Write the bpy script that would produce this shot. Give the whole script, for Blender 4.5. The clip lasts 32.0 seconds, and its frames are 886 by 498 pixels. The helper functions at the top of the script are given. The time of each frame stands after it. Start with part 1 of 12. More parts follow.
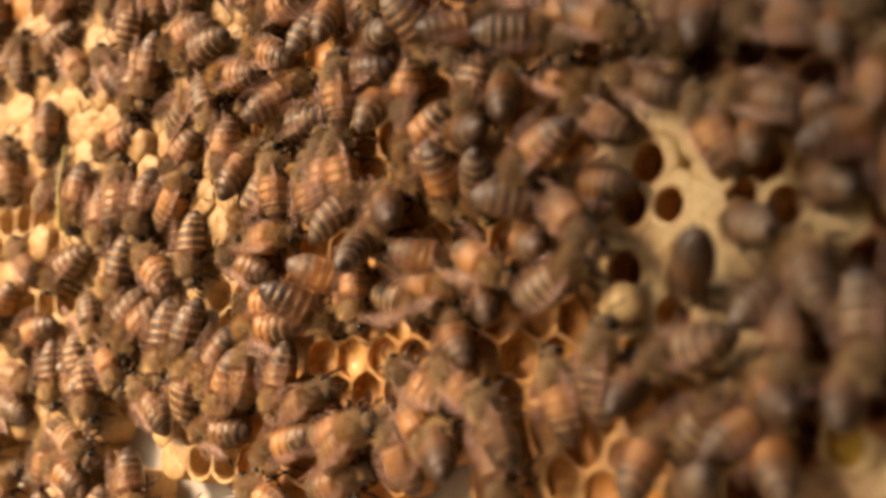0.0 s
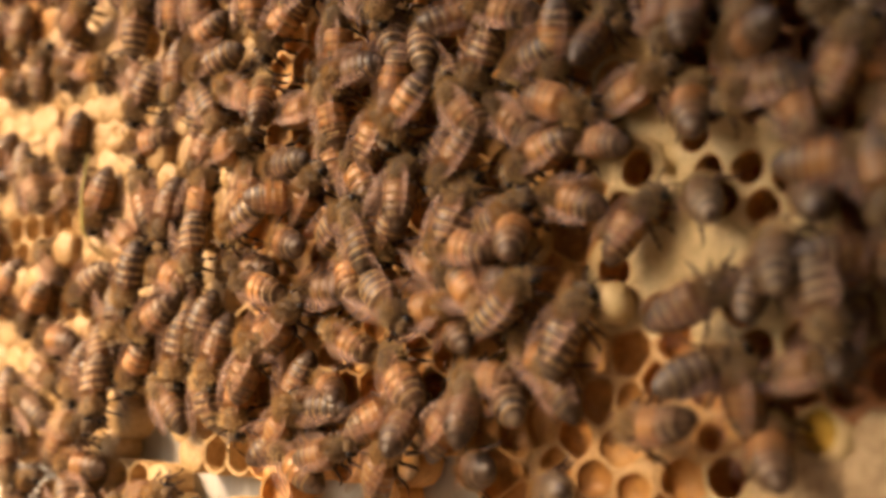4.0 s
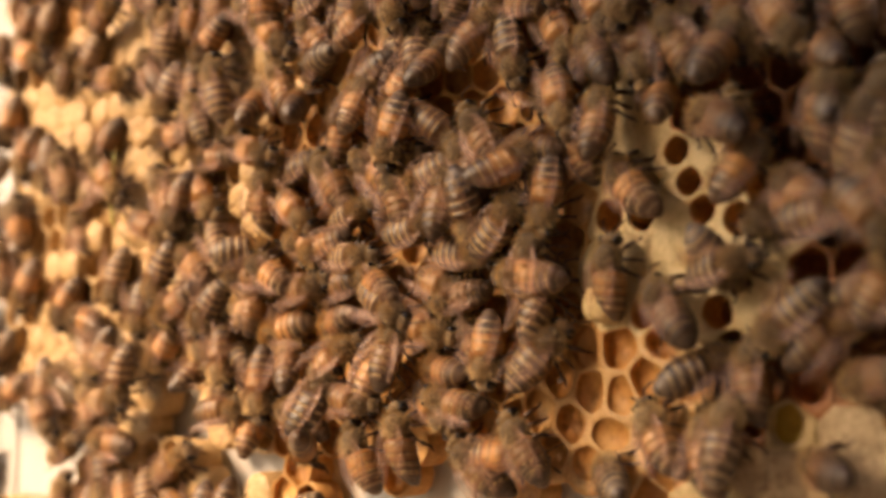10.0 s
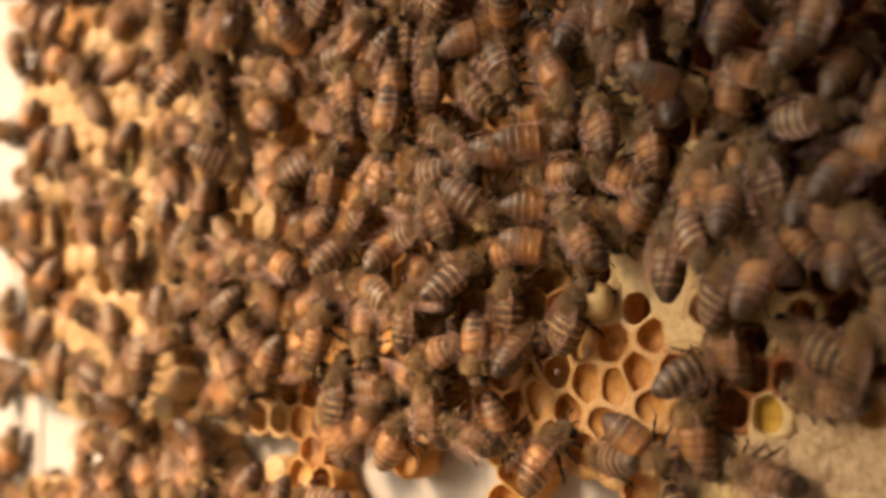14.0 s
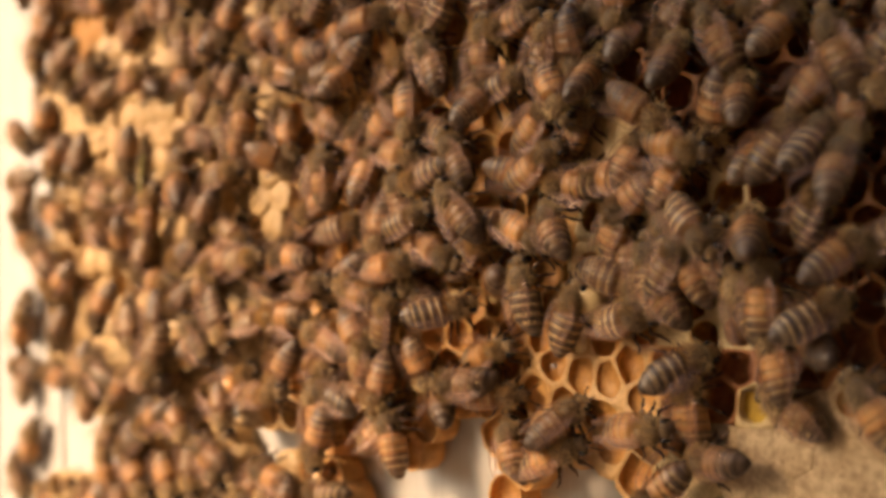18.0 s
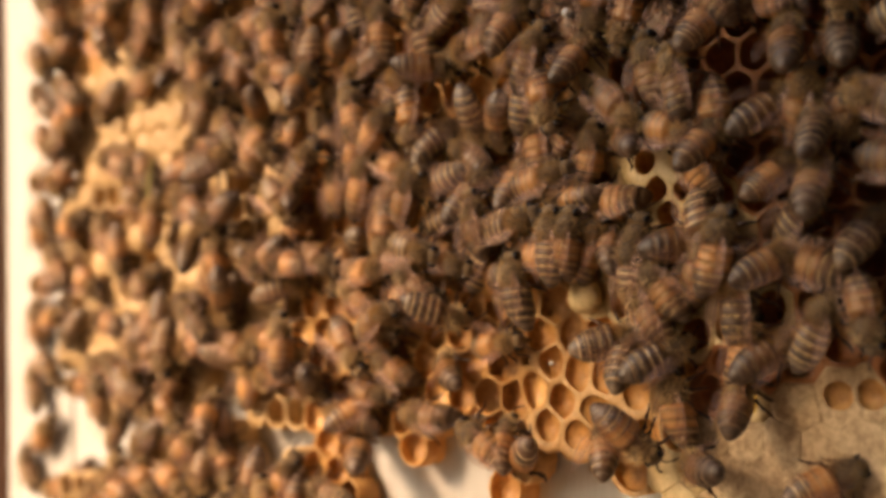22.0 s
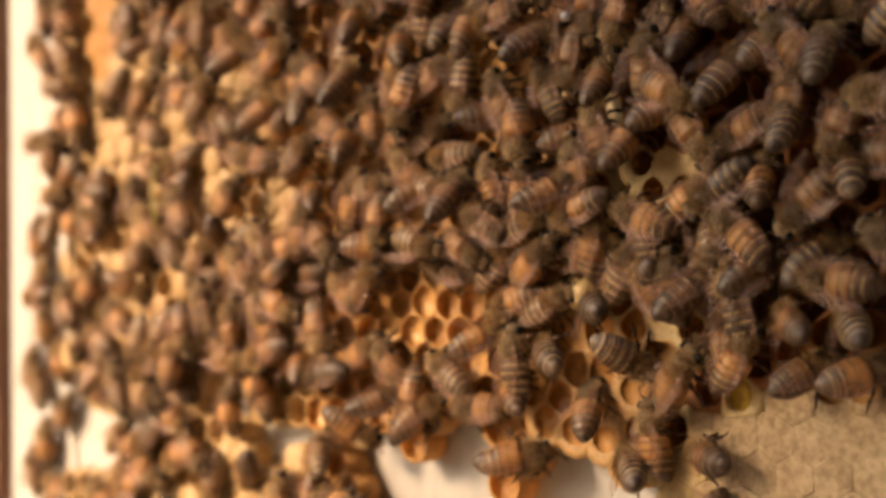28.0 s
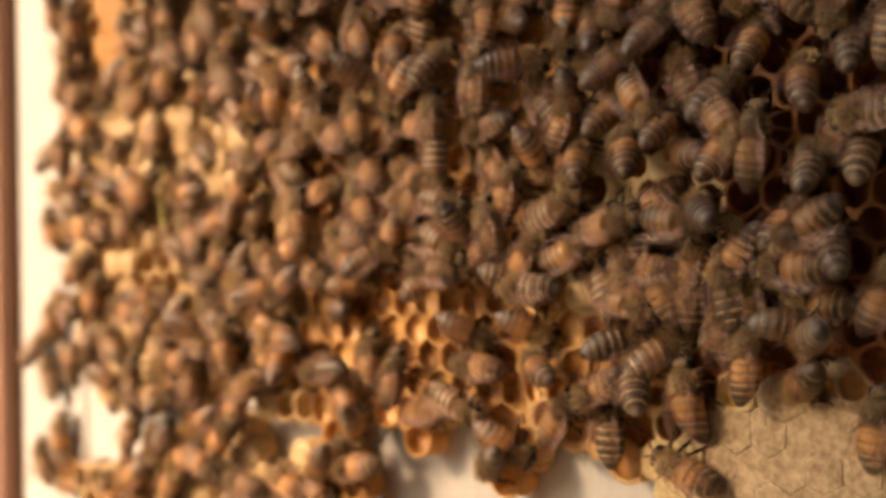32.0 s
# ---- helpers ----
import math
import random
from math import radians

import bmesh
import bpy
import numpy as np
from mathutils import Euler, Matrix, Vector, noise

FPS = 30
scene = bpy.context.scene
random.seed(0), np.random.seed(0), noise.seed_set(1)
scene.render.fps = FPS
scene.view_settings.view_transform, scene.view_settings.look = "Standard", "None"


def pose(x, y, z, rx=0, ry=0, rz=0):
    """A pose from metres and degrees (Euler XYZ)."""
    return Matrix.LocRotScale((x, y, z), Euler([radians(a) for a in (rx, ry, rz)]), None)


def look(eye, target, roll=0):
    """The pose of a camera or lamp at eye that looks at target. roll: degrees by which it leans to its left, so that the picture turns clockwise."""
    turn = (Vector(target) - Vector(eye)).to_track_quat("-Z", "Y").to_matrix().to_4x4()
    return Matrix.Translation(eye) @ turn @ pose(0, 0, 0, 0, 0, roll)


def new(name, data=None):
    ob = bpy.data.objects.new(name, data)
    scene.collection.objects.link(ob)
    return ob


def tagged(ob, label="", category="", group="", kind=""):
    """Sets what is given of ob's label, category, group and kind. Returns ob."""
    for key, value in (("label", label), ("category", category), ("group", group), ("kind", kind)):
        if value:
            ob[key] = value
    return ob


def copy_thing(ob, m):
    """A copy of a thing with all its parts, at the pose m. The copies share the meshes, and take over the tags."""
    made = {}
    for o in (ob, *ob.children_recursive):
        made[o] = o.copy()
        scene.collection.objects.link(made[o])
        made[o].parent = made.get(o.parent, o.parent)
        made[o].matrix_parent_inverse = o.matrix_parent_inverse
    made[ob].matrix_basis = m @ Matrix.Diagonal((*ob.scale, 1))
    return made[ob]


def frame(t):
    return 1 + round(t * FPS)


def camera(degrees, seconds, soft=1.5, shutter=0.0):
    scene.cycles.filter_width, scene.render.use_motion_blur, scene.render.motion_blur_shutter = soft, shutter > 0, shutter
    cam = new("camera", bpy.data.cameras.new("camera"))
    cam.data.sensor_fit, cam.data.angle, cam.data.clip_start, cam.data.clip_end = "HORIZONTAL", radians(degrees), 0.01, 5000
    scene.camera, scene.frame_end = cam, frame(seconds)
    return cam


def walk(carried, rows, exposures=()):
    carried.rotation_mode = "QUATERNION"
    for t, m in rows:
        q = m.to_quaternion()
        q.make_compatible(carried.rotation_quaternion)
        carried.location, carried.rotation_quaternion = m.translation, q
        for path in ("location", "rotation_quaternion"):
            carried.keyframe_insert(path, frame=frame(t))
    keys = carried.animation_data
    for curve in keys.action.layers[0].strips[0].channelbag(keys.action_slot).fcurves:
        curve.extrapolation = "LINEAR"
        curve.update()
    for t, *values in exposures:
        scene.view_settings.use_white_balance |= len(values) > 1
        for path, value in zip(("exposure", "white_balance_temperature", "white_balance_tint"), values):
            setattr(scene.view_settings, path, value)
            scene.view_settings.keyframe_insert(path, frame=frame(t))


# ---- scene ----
MM = 0.001

# ---- camera ----
cam = camera(35, 32.0, soft=3.3)
cam.data.dof.use_dof = True
cam.data.dof.focus_distance = 0.196
cam.data.dof.aperture_fstop = 14.0
PATH = [
    (0, (0.10948, -0.13185, -0.01585), (0.02451, -0.03463, -0.00073), 1.61),
    (2, (0.11349, -0.13466, -0.01749), (0.02787, -0.03815, -0.00151), 1.71),
    (4, (0.11746, -0.13719, -0.01826), (0.03111, -0.04138, -0.00203), 1.73),
    (6, (0.12128, -0.13822, -0.01658), (0.03373, -0.04325, -0.00190), 1.50),
    (8, (0.12514, -0.14033, -0.01369), (0.03668, -0.04588, -0.00138), 1.18),
    (10, (0.12931, -0.14729, -0.01013), (0.04122, -0.05218, -0.00049), 0.92),
    (12, (0.13351, -0.15435, -0.00657), (0.04588, -0.05857, 0.00047), 0.59),
    (14, (0.13755, -0.15693, -0.00379), (0.04929, -0.06162, 0.00126), 0.03),
    (16, (0.14141, -0.15825, -0.00200), (0.05228, -0.06370, 0.00178), -0.54),
    (18, (0.14521, -0.16013, -0.00201), (0.05543, -0.06619, 0.00177), -0.93),
    (20, (0.14835, -0.16212, -0.00272), (0.05818, -0.06857, 0.00154), -1.16),
    (22, (0.15000, -0.16467, -0.00319), (0.06006, -0.07092, 0.00131), -1.15),
    (24, (0.15095, -0.16693, -0.00368), (0.06137, -0.07284, 0.00106), -1.07),
    (26, (0.15154, -0.16773, -0.00430), (0.06201, -0.07361, 0.00075), -1.04),
    (28, (0.15234, -0.16839, -0.00452), (0.06274, -0.07434, 0.00060), -1.07),
    (30, (0.15426, -0.17009, -0.00360), (0.06451, -0.07616, 0.00096), -1.22),
    (32, (0.15654, -0.17206, -0.00230), (0.06659, -0.07828, 0.00149), -1.41),
]
walk(cam, [(t, look(eye, target, roll)) for t, eye, target, roll in PATH],
     exposures=[(0, 0.80), (13, 0.66), (20, 0.62), (32, 0.62)])

# ---- light ----
SUN = Vector((-0.40, -0.74, 0.50)).normalized()
world = bpy.data.worlds.new("sky")
scene.world = world
world.use_nodes = True
nt = world.node_tree
sky = nt.nodes.new("ShaderNodeTexSky")
sky.sky_type, sky.sun_disc = "NISHITA", False
sky.air_density, sky.dust_density = 1.0, 6.0
sky.sun_elevation = math.asin(SUN.z)
sky.sun_rotation = math.atan2(SUN.x, SUN.y)
nt.links.new(sky.outputs[0], nt.nodes["Background"].inputs[0])
nt.nodes["Background"].inputs[1].default_value = 0.15
sun = new("sun", bpy.data.lights.new("sun", "SUN"))
sun.data.energy, sun.data.angle, sun.data.color = 5.0, radians(13), (1.0, 0.645, 0.37)
sun.matrix_world = look(SUN * 3, (0, 0, 0))


# ---- materials ----
def rgb(c):
    return (*c, 1.0)


def material(name, rough=0.5, metal=0.0, coat=0.0):
    mat = bpy.data.materials.new(name)
    mat.use_nodes = True
    p = mat.node_tree.nodes["Principled BSDF"]
    p.inputs["Roughness"].default_value = rough
    p.inputs["Metallic"].default_value = metal
    p.inputs["Coat Weight"].default_value = coat
    return mat, mat.node_tree, p


def noise_node(nt, scale, detail=4.0, rough=0.55, stretch=(1, 1, 1)):
    co = nt.nodes.new("ShaderNodeTexCoord")
    mp = nt.nodes.new("ShaderNodeMapping")
    mp.inputs["Scale"].default_value = stretch
    nt.links.new(co.outputs["Object"], mp.inputs[0])
    n = nt.nodes.new("ShaderNodeTexNoise")
    n.inputs["Scale"].default_value, n.inputs["Detail"].default_value, n.inputs["Roughness"].default_value = scale, detail, rough
    nt.links.new(mp.outputs[0], n.inputs["Vector"])
    return n.outputs["Fac"]


def ramp(nt, fac, stops, mode="LINEAR"):
    r = nt.nodes.new("ShaderNodeValToRGB")
    r.color_ramp.interpolation = mode
    e = r.color_ramp.elements
    while len(e) < len(stops):
        e.new(0.5)
    for k, (pos, col) in zip(e, stops):
        k.position, k.color = pos, rgb(col)
    nt.links.new(fac, r.inputs[0])
    return r.outputs["Color"]


def mix(nt, fac, a, b, kind="MIX"):
    m = nt.nodes.new("ShaderNodeMix")
    m.data_type, m.blend_type = "RGBA", kind
    for slot, v in ((0, fac), (6, a), (7, b)):
        if isinstance(v, (int, float)):
            m.inputs[slot].default_value = v
        elif isinstance(v, tuple):
            m.inputs[slot].default_value = rgb(v)
        else:
            nt.links.new(v, m.inputs[slot])
    return m.outputs[2]


def bump(nt, p, height, strength, dist):
    b = nt.nodes.new("ShaderNodeBump")
    b.inputs["Strength"].default_value, b.inputs["Distance"].default_value = strength, dist
    nt.links.new(height, b.inputs["Height"])
    nt.links.new(b.outputs[0], p.inputs["Normal"])


def chance(nt):
    return nt.nodes.new("ShaderNodeObjectInfo").outputs["Random"]


def second_chance(nt):
    """A second chance value, independent of the first."""
    m = nt.nodes.new("ShaderNodeMath")
    m.operation = "MULTIPLY"
    nt.links.new(chance(nt), m.inputs[0])
    m.inputs[1].default_value = 37.7
    f = nt.nodes.new("ShaderNodeMath")
    f.operation = "FRACT"
    nt.links.new(m.outputs[0], f.inputs[0])
    return f.outputs[0]


def island(nt):
    return nt.nodes.new("ShaderNodeNewGeometry").outputs["Random Per Island"]


def wax(name, dark, light, rough=0.45, glow=0.25, per=chance, scale=900, relief=0.0003):
    """Beeswax: two tones by piece, blotches and pores, with some light through it."""
    mat, nt, p = material(name, rough)
    big = noise_node(nt, scale * 0.25, 3)
    fine = noise_node(nt, scale, 5, 0.7)
    col = mix(nt, per(nt), dark, light)
    col = mix(nt, 0.55, col, ramp(nt, big, [(0.3, dark), (0.7, light)]))
    col = mix(nt, 0.35, col, ramp(nt, fine, [(0.35, tuple(c * 0.55 for c in dark)), (0.6, light)]))
    nt.links.new(col, p.inputs["Base Color"])
    bump(nt, p, fine, 0.6, relief)
    if glow:
        tr = nt.nodes.new("ShaderNodeBsdfTranslucent")
        nt.links.new(col, tr.inputs[0])
        ms = nt.nodes.new("ShaderNodeMixShader")
        ms.inputs[0].default_value = glow
        nt.links.new(p.outputs[0], ms.inputs[1])
        nt.links.new(tr.outputs[0], ms.inputs[2])
        nt.links.new(ms.outputs[0], nt.nodes["Material Output"].inputs[0])
    return mat


def wood(name, dark, light, rough=0.6, along="z", scale=90.0):
    mat, nt, p = material(name, rough)
    st = {"x": (0.06, 1, 1), "y": (1, 0.06, 1), "z": (1, 1, 0.06)}[along]
    grain = noise_node(nt, scale * 4, 6, 0.65, st)
    big = noise_node(nt, scale * 0.3, 4)
    col = ramp(nt, grain, [(0.3, dark), (0.65, light)])
    col = mix(nt, 0.3, col, ramp(nt, big, [(0.35, dark), (0.7, light)]))
    nt.links.new(col, p.inputs["Base Color"])
    bump(nt, p, grain, 0.35, 0.0006)
    return mat


WAX_CREAM = wax("cream_wax", (0.56, 0.40, 0.17), (0.74, 0.58, 0.30), 0.5, 0.15)
WAX_AMBER = wax("amber_wax", (0.52, 0.235, 0.06), (0.73, 0.42, 0.14), 0.45, 0.4)
WAX_GOLD = wax("golden_wax", (0.47, 0.28, 0.10), (0.72, 0.53, 0.275), 0.45, 0.25, island)
WAX_HONEY = wax("honey_wax", (0.55, 0.24, 0.050), (0.73, 0.40, 0.115), 0.45, 0.4)
WAX_RUST = wax("russet_wax", (0.28, 0.10, 0.03), (0.48, 0.20, 0.06), 0.45, 0.2)
WAX_RIM = wax("rim_wax", (0.56, 0.315, 0.105), (0.76, 0.50, 0.22), 0.45, 0.3)
WAX_ORANGE = wax("orange_wax", (0.58, 0.29, 0.08), (0.76, 0.47, 0.17), 0.45, 0.35)
WAX_PALE = wax("pale_wax", (0.46, 0.40, 0.30), (0.62, 0.56, 0.45), 0.55, 0.1)
WAX_CAP = wax("capped_wax", (0.28, 0.17, 0.075), (0.74, 0.57, 0.34), 0.7, 0.05, scale=850, relief=0.0007)
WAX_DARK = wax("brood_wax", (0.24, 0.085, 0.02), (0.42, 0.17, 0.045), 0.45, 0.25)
NECTAR, nt_, p_ = material("nectar", 0.42)
nt_.links.new(ramp(nt_, noise_node(nt_, 400), [(0.3, (0.52, 0.26, 0.07)), (0.7, (0.74, 0.46, 0.17))]), p_.inputs["Base Color"])
POLLEN = wax("pollen", (0.40, 0.25, 0.025), (0.55, 0.37, 0.05), 0.85, 0.0)
WHITE_WOOD = wood("white_wood", (0.38, 0.37, 0.345), (0.53, 0.52, 0.49))
BROWN_WOOD = wood("brown_wood", (0.17, 0.14, 0.11), (0.33, 0.28, 0.23), 0.7)
REDDISH_WOOD = wood("reddish_wood", (0.16, 0.075, 0.045), (0.34, 0.18, 0.11), 0.7)
EARTH, nt_, p_ = material("earth", 0.95)
nt_.links.new(ramp(nt_, noise_node(nt_, 6, 8), [(0.3, (0.09, 0.06, 0.03)), (0.7, (0.22, 0.16, 0.08))]), p_.inputs["Base Color"])
bump(nt_, p_, noise_node(nt_, 30, 8), 0.6, 0.03)


def bee_shell():
    """The abdomen: rust and dark bands across it, pale hair lines, dark tip; some bees darker than others."""
    mat, nt, p = material("bee_abdomen", 0.34)
    p.inputs["Specular IOR Level"].default_value = 0.45
    co = nt.nodes.new("ShaderNodeTexCoord")
    sx = nt.nodes.new("ShaderNodeSeparateXYZ")
    nt.links.new(co.outputs["Object"], sx.inputs[0])
    mr = nt.nodes.new("ShaderNodeMapRange")
    mr.inputs[1].default_value, mr.inputs[2].default_value = -0.6 * MM, -8.6 * MM
    nt.links.new(sx.outputs[0], mr.inputs[0])
    wob = nt.nodes.new("ShaderNodeMath")
    wob.operation = "MULTIPLY_ADD"
    nt.links.new(noise_node(nt, 1800, 2), wob.inputs[0])
    wob.inputs[1].default_value = 0.06
    nt.links.new(mr.outputs[0], wob.inputs[2])
    rust, tan, dark, black, hair = (0.31, 0.120, 0.030), (0.44, 0.210, 0.062), (0.095, 0.045, 0.020), (0.038, 0.026, 0.021), (0.54, 0.385, 0.215)
    banded = ramp(nt, wob.outputs[0], [(0.0, dark), (0.05, rust), (0.155, tan), (0.165, (0.20, 0.09, 0.03)), (0.195, tan), (0.30, tan), (0.335, (0.16, 0.07, 0.025)), (0.355, dark), (0.385, (0.54, 0.30, 0.11)),
                  (0.47, rust), (0.505, black), (0.545, black), (0.56, hair), (0.605, black), (0.70, black), (0.715, hair), (0.755, black), (0.85, black), (0.865, (0.22, 0.17, 0.11)), (0.89, black)])
    grey = ramp(nt, wob.outputs[0], [(0.0, dark), (0.1, (0.26, 0.13, 0.055)), (0.19, black), (0.21, hair), (0.25, (0.16, 0.08, 0.04)),
                (0.34, black), (0.375, hair), (0.43, dark), (0.54, black), (0.56, hair), (0.615, black), (0.70, black), (0.72, hair), (0.76, black), (0.87, (0.24, 0.18, 0.12)), (0.90, black)])
    plain = ramp(nt, wob.outputs[0], [(0.0, dark), (0.08, rust), (0.2, tan), (0.40, tan), (0.55, rust), (0.68, (0.19, 0.085, 0.035)), (0.85, dark)])
    banded = mix(nt, ramp(nt, noise_node(nt, 260, 2), [(0.38, (0, 0, 0)), (0.68, (0.85, 0.85, 0.85))]), banded, plain)
    pick = ramp(nt, chance(nt), [(0.70, (0, 0, 0)), (0.76, (1, 1, 1))])
    col = mix(nt, pick, banded, grey)
    col = mix(nt, 1.0, col, ramp(nt, second_chance(nt), [(0.0, (0.36, 0.34, 0.36)), (0.5, (0.85, 0.84, 0.82)), (0.8, (1.15, 1.15, 1.1)), (1.0, (1.4, 1.42, 1.4))]), "MULTIPLY")
    col = mix(nt, 0.18, col, ramp(nt, noise_node(nt, 4000, 3), [(0.3, (0.035, 0.025, 0.018)), (0.7, (0.38, 0.24, 0.12))]))
    nt.links.new(col, p.inputs["Base Color"])
    bump(nt, p, noise_node(nt, 5000, 3), 0.5, 0.00014)
    return mat


def bee_fur():
    mat, nt, p = material("bee_fur", 0.85)
    p.inputs["Sheen Weight"].default_value = 0.17
    tone = ramp(nt, chance(nt), [(0.0, (0.06, 0.042, 0.024)), (0.35, (0.10, 0.067, 0.034)), (0.7, (0.18, 0.118, 0.053)), (1.0, (0.29, 0.19, 0.08))])
    col = mix(nt, 0.6, tone, ramp(nt, noise_node(nt, 1500, 4), [(0.3, (0.04, 0.028, 0.018)), (0.7, (0.26, 0.165, 0.070))]))
    nt.links.new(col, p.inputs["Base Color"])
    bump(nt, p, noise_node(nt, 5000, 3), 0.8, 0.0002)
    return mat


def bee_wing():
    """Clear membrane: mostly see-through, with a pale sheen and a little brown of its own."""
    mat, nt, p = material("bee_wing", 0.3)
    col = ramp(nt, noise_node(nt, 700, 3), [(0.3, (0.34, 0.19, 0.13)), (0.7, (0.70, 0.46, 0.36))])
    nt.links.new(col, p.inputs["Base Color"])
    gl = nt.nodes.new("ShaderNodeBsdfGlossy")
    gl.inputs["Color"].default_value = (0.85, 0.62, 0.54, 1)
    gl.inputs["Roughness"].default_value = 0.45
    b = nt.nodes.new("ShaderNodeBump")
    b.inputs["Strength"].default_value, b.inputs["Distance"].default_value = 0.8, 0.0003
    nt.links.new(noise_node(nt, 900, 2), b.inputs["Height"])
    nt.links.new(b.outputs[0], gl.inputs["Normal"])
    tr = nt.nodes.new("ShaderNodeBsdfTransparent")
    tr.inputs[0].default_value = (0.97, 0.92, 0.85, 1)
    own = nt.nodes.new("ShaderNodeMixShader")
    own.inputs[0].default_value = 0.42
    nt.links.new(p.outputs[0], own.inputs[1])
    nt.links.new(gl.outputs[0], own.inputs[2])
    ms = nt.nodes.new("ShaderNodeMixShader")
    ms.inputs[0].default_value = 0.075
    nt.links.new(tr.outputs[0], ms.inputs[1])
    nt.links.new(own.outputs[0], ms.inputs[2])
    nt.links.new(ms.outputs[0], nt.nodes["Material Output"].inputs[0])
    return mat


SHELL, FUR, WING = bee_shell(), bee_fur(), bee_wing()
FRINGE, nt_, p_ = material("bee_hair", 0.8)
nt_.links.new(mix(nt_, chance(nt_), (0.30, 0.20, 0.085), (0.60, 0.42, 0.19)), p_.inputs["Base Color"])
CHITIN, nt_, p_ = material("bee_chitin", 0.45)
nt_.links.new(ramp(nt_, noise_node(nt_, 1200), [(0.3, (0.03, 0.016, 0.009)), (0.75, (0.14, 0.065, 0.025))]), p_.inputs["Base Color"])
VEIN, nt_, p_ = material("wing_vein", 0.45)
nt_.links.new(ramp(nt_, noise_node(nt_, 1200), [(0.3, (0.12, 0.06, 0.03)), (0.75, (0.30, 0.16, 0.08))]), p_.inputs["Base Color"])
EYE, nt_, p_ = material("bee_eye", 0.22, 0, 0.3)
nt_.links.new(ramp(nt_, noise_node(nt_, 3000), [(0.3, (0.008, 0.006, 0.006)), (0.8, (0.03, 0.02, 0.016))]), p_.inputs["Base Color"])
STRAW = wood("straw", (0.26, 0.24, 0.05), (0.46, 0.42, 0.12), 0.6)
DROP, nt_, p_ = material("drop", 0.03, 0, 1.0)
p_.inputs["Transmission Weight"].default_value = 0.6
p_.inputs["Base Color"].default_value = (0.9, 0.88, 0.84, 1)


# ---- building helpers ----
def mesh_of(name, bm, mats):
    me = bpy.data.meshes.new(name)
    bm.to_mesh(me)
    bm.free()
    for m in mats if isinstance(mats, (list, tuple)) else [mats]:
        me.materials.append(m)
    return me


def smooth(me):
    me.polygons.foreach_set("use_smooth", [True] * len(me.polygons))
    return me


def part(name, bm, mat, parent, label="", flat=False):
    me = bm if isinstance(bm, bpy.types.Mesh) else mesh_of(name, bm, mat)
    if not flat:
        smooth(me)
    ob = new(name, me)
    ob.parent = parent
    return tagged(ob, label)


def box(bm, x0, x1, y0, y1, z0, z1, bevel=0.0):
    r = bmesh.ops.create_cube(bm, size=1, matrix=Matrix.Translation(((x0 + x1) / 2, (y0 + y1) / 2, (z0 + z1) / 2)) @ Matrix.Diagonal((x1 - x0, y1 - y0, z1 - z0, 1)))
    if bevel:
        es = list({e for v in r["verts"] for e in v.link_edges})
        bmesh.ops.bevel(bm, geom=es, offset=bevel, segments=2, affect="EDGES")
    return bm


def ball(bm, at, r, u=14, v=9, turn=None):
    m = Matrix.Translation(at) @ (turn or Matrix()) @ Matrix.Diagonal((*r, 1))
    return bmesh.ops.create_uvsphere(bm, u_segments=u, v_segments=v, radius=1, matrix=m)["verts"]


def tube(bm, pts, radii, n=6):
    """A tapered tube through the points."""
    rings = []
    pts = [Vector(p) for p in pts]
    for i, p in enumerate(pts):
        d = (pts[min(i + 1, len(pts) - 1)] - pts[max(i - 1, 0)]).normalized()
        a = d.orthogonal().normalized()
        b = d.cross(a)
        rings.append([bm.verts.new(p + (a * math.cos(6.2832 * k / n) + b * math.sin(6.2832 * k / n)) * radii[i]) for k in range(n)])
    for r, s in zip(rings, rings[1:]):
        for k in range(n):
            bm.faces.new((r[k], r[(k + 1) % n], s[(k + 1) % n], s[k]))
    bm.faces.new(rings[0][::-1])
    bm.faces.new(rings[-1])


# ---- setting ----
bm = bmesh.new()
bmesh.ops.create_grid(bm, x_segments=2, y_segments=2, size=60, matrix=Matrix.Translation((0, 0, -0.9)))
tagged(new("ground", mesh_of("ground", bm, EARTH)), "brown earth ground below the hive", "ground", kind="structure")
# added sun blocker, never in view: its slanted edge shades the comb's upper right
bm = bmesh.new()
edge = [bm.verts.new((x, -0.50, z)) for x, z in ((0.6, -0.9), (0.6, 0.62), (-0.480, 0.62), (0.007, -0.1), (0.007, -0.9))]
out = bmesh.ops.extrude_face_region(bm, geom=[bm.faces.new(edge)])["geom"]
bmesh.ops.translate(bm, vec=(0, -0.03, 0), verts=[v for v in out if isinstance(v, bmesh.types.BMVert)])
bmesh.ops.recalc_face_normals(bm, faces=bm.faces)
tagged(new("wall_south", mesh_of("wall_south", bm, BROWN_WOOD)), "plain weathered wooden wall added out of view to shade the comb", "wall", kind="structure")
bm = box(bmesh.new(), 0.6, 0.63, -0.53, 0.63, -0.9, 0.62)
tagged(new("wall_east", mesh_of("wall_east", bm, BROWN_WOOD)), "plain weathered wooden shed wall beside the hive", "wall", kind="structure")
bm = box(bmesh.new(), -1.3, -1.27, -0.6, 1.2, -0.9, 1.2)
tagged(new("wall_west", mesh_of("wall_west", bm, BROWN_WOOD)), "plain weathered wooden shed wall beyond the frame", "wall", kind="structure")
bm = box(bmesh.new(), -1.27, 0.6, 0.6, 0.63, -0.9, 1.2)
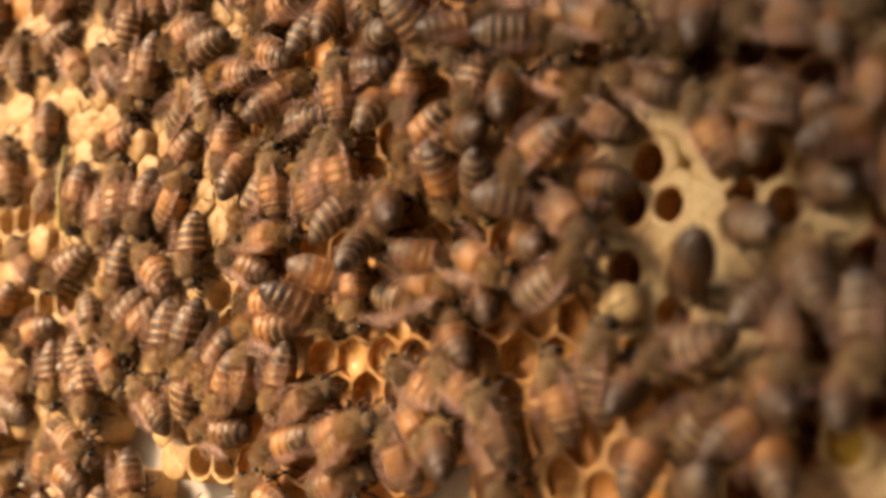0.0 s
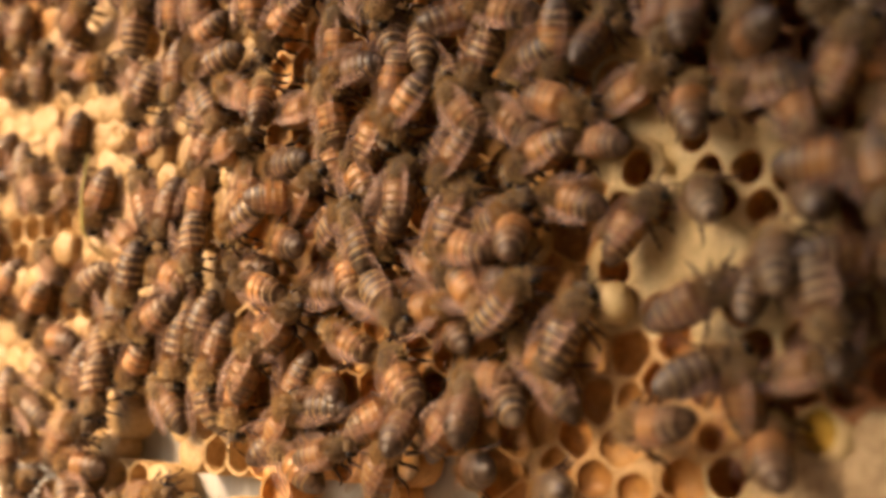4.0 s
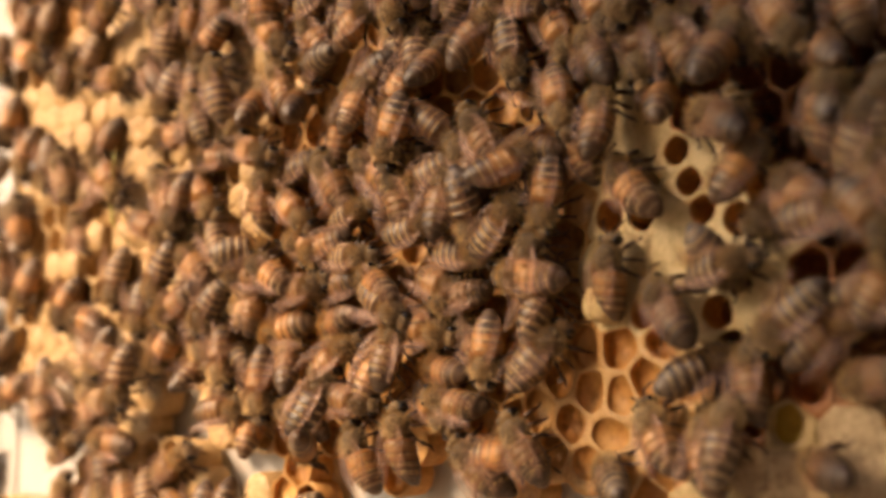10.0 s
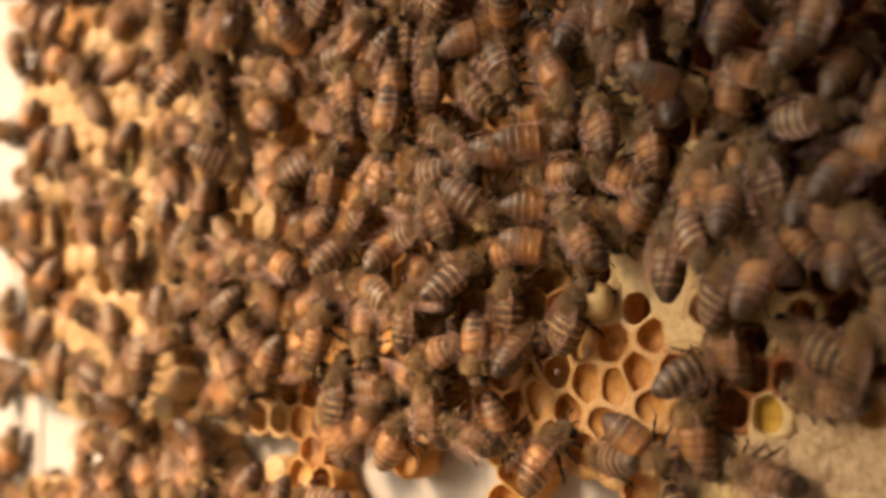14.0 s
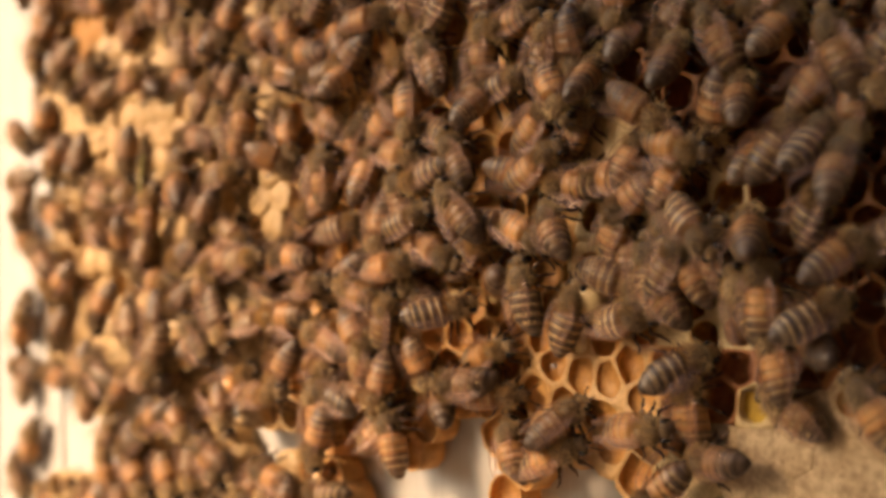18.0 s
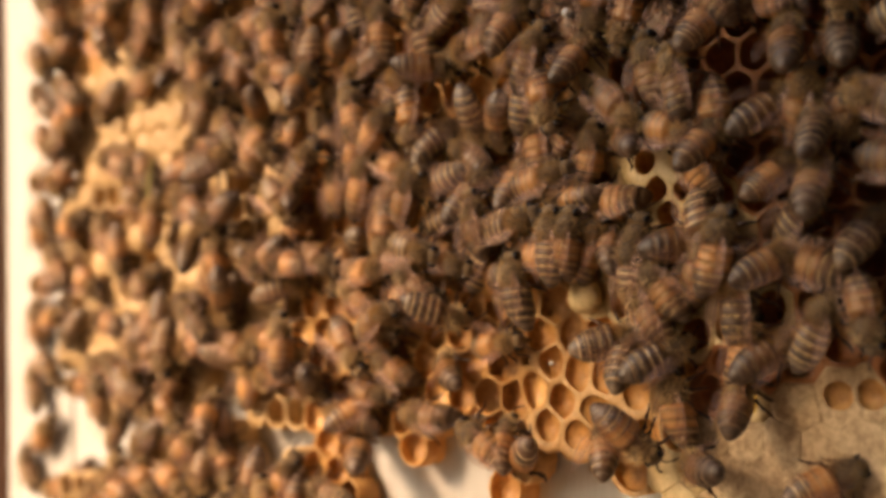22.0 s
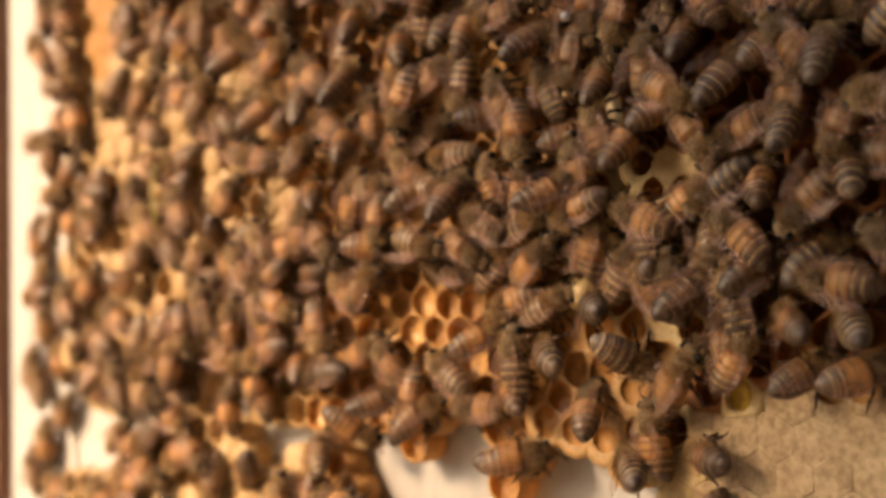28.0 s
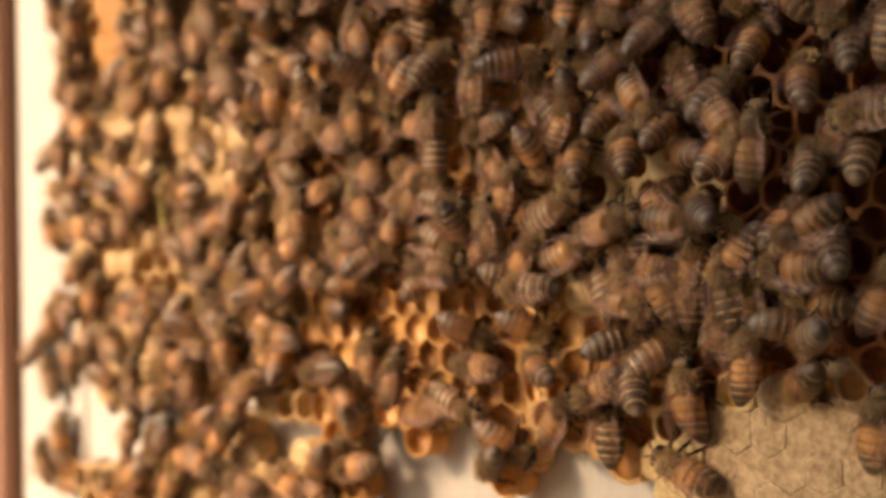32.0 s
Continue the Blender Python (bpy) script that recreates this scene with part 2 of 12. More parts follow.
tagged(new("wall_north", mesh_of("wall_north", bm, BROWN_WOOD)), "plain weathered wooden shed wall behind the hive", "wall", kind="structure")
hive = tagged(new("hive_box"), "plain wooden hive box that carries the comb frame", "hive box")
hive.location = (0, 0, -0.9)
for name, b in (("front_board", (-0.18, 0.13, -0.09, -0.07, 0, 0.808)), ("back_board", (-0.18, 0.13, 0.09, 0.11, 0, 0.808)),
                ("side_board", (-0.18, -0.16, -0.07, 0.09, 0, 0.808)), ("side_board", (0.11, 0.13, -0.07, 0.09, 0, 0.808)),
                ("lid", (-0.18, 0.13, -0.09, 0.11, 0.808, 0.820))):
    part(name, box(bmesh.new(), *b, bevel=0.002), BROWN_WOOD, hive, flat=True)

post = box(bmesh.new(), -0.176, -0.1605, 0.002, 0.020, -0.080, 0.110, 0.001)
tagged(new("wooden_post", mesh_of("wooden_post", post, REDDISH_WOOD)), "reddish brown wooden post beside the hive frame", "post")

# ---- comb frame ----
dz = 0.080
hold = tagged(new("comb_frame"), "pale wooden hive frame holding a wax comb covered with bees", "hive frame")
hold.location = (0, 0, -dz)
part("side_bar", box(bmesh.new(), -0.158, -0.1285, 0.0053, 0.018, 0, dz + 0.095, 0.0008), WHITE_WOOD, hold, "sunlit pale wooden side bar", flat=True)
part("side_bar", box(bmesh.new(), 0.095, 0.1045, -0.011, 0.018, 0, dz + 0.095, 0.0008), WHITE_WOOD, hold, flat=True)
part("top_bar", box(bmesh.new(), -0.1285, 0.095, -0.011, 0.013, dz + 0.083, dz + 0.095, 0.0008), WHITE_WOOD, hold, flat=True)
part("bottom_bar", box(bmesh.new(), -0.1285, 0.095, -0.011, 0.018, 0, dz - 0.068, 0.0008), WHITE_WOOD, hold, flat=True)
part("backing_board", box(bmesh.new(), -0.1284, 0.0945, 0.0056, 0.0115, dz - 0.0675, dz + 0.0825), WHITE_WOOD, hold, "pale wooden board seen through gaps in the comb", flat=True)

# ---- wax comb: cells of 5.5 mm in a hexagonal lattice ----
PITCH = 5.5
ORIGIN = (23.3, -9.1)
HOLES = [((28.2, -23.0), (2.2, 1.8)), ((-124, -26), (11, 10)), ((-112, -33), (15, 8)), ((-68, -20.5), (8, 8)), ((-52, -29.5), (11, 4)), ((-94, -26), (8, 4.5)), ((-26, -31.5), (8, 7)), ((-4, -29.5), (9.5, 8.5)), ((-13, -37), (16, 7.5)), ((20, -36.5), (17, 9.5))]


def in_hole(x, z):
    d = 0.25 * noise.noise(Vector((x * 0.12, z * 0.12, 3)))
    return any(((x - c[0]) / r[0]) ** 2 + ((z - c[1]) / r[1]) ** 2 < 1 + d for c, r in HOLES)


# how each kind of cell is built: mode, depth, wall, rise of the rim, materials of rim, tube and floor, part name
KINDS = {
    "amber": ("open", 1.9, 0.34, 0.35, (WAX_ORANGE, WAX_AMBER, WAX_AMBER), "amber_cell"),
    "nectar": ("open", 1.4, 0.34, 0.35, (WAX_ORANGE, WAX_AMBER, NECTAR), "nectar_cell"),
    "pale": ("open", 1.35, 0.30, 0.30, (WAX_RIM, WAX_HONEY, WAX_HONEY), "pale_cell"),
    "shallow": ("open", 0.7, 0.40, 0.20, (WAX_RIM, WAX_HONEY, WAX_HONEY), "shallow_cell"),
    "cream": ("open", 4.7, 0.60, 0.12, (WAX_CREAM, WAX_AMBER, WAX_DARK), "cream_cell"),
    "brood": ("open", 4.7, 0.50, 0.40, (WAX_DARK, WAX_DARK, WAX_DARK), "brood_cell"),
    "pollen": ("open", 1.2, 0.50, 0.30, (WAX_CREAM, WAX_CREAM, POLLEN), "pollen_cell"),
    "gold": ("open", 3.0, 0.45, 0.40, (WAX_GOLD, WAX_GOLD, WAX_GOLD), "golden_cell"),
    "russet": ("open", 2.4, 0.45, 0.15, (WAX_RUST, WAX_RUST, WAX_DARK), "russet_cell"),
    "sunk": ("open", 0.5, 0.50, 0.05, (WAX_CAP, WAX_AMBER, WAX_AMBER), "sunken_cap"),
    "cap": ("cap", 0.02, 0.0, 0.0, (WAX_CAP,), "capped_cell"),
    "fill": ("cap", 0.06, 0.0, 0.0, (WAX_CREAM,), "cream_cell_cap"),
    "goldcap": ("cap", 0.5, 0.0, 0.0, (WAX_GOLD,), "golden_cap"),
    "honeycap": ("cap", 0.2, 0.0, 0.0, (WAX_HONEY,), "golden_cap"),
    "burr": ("cap", 0.5, 2.1, 0.0, (WAX_GOLD,), "burr_cap"),
}
# the uneven cells round the wax cup: centre, half width, half height, kind
ODD = [((27.8, -4.5), (2.60, 2.45), "cream"), ((23.7, -9.0), (2.50, 2.90), "pale"), ((30.2, -8.1), (2.15, 2.20), "pale"), ((18.3, -9.1), (2.0, 2.6), "nectar"),
       ((14.1, -13.1), (2.15, 2.55), "pale"), ((19.2, -14.7), (2.15, 2.75), "pale"), ((24.1, -15.2), (2.0, 2.5), "shallow"), ((27.8, -13.0), (2.20, 2.65), "pale"),
       ((10.6, -17.7), (2.1, 2.6), "nectar"), ((16.0, -19.1), (2.25, 2.55), "pale"), ((22.5, -20.3), (2.8, 2.1), "shallow"), ((13.2, -22.8), (2.2, 2.4), "pale"),
       ((19.1, -24.0), (2.6, 2.0), "shallow"), ((24.6, -25.0), (2.2, 1.8), "shallow"), ((34.7, -18.8), (1.5, 1.4), "amber"), ((34.3, -12.8), (2.5, 2.6), "amber"),
       ((30.0, -17.6), (2.2, 2.0), "shallow"), ((38.4, -4.6), (2.6, 2.2), "cream"), ((40.3, -8.8), (2.4, 2.4), "cream"), ((45.6, -8.0), (2.4, 2.4), "cream"),
       ((21.5, 0.8), (2.4, 2.4), "cream"), ((34.5, 11.5), (2.0, 2.1), "cream"), ((39.4, 11.3), (2.2, 2.2), "cream"), ((41.4, 6.7), (2.3, 2.3), "cream"), ((36.3, 8.0), (2.0, 2.0), "cream"),
       ((32.6, 15.6), (1.9, 2.1), "cream"), ((24.6, 12.5), (2.3, 2.5), "cream"), ((27.4, 7.7), (2.1, 2.2), "cream"), ((22.4, 7.9), (2.2, 2.4), "cream"),
       ((52.1, -5.4), (2.3, 2.4), "cream"), ((45.4, -12.9), (2.4, 2.2), "russet"), ((43.0, -17.0), (2.2, 2.4), "russet"), ((47.5, -17.6), (2.0, 2.4), "pollen"),
       ((50.6, -13.0), (2.4, 2.1), "russet"), ((55.9, -12.2), (2.4, 2.1), "russet"), ((61.7, -16.7), (2.1, 1.7), "sunk"), ((66.2, -16.4), (2.1, 1.8), "sunk"),
       ((22.8, -4.2), (0, 0), "fill"), ((33.4, -3.4), (0, 0), "fill"), ((34.6, -7.6), (0, 0), "fill"), ((31.5, 2.0), (0, 0), "fill"), ((26.6, 2.6), (0, 0), "fill"), ((37, 1.4), (0, 0), "fill"), ((32, 6.6), (0, 0), "fill")]


def cell_kind(x, z, rnd):
    n = noise.noise(Vector((x * 0.05, z * 0.05, 7)))
    if x > 50 and -14.5 < z < -7:
        return "russet"
    if x > 40 and z < -14 + 2 * n + max(0, 46 - x):
        return "cap"
    if (x > 28 and z > 18 + 3 * n) or (x > 47 + 3 * n and z > -7):
        return "brood"
    if x > 19 and z > -6 + 2 * n:
        return "fill" if rnd.random() < 0.90 else "cream"
    if x > 34:
        return "cream" if rnd.random() < 0.3 else "fill"
    if x > 9 and z < 0:
        return "pale" if rnd.random() < 0.7 else "nectar"
    if x > -45:
        return "nectar" if rnd.random() < 0.3 else "amber"
    if -114 < x < -104 and z > 46 + 4 * n:
        return "honeycap"
    q = noise.noise(Vector((x * 0.04, z * 0.04, 11)))
    return "goldcap" if q > 0.0 else "gold"


BURR = [((-49, 15), (4.5, 6)), ((-79, 31), (6, 6)), ((-76, 8.5), (4, 3)), ((-66, 22), (3.5, 4)), ((-91, 11), (3.5, 4)), ((-100, 30), (4, 5)), ((-104, 4), (4, 4))]


def in_burr(x, z):
    d = 0.5 * noise.noise(Vector((x * 0.2, z * 0.2, 9)))
    return any(((x - c[0]) / r[0]) ** 2 + ((z - c[1]) / r[1]) ** 2 < 1.1 + d for c, r in BURR)


def swell(x, z):
    """How far the comb's face stands out at a place, in millimetres."""
    return 0.45 * noise.noise(Vector((x * 0.045, z * 0.045, 2))) + 0.16 * noise.noise(Vector((x * 0.21, z * 0.21, 6)))


def outline(c, around, reach):
    """The share of the comb that belongs to the cell at c: a rounded patch cut half way to each neighbour. Also says whether it lies at a free edge."""
    poly = [(c[0] + reach * math.cos(k * math.pi / 6), c[1] + reach * math.sin(k * math.pi / 6), True) for k in range(12)]
    for o in around:
        nx, nz = o[0] - c[0], o[1] - c[1]
        d = (o[0] ** 2 + o[1] ** 2 - c[0] ** 2 - c[1] ** 2) / 2
        out = []
        for p, q in zip(poly, poly[1:] + poly[:1]):
            a, b = nx * p[0] + nz * p[1] - d, nx * q[0] + nz * q[1] - d
            if a <= 0:
                out.append(p)
            if a * b < 0:
                u = a / (a - b)
                out.append((p[0] + u * (q[0] - p[0]), p[1] + u * (q[1] - p[1]), p[2] if a > 0 else False))
        poly = out
    keep = [p for p, q in zip(poly, poly[1:] + poly[:1]) if math.hypot(p[0] - q[0], p[1] - q[1]) > 0.03]
    return keep, any(p[2] for p in keep)


def cell_shape(c, poly, free, kind, mouth, rnd):
    """One cell as vertices, faces and material numbers, about its own centre; mouth towards -y."""
    mode, depth, wall, rise, mats, name = KINDS[kind]
    rim = []
    for p, q in zip(poly, poly[1:] + poly[:1]):
        for u in (0.0, 0.34, 0.67):
            rim.append((p[0] + u * (q[0] - p[0]) - c[0], p[1] + u * (q[1] - p[1]) - c[1]))
    n = len(rim)
    rads = [math.hypot(*p) for p in rim]
    mean = sum(rads) / n
    base = [-0.25 - swell(p[0] + c[0], p[1] + c[1]) for p in rim]
    level = sum(base) / n
    rings, tone = [], []
    if free:
        rings.append([(p[0], 4.4, p[1]) for p in rim])
        tone.append(0)
    rings.append([(p[0], y, p[1]) for p, y in zip(rim, base)])
    if mode == "open":
        hole = []
        for p, r in zip(rim, rads):
            if mouth and mouth[0]:
                e = 1 / math.hypot(p[0] / r / mouth[0], p[1] / r / mouth[1])
                h = ((max(0.5, r - 0.24)) ** -10 + (e * (0.96 if kind == "cream" else 1.1)) ** -10) ** -0.1
            else:
                h = mean * 0.76 if kind == "cream" else min(r - wall * 0.7, (mean - wall * 0.6) * 0.96)
            hole.append(h / r)
        drop = rnd.uniform(-0.3, 0.3)
        lip = [rnd.uniform(-0.05, 0.05) for _ in rim]
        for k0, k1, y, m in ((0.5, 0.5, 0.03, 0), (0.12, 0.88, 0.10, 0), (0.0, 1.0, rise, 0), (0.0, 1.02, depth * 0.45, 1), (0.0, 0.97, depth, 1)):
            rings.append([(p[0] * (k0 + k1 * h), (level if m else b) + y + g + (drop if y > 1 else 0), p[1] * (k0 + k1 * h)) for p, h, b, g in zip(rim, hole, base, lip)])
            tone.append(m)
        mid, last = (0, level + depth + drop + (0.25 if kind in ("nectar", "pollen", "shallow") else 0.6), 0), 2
    else:
        tall = depth * rnd.uniform(0.5, 1.5)
        pits = 0.02 if depth < 0.1 else 0.3 if wall else 0.14
        if wall:
            foot = wall * rnd.uniform(0.35, 1.0)
            rings.append([(p[0] * 0.98, b - foot, p[1] * 0.98) for p, b in zip(rim, base)])
            tone.append(0)
            base, level = [b - foot for b in base], level - foot
        for k, y in ((0.86, 0.35), (0.62, 0.8), (0.3, 1.0)):
            rings.append([(p[0] * k, b - tall * y + rnd.uniform(-pits, pits), p[1] * k) for p, b in zip(rim, base)])
            tone.append(0)
        mid, last = (0, level - tall + rnd.uniform(-pits, pits * 3), 0), 0
    verts = [(x * MM, y * MM, z * MM) for ring in rings for x, y, z in ring] + [tuple(v * MM for v in mid)]
    faces, which = [], []
    for i in range(len(rings) - 1):
        for k in range(n):
            faces.append((i * n + k, i * n + (k + 1) % n, (i + 1) * n + (k + 1) % n, (i + 1) * n + k))
            which.append(tone[i])
    o = (len(rings) - 1) * n
    for k in range(n):
        faces.append((o + k, o + (k + 1) % n, len(verts) - 1))
        which.append(last)
    return verts, faces, which, mats, name


comb = tagged(new("wax_comb"), "amber and cream beeswax comb with open and capped cells", "honeycomb")
comb.location = (0, 0, -0.066)
rnd = random.Random(4)
spots = [(c, kind, mouth) for c, mouth, kind in ODD if not in_hole(*c)]
for j in range(-13, 20):
    for i in range(-30, 14):
        x = ORIGIN[0] + (i + 0.5 * (j % 2)) * PITCH + rnd.gauss(0, 0.28)
        z = ORIGIN[1] + j * PITCH * 0.8660254 + rnd.gauss(0, 0.28) + 0.5 * noise.noise(Vector((x * 0.03, 0, 8)))
        if not (-129.0 < x < 91 and -64 < z < 80) or in_hole(x, z) or x < -124.8 + 4 * noise.noise(Vector((0, z * 0.11, 5))):
            continue
        if any(math.hypot(x - c[0], z - c[1]) < 4.0 for c, _, _ in ODD):
            continue
        spots.append(((x, z), "burr" if in_burr(x, z) else cell_kind(x, z, rnd), None))
grid = {}
for c, _, _ in spots:
    grid.setdefault((int(c[0] // 8), int(c[1] // 8)), []).append(c)
sheets = {"golden": ([], [], [], []), "cap": ([], [], [], []), "fill": ([], [], [], [])}
for c, kind, mouth in spots:
    gx, gz = int(c[0] // 8), int(c[1] // 8)
    around = [o for dx in (-1, 0, 1) for dz in (-1, 0, 1) for o in grid.get((gx + dx, gz + dz), ()) if o is not c]
    poly, free = outline(c, around, 4.3 if any(math.hypot(c[0] - o[0], c[1] - o[1]) < 9 for o, _, _ in ODD) else 3.35)
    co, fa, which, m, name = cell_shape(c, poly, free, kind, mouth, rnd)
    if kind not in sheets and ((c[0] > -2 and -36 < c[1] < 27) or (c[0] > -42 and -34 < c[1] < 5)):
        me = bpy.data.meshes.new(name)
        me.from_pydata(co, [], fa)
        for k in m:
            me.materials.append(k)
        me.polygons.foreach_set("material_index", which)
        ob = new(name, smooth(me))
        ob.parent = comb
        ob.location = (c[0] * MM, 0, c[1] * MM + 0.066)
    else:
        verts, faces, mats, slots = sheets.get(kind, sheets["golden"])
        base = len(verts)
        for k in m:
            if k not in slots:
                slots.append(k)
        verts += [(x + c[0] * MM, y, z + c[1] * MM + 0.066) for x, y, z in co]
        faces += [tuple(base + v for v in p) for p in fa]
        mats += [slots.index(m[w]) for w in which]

# the cells farther off and the cappings that run together, joined
for key, name, label in (("golden", "honeycomb_sheet", "golden wax cells between the bees"), ("cap", "capped_sheet", "rough pale wax capping over brood cells"), ("fill", "cream_sheet", "cream wax capping between open cells")):
    verts, faces, mats, slots = sheets[key]
    me = bpy.data.meshes.new(name)
    me.from_pydata(verts, [], faces)
    for m in slots:
        me.materials.append(m)
    me.polygons.foreach_set("material_index", mats)
    far = new(name, smooth(me))
    far.parent = comb
    tagged(far, label, kind="stuff")

# wax that seals the comb to the side bar
bm = bmesh.new()
rings = []
for k in range(22, 61):
    z = -0.066 + k * 0.0024
    g = 1.4 * noise.noise(Vector((0, k * 0.35, 21)))
    rings.append([bm.verts.new((x * MM, y * MM, z + 0.066)) for x, y in ((-131 + g, 4.4), (-129.5 + g, 3.2), (-127 + g, 1.6 + 0.4 * g), (-124.5 + 1.2 * g, 1.4), (-122 + g, 4.4))])
for a, b in zip(rings, rings[1:]):
    for k in range(5):
        bm.faces.new((a[k], a[(k + 1) % 5], b[(k + 1) % 5], b[k]))
bm.faces.new(rings[0])
bm.faces.new(rings[-1][::-1])
bmesh.ops.recalc_face_normals(bm, faces=bm.faces)
part("wax_seam", bm, WAX_PALE, comb, "pale wax seam along the side bar")

# a rounded wax cup that stands out of the comb
cup = tagged(new("queen_cup"), "rounded cream wax cup built on the comb", "wax cup")
cup.matrix_basis = Matrix.Translation((22.2 * MM, -0.6 * MM, -3.5 * MM))
bm = bmesh.new()
for v in ball(bm, (0, -0.9 * MM, 0), (3.0 * MM, 2.0 * MM, 2.7 * MM), 20, 14):
    v.co += Vector((1, 1, 1)) * 0.35 * MM * noise.noise(v.co * 600)
part("dome", bm, WAX_CREAM, cup)


# ---- bees: length 13 mm, head to +x, feet at z = 0 ----
def abdomen_mesh(droop, bend, long, seed):
    """Six overlapping plates that taper to the tip, with short hair along the front plates' edges."""
    rnd = random.Random(seed)
    bm = bmesh.new()
    n, rings = 18, []
    edges = [0.0, 0.16, 0.34, 0.52, 0.69, 0.84, 1.0]
    for s in range(6):
        a, b = edges[s], edges[s + 1]
        for u, fl in ((0.0, -0.035), (0.3, 0.0), (0.8, 0.018), (0.98, 0.012)):
            q = a + (b - a) * u
            body = min(1.0, 0.42 + 4.2 * q) ** 0.7 * (1 - 0.10 * q) * (1 - max(0.0, (q - 0.42) / 0.6) ** 2.2) ** 0.75 + 0.06
            x, w = -0.7 - long * q, max(0.08, body + fl)
            cy, cz = bend * q * q, 2.55 - droop * q * q
            rings.append([bm.verts.new((x * MM, (cy + 2.4 * w * math.cos(k * 2 * math.pi / n)) * MM, (cz + 2.1 * w * math.sin(k * 2 * math.pi / n)) * MM)) for k in range(n)])
    for r, s in zip(rings, rings[1:]):
        for k in range(n):
            bm.faces.new((r[k], s[k], s[(k + 1) % n], r[(k + 1) % n]))
    bm.faces.new(rings[0])
    bm.faces.new(rings[-1][::-1])
    bmesh.ops.recalc_face_normals(bm, faces=bm.faces)
    for row, count in ((3, 34), (7, 40), (11, 40), (15, 30)):
        ring = [v.co.copy() for v in rings[row]]
        for _ in range(count):
            k = rnd.random() * n / 2
            p = ring[int(k)].lerp(ring[int(k) + 1], k % 1)
            side = (ring[int(k) + 1] - ring[int(k)]).normalized() * 0.06 * MM
            tip = p + Vector((-0.55 * rnd.uniform(0.6, 1.3), rnd.gauss(0, 0.12), 0.18 + rnd.gauss(0, 0.08))) * MM
            bm.faces.new([bm.verts.new(v) for v in (p - side, p + side, tip)]).material_index = 1
    return smooth(mesh_of("abdomen", bm, (SHELL, FRINGE)))


def hairs(bm, at, r, count, length, rnd, up=-0.3):
    for _ in range(count):
        d = Vector((rnd.gauss(0, 1), rnd.gauss(0, 1), rnd.gauss(0, 1))).normalized()
        if d.z < up:
            d.z = -d.z
        p = Vector(at) + Vector((d.x * r[0], d.y * r[1], d.z * r[2])) * 0.96
        s = d.orthogonal().normalized() * 0.07
        tip = p + (d + Vector((rnd.gauss(-0.2, 0.3), rnd.gauss(0, 0.3), rnd.gauss(0, 0.3)))) * length * rnd.uniform(0.6, 1.2)
        bm.faces.new([bm.verts.new(q * MM) for q in (p - s, p + s, tip)]).material_index = 1


def thorax_bm(rnd, count=480):
    bm = bmesh.new()
    ball(bm, (0.75 * MM, 0, 2.8 * MM), (2.2 * MM, 2.1 * MM, 1.95 * MM), 16, 10)
    hairs(bm, (0.75, 0, 2.8), (2.2, 2.1, 1.95), count, 0.95, rnd)
    return bm


def head_bm(rnd, count=110):
    bm = bmesh.new()
    ball(bm, (3.35 * MM, 0, 2.35 * MM), (1.05 * MM, 1.6 * MM, 1.45 * MM), 14, 9)
    hairs(bm, (3.35, 0, 2.5), (1.0, 1.2, 1.35), count, 0.5, rnd, -1)
    tube(bm, [(4.0 * MM, 0, 1.5 * MM), (4.3 * MM, 0, 0.7 * MM), (4.2 * MM, 0, 0.2 * MM)], [0.35 * MM, 0.3 * MM, 0.1 * MM], 6)
    return bm


def wing_mesh(length, width, hind):
    """Cambered membrane with raised veins."""
    bm = bmesh.new()
    n, m, grid = 9, 4, []
    for i in range(n + 1):
        u = i / n
        half = width * (math.sin(math.pi * u ** 0.62 * 0.93 + 0.12) ** 0.8 * 0.5 + 0.03)
        shift = -0.22 * width * math.sin(math.pi * u) if hind else 0.12 * width * math.sin(math.pi * u)
        grid.append([bm.verts.new((-u * length * MM, (half * (2 * k / m - 1) + shift) * MM, (0.22 * (1 - (2 * k / m - 1) ** 2) + 0.08 * math.sin(9 * u + 2 * k)) * MM)) for k in range(m + 1)])
    for a, b in zip(grid, grid[1:]):
        for k in range(m):
            bm.faces.new((a[k], b[k], b[k + 1], a[k + 1]))
    edge = [grid[i][m].co.copy() for i in range(0, n + 1, 3)]
    mid = [grid[i][2].co.copy() for i in range(0, n, 4)]
    low = [grid[i][1].co.copy() for i in range(0, n - 2, 3)]
    before = len(bm.faces)
    for line, r in ((edge, 0.05), (mid, 0.035), (low, 0.03)):
        tube(bm, line, [r * MM] * len(line), 4)
    bm.faces.ensure_lookup_table()
    for f in bm.faces[before:]:
        f.material_index = 1
    return smooth(mesh_of("hindwing" if hind else "forewing", bm, (WING, VEIN)))


def leg_bm(x, side, reach, swing, bm=None):
    bm = bm or bmesh.new()
    p = [(x, 1.2 * side, 1.6), (x + 0.5 * swing, (1.6 + 0.4 * reach) * side, 2.1), (x + swing, (1.4 + 0.8 * reach) * side, 0.9), (x + 1.3 * swing, (1.3 + 1.15 * reach) * side, 0.12), (x + 1.8 * swing, (1.4 + 1.4 * reach) * side, 0.05)]
    tube(bm, [Vector(q) * MM for q in p], [0.3 * MM, 0.38 * MM, 0.3 * MM, 0.2 * MM, 0.1 * MM], 6)
    return bm


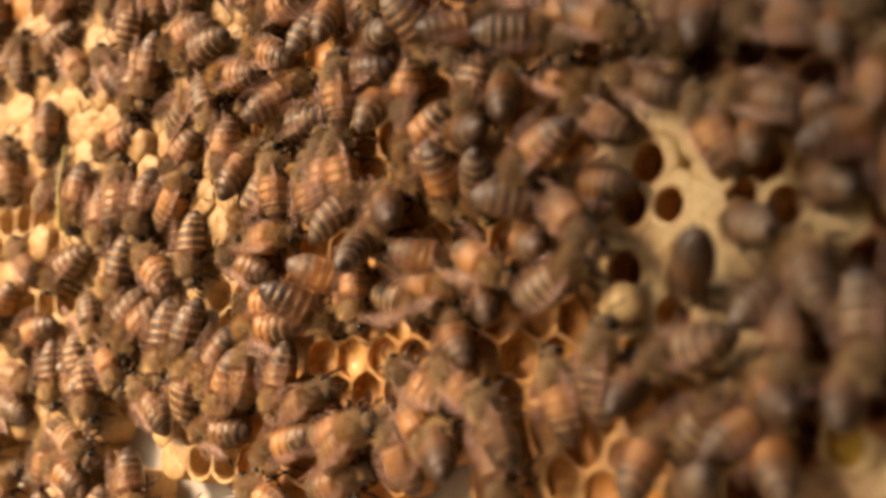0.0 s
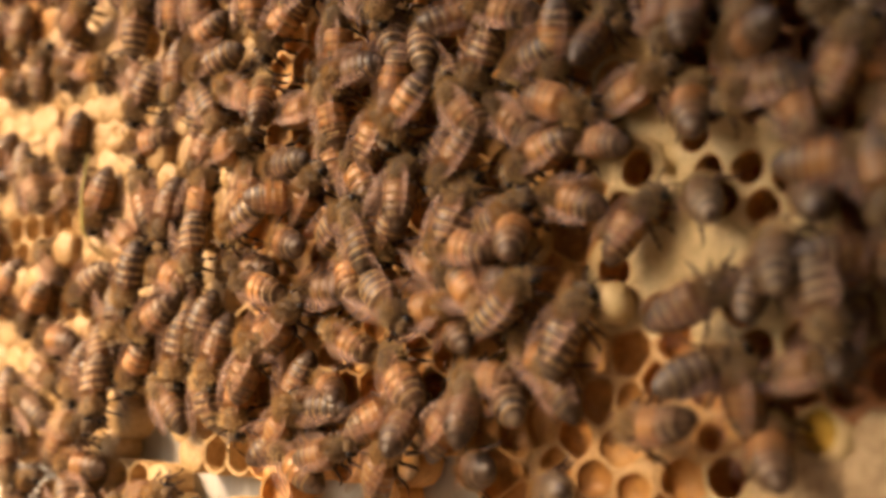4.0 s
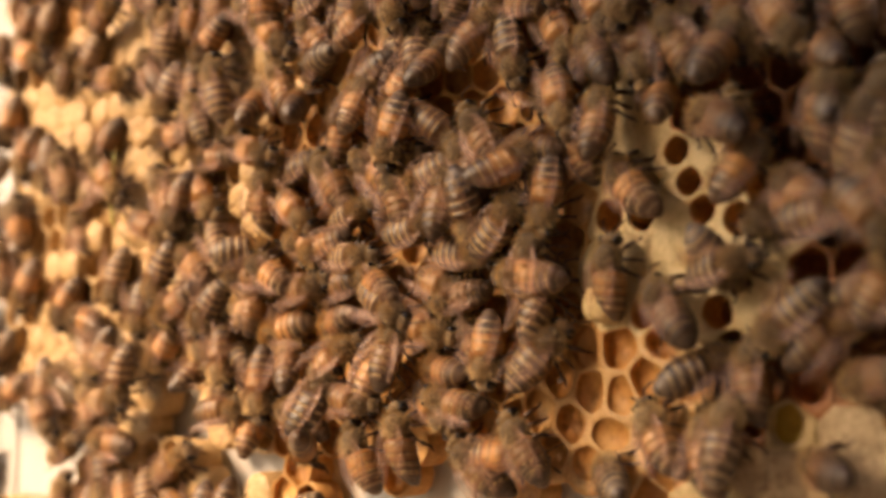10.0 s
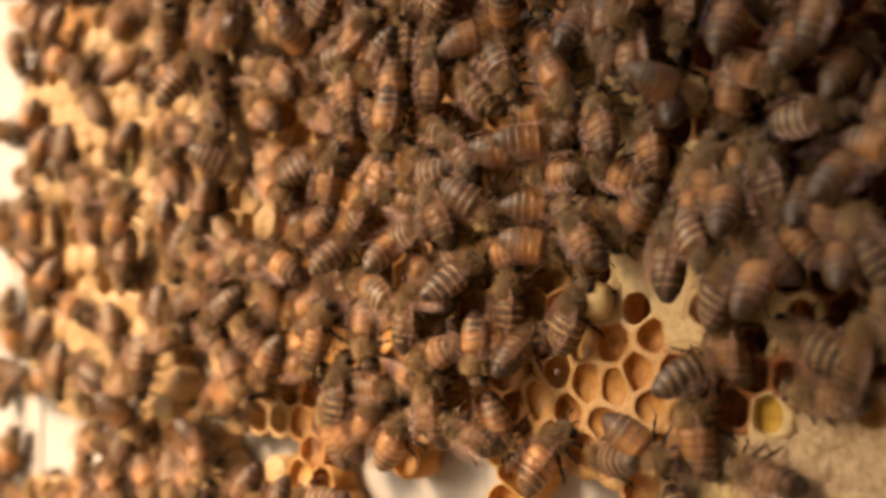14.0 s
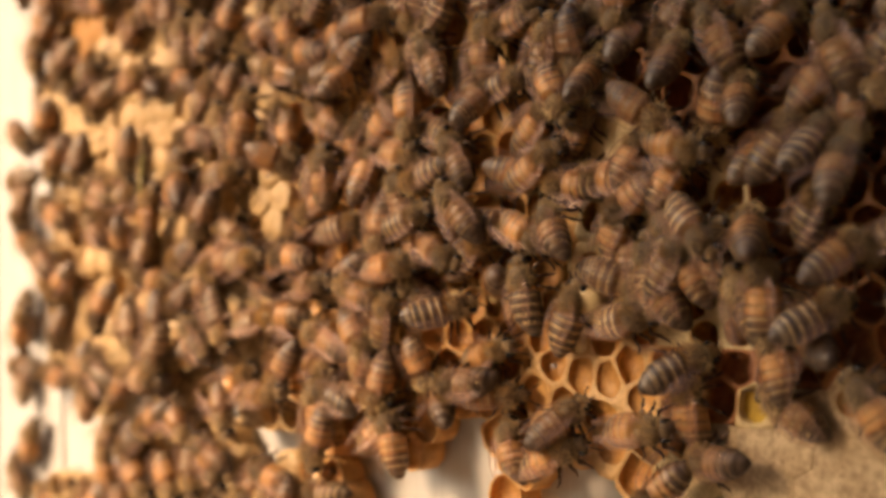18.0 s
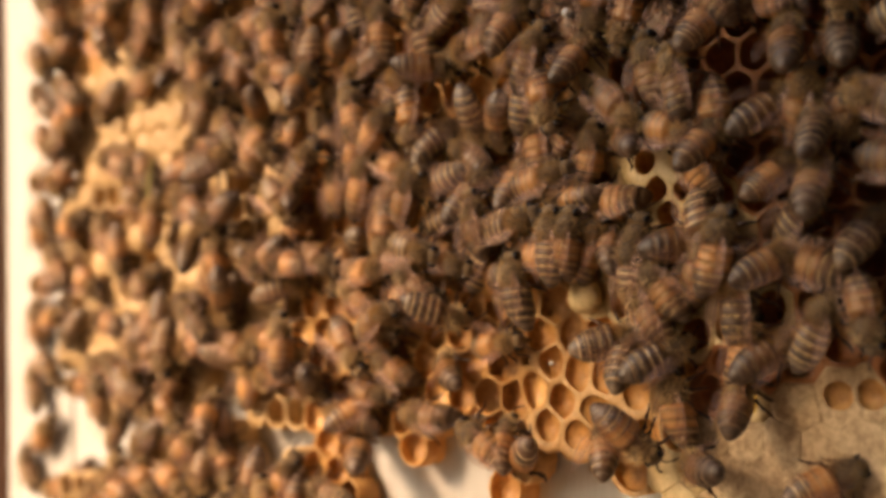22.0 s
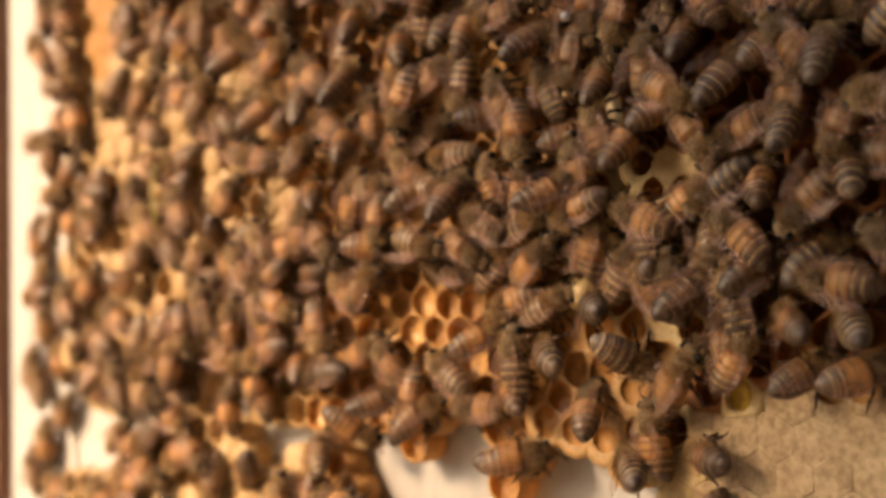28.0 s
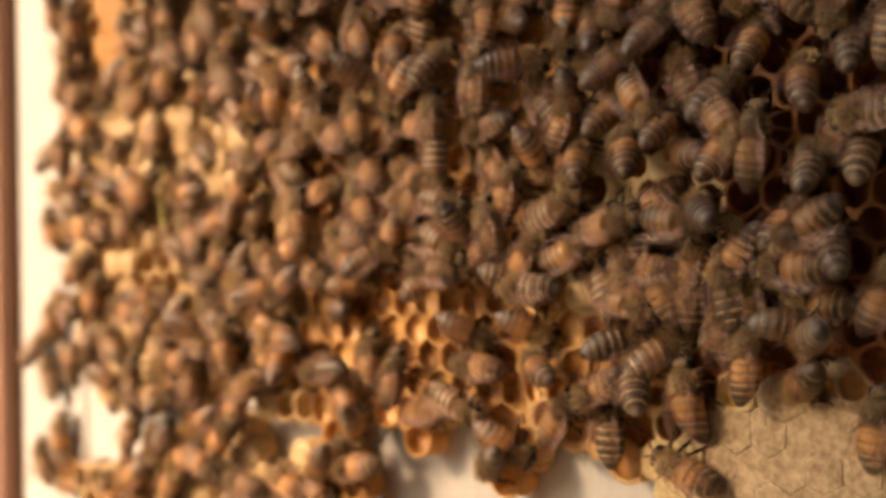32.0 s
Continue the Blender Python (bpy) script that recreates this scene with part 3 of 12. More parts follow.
def bee(kind):
    """A worker bee in parts. kind: how the wings lie and the abdomen hangs."""
    rnd = random.Random(kind)
    spread, droop, bend, long = ((0, 0.5, 0, 7.5), (4, 0.9, 0.5, 7.0), (13, 0.2, 0, 7.9), (1, 1.3, -0.6, 7.3), (6, -0.3, 1.0, 7.6), (-1, 1.0, 0, 6.7), (20, 0.6, -0.3, 7.3), (3, 1.6, -1.1, 7.2))[kind]
    root = tagged(new("honey_bee"), "", "bee", "bees on the comb")
    part("thorax", thorax_bm(rnd), (FUR, FRINGE), root, "tan furry thorax")
    part("abdomen", abdomen_mesh(droop, bend, long, kind), SHELL, root, "rust and black banded abdomen")
    head = part("head", head_bm(rnd), (FUR, FRINGE), root)
    for s in (-1, 1):
        bm = bmesh.new()
        ball(bm, (3.3 * MM, 1.28 * s * MM, 2.5 * MM), (0.72 * MM, 0.5 * MM, 1.1 * MM), 10, 7)
        part("eye", bm, EYE, head)
        bm = bmesh.new()
        tube(bm, [Vector(q) * MM for q in ((4.1, 0.35 * s, 2.7), (4.8, 0.9 * s, 3.2), (5.6, 1.5 * s, 2.5), (6.2, 1.9 * s, 1.6))], [0.16 * MM, 0.14 * MM, 0.15 * MM, 0.12 * MM], 6)
        part("antenna", bm, CHITIN, head)
    fore, hind = FORE, HIND
    for s in (-1, 1):
        for me, back, out, up, name in ((hind, 0.2, 8, 3.75, "hindwing"), (fore, 0.9, 0, 4.15, "forewing")):
            w = new(name, me)
            w.parent = root
            w.matrix_basis = pose(back * MM, 0.9 * s * MM, up * MM, 16 * s, 3, -s * (spread + out)) @ Matrix.Diagonal((1, s, 1, 1))
    for s in (-1, 1):
        for x, reach, swing in ((1.9, 1.6, 0.9), (0.7, 2.0, -0.2), (-0.4, 2.2, -1.3)):
            part("leg", leg_bm(x, s, reach + rnd.uniform(-0.4, 0.4), swing + rnd.uniform(-0.3, 0.3)), CHITIN, root)
    root.scale = (0.96, 0.96, 0.96)
    return root


FORE, HIND = wing_mesh(8.4, 2.6, False), wing_mesh(5.6, 1.8, True)


def on(x, z, heading, lift=0.0, tip=0.0, lean=0.0):
    """A bee's pose on the comb: millimetres along and up it, heading in degrees from +x, how far off the wax it walks, nose-down tip and side lean."""
    a = radians(heading)
    c, s = math.cos(a), math.sin(a)
    m = Matrix(((c, -s, 0, x * MM), (0, 0, -1, -(lift + 0.3) * MM), (s, c, 0, z * MM), (0, 0, 0, 1)))
    return m @ pose(0, 0, 0, lean, tip, 0)


LABELS = ("honey bee with a rust banded abdomen on the comb", "tan furred honey bee with folded clear wings on the comb", "honey bee with wings held apart among other bees", "dark striped honey bee crowded among other bees")
kinds = [bee(k) for k in range(8)]
bees = []
for k in range(325):
    src = kinds[k % 8]
    bees.append(tagged(src if k < 8 else copy_thing(src, Matrix()), LABELS[k % 4]))
    bees[-1].scale = (0.90 + 0.13 * ((k * 0.618) % 1),) * 3

# ---- small drops on the comb ----
for x, y, z, r in ((23.2, 5.6, 37.8, 0.8), (-108.5, 5.6, 24.0, 0.7), (-111.2, 5.2, 20.8, 0.6), (-79.6, 5.2, -10.3, 0.65), (-76.3, 5.2, -13.4, 0.6), (14.6, 0.4, -13.4, 0.45)):
    bm = bmesh.new()
    ball(bm, (0, 0, 0), (r * MM, r * MM, r * MM), 14, 9)
    ob = new("drop", smooth(mesh_of("drop", bm, DROP)))
    ob.location = (x * MM, -y * MM, z * MM)
    tagged(ob, "clear shining drop among the bees", "drop")

# ---- a dry straw that leans on the bees ----
bm = bmesh.new()
tube(bm, [Vector(q) * MM for q in ((-82.6, -1.0, 8.5), (-82.3, -5.2, 12), (-82.1, -6.0, 18), (-81.8, -5.4, 25))], [0.28 * MM, 0.3 * MM, 0.26 * MM, 0.14 * MM], 8)
tagged(new("straw", smooth(mesh_of("straw", bm, STRAW))), "thin yellow green grass straw stuck in the comb", "straw")


def motions():
    # abdomens pump and sway, legs step
    rnd = random.Random(33)
    for k, b in enumerate(bees[:220]):
        for c in b.children:
            leg = c.name.startswith("leg")
            if not (c.name.startswith("abdomen") or (leg and k < 61)):
                continue
            rows, t = [], 0.0
            while t < 31:
                rows.append((t, pose(0, 0, 0, 0, 0, rnd.gauss(0, 7)) if leg else pose(0, 0, 0, 0, rnd.gauss(0, 2.5), rnd.gauss(0, 3))))
                t += rnd.uniform(0.8, 2.2)
            walk(c, rows + [(32, Matrix())])
    # where each bee stands and walks
    walk(bees[0], [(0, on(17.7, 18.8, 154)), (3, on(18.4, 17.3, 185)), (6, on(21.2, 14.2, 107, 0.0, 48)), (9, on(17.5, 15.5, 142)), (11, on(19.0, 21.7, 80)), (13, on(20.4, 21.7, 66, 0.0, 42)), (17, on(21.8, 21.9, 61)), (19, on(22.4, 21.5, 54)), (22, on(22.3, 22.5, 48)), (25, on(23.2, 20.3, 53)), (28, on(22.1, 20.3, 15, 0.0, 38)), (30, on(24.1, 20.5, 39, 0.0, 41)), (32, on(29.4, 23.3, 59, 0.0, 47))])
    walk(bees[1], [(0, on(6.4, 22.5, 128, 0.0, 44)), (3, on(5.5, 22.2, 136)), (6, on(5.1, 21.7, 143)), (9, on(2.9, 20.5, 173, 4.0)), (10, on(3.3, 20.9, 127, 2.2)), (11, on(3.6, 21.2, 80, 0.0, 46)), (12, on(6.3, 19.2, 29, 2.2)), (13, on(8.9, 17.1, -22, 0.0, 38)), (17, on(5.4, 24.2, 62, 4.0, 48)), (19, on(6.5, 25.7, 88, 2.0, 43)), (20.5, on(7.0, 24.9, 169, 2.2)), (22, on(7.5, 24.0, 250, 0.0, 41)), (23.5, on(8.7, 25.0, 181, 2.2)), (25, on(10.0, 26.0, 112, 0.0, 48)), (28, on(9.2, 28.2, 117, 2.0)), (30, on(8.3, 32.2, 90, 2.0, 41)), (32, on(6.8, 32.0, 88, 4.0))])
    walk(bees[2], [(0, on(23.9, 21.7, 158)), (3, on(20.8, 27.4, 97, 0.0, 43)), (6, on(19.7, 29.1, 96, 0.0, 48)), (9, on(21.8, 29.4, 136, 0.0, 48)), (11, on(22.0, 29.2, 126, 2.0)), (13, on(22.0, 34.6, 77, 2.0, 48)), (17, on(20.2, 34.4, 78)), (19, on(16.7, 33.4, 71, 4.0)), (22, on(17.8, 33.6, 60, 4.0)), (25, on(17.7, 35.5, 58, 2.0)), (28, on(15.5, 35.0, 64, 2.0, 48)), (30, on(15.1, 29.5, 48, 2.0, 48)), (32, on(14.2, 32.7, 7, 4.0, 44))])
    walk(bees[3], [(0, on(33.5, 16.6, 118)), (3, on(33.5, 20.7, 134, 0.0, 38)), (6, on(36.4, 11.0, 75, 2.0, 48)), (9, on(30.8, 11.9, 117)), (11, on(25.0, 11.7, 159, 0.0, 41)), (13, on(25.2, 13.3, 154)), (17, on(24.6, 15.5, 169)), (19, on(25.2, 10.5, 176)), (22, on(26.4, 9.7, 186)), (25, on(34.6, 7.9, 145, 2.0, 48)), (28, on(34.0, 7.8, 154, 2.0)), (30, on(37.7, 9.1, 200, 2.0)), (32, on(35.4, 8.0, 213))])
    walk(bees[4], [(0, on(39.4, 17.7, 163, 2.0)), (3, on(41.5, 17.8, 188, 4.0)), (6, on(43.8, 19.0, 192, 2.0)), (9, on(41.5, 16.3, 196, 2.0)), (11, on(41.1, 19.4, 124, 4.0, 48)), (13, on(37.4, 20.4, 141, 2.0, 45)), (17, on(37.6, 27.9, 97, 2.0, 43)), (19, on(41.7, 27.4, 105, 2.0, 45)), (22, on(42.4, 26.9, 108, 4.0)), (25, on(43.8, 31.2, 115, 4.0)), (28, on(42.9, 32.5, 114, 0.0, 47)), (30, on(44.5, 30.2, 69, 4.0, 48)), (32, on(42.9, 28.7, 109))])
    walk(bees[5], [(0, on(39.6, 13.1, 115, 0.0, 48)), (3, on(38.8, 24.3, 104)), (6, on(38.3, 24.3, 123)), (9, on(31.8, 19.9, 111, 0.0, 48)), (11, on(33.3, 22.6, 100, 0.0, 48)), (13, on(31.3, 20.4, 110)), (17, on(34.3, 14.4, 89, 0.0, 48)), (19, on(27.6, 18.3, 44)), (22, on(25.0, 18.6, 80)), (25, on(25.8, 15.4, 131, 0.0, 47)), (28, on(23.7, 17.1, 112, 2.0)), (30, on(19.5, 15.1, 118, 2.0)), (32, on(25.0, 16.3, 119, 2.0, 46))])
    walk(bees[6], [(0, on(33.0, 27.9, 100, 0.0, 38)), (3, on(35.2, 28.6, 99, 4.0, 43)), (6, on(35.0, 29.6, 105, 2.0)), (9, on(34.8, 28.3, 123, 2.0)), (11, on(35.0, 31.0, 109, 2.0)), (13, on(30.8, 30.5, 96, 2.0)), (17, on(31.2, 32.6, 74, 0.0, 43)), (19, on(33.8, 30.7, 88, 2.0, 47)), (22, on(37.0, 29.3, 102, 2.0)), (25, on(38.2, 30.1, 72, 2.0, 42)), (28, on(37.1, 30.6, 86, 2.0)), (30, on(35.6, 33.9, 59, 0.0, 48)), (32, on(39.0, 33.9, 59, 2.0, 48))])
    walk(bees[7], [(0, on(2.3, 17.5, 162, 2.0, 48)), (3, on(-1.1, 23.5, 161, 4.0)), (4.5, on(0.4, 23.6, 105, 2.2)), (6, on(1.8, 23.6, 49, 4.0)), (9, on(4.7, 30.7, 79, 4.0, 38)), (11, on(4.3, 34.1, 23, 4.0, 40)), (13, on(4.6, 34.6, 14, 4.0, 41)), (17, on(5.9, 34.7, 17, 4.0)), (18, on(6.0, 35.3, 81, 2.2)), (19, on(6.1, 35.9, 145, 2.0, 48)), (22, on(2.7, 35.3, 191, 2.0)), (25, on(7.7, 39.1, 189, 4.0)), (28, on(9.0, 39.0, 194, 4.0)), (30, on(12.4, 39.7, 130, 2.0, 43)), (32, on(13.7, 39.7, 144, 2.0, 48))])
    walk(bees[8], [(0, on(3.4, 11.7, -133, 0.0, 48)), (1.5, on(2.2, 10.7, -191, 2.2)), (3, on(1.1, 9.8, -248, 0.0, 48)), (4.5, on(0.2, 9.4, -309, 2.2)), (6, on(-0.7, 9.0, -370)), (9, on(0.9, 2.9, -369)), (11, on(2.1, 4.6, -348)), (13, on(-0.5, 5.0, -320)), (17, on(1.8, 4.5, -328)), (19, on(3.3, 4.2, -324)), (22, on(4.7, 4.5, -306)), (25, on(5.7, 4.3, -304)), (28, on(8.0, 3.1, -318)), (30, on(11.6, 3.3, -341, 0.0, 48)), (32, on(10.3, -0.4, -376, 0.0, 47))])
    walk(bees[9], [(0, on(10.8, 4.2, 165, 0.0, 48)), (3, on(10.4, 5.2, 140, 4.0, 47)), (6, on(14.0, 4.4, 110, 0.0, 48)), (9, on(14.3, 4.2, 149, 0.0, 46)), (10, on(13.3, 3.4, 86, 2.2)), (11, on(12.3, 2.7, 23, 2.0)), (13, on(15.1, 3.6, -13, 2.0, 42)), (17, on(14.1, 5.0, -12, 2.0)), (19, on(16.2, 5.3, -35, 2.0)), (22, on(18.5, 2.7, -4, 2.0)), (25, on(19.8, 1.9, -29, 2.0)), (28, on(16.5, 2.5, 41, 2.0)), (30, on(18.5, 2.8, 47, 4.0, 43)), (32, on(15.6, 3.5, 40, 2.0))])
    walk(bees[10], [(0, on(16.4, 10.8, 172)), (3, on(15.0, 9.6, 170)), (6, on(15.6, 9.7, 164, 2.0)), (9, on(16.2, 8.1, 175)), (10, on(15.4, 8.8, 264, 2.2)), (11, on(14.7, 9.5, 354, 0.0, 44)), (13, on(14.7, 9.8, 352, 0.0, 37)), (17, on(12.5, 11.7, 342, 0.0, 44)), (19, on(11.3, 16.2, 345)), (20.5, on(11.1, 15.0, 397, 2.2)), (22, on(11.0, 13.8, 448, 0.0, 48)), (25, on(8.5, 15.0, 448)), (28, on(5.2, 15.6, 464)), (30, on(6.4, 17.3, 475)), (32, on(5.6, 19.3, 477))])
    walk(bees[11], [(0, on(10.6, 9.0, -7, 2.0, 46)), (3, on(10.1, 8.8, -7, 2.0)), (4.5, on(8.6, 7.7, 48, 2.2)), (6, on(7.0, 6.6, 103, 2.0, 44)), (7.5, on(6.0, 7.0, 193, 2.2)), (9, on(4.9, 7.4, 282, 2.0)), (11, on(2.3, 10.0, 263, 4.0, 42)), (13, on(4.9, 10.3, 306, 4.0, 41)), (17, on(5.1, 8.2, 341)), (19, on(10.2, 6.8, 349, 0.0, 38)), (22, on(14.1, 7.9, 377, 4.0)), (25, on(17.9, 9.7, 383)), (28, on(15.6, 8.1, 385, 2.0)), (30, on(15.9, 7.8, 390, 2.0)), (32, on(17.0, 9.5, 392))])
    walk(bees[12], [(0, on(17.1, 0.5, 35, 2.0)), (3, on(13.8, -2.6, 43, 4.0)), (6, on(8.7, 1.4, 37, 4.0)), (9, on(10.5, 7.0, 43, 4.0)), (11, on(8.0, 8.8, 53, 2.0)), (13, on(3.9, 0.5, 57, 4.0, 39)), (17, on(-2.3, -0.6, 60, 4.0, 39)), (19, on(-1.9, -9.6, -22, 4.0, 48)), (22, on(-3.1, -5.3, -22, 4.0, 48)), (25, on(-1.5, -6.9, -22, 2.0, 48)), (26.5, on(-1.9, -11.4, 63, 2.2)), (28, on(-5.9, -14.9, 148)), (29, on(-3.6, -15.4, 62, 2.2)), (30, on(-1.4, -15.8, -24, 0.0, 43)), (32, on(-0.2, -21.7, -22, 2.0))])
    walk(bees[13], [(0, on(4.3, -1.8, 130, 0.0, 42)), (3, on(7.0, -0.6, 191, 0.0, 43)), (6, on(-2.4, -0.9, 177, 2.0)), (9, on(-1.3, -3.7, 190, 2.0)), (11, on(-1.9, -2.5, 190, 2.0)), (13, on(-5.0, -2.7, 175, 4.0)), (17, on(-11.0, 0.6, 149)), (19, on(-14.4, -3.6, 184)), (22, on(-15.1, 2.5, 189, 4.0)), (25, on(-14.8, 3.6, 200)), (28, on(-15.2, 3.8, 200)), (30, on(-12.4, 6.9, 196)), (32, on(-9.6, 8.3, 146, 0.0, 38))])
    walk(bees[14], [(0, on(-7.8, -2.5, -16)), (3, on(-8.3, -3.4, -46, 4.0)), (6, on(-9.3, -3.7, -34, 4.0)), (9, on(-9.3, -3.3, -35, 4.0)), (11, on(-12.1, -5.3, -27, 4.0)), (13, on(-11.2, -5.0, -26, 4.0)), (17, on(-15.6, -1.6, -48)), (19, on(-8.7, 0.5, -39, 2.0)), (22, on(-6.5, 4.3, -19, 4.0)), (25, on(-5.4, 5.0, -26, 4.0)), (28, on(-5.5, 5.0, -17, 4.0)), (30, on(-3.2, 4.7, -26, 4.0)), (32, on(-0.5, 4.5, -33, 4.0))])
    walk(bees[15], [(0, on(-0.5, -6.6, 134, 0.0, 39)), (3, on(0.0, -5.1, 140, 0.0, 48)), (6, on(-1.0, -8.3, 104)), (9, on(-1.1, -8.5, 154)), (11, on(1.9, -5.9, 87)), (13, on(-1.0, -6.6, 81)), (17, on(-21.3, -10.3, 13)), (18, on(-20.8, -11.5, 63, 2.2)), (19, on(-20.4, -12.8, 113)), (22, on(-19.0, -13.8, 145)), (25, on(-19.1, -12.8, 138)), (28, on(-19.4, -12.7, 126)), (30, on(-19.6, -12.3, 137)), (32, on(-24.0, -12.6, 80))])
    walk(bees[16], [(0, on(-8.1, -11.6, 155)), (3, on(-6.9, -10.5, 103, 2.0, 48)), (4.5, on(-10.8, -11.5, 158, 2.2)), (6, on(-14.0, -11.7, 214, 4.0)), (7.5, on(-15.0, -10.7, 134, 2.2)), (9, on(-15.9, -9.6, 54)), (11, on(-13.8, -17.8, 102, 2.0, 48)), (12, on(-12.0, -22.8, 59, 2.2)), (13, on(-12.1, -22.8, 16)), (15, on(-13.8, -23.2, 103, 2.2)), (17, on(-14.8, -23.4, 190)), (18, on(-15.2, -23.5, 101, 2.2)), (19, on(-17.7, -24.5, 11, 0.0, 41)), (20.5, on(-17.2, -26.8, 79, 2.2)), (22, on(-24.9, -29.1, 147, 0.0, 48)), (25, on(-31.5, -38.5, 169, 0.0, 45)), (28, on(-31.6, -38.4, 168, 2.0)), (30, on(-32.9, -37.6, 162, 2.0)), (32, on(-30.4, -33.7, 190))])
    walk(bees[17], [(0, on(7.7, -15.6, 117, 4.0)), (3, on(4.7, -15.7, 110, 4.0, 42)), (6, on(5.8, -16.4, 101, 4.0)), (9, on(9.4, -22.1, 182)), (10, on(11.4, -20.9, 126, 2.2)), (11, on(15.9, -3.1, 71, 2.0, 42)), (13, on(8.4, -6.9, 72, 0.0, 45)), (17, on(18.2, -20.8, 91, 2.0, 48)), (19, on(16.1, -22.0, 24, 0.0, 42)), (22, on(5.0, 9.5, 99, 4.0)), (25, on(8.3, 7.3, 167, 4.0, 48)), (28, on(5.8, 8.6, 153, 4.0)), (30, on(7.3, 11.0, 104, 4.0)), (32, on(8.1, 8.5, 103, 4.0))])
    walk(bees[18], [(0, on(14.3, -11.6, 107)), (3, on(12.2, -8.7, 155)), (6, on(8.2, -5.7, 117)), (9, on(8.1, 17.4, 180, 2.0)), (11, on(13.6, 14.7, 184, 2.0)), (13, on(15.1, 14.2, 183, 2.0)), (17, on(18.8, 12.9, 165)), (19, on(19.2, 12.1, 188, 2.0)), (22, on(20.2, 10.0, 194, 2.0)), (25, on(21.5, 5.7, 205)), (28, on(23.8, 8.2, 205, 4.0)), (30, on(26.0, 12.9, 259, 0.0, 48)), (32, on(21.1, 14.8, 280))])
    walk(bees[19], [(0, on(21.7, -8.9, 84, 2.0)), (3, on(18.6, -5.7, 32, 2.0, 48)), (4.5, on(18.3, -5.3, 91, 2.2)), (6, on(18.0, -3.1, 150, 2.0)), (9, on(14.3, -3.1, 113, 0.0, 39)), (11, on(13.0, -2.6, 42)), (13, on(7.4, -1.9, 72)), (17, on(12.6, -1.9, 96, 2.0)), (19, on(12.8, -0.6, 98, 2.0)), (22, on(13.1, -0.6, 98, 4.0)), (25, on(11.1, -14.2, 76, 2.0, 48)), (28, on(11.1, -11.9, 88, 2.0)), (30, on(21.6, -24.5, 127)), (32, on(4.6, -30.5, 207, 0.0, 45))])
    walk(bees[20], [(0, on(25.1, -12.1, 109, 0.0, 48)), (3, on(19.8, -17.9, 127)), (6, on(4.5, 12.4, 128)), (9, on(2.7, 16.4, 130)), (11, on(-2.2, 18.6, 116, 2.0)), (13, on(-1.1, 19.4, 136, 2.0)), (17, on(-0.9, 20.2, 124, 2.0)), (19, on(-0.9, 18.6, 130, 2.0)), (22, on(0.2, 19.5, 150)), (25, on(3.6, 21.6, 99, 0.0, 41)), (26.5, on(4.8, 23.3, 55, 2.2)), (28, on(6.0, 24.9, 11, 0.0, 46)), (29, on(5.5, 24.9, 91, 2.2)), (30, on(5.1, 24.9, 172)), (32, on(5.1, 23.1, 200, 2.0))])
    walk(bees[21], [(0, on(30.6, -9.1, -158, 2.0)), (3, on(12.4, -16.4, -209, 0.0, 48)), (6, on(4.8, -7.6, -250)), (9, on(6.1, -14.3, -268, 2.0)), (11, on(21.1, -4.5, -341, 0.0, 48)), (13, on(19.5, -3.5, -286)), (17, on(26.1, -8.4, -364)), (19, on(33.4, -4.1, -325)), (22, on(30.7, -12.5, -262, 0.0, 46)), (23.5, on(29.5, -12.9, -322, 2.2)), (25, on(28.3, -13.3, -381, 0.0, 48)), (28, on(30.5, -12.2, -399, 0.0, 48)), (29, on(30.2, -13.0, -474, 2.2)), (30, on(29.9, -13.8, -548, 2.0, 47)), (32, on(34.5, -16.6, -599, 2.0, 39))])
    walk(bees[22], [(0, on(34.6, -14.8, 45)), (3, on(36.0, -11.7, 28, 4.0, 48)), (6, on(38.1, -12.1, 23, 0.0, 45)), (9, on(37.9, -12.1, 40, 0.0, 45)), (11, on(37.5, -12.0, 42, 0.0, 48)), (13, on(38.5, -12.4, 34, 0.0, 45)), (17, on(38.4, -12.5, 35, 0.0, 48)), (19, on(38.2, -13.6, 31, 2.0, 48)), (22, on(36.8, -12.4, 36, 2.0, 48)), (25, on(32.5, -6.3, 115, 4.0, 48)), (28, on(25.9, -5.6, 164, 0.0, 47)), (29, on(25.8, -5.6, 121, 2.2)), (30, on(26.4, -6.5, 77)), (32, on(29.7, -10.8, 20, 0.0, 48))])
    walk(bees[23], [(0, on(40.7, -3.0, 46, 0.0, 48)), (3, on(42.2, -2.8, 80, 0.0, 44)), (6, on(41.9, -1.2, 61, 0.0, 41)), (7.5, on(42.3, -0.2, 9, 2.2)), (9, on(42.7, 0.9, -43, 2.0, 48)), (10, on(43.1, 1.0, 12, 2.2)), (11, on(43.6, 1.2, 66, 0.0, 48)), (13, on(43.4, -2.2, 50, 4.0)), (17, on(57.9, 7.8, 63)), (19, on(59.2, 8.3, 46)), (22, on(59.0, 7.2, 40)), (25, on(59.2, 4.0, 34, 2.0)), (28, on(61.0, 0.6, 35, 0.0, 48)), (29, on(61.0, -1.0, 80, 2.2)), (30, on(61.1, -2.5, 125, 2.0, 48)), (31, on(60.5, -5.3, 55, 2.2)), (32, on(59.9, -8.0, -15, 2.0, 43))])
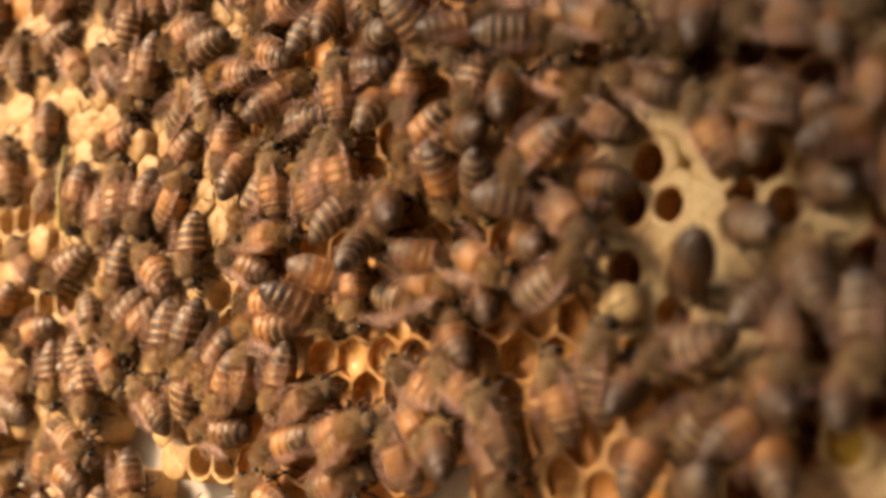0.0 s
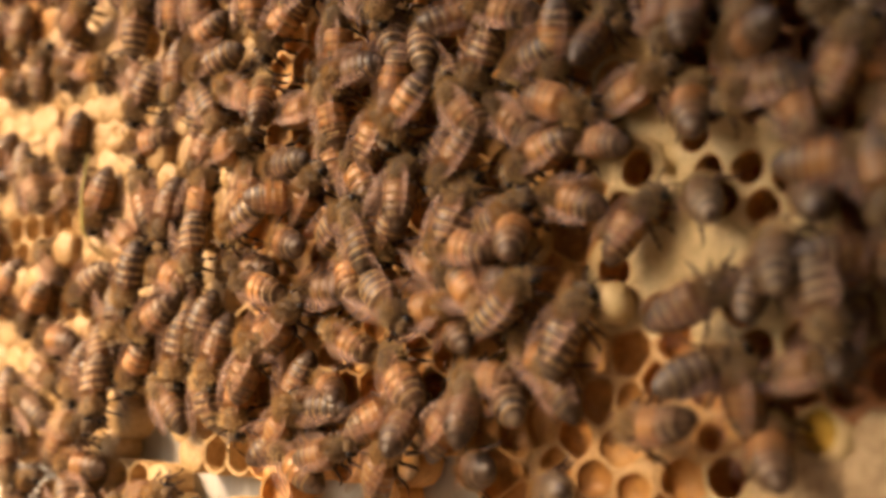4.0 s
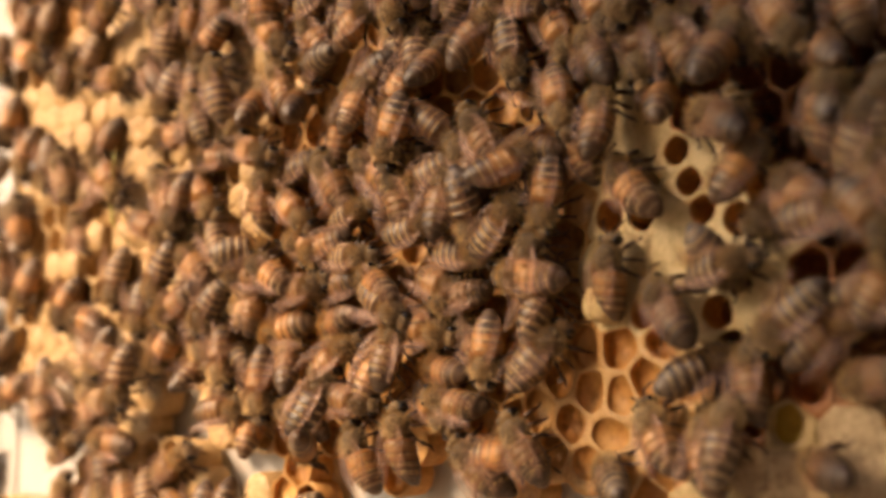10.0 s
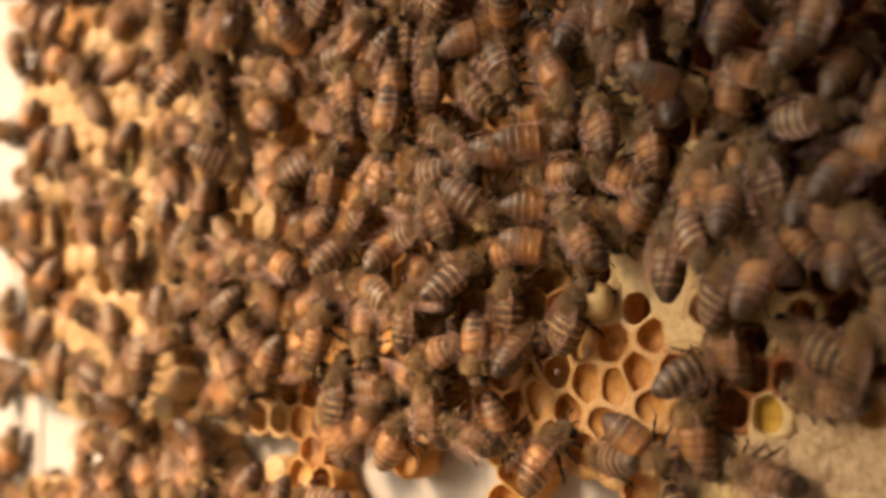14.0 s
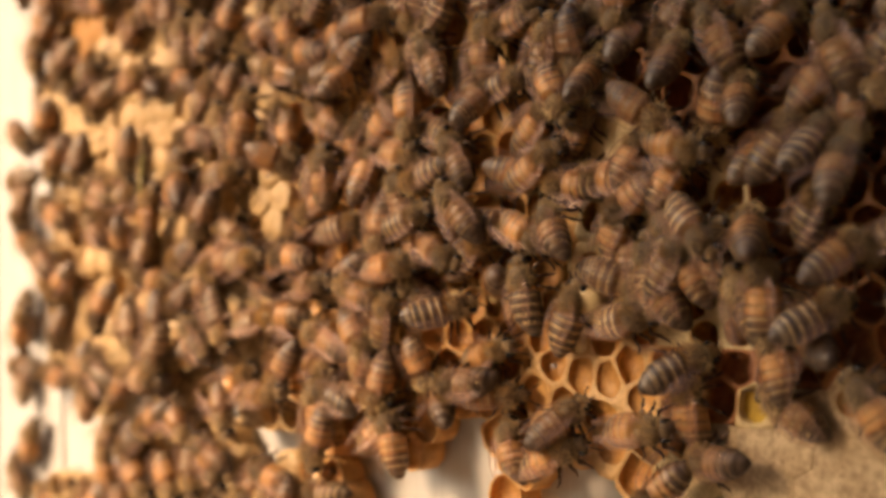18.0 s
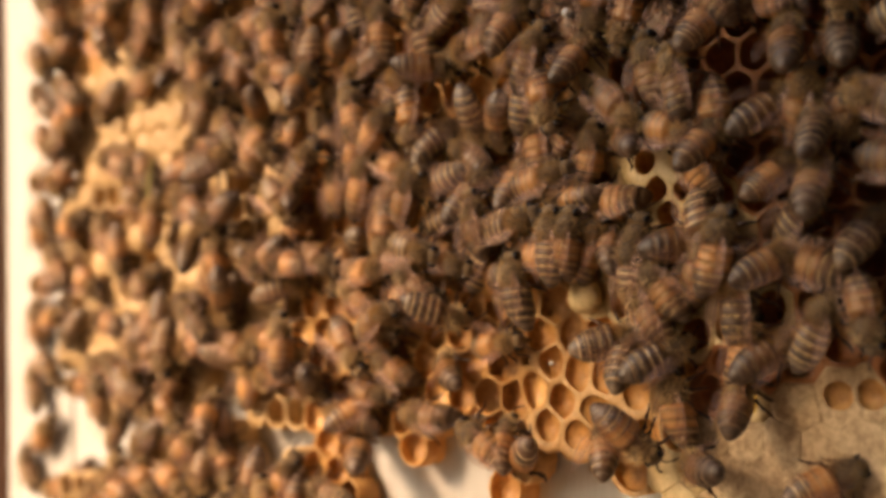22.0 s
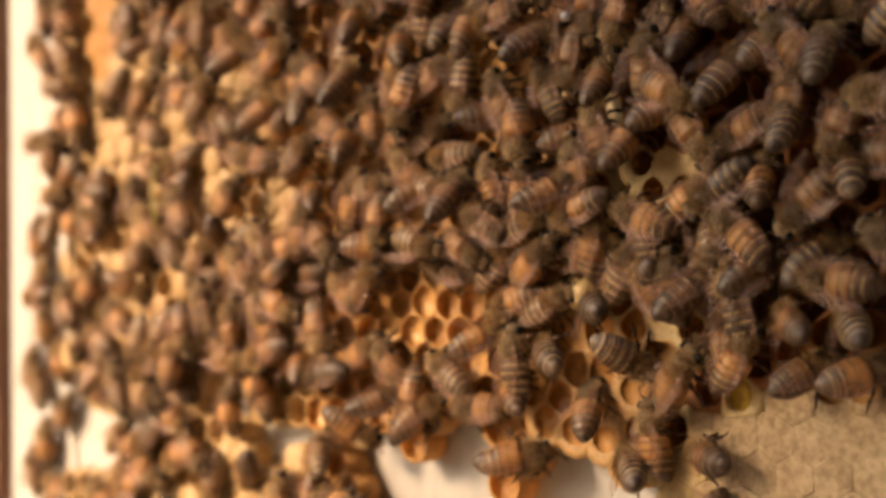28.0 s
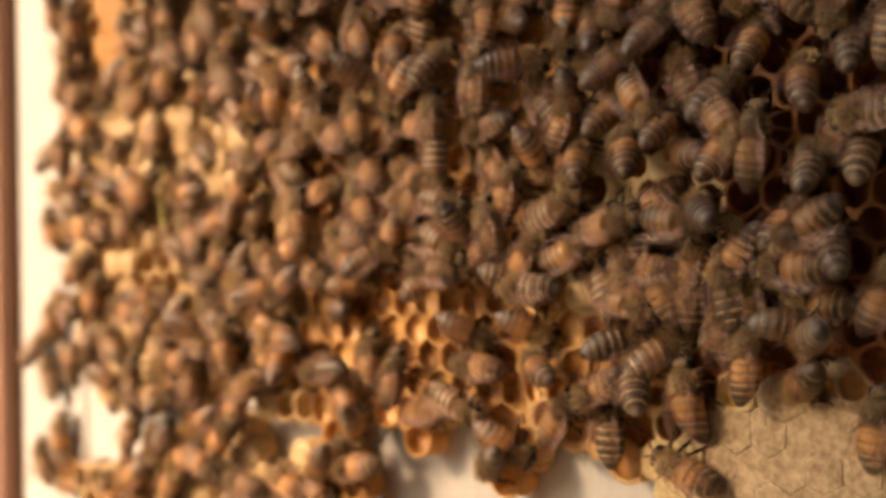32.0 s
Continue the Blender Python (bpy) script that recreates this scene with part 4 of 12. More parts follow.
    walk(bees[24], [(0, on(34.0, 0.2, -145, 2.0, 48)), (1.5, on(35.6, -2.3, -87, 2.2)), (3, on(37.5, -5.1, -29, 2.0, 48)), (4.5, on(35.6, -1.2, 48, 2.2)), (6, on(32.1, 1.9, 124, 0.0, 48)), (9, on(34.8, -5.9, 169)), (11, on(31.4, -0.6, 90, 2.0, 39)), (13, on(34.7, 4.4, 88, 2.0)), (17, on(39.7, 1.5, 100, 4.0, 48)), (18, on(39.7, 2.3, 55, 2.2)), (19, on(39.8, 3.1, 10, 0.0, 41)), (22, on(40.3, 3.4, 6, 0.0, 48)), (25, on(44.0, -1.5, 55, 4.0, 46)), (28, on(43.3, -3.7, 50, 2.0, 48)), (30, on(44.5, 1.0, 126, 0.0, 48)), (32, on(43.3, -1.4, 84))])
    walk(bees[25], [(0, on(39.2, 4.0, 161, 0.0, 47)), (3, on(37.3, 7.5, 136, 0.0, 48)), (6, on(34.6, 7.0, 180, 0.0, 42)), (7.5, on(37.4, 4.4, 243, 2.2)), (9, on(40.2, 1.8, 305, 0.0, 41)), (11, on(39.2, 2.3, 287, 0.0, 48)), (13, on(42.0, 1.9, 302, 2.0)), (17, on(42.2, 4.2, 307, 4.0)), (19, on(44.7, 4.7, 317, 2.0)), (22, on(45.3, 4.1, 288, 2.0)), (25, on(46.9, -0.4, 290, 2.0)), (28, on(46.5, 0.0, 291)), (30, on(19.2, -15.1, 294, 2.0)), (32, on(28.8, -5.4, 294))])
    walk(bees[26], [(0, on(38.7, -16.0, 41, 0.0, 40)), (3, on(58.1, 3.9, 75, 2.0)), (6, on(61.1, 1.6, 62)), (9, on(62.5, 0.2, 66, 2.0)), (11, on(62.5, -0.4, 60, 2.0)), (13, on(60.0, 0.6, 121, 2.0, 48)), (17, on(64.0, 3.9, 48, 2.0, 48)), (19, on(60.5, -1.8, 41, 4.0, 48)), (22, on(55.6, 0.1, 32, 4.0, 48)), (23.5, on(55.1, -1.6, 88, 2.2)), (25, on(54.5, -3.2, 143, 0.0, 48)), (28, on(58.1, -7.9, 155, 0.0, 44)), (30, on(56.6, -8.4, 160, 2.0)), (32, on(61.3, -4.8, 172))])
    walk(bees[27], [(0, on(27.9, -20.2, 83, 2.0, 48)), (1.5, on(28.7, -18.4, 129, 2.2)), (3, on(29.4, -16.6, 176, 4.0)), (6, on(30.9, -21.5, 168, 0.0, 40)), (9, on(31.5, -19.3, 138)), (11, on(32.1, -19.4, 105, 2.0, 43)), (12, on(32.5, -21.1, 22, 2.2)), (13, on(32.8, -22.8, -61, 2.0, 42)), (15, on(32.4, -21.7, -6, 2.2)), (17, on(32.0, -20.7, 49, 0.0, 41)), (18, on(34.0, -21.3, 3, 2.2)), (19, on(36.0, -21.9, -43, 4.0, 41)), (22, on(33.2, -22.4, -54, 4.0, 40)), (23.5, on(33.9, -22.5, -4, 2.2)), (25, on(34.6, -22.6, 45, 0.0, 44)), (28, on(34.9, -22.6, 96)), (30, on(38.1, -22.9, 128, 0.0, 48)), (32, on(39.5, -28.6, 154))])
    walk(bees[28], [(0, on(47.9, 7.9, 179, 0.0, 39)), (3, on(49.5, 6.3, 168, 0.0, 48)), (6, on(49.1, 7.4, 106, 0.0, 40)), (9, on(55.4, 17.7, 119, 0.0, 48)), (11, on(55.3, 18.8, 153, 2.0, 43)), (12, on(56.5, 19.1, 69, 2.2)), (13, on(57.7, 19.4, -14, 2.0)), (15, on(59.1, 17.6, 34, 2.2)), (17, on(60.6, 15.7, 81, 2.0, 48)), (19, on(58.6, 14.7, 76, 2.0, 44)), (22, on(62.1, 16.4, 116, 2.0, 48)), (25, on(65.5, 17.2, 116, 2.0, 46)), (28, on(59.4, 17.8, 116, 2.0, 45)), (30, on(62.7, 14.5, 51, 2.0, 48)), (32, on(64.0, 12.5, 123, 2.0, 48))])
    walk(bees[29], [(0, on(46.7, -1.1, 127, 2.0, 40)), (3, on(46.1, 0.3, 115, 4.0, 48)), (6, on(48.4, -6.8, 123, 2.0, 48)), (9, on(47.4, -21.3, 118, 2.0, 48)), (11, on(35.1, -11.1, 56, 4.0)), (13, on(23.4, 8.5, -0, 2.0)), (17, on(26.8, 1.1, -30, 0.0, 44)), (19, on(31.2, -3.1, -24, 2.0)), (22, on(26.9, -10.0, 10, 0.0, 45)), (25, on(17.7, -13.5, 12, 4.0, 48)), (26.5, on(17.3, -13.1, 84, 2.2)), (28, on(16.8, -12.6, 155, 0.0, 48)), (30, on(14.9, -6.6, 173, 4.0, 37)), (32, on(14.1, -2.4, 178, 4.0))])
    walk(bees[30], [(0, on(49.6, -12.8, 101, 0.0, 48)), (3, on(51.3, -9.3, 99, 0.0, 41)), (6, on(53.0, -6.7, 71, 0.0, 47)), (9, on(53.1, -6.0, 48)), (11, on(58.5, -7.5, 16, 0.0, 48)), (13, on(63.1, -7.1, 33)), (15, on(61.6, -8.5, 91, 2.2)), (17, on(60.2, -9.9, 149, 0.0, 40)), (19, on(57.3, -9.4, 150, 0.0, 43)), (20.5, on(55.1, -10.6, 96, 2.2)), (22, on(52.8, -11.9, 41, 0.0, 48)), (25, on(50.9, -9.2, 40, 0.0, 48)), (28, on(52.0, -1.3, 40, 0.0, 48)), (30, on(53.1, -4.1, 107, 0.0, 38)), (32, on(52.8, -3.0, 88))])
    walk(bees[31], [(0, on(42.7, -13.4, 141, 2.0, 48)), (3, on(40.0, -11.5, 93, 2.0)), (6, on(44.3, -14.4, 100)), (9, on(45.9, -13.8, 83, 0.0, 45)), (11, on(43.3, -9.1, 111)), (13, on(45.0, -8.4, 98)), (17, on(32.7, 0.7, 80)), (19, on(29.3, 4.9, 111, 0.0, 39)), (22, on(28.4, 3.7, 108, 0.0, 44)), (25, on(27.3, 2.9, 43, 0.0, 48)), (28, on(26.5, 3.5, 20)), (30, on(35.6, -7.0, 7, 0.0, 38)), (32, on(34.5, -5.4, -20, 2.0))])
    walk(bees[32], [(0, on(42.2, 24.8, 161, 4.0)), (3, on(43.8, 23.3, 189, 4.0, 41)), (6, on(44.2, 24.9, 185, 4.0, 39)), (7.5, on(43.7, 24.6, 138, 2.2)), (9, on(43.2, 24.2, 90, 4.0, 48)), (11, on(42.8, 28.2, 72, 4.0, 40)), (13, on(47.1, 31.8, 82, 4.0, 42)), (17, on(46.6, 32.0, 100, 2.0)), (19, on(45.4, 33.9, 122, 2.0)), (22, on(46.8, 38.0, 126, 4.0)), (25, on(45.8, 38.1, 136, 2.0)), (28, on(46.0, 39.4, 114, 2.0)), (30, on(45.8, 38.1, 111, 4.0)), (32, on(45.6, 38.4, 113, 2.0))])
    walk(bees[33], [(0, on(49.5, 22.7, 128, 2.0, 48)), (3, on(51.7, 25.2, 113, 2.0)), (6, on(55.9, 26.4, 107)), (9, on(54.1, 23.6, 133, 2.0, 48)), (11, on(56.6, 25.4, 154, 0.0, 47)), (13, on(55.2, 27.1, 98, 4.0, 48)), (17, on(55.5, 28.3, 37, 0.0, 48)), (19, on(51.9, 31.2, 96, 2.0, 48)), (22, on(47.0, 32.1, 69, 4.0, 48)), (25, on(52.1, 30.5, 49, 2.0, 48)), (28, on(55.8, 29.3, 49, 0.0, 48)), (30, on(58.8, 29.3, 67, 0.0, 48)), (32, on(54.9, 30.3, 88, 0.0, 48))])
    walk(bees[34], [(0, on(11.7, 27.9, 12, 4.0, 37)), (1.5, on(11.1, 27.5, 79, 2.2)), (3, on(10.5, 27.1, 146, 0.0, 37)), (4.5, on(10.4, 25.9, 221, 2.2)), (6, on(10.4, 24.7, 295, 2.0)), (9, on(10.2, 27.4, 294, 2.0)), (11, on(10.4, 29.2, 278, 4.0)), (13, on(9.9, 28.1, 293, 4.0)), (17, on(10.1, 28.3, 309)), (18, on(11.7, 28.6, 373, 2.2)), (19, on(13.4, 29.0, 436, 2.0, 41)), (22, on(14.4, 28.3, 431, 2.0)), (25, on(15.6, 30.2, 445)), (28, on(16.7, 29.3, 468)), (30, on(17.2, 26.8, 476)), (32, on(15.9, 28.6, 483))])
    walk(bees[35], [(0, on(-6.8, 32.7, -63, 2.0, 46)), (1.5, on(-7.6, 32.4, -152, 2.2)), (3, on(-8.4, 32.0, -241, 0.0, 42)), (6, on(-6.6, 37.6, -250)), (9, on(-9.0, 32.2, -251, 2.0, 44)), (11, on(-8.4, 36.4, -258)), (13, on(-6.6, 37.3, -281)), (17, on(-7.3, 38.3, -280)), (19, on(-8.4, 38.1, -272)), (22, on(-8.9, 41.5, -263)), (25, on(-7.6, 43.1, -262)), (28, on(-8.3, 44.3, -280)), (30, on(-8.6, 43.8, -277)), (32, on(-8.1, 44.5, -293))])
    walk(bees[36], [(0, on(1.1, 30.6, 26, 2.0, 43)), (3, on(1.1, 34.1, 16, 2.0, 45)), (6, on(-2.3, 32.3, 83, 2.0, 40)), (9, on(-3.2, 31.6, 85, 2.0, 45)), (11, on(-6.0, 29.5, 91, 2.0, 41)), (13, on(-5.5, 31.1, 75, 2.0)), (17, on(-3.4, 34.4, 119, 4.0)), (19, on(-4.2, 34.0, 110, 4.0)), (20.5, on(-5.2, 33.8, 55, 2.2)), (22, on(-6.1, 33.5, 1, 2.0, 47)), (25, on(-4.0, 34.7, 26, 4.0)), (28, on(-2.9, 33.5, 30, 2.0)), (29, on(-3.4, 32.2, -14, 2.2)), (30, on(-3.8, 31.0, -59, 2.0, 48)), (32, on(1.5, 28.0, -70))])
    walk(bees[37], [(0, on(-14.8, 32.2, -177, 0.0, 45)), (3, on(-13.6, 34.8, -243, 0.0, 42)), (6, on(-14.3, 36.1, -256)), (9, on(-13.8, 36.0, -262)), (11, on(-14.4, 38.5, -260)), (13, on(-13.0, 40.1, -253)), (17, on(-13.7, 34.7, -335)), (19, on(-13.9, 34.0, -321)), (22, on(-14.3, 32.6, -312)), (25, on(-14.4, 33.1, -320)), (28, on(-14.4, 33.3, -313)), (30, on(-16.0, 33.2, -296)), (32, on(-16.0, 33.4, -315))])
    walk(bees[38], [(0, on(-27.1, 36.2, 67, 0.0, 42)), (1.5, on(-26.5, 33.8, 111, 2.2)), (3, on(-25.9, 31.4, 154)), (6, on(-28.6, 30.3, 166, 2.0)), (9, on(-28.9, 32.1, 176, 2.0)), (11, on(-30.7, 35.0, 196, 2.0, 46)), (13, on(-28.8, 34.7, 188, 2.0)), (17, on(-31.7, 34.0, 187, 4.0)), (19, on(-31.6, 32.8, 191, 2.0)), (22, on(-29.3, 32.2, 190)), (25, on(-33.5, 30.0, 242, 4.0, 40)), (26.5, on(-34.3, 30.4, 177, 2.2)), (28, on(-35.2, 30.7, 111, 4.0, 41)), (30, on(-32.9, 31.9, 84, 4.0)), (32, on(-31.9, 31.5, 65, 4.0))])
    walk(bees[39], [(0, on(-22.4, 36.6, 83, 2.0, 43)), (3, on(-22.5, 37.8, 93, 2.0)), (6, on(-22.7, 37.0, 62, 4.0)), (9, on(-18.4, 38.9, 14, 2.0, 37)), (11, on(-20.1, 39.4, 58, 4.0)), (13, on(-19.4, 38.4, 40, 4.0)), (17, on(-16.9, 40.8, 21, 4.0, 48)), (19, on(-16.8, 41.4, -4, 4.0)), (22, on(-14.5, 42.5, 78, 4.0)), (25, on(-11.2, 39.0, 60, 2.0, 48)), (28, on(-12.2, 38.6, 110, 2.0, 43)), (30, on(-11.5, 37.6, 59, 2.0, 48)), (32, on(-13.6, 39.5, 114, 2.0, 37))])
    walk(bees[40], [(0, on(-33.6, 27.0, 42, 0.0, 42)), (3, on(-28.1, 26.3, 9)), (6, on(-32.3, 27.4, 6, 0.0, 42)), (7.5, on(-32.1, 27.8, 69, 2.2)), (9, on(-32.0, 28.2, 133, 2.0, 41)), (11, on(-33.5, 26.3, 149, 2.0, 48)), (13, on(-33.3, 27.2, 158)), (17, on(-33.8, 28.0, 147)), (19, on(-32.8, 28.1, 144)), (22, on(-33.2, 27.0, 136)), (25, on(-31.3, 27.2, 142, 2.0)), (28, on(-30.3, 27.5, 155, 4.0)), (30, on(-30.1, 26.9, 151, 4.0)), (32, on(-29.9, 26.5, 149, 4.0))])
    walk(bees[41], [(0, on(-32.8, 16.4, 99, 2.0)), (3, on(-31.5, 14.1, 21, 4.0, 43)), (6, on(-33.0, 11.5, -36, 2.0, 47)), (9, on(-33.7, 10.3, -53, 2.0)), (11, on(-34.5, 10.9, -33)), (13, on(-39.0, 11.8, -32, 2.0)), (17, on(-41.4, 23.2, -66)), (19, on(-41.5, 22.6, -78)), (22, on(-42.8, 22.9, -100)), (25, on(-42.8, 22.7, -105)), (28, on(-40.4, 27.2, -145, 4.0, 41)), (30, on(-40.9, 29.9, -141, 2.0)), (32, on(-40.5, 29.6, -145, 2.0))])
    walk(bees[42], [(0, on(-21.9, 18.5, 101)), (3, on(-19.9, 17.9, 117)), (6, on(-21.2, 16.5, 136)), (9, on(-20.7, 15.2, 150)), (11, on(-17.9, 19.7, 138)), (13, on(-16.1, 17.3, 75)), (17, on(-19.7, 19.6, 69, 0.0, 48)), (19, on(-22.0, 17.3, 83)), (22, on(-23.0, 18.0, 69)), (25, on(-26.0, 14.5, 72)), (28, on(-26.1, 15.4, 74)), (30, on(-23.3, 11.9, 143, 2.0, 45)), (32, on(-23.3, 14.8, 109, 2.0))])
    walk(bees[43], [(0, on(-14.6, 23.8, 78, 0.0, 48)), (3, on(-15.4, 23.2, 86)), (6, on(-15.5, 21.2, 7, 4.0, 46)), (9, on(-13.7, 19.2, -7)), (11, on(-9.5, 17.6, 7, 2.0)), (13, on(-8.8, 17.8, -2, 2.0)), (17, on(-11.8, 18.8, -12, 2.0)), (19, on(-11.2, 19.3, -13)), (22, on(-11.8, 17.6, -22, 2.0)), (25, on(-14.6, 17.2, -19, 4.0)), (26.5, on(-13.2, 18.0, 54, 2.2)), (28, on(-11.8, 18.7, 126, 2.0)), (30, on(-15.7, 15.9, 142, 2.0, 38)), (32, on(-14.0, 17.9, 154))])
    walk(bees[44], [(0, on(-15.4, 4.6, 120, 2.0, 47)), (3, on(-16.7, 9.4, 116, 4.0)), (6, on(-13.0, 6.1, 106, 4.0)), (9, on(-7.3, 7.8, 30)), (11, on(-6.4, 7.6, 15, 4.0)), (13, on(-5.8, 7.4, 23, 4.0)), (17, on(-7.2, 8.9, 18, 4.0)), (19, on(-6.9, 9.7, 23, 4.0)), (22, on(-2.5, 9.8, 18)), (25, on(-2.9, 11.6, 1, 4.0)), (28, on(-1.9, 13.6, -6, 4.0)), (30, on(-1.1, 13.3, -11, 4.0)), (32, on(-0.4, 11.8, -12, 4.0))])
    walk(bees[45], [(0, on(-4.7, 3.0, -17, 0.0, 38)), (3, on(-2.5, 1.6, -34)), (6, on(-4.1, 1.4, -20)), (9, on(-2.8, -1.5, -6)), (11, on(-2.9, -0.7, -25)), (13, on(-5.3, -0.2, -19, 2.0)), (17, on(-3.8, 2.8, -25, 2.0)), (19, on(-2.6, 3.4, -26, 2.0)), (22, on(-0.9, 2.2, -21, 2.0)), (25, on(0.2, 2.6, -18, 2.0)), (28, on(3.0, 3.4, -32, 2.0)), (30, on(4.0, 1.9, -34, 2.0)), (32, on(-0.8, -9.0, -37, 0.0, 45))])
    walk(bees[46], [(0, on(-10.5, 9.7, 143, 2.0, 39)), (3, on(-7.5, 12.8, 120, 4.0, 43)), (4.5, on(-9.8, 14.2, 67, 2.2)), (6, on(-12.0, 15.6, 15, 4.0)), (9, on(-11.5, 14.4, 46, 2.0)), (10, on(-11.8, 13.7, 109, 2.2)), (11, on(-12.2, 13.0, 171, 4.0)), (13, on(-13.4, 12.1, 168, 2.0)), (17, on(-11.9, 14.2, 177, 4.0)), (18, on(-12.5, 14.1, 105, 2.2)), (19, on(-13.1, 13.9, 32, 4.0, 48)), (22, on(-8.4, 14.6, 52, 4.0)), (23.5, on(-9.2, 15.2, 4, 2.2)), (25, on(-10.1, 15.8, -45, 4.0, 44)), (28, on(-7.6, 13.3, 39, 4.0, 45)), (30, on(-6.9, 14.2, 37, 4.0)), (32, on(-6.5, 14.8, 47, 4.0))])
    walk(bees[47], [(0, on(-19.5, 9.9, 48, 2.0, 42)), (3, on(-20.8, 9.2, 43, 2.0)), (6, on(-21.0, 11.6, 29, 2.0)), (9, on(-21.7, 10.9, 16, 2.0)), (11, on(-20.5, 10.8, 18)), (13, on(-20.4, 11.3, 41, 2.0)), (17, on(-20.3, 10.6, 51)), (19, on(-19.4, 10.0, 48)), (22, on(-16.7, 14.3, 40)), (25, on(-19.0, 15.1, 9, 2.0, 38)), (28, on(-18.7, 15.8, 6, 2.0)), (30, on(-18.2, 16.2, -16)), (32, on(-15.4, 13.0, -30))])
    walk(bees[48], [(0, on(-2.5, 12.3, -102, 0.0, 39)), (1.5, on(-1.4, 8.8, -148, 2.2)), (3, on(-0.3, 5.3, -193, 2.0)), (6, on(-0.7, 3.2, -174, 4.0)), (9, on(4.1, -1.0, -178, 4.0)), (11, on(15.3, 2.4, -185)), (13, on(5.1, 4.0, -179)), (17, on(6.5, -0.4, -159, 0.0, 48)), (19, on(7.4, -0.5, -158, 0.0, 48)), (22, on(7.6, -0.4, -155, 0.0, 48)), (25, on(8.2, -1.9, -150)), (28, on(8.2, -5.0, -156)), (30, on(6.9, -0.5, -157, 4.0, 46)), (32, on(1.5, 2.2, -144, 2.0))])
    walk(bees[49], [(0, on(-38.1, -1.6, 178)), (3, on(-38.4, 0.8, 171, 2.0)), (6, on(-38.9, 1.3, 153, 4.0)), (9, on(-38.6, 2.7, 151, 4.0)), (11, on(-39.5, 2.4, 157, 4.0)), (13, on(-39.6, 3.1, 151, 4.0)), (17, on(-39.7, 3.9, 158, 4.0)), (19, on(-37.5, 4.0, 197, 4.0)), (22, on(-41.1, 3.2, 184, 4.0)), (25, on(-40.9, 1.9, 187, 4.0)), (28, on(-42.8, 5.4, 201, 4.0)), (30, on(-41.8, 4.8, 207, 4.0)), (32, on(-42.4, 4.1, 220, 4.0))])
    walk(bees[50], [(0, on(-27.0, -2.2, -41, 0.0, 48)), (1.5, on(-28.0, -1.2, -108, 2.2)), (3, on(-29.0, -0.2, -175)), (6, on(-25.6, 0.0, -171)), (9, on(-26.8, -0.9, -160)), (11, on(-27.8, -0.6, -162)), (13, on(-27.4, -3.5, -135)), (17, on(-28.5, -2.7, -136)), (19, on(-28.8, 0.2, -132, 2.0)), (22, on(-29.0, 0.4, -146)), (25, on(-34.7, -4.8, -147, 0.0, 44)), (28, on(-40.6, 1.3, -176)), (30, on(-37.5, 2.7, -186)), (32, on(-35.0, 6.4, -170))])
    walk(bees[51], [(0, on(-23.1, 1.7, -27, 0.0, 48)), (1.5, on(-21.9, 2.3, 43, 2.2)), (3, on(-20.7, 3.0, 113, 0.0, 37)), (6, on(-17.8, 1.9, 106, 4.0)), (9, on(-17.8, 0.2, 113, 4.0)), (11, on(-12.2, 1.2, 193, 2.0, 43)), (12, on(-12.5, 2.3, 142, 2.2)), (13, on(-12.8, 3.4, 91, 4.0, 44)), (17, on(-10.8, 3.9, 12, 4.0, 42)), (19, on(-14.3, 0.0, 3, 4.0)), (22, on(-17.0, 1.5, 5, 4.0)), (25, on(-16.2, 1.5, 4, 2.0)), (28, on(-19.5, 5.5, -9, 2.0, 38)), (30, on(-11.7, 1.7, -15, 0.0, 39)), (32, on(-9.3, -0.4, 42, 0.0, 47))])
    walk(bees[52], [(0, on(-18.5, -17.8, 20)), (1.5, on(-18.9, -19.1, 91, 2.2)), (3, on(-19.3, -20.4, 163, 0.0, 46)), (6, on(-34.7, 6.3, 170)), (9, on(-34.7, 6.3, 178)), (11, on(-35.3, 7.0, 157)), (13, on(-36.9, 8.5, 213, 0.0, 47)), (17, on(-38.8, 7.8, 210)), (19, on(-40.8, 9.0, 211)), (22, on(-42.4, 7.7, 243)), (25, on(-37.7, 6.2, 242)), (28, on(-41.8, 9.8, 263)), (30, on(-42.1, 10.0, 267)), (32, on(-43.3, 12.0, 273))])
    walk(bees[53], [(0, on(-10.4, -19.0, 113)), (1.5, on(-10.9, -17.9, 68, 2.2)), (3, on(-11.5, -16.7, 24, 2.0, 39)), (6, on(-14.4, -19.6, 62)), (7.5, on(-16.7, -21.7, 117, 2.2)), (9, on(-19.1, -23.8, 172, 2.0, 39)), (10, on(-18.8, -23.8, 116, 2.2)), (11, on(-18.6, -23.9, 60, 0.0, 43)), (13, on(-19.8, -20.4, 48)), (17, on(-18.9, -23.2, 27)), (19, on(-17.7, -24.5, 73, 0.0, 48)), (22, on(2.9, -24.8, 149, 2.0)), (25, on(7.1, -28.9, 200, 0.0, 46)), (28, on(0.5, -21.1, 179)), (30, on(0.1, -23.1, 184)), (32, on(-0.3, -14.8, 172))])
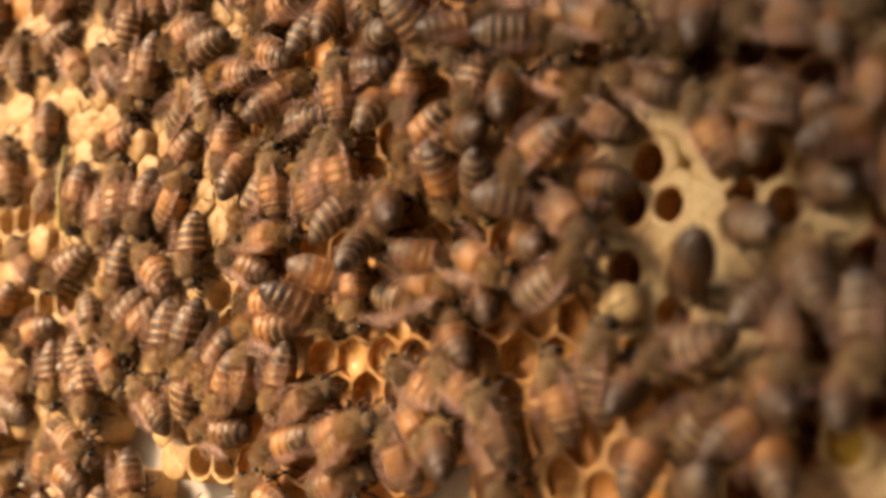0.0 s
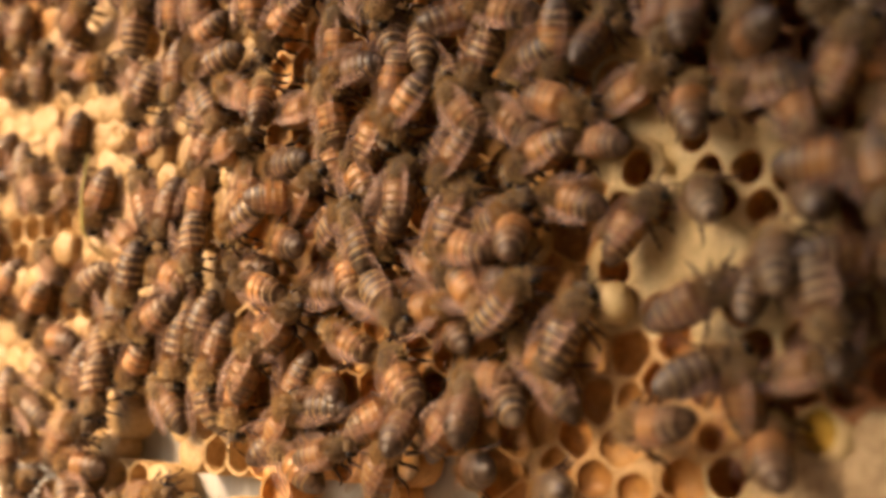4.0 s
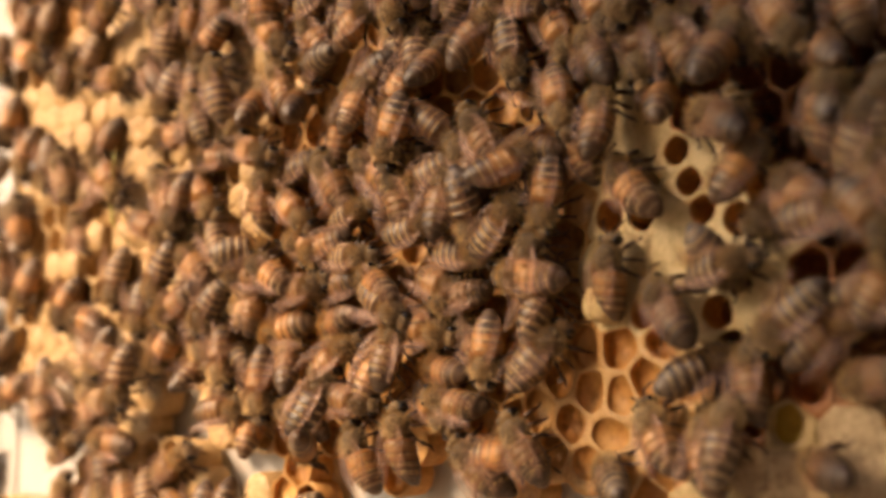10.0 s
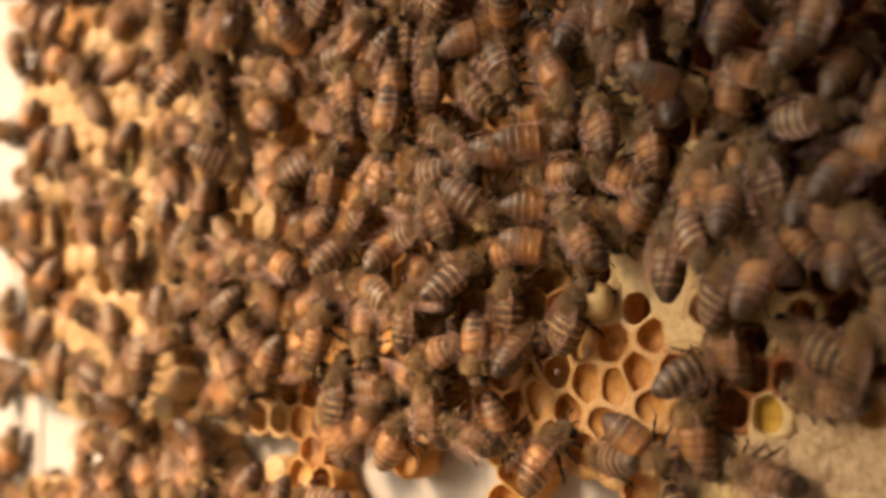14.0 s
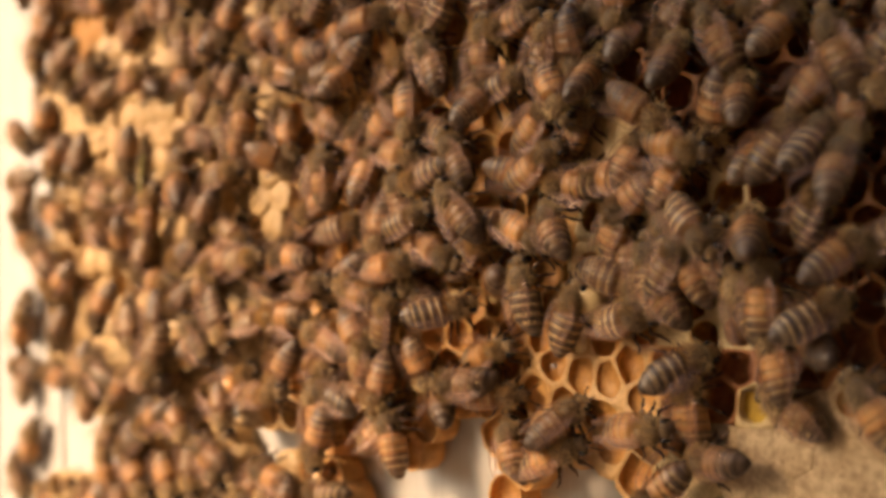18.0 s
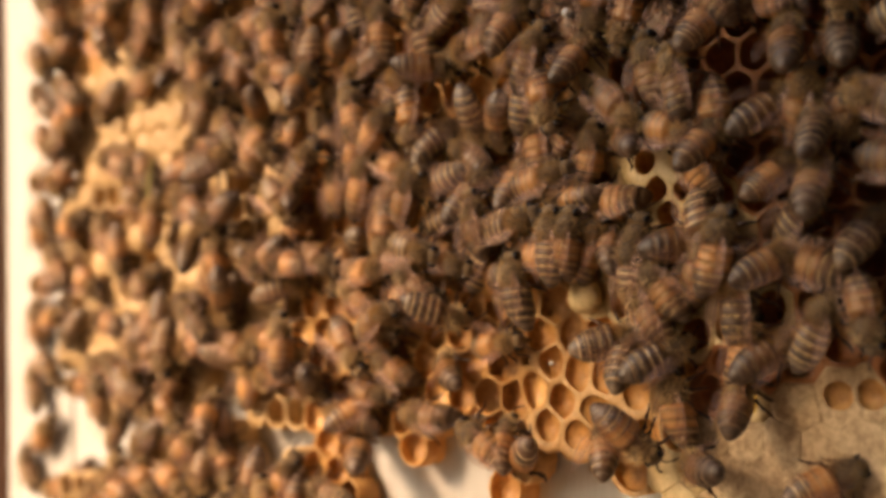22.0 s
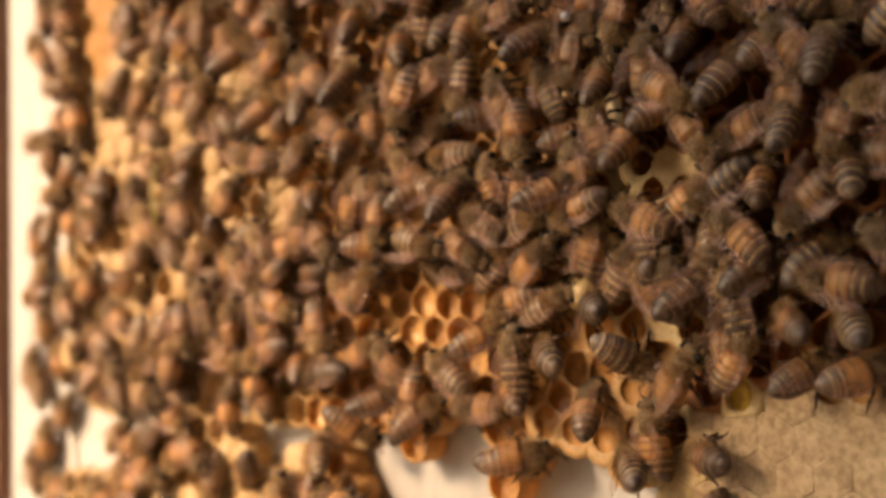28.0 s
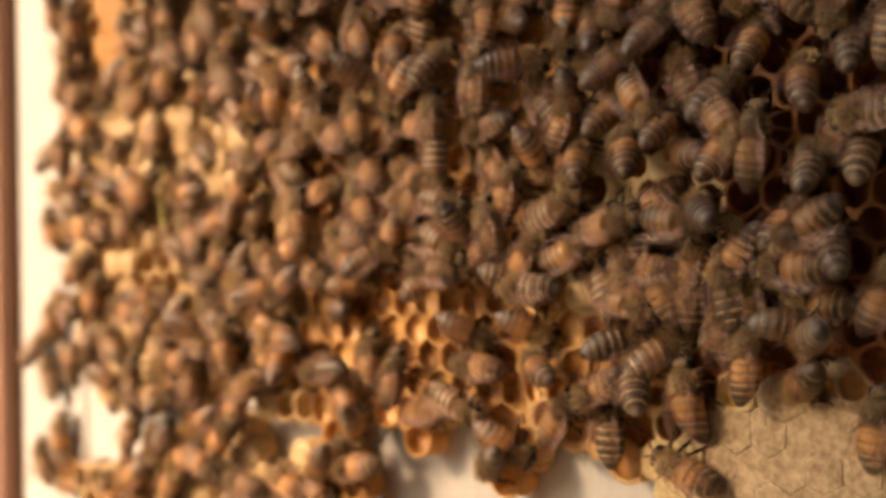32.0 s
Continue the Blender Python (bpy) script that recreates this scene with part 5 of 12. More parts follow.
    walk(bees[54], [(0, on(-1.0, -20.3, 135, 2.0, 38)), (3, on(-5.3, -19.1, 91, 4.0, 42)), (6, on(-7.5, -16.8, 90, 2.0, 48)), (9, on(-9.9, -11.6, 56, 4.0, 40)), (11, on(-11.2, -7.0, 107, 4.0)), (13, on(-7.7, -4.9, 76, 4.0)), (17, on(-14.5, -3.4, 125, 2.0, 45)), (18, on(-15.6, -5.1, 68, 2.2)), (19, on(-16.8, -6.7, 12, 4.0)), (22, on(-15.6, -5.9, 21, 4.0)), (25, on(-17.9, -1.7, 36, 4.0)), (28, on(-21.0, -0.3, 38, 2.0)), (30, on(-20.8, -0.4, 32, 4.0)), (32, on(-19.4, 3.5, 39, 4.0, 42))])
    walk(bees[55], [(0, on(42.0, -20.0, 116, 0.0, 48)), (3, on(45.2, -20.0, 113, 0.0, 48)), (6, on(40.2, -21.8, 119, 0.0, 48)), (9, on(40.2, -20.0, 76)), (11, on(37.6, -20.9, 119, 0.0, 44)), (13, on(38.3, -19.5, 89)), (17, on(39.4, -16.5, 95)), (19, on(39.5, -16.8, 88)), (22, on(38.5, -17.5, 99)), (25, on(39.6, -17.6, 95)), (28, on(41.5, -14.3, 53, 2.0)), (30, on(42.6, -13.3, 82)), (32, on(41.6, -17.2, 95))])
    walk(bees[56], [(0, on(34.3, -22.7, -161, 2.0, 48)), (3, on(16.8, -25.1, -176, 2.0, 44)), (6, on(18.0, -25.8, -176, 0.0, 48)), (9, on(28.3, -25.5, -199, 0.0, 48)), (11, on(22.8, -25.6, -203, 0.0, 48)), (13, on(26.5, -26.7, -154, 0.0, 48)), (15, on(26.4, -20.0, -218, 2.2)), (17, on(24.7, -14.0, -282)), (19, on(16.9, 2.8, -296)), (22, on(20.4, 5.8, -270, 4.0)), (25, on(18.0, -3.8, -353, 2.0)), (28, on(18.0, -4.3, -338)), (30, on(14.7, -3.0, -344, 4.0)), (32, on(21.8, 10.0, -337, 2.0))])
    walk(bees[57], [(0, on(46.6, 15.8, -164, 0.0, 48)), (3, on(48.7, 18.3, -198, 2.0, 46)), (4.5, on(46.4, 17.5, -265, 2.2)), (6, on(44.1, 16.7, -331, 0.0, 45)), (9, on(43.4, 13.7, -277)), (11, on(45.3, 12.2, -328, 2.0, 48)), (13, on(46.8, 14.3, -321, 2.0)), (17, on(51.3, 15.5, -310, 0.0, 48)), (19, on(50.5, 12.0, -293, 0.0, 48)), (22, on(54.6, 11.4, -307, 0.0, 48)), (25, on(58.0, 10.6, -231, 0.0, 48)), (28, on(54.2, 11.2, -236, 0.0, 48)), (30, on(57.4, 5.4, -314, 0.0, 48)), (32, on(58.6, 5.2, -293, 0.0, 48))])
    walk(bees[58], [(0, on(51.3, 12.4, 25, 2.0, 48)), (3, on(52.8, 10.2, -42, 0.0, 48)), (4.5, on(53.7, 10.5, 37, 2.2)), (6, on(54.6, 10.8, 116, 0.0, 48)), (9, on(50.7, 11.5, 164)), (11, on(49.8, 6.0, 122, 0.0, 48)), (13, on(46.4, 8.8, 110, 4.0, 44)), (17, on(49.7, 5.9, 122, 2.0, 48)), (19, on(53.5, 2.7, 146, 2.0, 46)), (22, on(58.1, 0.9, 169, 2.0)), (25, on(60.2, -1.0, 169)), (28, on(63.5, -2.2, 170, 2.0)), (30, on(58.8, 1.5, 179, 4.0)), (32, on(59.7, -0.5, 179, 4.0))])
    walk(bees[59], [(0, on(-41.2, 17.9, 72, 0.0, 46)), (3, on(-41.9, 18.6, 83)), (6, on(-42.4, 18.2, 82, 2.0)), (9, on(-41.7, 16.4, 81, 4.0)), (11, on(-42.1, 15.6, 91)), (13, on(-57.1, 21.2, 83, 4.0)), (17, on(-52.1, 27.0, 64, 2.0)), (19, on(-53.0, 26.8, 75, 2.0)), (22, on(-54.0, 26.5, 89)), (25, on(-52.6, 27.5, 98)), (28, on(-52.3, 23.1, 169, 2.0)), (30, on(-54.3, 18.7, 209, 0.0, 41)), (32, on(-51.5, 24.6, 194, 2.0))])
    walk(bees[60], [(0, on(-39.1, 34.3, 167)), (3, on(-37.4, 29.1, 123, 2.0, 38)), (6, on(-41.4, 30.4, 116, 2.0)), (9, on(-39.3, 32.4, 115)), (11, on(-38.7, 33.9, 121, 4.0)), (13, on(-42.0, 34.6, 151, 2.0)), (17, on(-42.0, 36.2, 159, 2.0)), (19, on(-42.8, 36.6, 173, 2.0)), (22, on(-43.0, 37.1, 179, 4.0)), (25, on(-43.2, 36.4, 193, 2.0)), (28, on(-43.7, 35.4, 195)), (30, on(-41.6, 37.3, 189)), (32, on(-41.6, 38.6, 197, 4.0))])
    walk(bees[61], [(0, on(-76.8, -22.9, -31)), (3, on(-78.2, -20.4, -5, 4.0)), (6, on(-78.4, -19.8, 0, 4.0)), (9, on(-78.4, -19.8, -2, 4.0)), (11, on(-78.1, -18.7, 10, 4.0)), (13, on(-78.2, -17.9, 11, 4.0)), (17, on(-77.9, -18.0, -3, 4.0)), (19, on(-79.0, -18.7, -11, 4.0)), (22, on(-84.6, -21.7, -44, 4.0, 41)), (25, on(-85.4, -22.5, -45, 4.0)), (28, on(-85.2, -22.3, -8, 2.0)), (30, on(-85.4, -22.5, -6)), (32, on(-84.6, -23.1, -4, 2.0))])
    walk(bees[62], [(0, on(-48.0, 54.8, -78)), (3, on(-46.4, 53.9, -63)), (6, on(-46.9, 53.5, -73)), (9, on(-45.8, 53.4, -52)), (11, on(-46.9, 36.1, -27)), (13, on(-46.5, 36.0, -19)), (17, on(-45.7, 36.1, -26)), (19, on(-45.6, 37.3, -27)), (22, on(-46.7, 38.2, -45)), (25, on(-49.9, 40.3, -45, 0.0, 45)), (28, on(-49.8, 38.8, -46)), (30, on(-49.3, 38.6, -44)), (32, on(-50.5, 39.8, -39))])
    walk(bees[63], [(0, on(-126.6, 44.7, -57)), (3, on(-125.8, 44.5, -70)), (6, on(-126.6, 44.9, -81)), (9, on(-125.4, 45.7, -77)), (11, on(-126.0, 46.5, -71)), (13, on(-126.2, 47.1, -60)), (17, on(-124.8, 48.2, -71)), (19, on(-124.7, 47.9, -63)), (22, on(-122.9, 48.8, -50, 2.0)), (25, on(-118.9, 46.1, -74)), (28, on(-117.2, 48.7, -57)), (30, on(-117.7, 49.1, -64, 2.0)), (32, on(-117.8, 49.7, -66, 2.0))])
    walk(bees[64], [(0, on(-48.5, 47.3, -55)), (3, on(-48.9, 48.1, -62)), (6, on(-49.3, 47.5, -76)), (9, on(-47.6, 46.6, -83, 2.0)), (11, on(-49.3, 48.0, -79)), (12, on(-50.4, 45.7, -126, 2.2)), (13, on(-51.5, 43.4, -173, 4.0, 42)), (17, on(-50.8, 42.4, -155)), (19, on(-49.9, 43.7, -156, 2.0)), (22, on(-49.8, 45.0, -155, 4.0)), (25, on(-49.5, 46.0, -155, 4.0)), (28, on(-50.5, 45.2, -142, 2.0)), (30, on(-48.1, 44.3, -146, 4.0)), (32, on(-44.2, 47.3, -162, 4.0, 45))])
    walk(bees[65], [(0, on(-56.7, 20.0, -132)), (3, on(-55.1, 20.5, -117)), (6, on(-54.6, 20.9, -108, 2.0)), (9, on(-60.7, 20.8, -176)), (11, on(-57.1, 23.4, -178)), (13, on(-65.1, 25.9, -180, 4.0)), (17, on(-66.7, 26.7, -191, 2.0)), (19, on(-66.9, 26.6, -172, 4.0)), (22, on(-67.1, 27.0, -178, 2.0)), (25, on(-69.2, 26.7, -168, 2.0)), (28, on(-69.8, 30.4, -191)), (30, on(-69.8, 35.4, -154, 0.0, 39)), (32, on(-68.1, 36.0, -145))])
    walk(bees[66], [(0, on(-99.5, -15.6, 156)), (3, on(-99.8, -15.9, 149)), (6, on(-100.0, -16.3, 155)), (9, on(-100.8, -15.7, 148)), (11, on(-101.6, -16.4, 162)), (13, on(-100.7, -16.2, 162)), (17, on(-100.5, -16.2, 156, 4.0)), (19, on(-100.1, -16.5, 148)), (22, on(-99.2, -16.2, 146)), (25, on(-94.7, -16.9, 123, 4.0)), (28, on(-94.3, -18.6, 111, 4.0)), (30, on(-95.0, -18.5, 91, 2.0)), (32, on(-94.9, -18.5, 87, 2.0))])
    walk(bees[67], [(0, on(-66.3, -42.5, -194)), (3, on(-65.6, -42.6, -198)), (6, on(-64.8, -42.4, -188)), (9, on(-64.4, -43.4, -182)), (11, on(-64.5, -42.9, -204)), (13, on(-62.7, -42.2, -217)), (17, on(-62.6, -42.5, -223)), (19, on(-62.3, -42.4, -229)), (22, on(-63.1, -42.7, -243)), (25, on(-29.1, -38.9, -278, 2.0)), (28, on(-29.6, -40.0, -274)), (30, on(-31.5, -35.3, -330, 0.0, 45)), (31, on(-34.4, -34.4, -415, 2.2)), (32, on(-37.3, -33.6, -499, 0.0, 38))])
    walk(bees[68], [(0, on(-52.0, 5.1, -83)), (3, on(-53.4, 5.8, -77, 2.0)), (6, on(-53.6, 5.4, -68, 2.0)), (9, on(-54.1, 4.7, -54)), (11, on(-53.8, 4.9, -51)), (13, on(-54.2, 5.5, -39)), (17, on(-54.6, 7.4, -28)), (19, on(-54.8, 7.7, -28, 2.0)), (20.5, on(-56.5, 6.0, -98, 2.2)), (22, on(-56.6, 5.6, -168, 0.0, 38)), (25, on(-57.5, 4.9, -124, 4.0)), (28, on(-56.8, 6.4, -133, 2.0)), (30, on(-56.6, 7.1, -125, 2.0)), (32, on(-56.0, 10.7, -113))])
    walk(bees[69], [(0, on(64.7, 2.2, -141)), (3, on(63.4, 1.8, -143)), (6, on(64.6, 1.5, -131)), (9, on(65.9, 2.3, -135)), (11, on(67.5, 2.5, -120)), (13, on(66.0, 1.8, -152)), (17, on(67.1, 2.6, -153)), (19, on(66.7, 2.5, -162)), (20.5, on(66.9, 2.8, -229, 2.2)), (22, on(67.1, 3.0, -297, 0.0, 48)), (25, on(67.7, 7.9, -304, 0.0, 48)), (28, on(67.3, 11.5, -241, 0.0, 48)), (30, on(69.2, 10.1, -248, 0.0, 48)), (32, on(70.5, 13.7, -264, 0.0, 48))])
    walk(bees[70], [(0, on(-128.6, -0.5, -139, -5.3)), (3, on(-127.5, -0.3, -145, -5.3)), (6, on(-128.7, 0.4, -153, -5.3)), (9, on(-131.4, 1.4, -161, -5.3)), (11, on(-127.5, 1.3, -176, -5.3)), (13, on(-127.5, 1.3, -167, -5.3)), (17, on(-128.1, 0.9, -169, -5.3)), (19, on(-131.1, 1.5, -162, -5.3)), (22, on(-127.7, 1.4, -179)), (25, on(-127.1, 0.2, -189, 4.0)), (28, on(-125.7, -1.4, -174, 4.0)), (30, on(-126.5, -1.8, -196)), (32, on(-125.1, -3.1, -209))])
    walk(bees[71], [(0, on(-65.2, -5.3, -141)), (3, on(-63.8, -4.3, -143, 2.0)), (6, on(-63.8, -3.7, -164, 2.0)), (9, on(-63.9, -4.0, -148, 2.0)), (11, on(-62.7, -3.2, -162, 4.0)), (13, on(-59.2, -0.0, -164, 2.0)), (17, on(-58.7, 3.1, -156, 2.0)), (19, on(-58.5, 2.3, -166, 4.0)), (22, on(-57.0, -1.7, -130, 4.0, 40)), (23.5, on(-58.1, -3.4, -201, 2.2)), (25, on(-59.2, -5.2, -271, 0.0, 41)), (28, on(-58.3, -6.0, -279, 2.0)), (30, on(-62.1, -9.0, -267, 4.0)), (32, on(-60.0, -10.2, -278, 4.0))])
    walk(bees[72], [(0, on(-92.3, 42.0, -139)), (3, on(-93.3, 41.7, -122)), (6, on(-94.3, 42.6, -120)), (9, on(-95.3, 42.1, -122)), (11, on(-95.0, 41.9, -130)), (12, on(-96.8, 39.1, -182, 2.2)), (13, on(-98.6, 36.4, -234)), (17, on(-102.4, 36.4, -150)), (19, on(-102.3, 36.8, -133)), (22, on(-101.7, 37.6, -141)), (25, on(-101.2, 40.0, -123)), (28, on(-101.6, 39.7, -124)), (30, on(-101.6, 40.8, -134, 2.0)), (32, on(-102.1, 42.2, -129, 2.0))])
    walk(bees[73], [(0, on(-110.0, 48.8, -91)), (3, on(-109.4, 49.4, -81)), (6, on(-109.0, 50.2, -94, 2.0)), (9, on(-109.8, 50.5, -110)), (11, on(-110.8, 50.6, -122)), (13, on(-111.1, 50.3, -128, 2.0)), (17, on(-112.1, 49.7, -93, 2.0)), (19, on(-111.6, 40.9, -165, 2.0)), (22, on(-114.9, 42.9, -208, 2.0)), (23.5, on(-114.8, 44.4, -266, 2.2)), (25, on(-115.1, 43.6, -324, 2.0, 46)), (28, on(-116.4, 44.2, -350, 2.0, 41)), (30, on(-115.1, 43.1, -358, 4.0)), (32, on(-112.5, 42.8, -357, 2.0))])
    walk(bees[74], [(0, on(-84.0, -37.0, -63)), (3, on(-83.8, -36.0, -60)), (6, on(-83.6, -33.8, -64)), (9, on(-84.2, -34.0, -73)), (11, on(-86.0, -34.9, -94)), (13, on(-87.3, -34.3, -103)), (17, on(-92.0, -32.1, -148)), (19, on(-90.4, -31.6, -146)), (22, on(-89.4, -31.5, -135)), (25, on(-90.2, -32.1, -128)), (28, on(-89.7, -31.8, -132)), (30, on(-89.7, -31.8, -133)), (32, on(-89.3, -33.8, -129))])
    walk(bees[75], [(0, on(-115.2, 24.8, -95)), (3, on(-115.5, 26.3, -113)), (6, on(-116.3, 26.0, -118)), (9, on(-116.5, 26.0, -107)), (11, on(-117.2, 26.0, -112)), (13, on(-118.0, 26.3, -124)), (17, on(-118.2, 25.5, -117)), (19, on(-119.3, 25.9, -135)), (22, on(-120.2, 23.7, -141)), (25, on(-120.3, 24.5, -134)), (28, on(-120.4, 24.0, -144)), (30, on(-120.3, 24.0, -142, 4.0)), (32, on(-120.0, 23.2, -153))])
    walk(bees[76], [(0, on(-70.3, 18.5, 98)), (3, on(-69.5, 18.4, 109)), (6, on(-69.8, 17.9, 129)), (9, on(-70.7, 18.0, 120)), (11, on(-71.0, 17.8, 132)), (13, on(-72.2, 19.7, 135, 2.0)), (17, on(-71.4, 20.6, 136, 2.0)), (19, on(-68.5, 16.7, 160, 4.0, 43)), (22, on(-69.0, 15.9, 155, 4.0)), (25, on(-71.6, 17.9, 126, 4.0, 46)), (28, on(-75.4, 16.4, 128, 2.0)), (30, on(-76.0, 10.4, 147, 2.0)), (32, on(-73.6, 11.7, 129, 2.0))])
    walk(bees[77], [(0, on(-130.0, 65.0, -108, -5.3)), (3, on(-129.5, 64.7, -128)), (6, on(-128.9, 64.9, -122)), (9, on(-128.2, 64.9, -133)), (11, on(-129.3, 64.2, -135)), (13, on(-128.4, 64.4, -129)), (17, on(-129.1, 63.9, -115)), (19, on(-129.1, 64.9, -111)), (22, on(-125.2, 64.3, -97)), (23.5, on(-126.2, 63.4, -22, 2.2)), (25, on(-127.1, 62.5, 53)), (28, on(-126.7, 63.7, 87)), (30, on(-125.3, 65.2, 84)), (32, on(-125.9, 64.6, 88))])
    walk(bees[78], [(0, on(70.3, 15.4, -38)), (3, on(69.5, 13.9, -40, 2.0)), (6, on(70.0, 14.3, -49, 4.0)), (9, on(70.2, 13.9, -57, 2.0)), (11, on(70.5, 14.2, -25, 2.0)), (13, on(71.0, 13.6, -22, 2.0)), (17, on(43.3, 13.6, -17, 4.0)), (19, on(41.4, 18.4, -18, 2.0)), (22, on(43.1, 18.4, -21, 4.0)), (25, on(43.8, 23.4, -23, 4.0)), (28, on(43.4, 23.4, -32, 4.0)), (30, on(39.2, 23.8, -55, 4.0)), (32, on(38.8, 22.9, -51, 4.0))])
    walk(bees[79], [(0, on(-19.3, 49.3, -89)), (3, on(-21.2, 49.0, -81, 2.0)), (6, on(-21.8, 49.5, -78, 2.0)), (9, on(-21.7, 49.8, -77, 2.0)), (11, on(-22.0, 49.0, -95, 2.0)), (13, on(-22.6, 49.4, -74, 2.0)), (17, on(-23.6, 49.0, -64, 2.0)), (19, on(-23.1, 49.7, -74, 2.0)), (22, on(-23.8, 50.7, -79, 2.0)), (25, on(-22.0, 54.8, -58)), (28, on(-22.0, 56.4, -64)), (30, on(-62.9, 59.3, -45)), (32, on(-62.8, 60.3, -34))])
    walk(bees[80], [(0, on(61.4, 8.5, -115)), (3, on(62.1, 8.6, -138)), (6, on(63.0, 9.8, -123, 2.0)), (9, on(63.8, 9.5, -141)), (11, on(29.5, 3.8, -165)), (13, on(28.3, 6.0, -154)), (17, on(29.5, 7.4, -91, 2.0, 40)), (18, on(30.7, 8.6, -143, 2.2)), (19, on(31.9, 9.7, -195, 4.0, 41)), (22, on(33.8, 18.3, -213, 2.0, 48)), (25, on(32.5, 16.4, -248, 4.0, 43)), (28, on(33.5, 18.0, -282, 2.0, 45)), (30, on(33.4, 16.8, -294, 0.0, 47)), (32, on(34.5, 17.5, -248, 2.0, 40))])
    walk(bees[81], [(0, on(-63.5, 49.6, 89)), (3, on(-64.0, 49.8, 92)), (6, on(-63.6, 49.5, 78)), (9, on(-63.8, 49.4, 77)), (11, on(-64.2, 48.3, 78)), (13, on(-64.1, 47.4, 90)), (17, on(-63.8, 47.4, 98)), (19, on(-66.1, 44.5, 100, 2.0)), (22, on(-67.1, 43.1, 93, 2.0)), (23.5, on(-68.5, 43.4, 35, 2.2)), (25, on(-69.9, 43.6, -23, 2.0)), (28, on(-71.1, 45.9, -50, 2.0, 38)), (30, on(-76.5, 43.4, 25, 2.0, 37)), (32, on(-76.5, 42.1, 23, 4.0))])
    walk(bees[82], [(0, on(-125.0, 7.9, 96)), (3, on(-123.8, 7.2, 78)), (6, on(-124.6, 7.7, 103)), (9, on(-123.5, 7.3, 101)), (11, on(-123.8, 7.6, 115)), (13, on(-122.4, 6.5, 144, 2.0)), (17, on(-121.7, 7.4, 147)), (19, on(-121.6, 7.2, 129, 4.0)), (22, on(-118.2, 6.8, 123, 2.0)), (25, on(-116.4, -2.8, 137, 2.0)), (28, on(-116.3, -1.8, 121, 2.0)), (30, on(-118.0, 1.6, 103, 2.0)), (32, on(-117.0, 5.5, 32))])
    walk(bees[83], [(0, on(20.1, 46.6, -137)), (3, on(20.2, 47.3, -114, 4.0)), (6, on(19.5, 47.4, -113)), (9, on(20.0, 47.4, -122, 4.0)), (11, on(20.9, 48.1, -113, 4.0)), (13, on(21.2, 48.1, -113, 4.0)), (17, on(21.9, 48.1, -118, 2.0)), (19, on(22.1, 48.7, -110, 2.0)), (22, on(22.6, 48.4, -130, 4.0)), (25, on(22.1, 49.0, -122, 4.0)), (28, on(22.7, 49.6, -99, 4.0)), (30, on(22.6, 49.7, -100, 4.0)), (32, on(21.3, 50.3, -108, 4.0))])
    walk(bees[84], [(0, on(-93.7, -5.7, -153)), (3, on(-93.6, -5.8, -174)), (6, on(-92.9, -5.3, -187)), (9, on(-94.2, -5.1, -180)), (11, on(-94.5, -3.9, -202)), (13, on(-90.7, 1.2, -205)), (17, on(-88.8, 10.4, -152)), (19, on(-96.6, 5.5, -75, 0.0, 44)), (22, on(-96.6, 5.3, -74)), (25, on(-106.0, 12.5, -72)), (28, on(-105.0, 17.5, -83)), (30, on(-101.3, 17.3, -32)), (32, on(-93.8, 18.4, -46))])
    walk(bees[85], [(0, on(0.1, 42.2, 75)), (3, on(0.7, 41.8, 77)), (6, on(0.4, 41.1, 73)), (9, on(0.4, 41.6, 63)), (11, on(-0.4, 43.1, 73, 4.0)), (13, on(-0.2, 42.6, 46, 4.0)), (17, on(-0.7, 42.8, 49, 4.0)), (19, on(-0.5, 42.9, 52, 2.0)), (22, on(-0.2, 43.0, 33, 2.0)), (25, on(0.1, 42.7, 56, 4.0)), (28, on(-3.1, 40.7, 79, 0.0, 43)), (30, on(-4.0, 40.0, 121, 0.0, 44)), (32, on(-3.8, 34.4, 66, 4.0, 45))])
    walk(bees[86], [(0, on(-101.0, 44.0, 85)), (3, on(-102.0, 44.5, 72)), (6, on(-101.7, 44.2, 70)), (9, on(-102.5, 43.8, 62)), (11, on(-101.3, 43.7, 37)), (13, on(-101.0, 43.0, 31)), (17, on(-100.8, 44.2, 18, 2.0)), (19, on(-101.6, 44.7, 17)), (22, on(-94.9, 48.4, -48, 4.0)), (25, on(-93.7, 47.6, -66)), (28, on(-90.9, 52.6, -74, 2.0)), (30, on(-89.8, 52.2, -59)), (32, on(-90.0, 51.2, -57))])
    walk(bees[87], [(0, on(45.4, 31.5, -105)), (3, on(46.5, 32.3, -115, 2.0)), (6, on(45.5, 34.0, -137, 2.0)), (9, on(45.7, 34.8, -138, 2.0)), (11, on(46.7, 20.1, -151)), (13, on(45.2, 20.1, -112)), (17, on(44.2, 20.0, -111, 0.0, 41)), (19, on(45.3, 19.4, -109)), (22, on(47.4, 18.7, -85, 2.0)), (25, on(45.2, 17.0, -74, 0.0, 48)), (28, on(45.6, 17.0, -64, 2.0)), (30, on(48.4, 15.5, -62, 2.0)), (32, on(53.3, 17.7, -57, 4.0))])
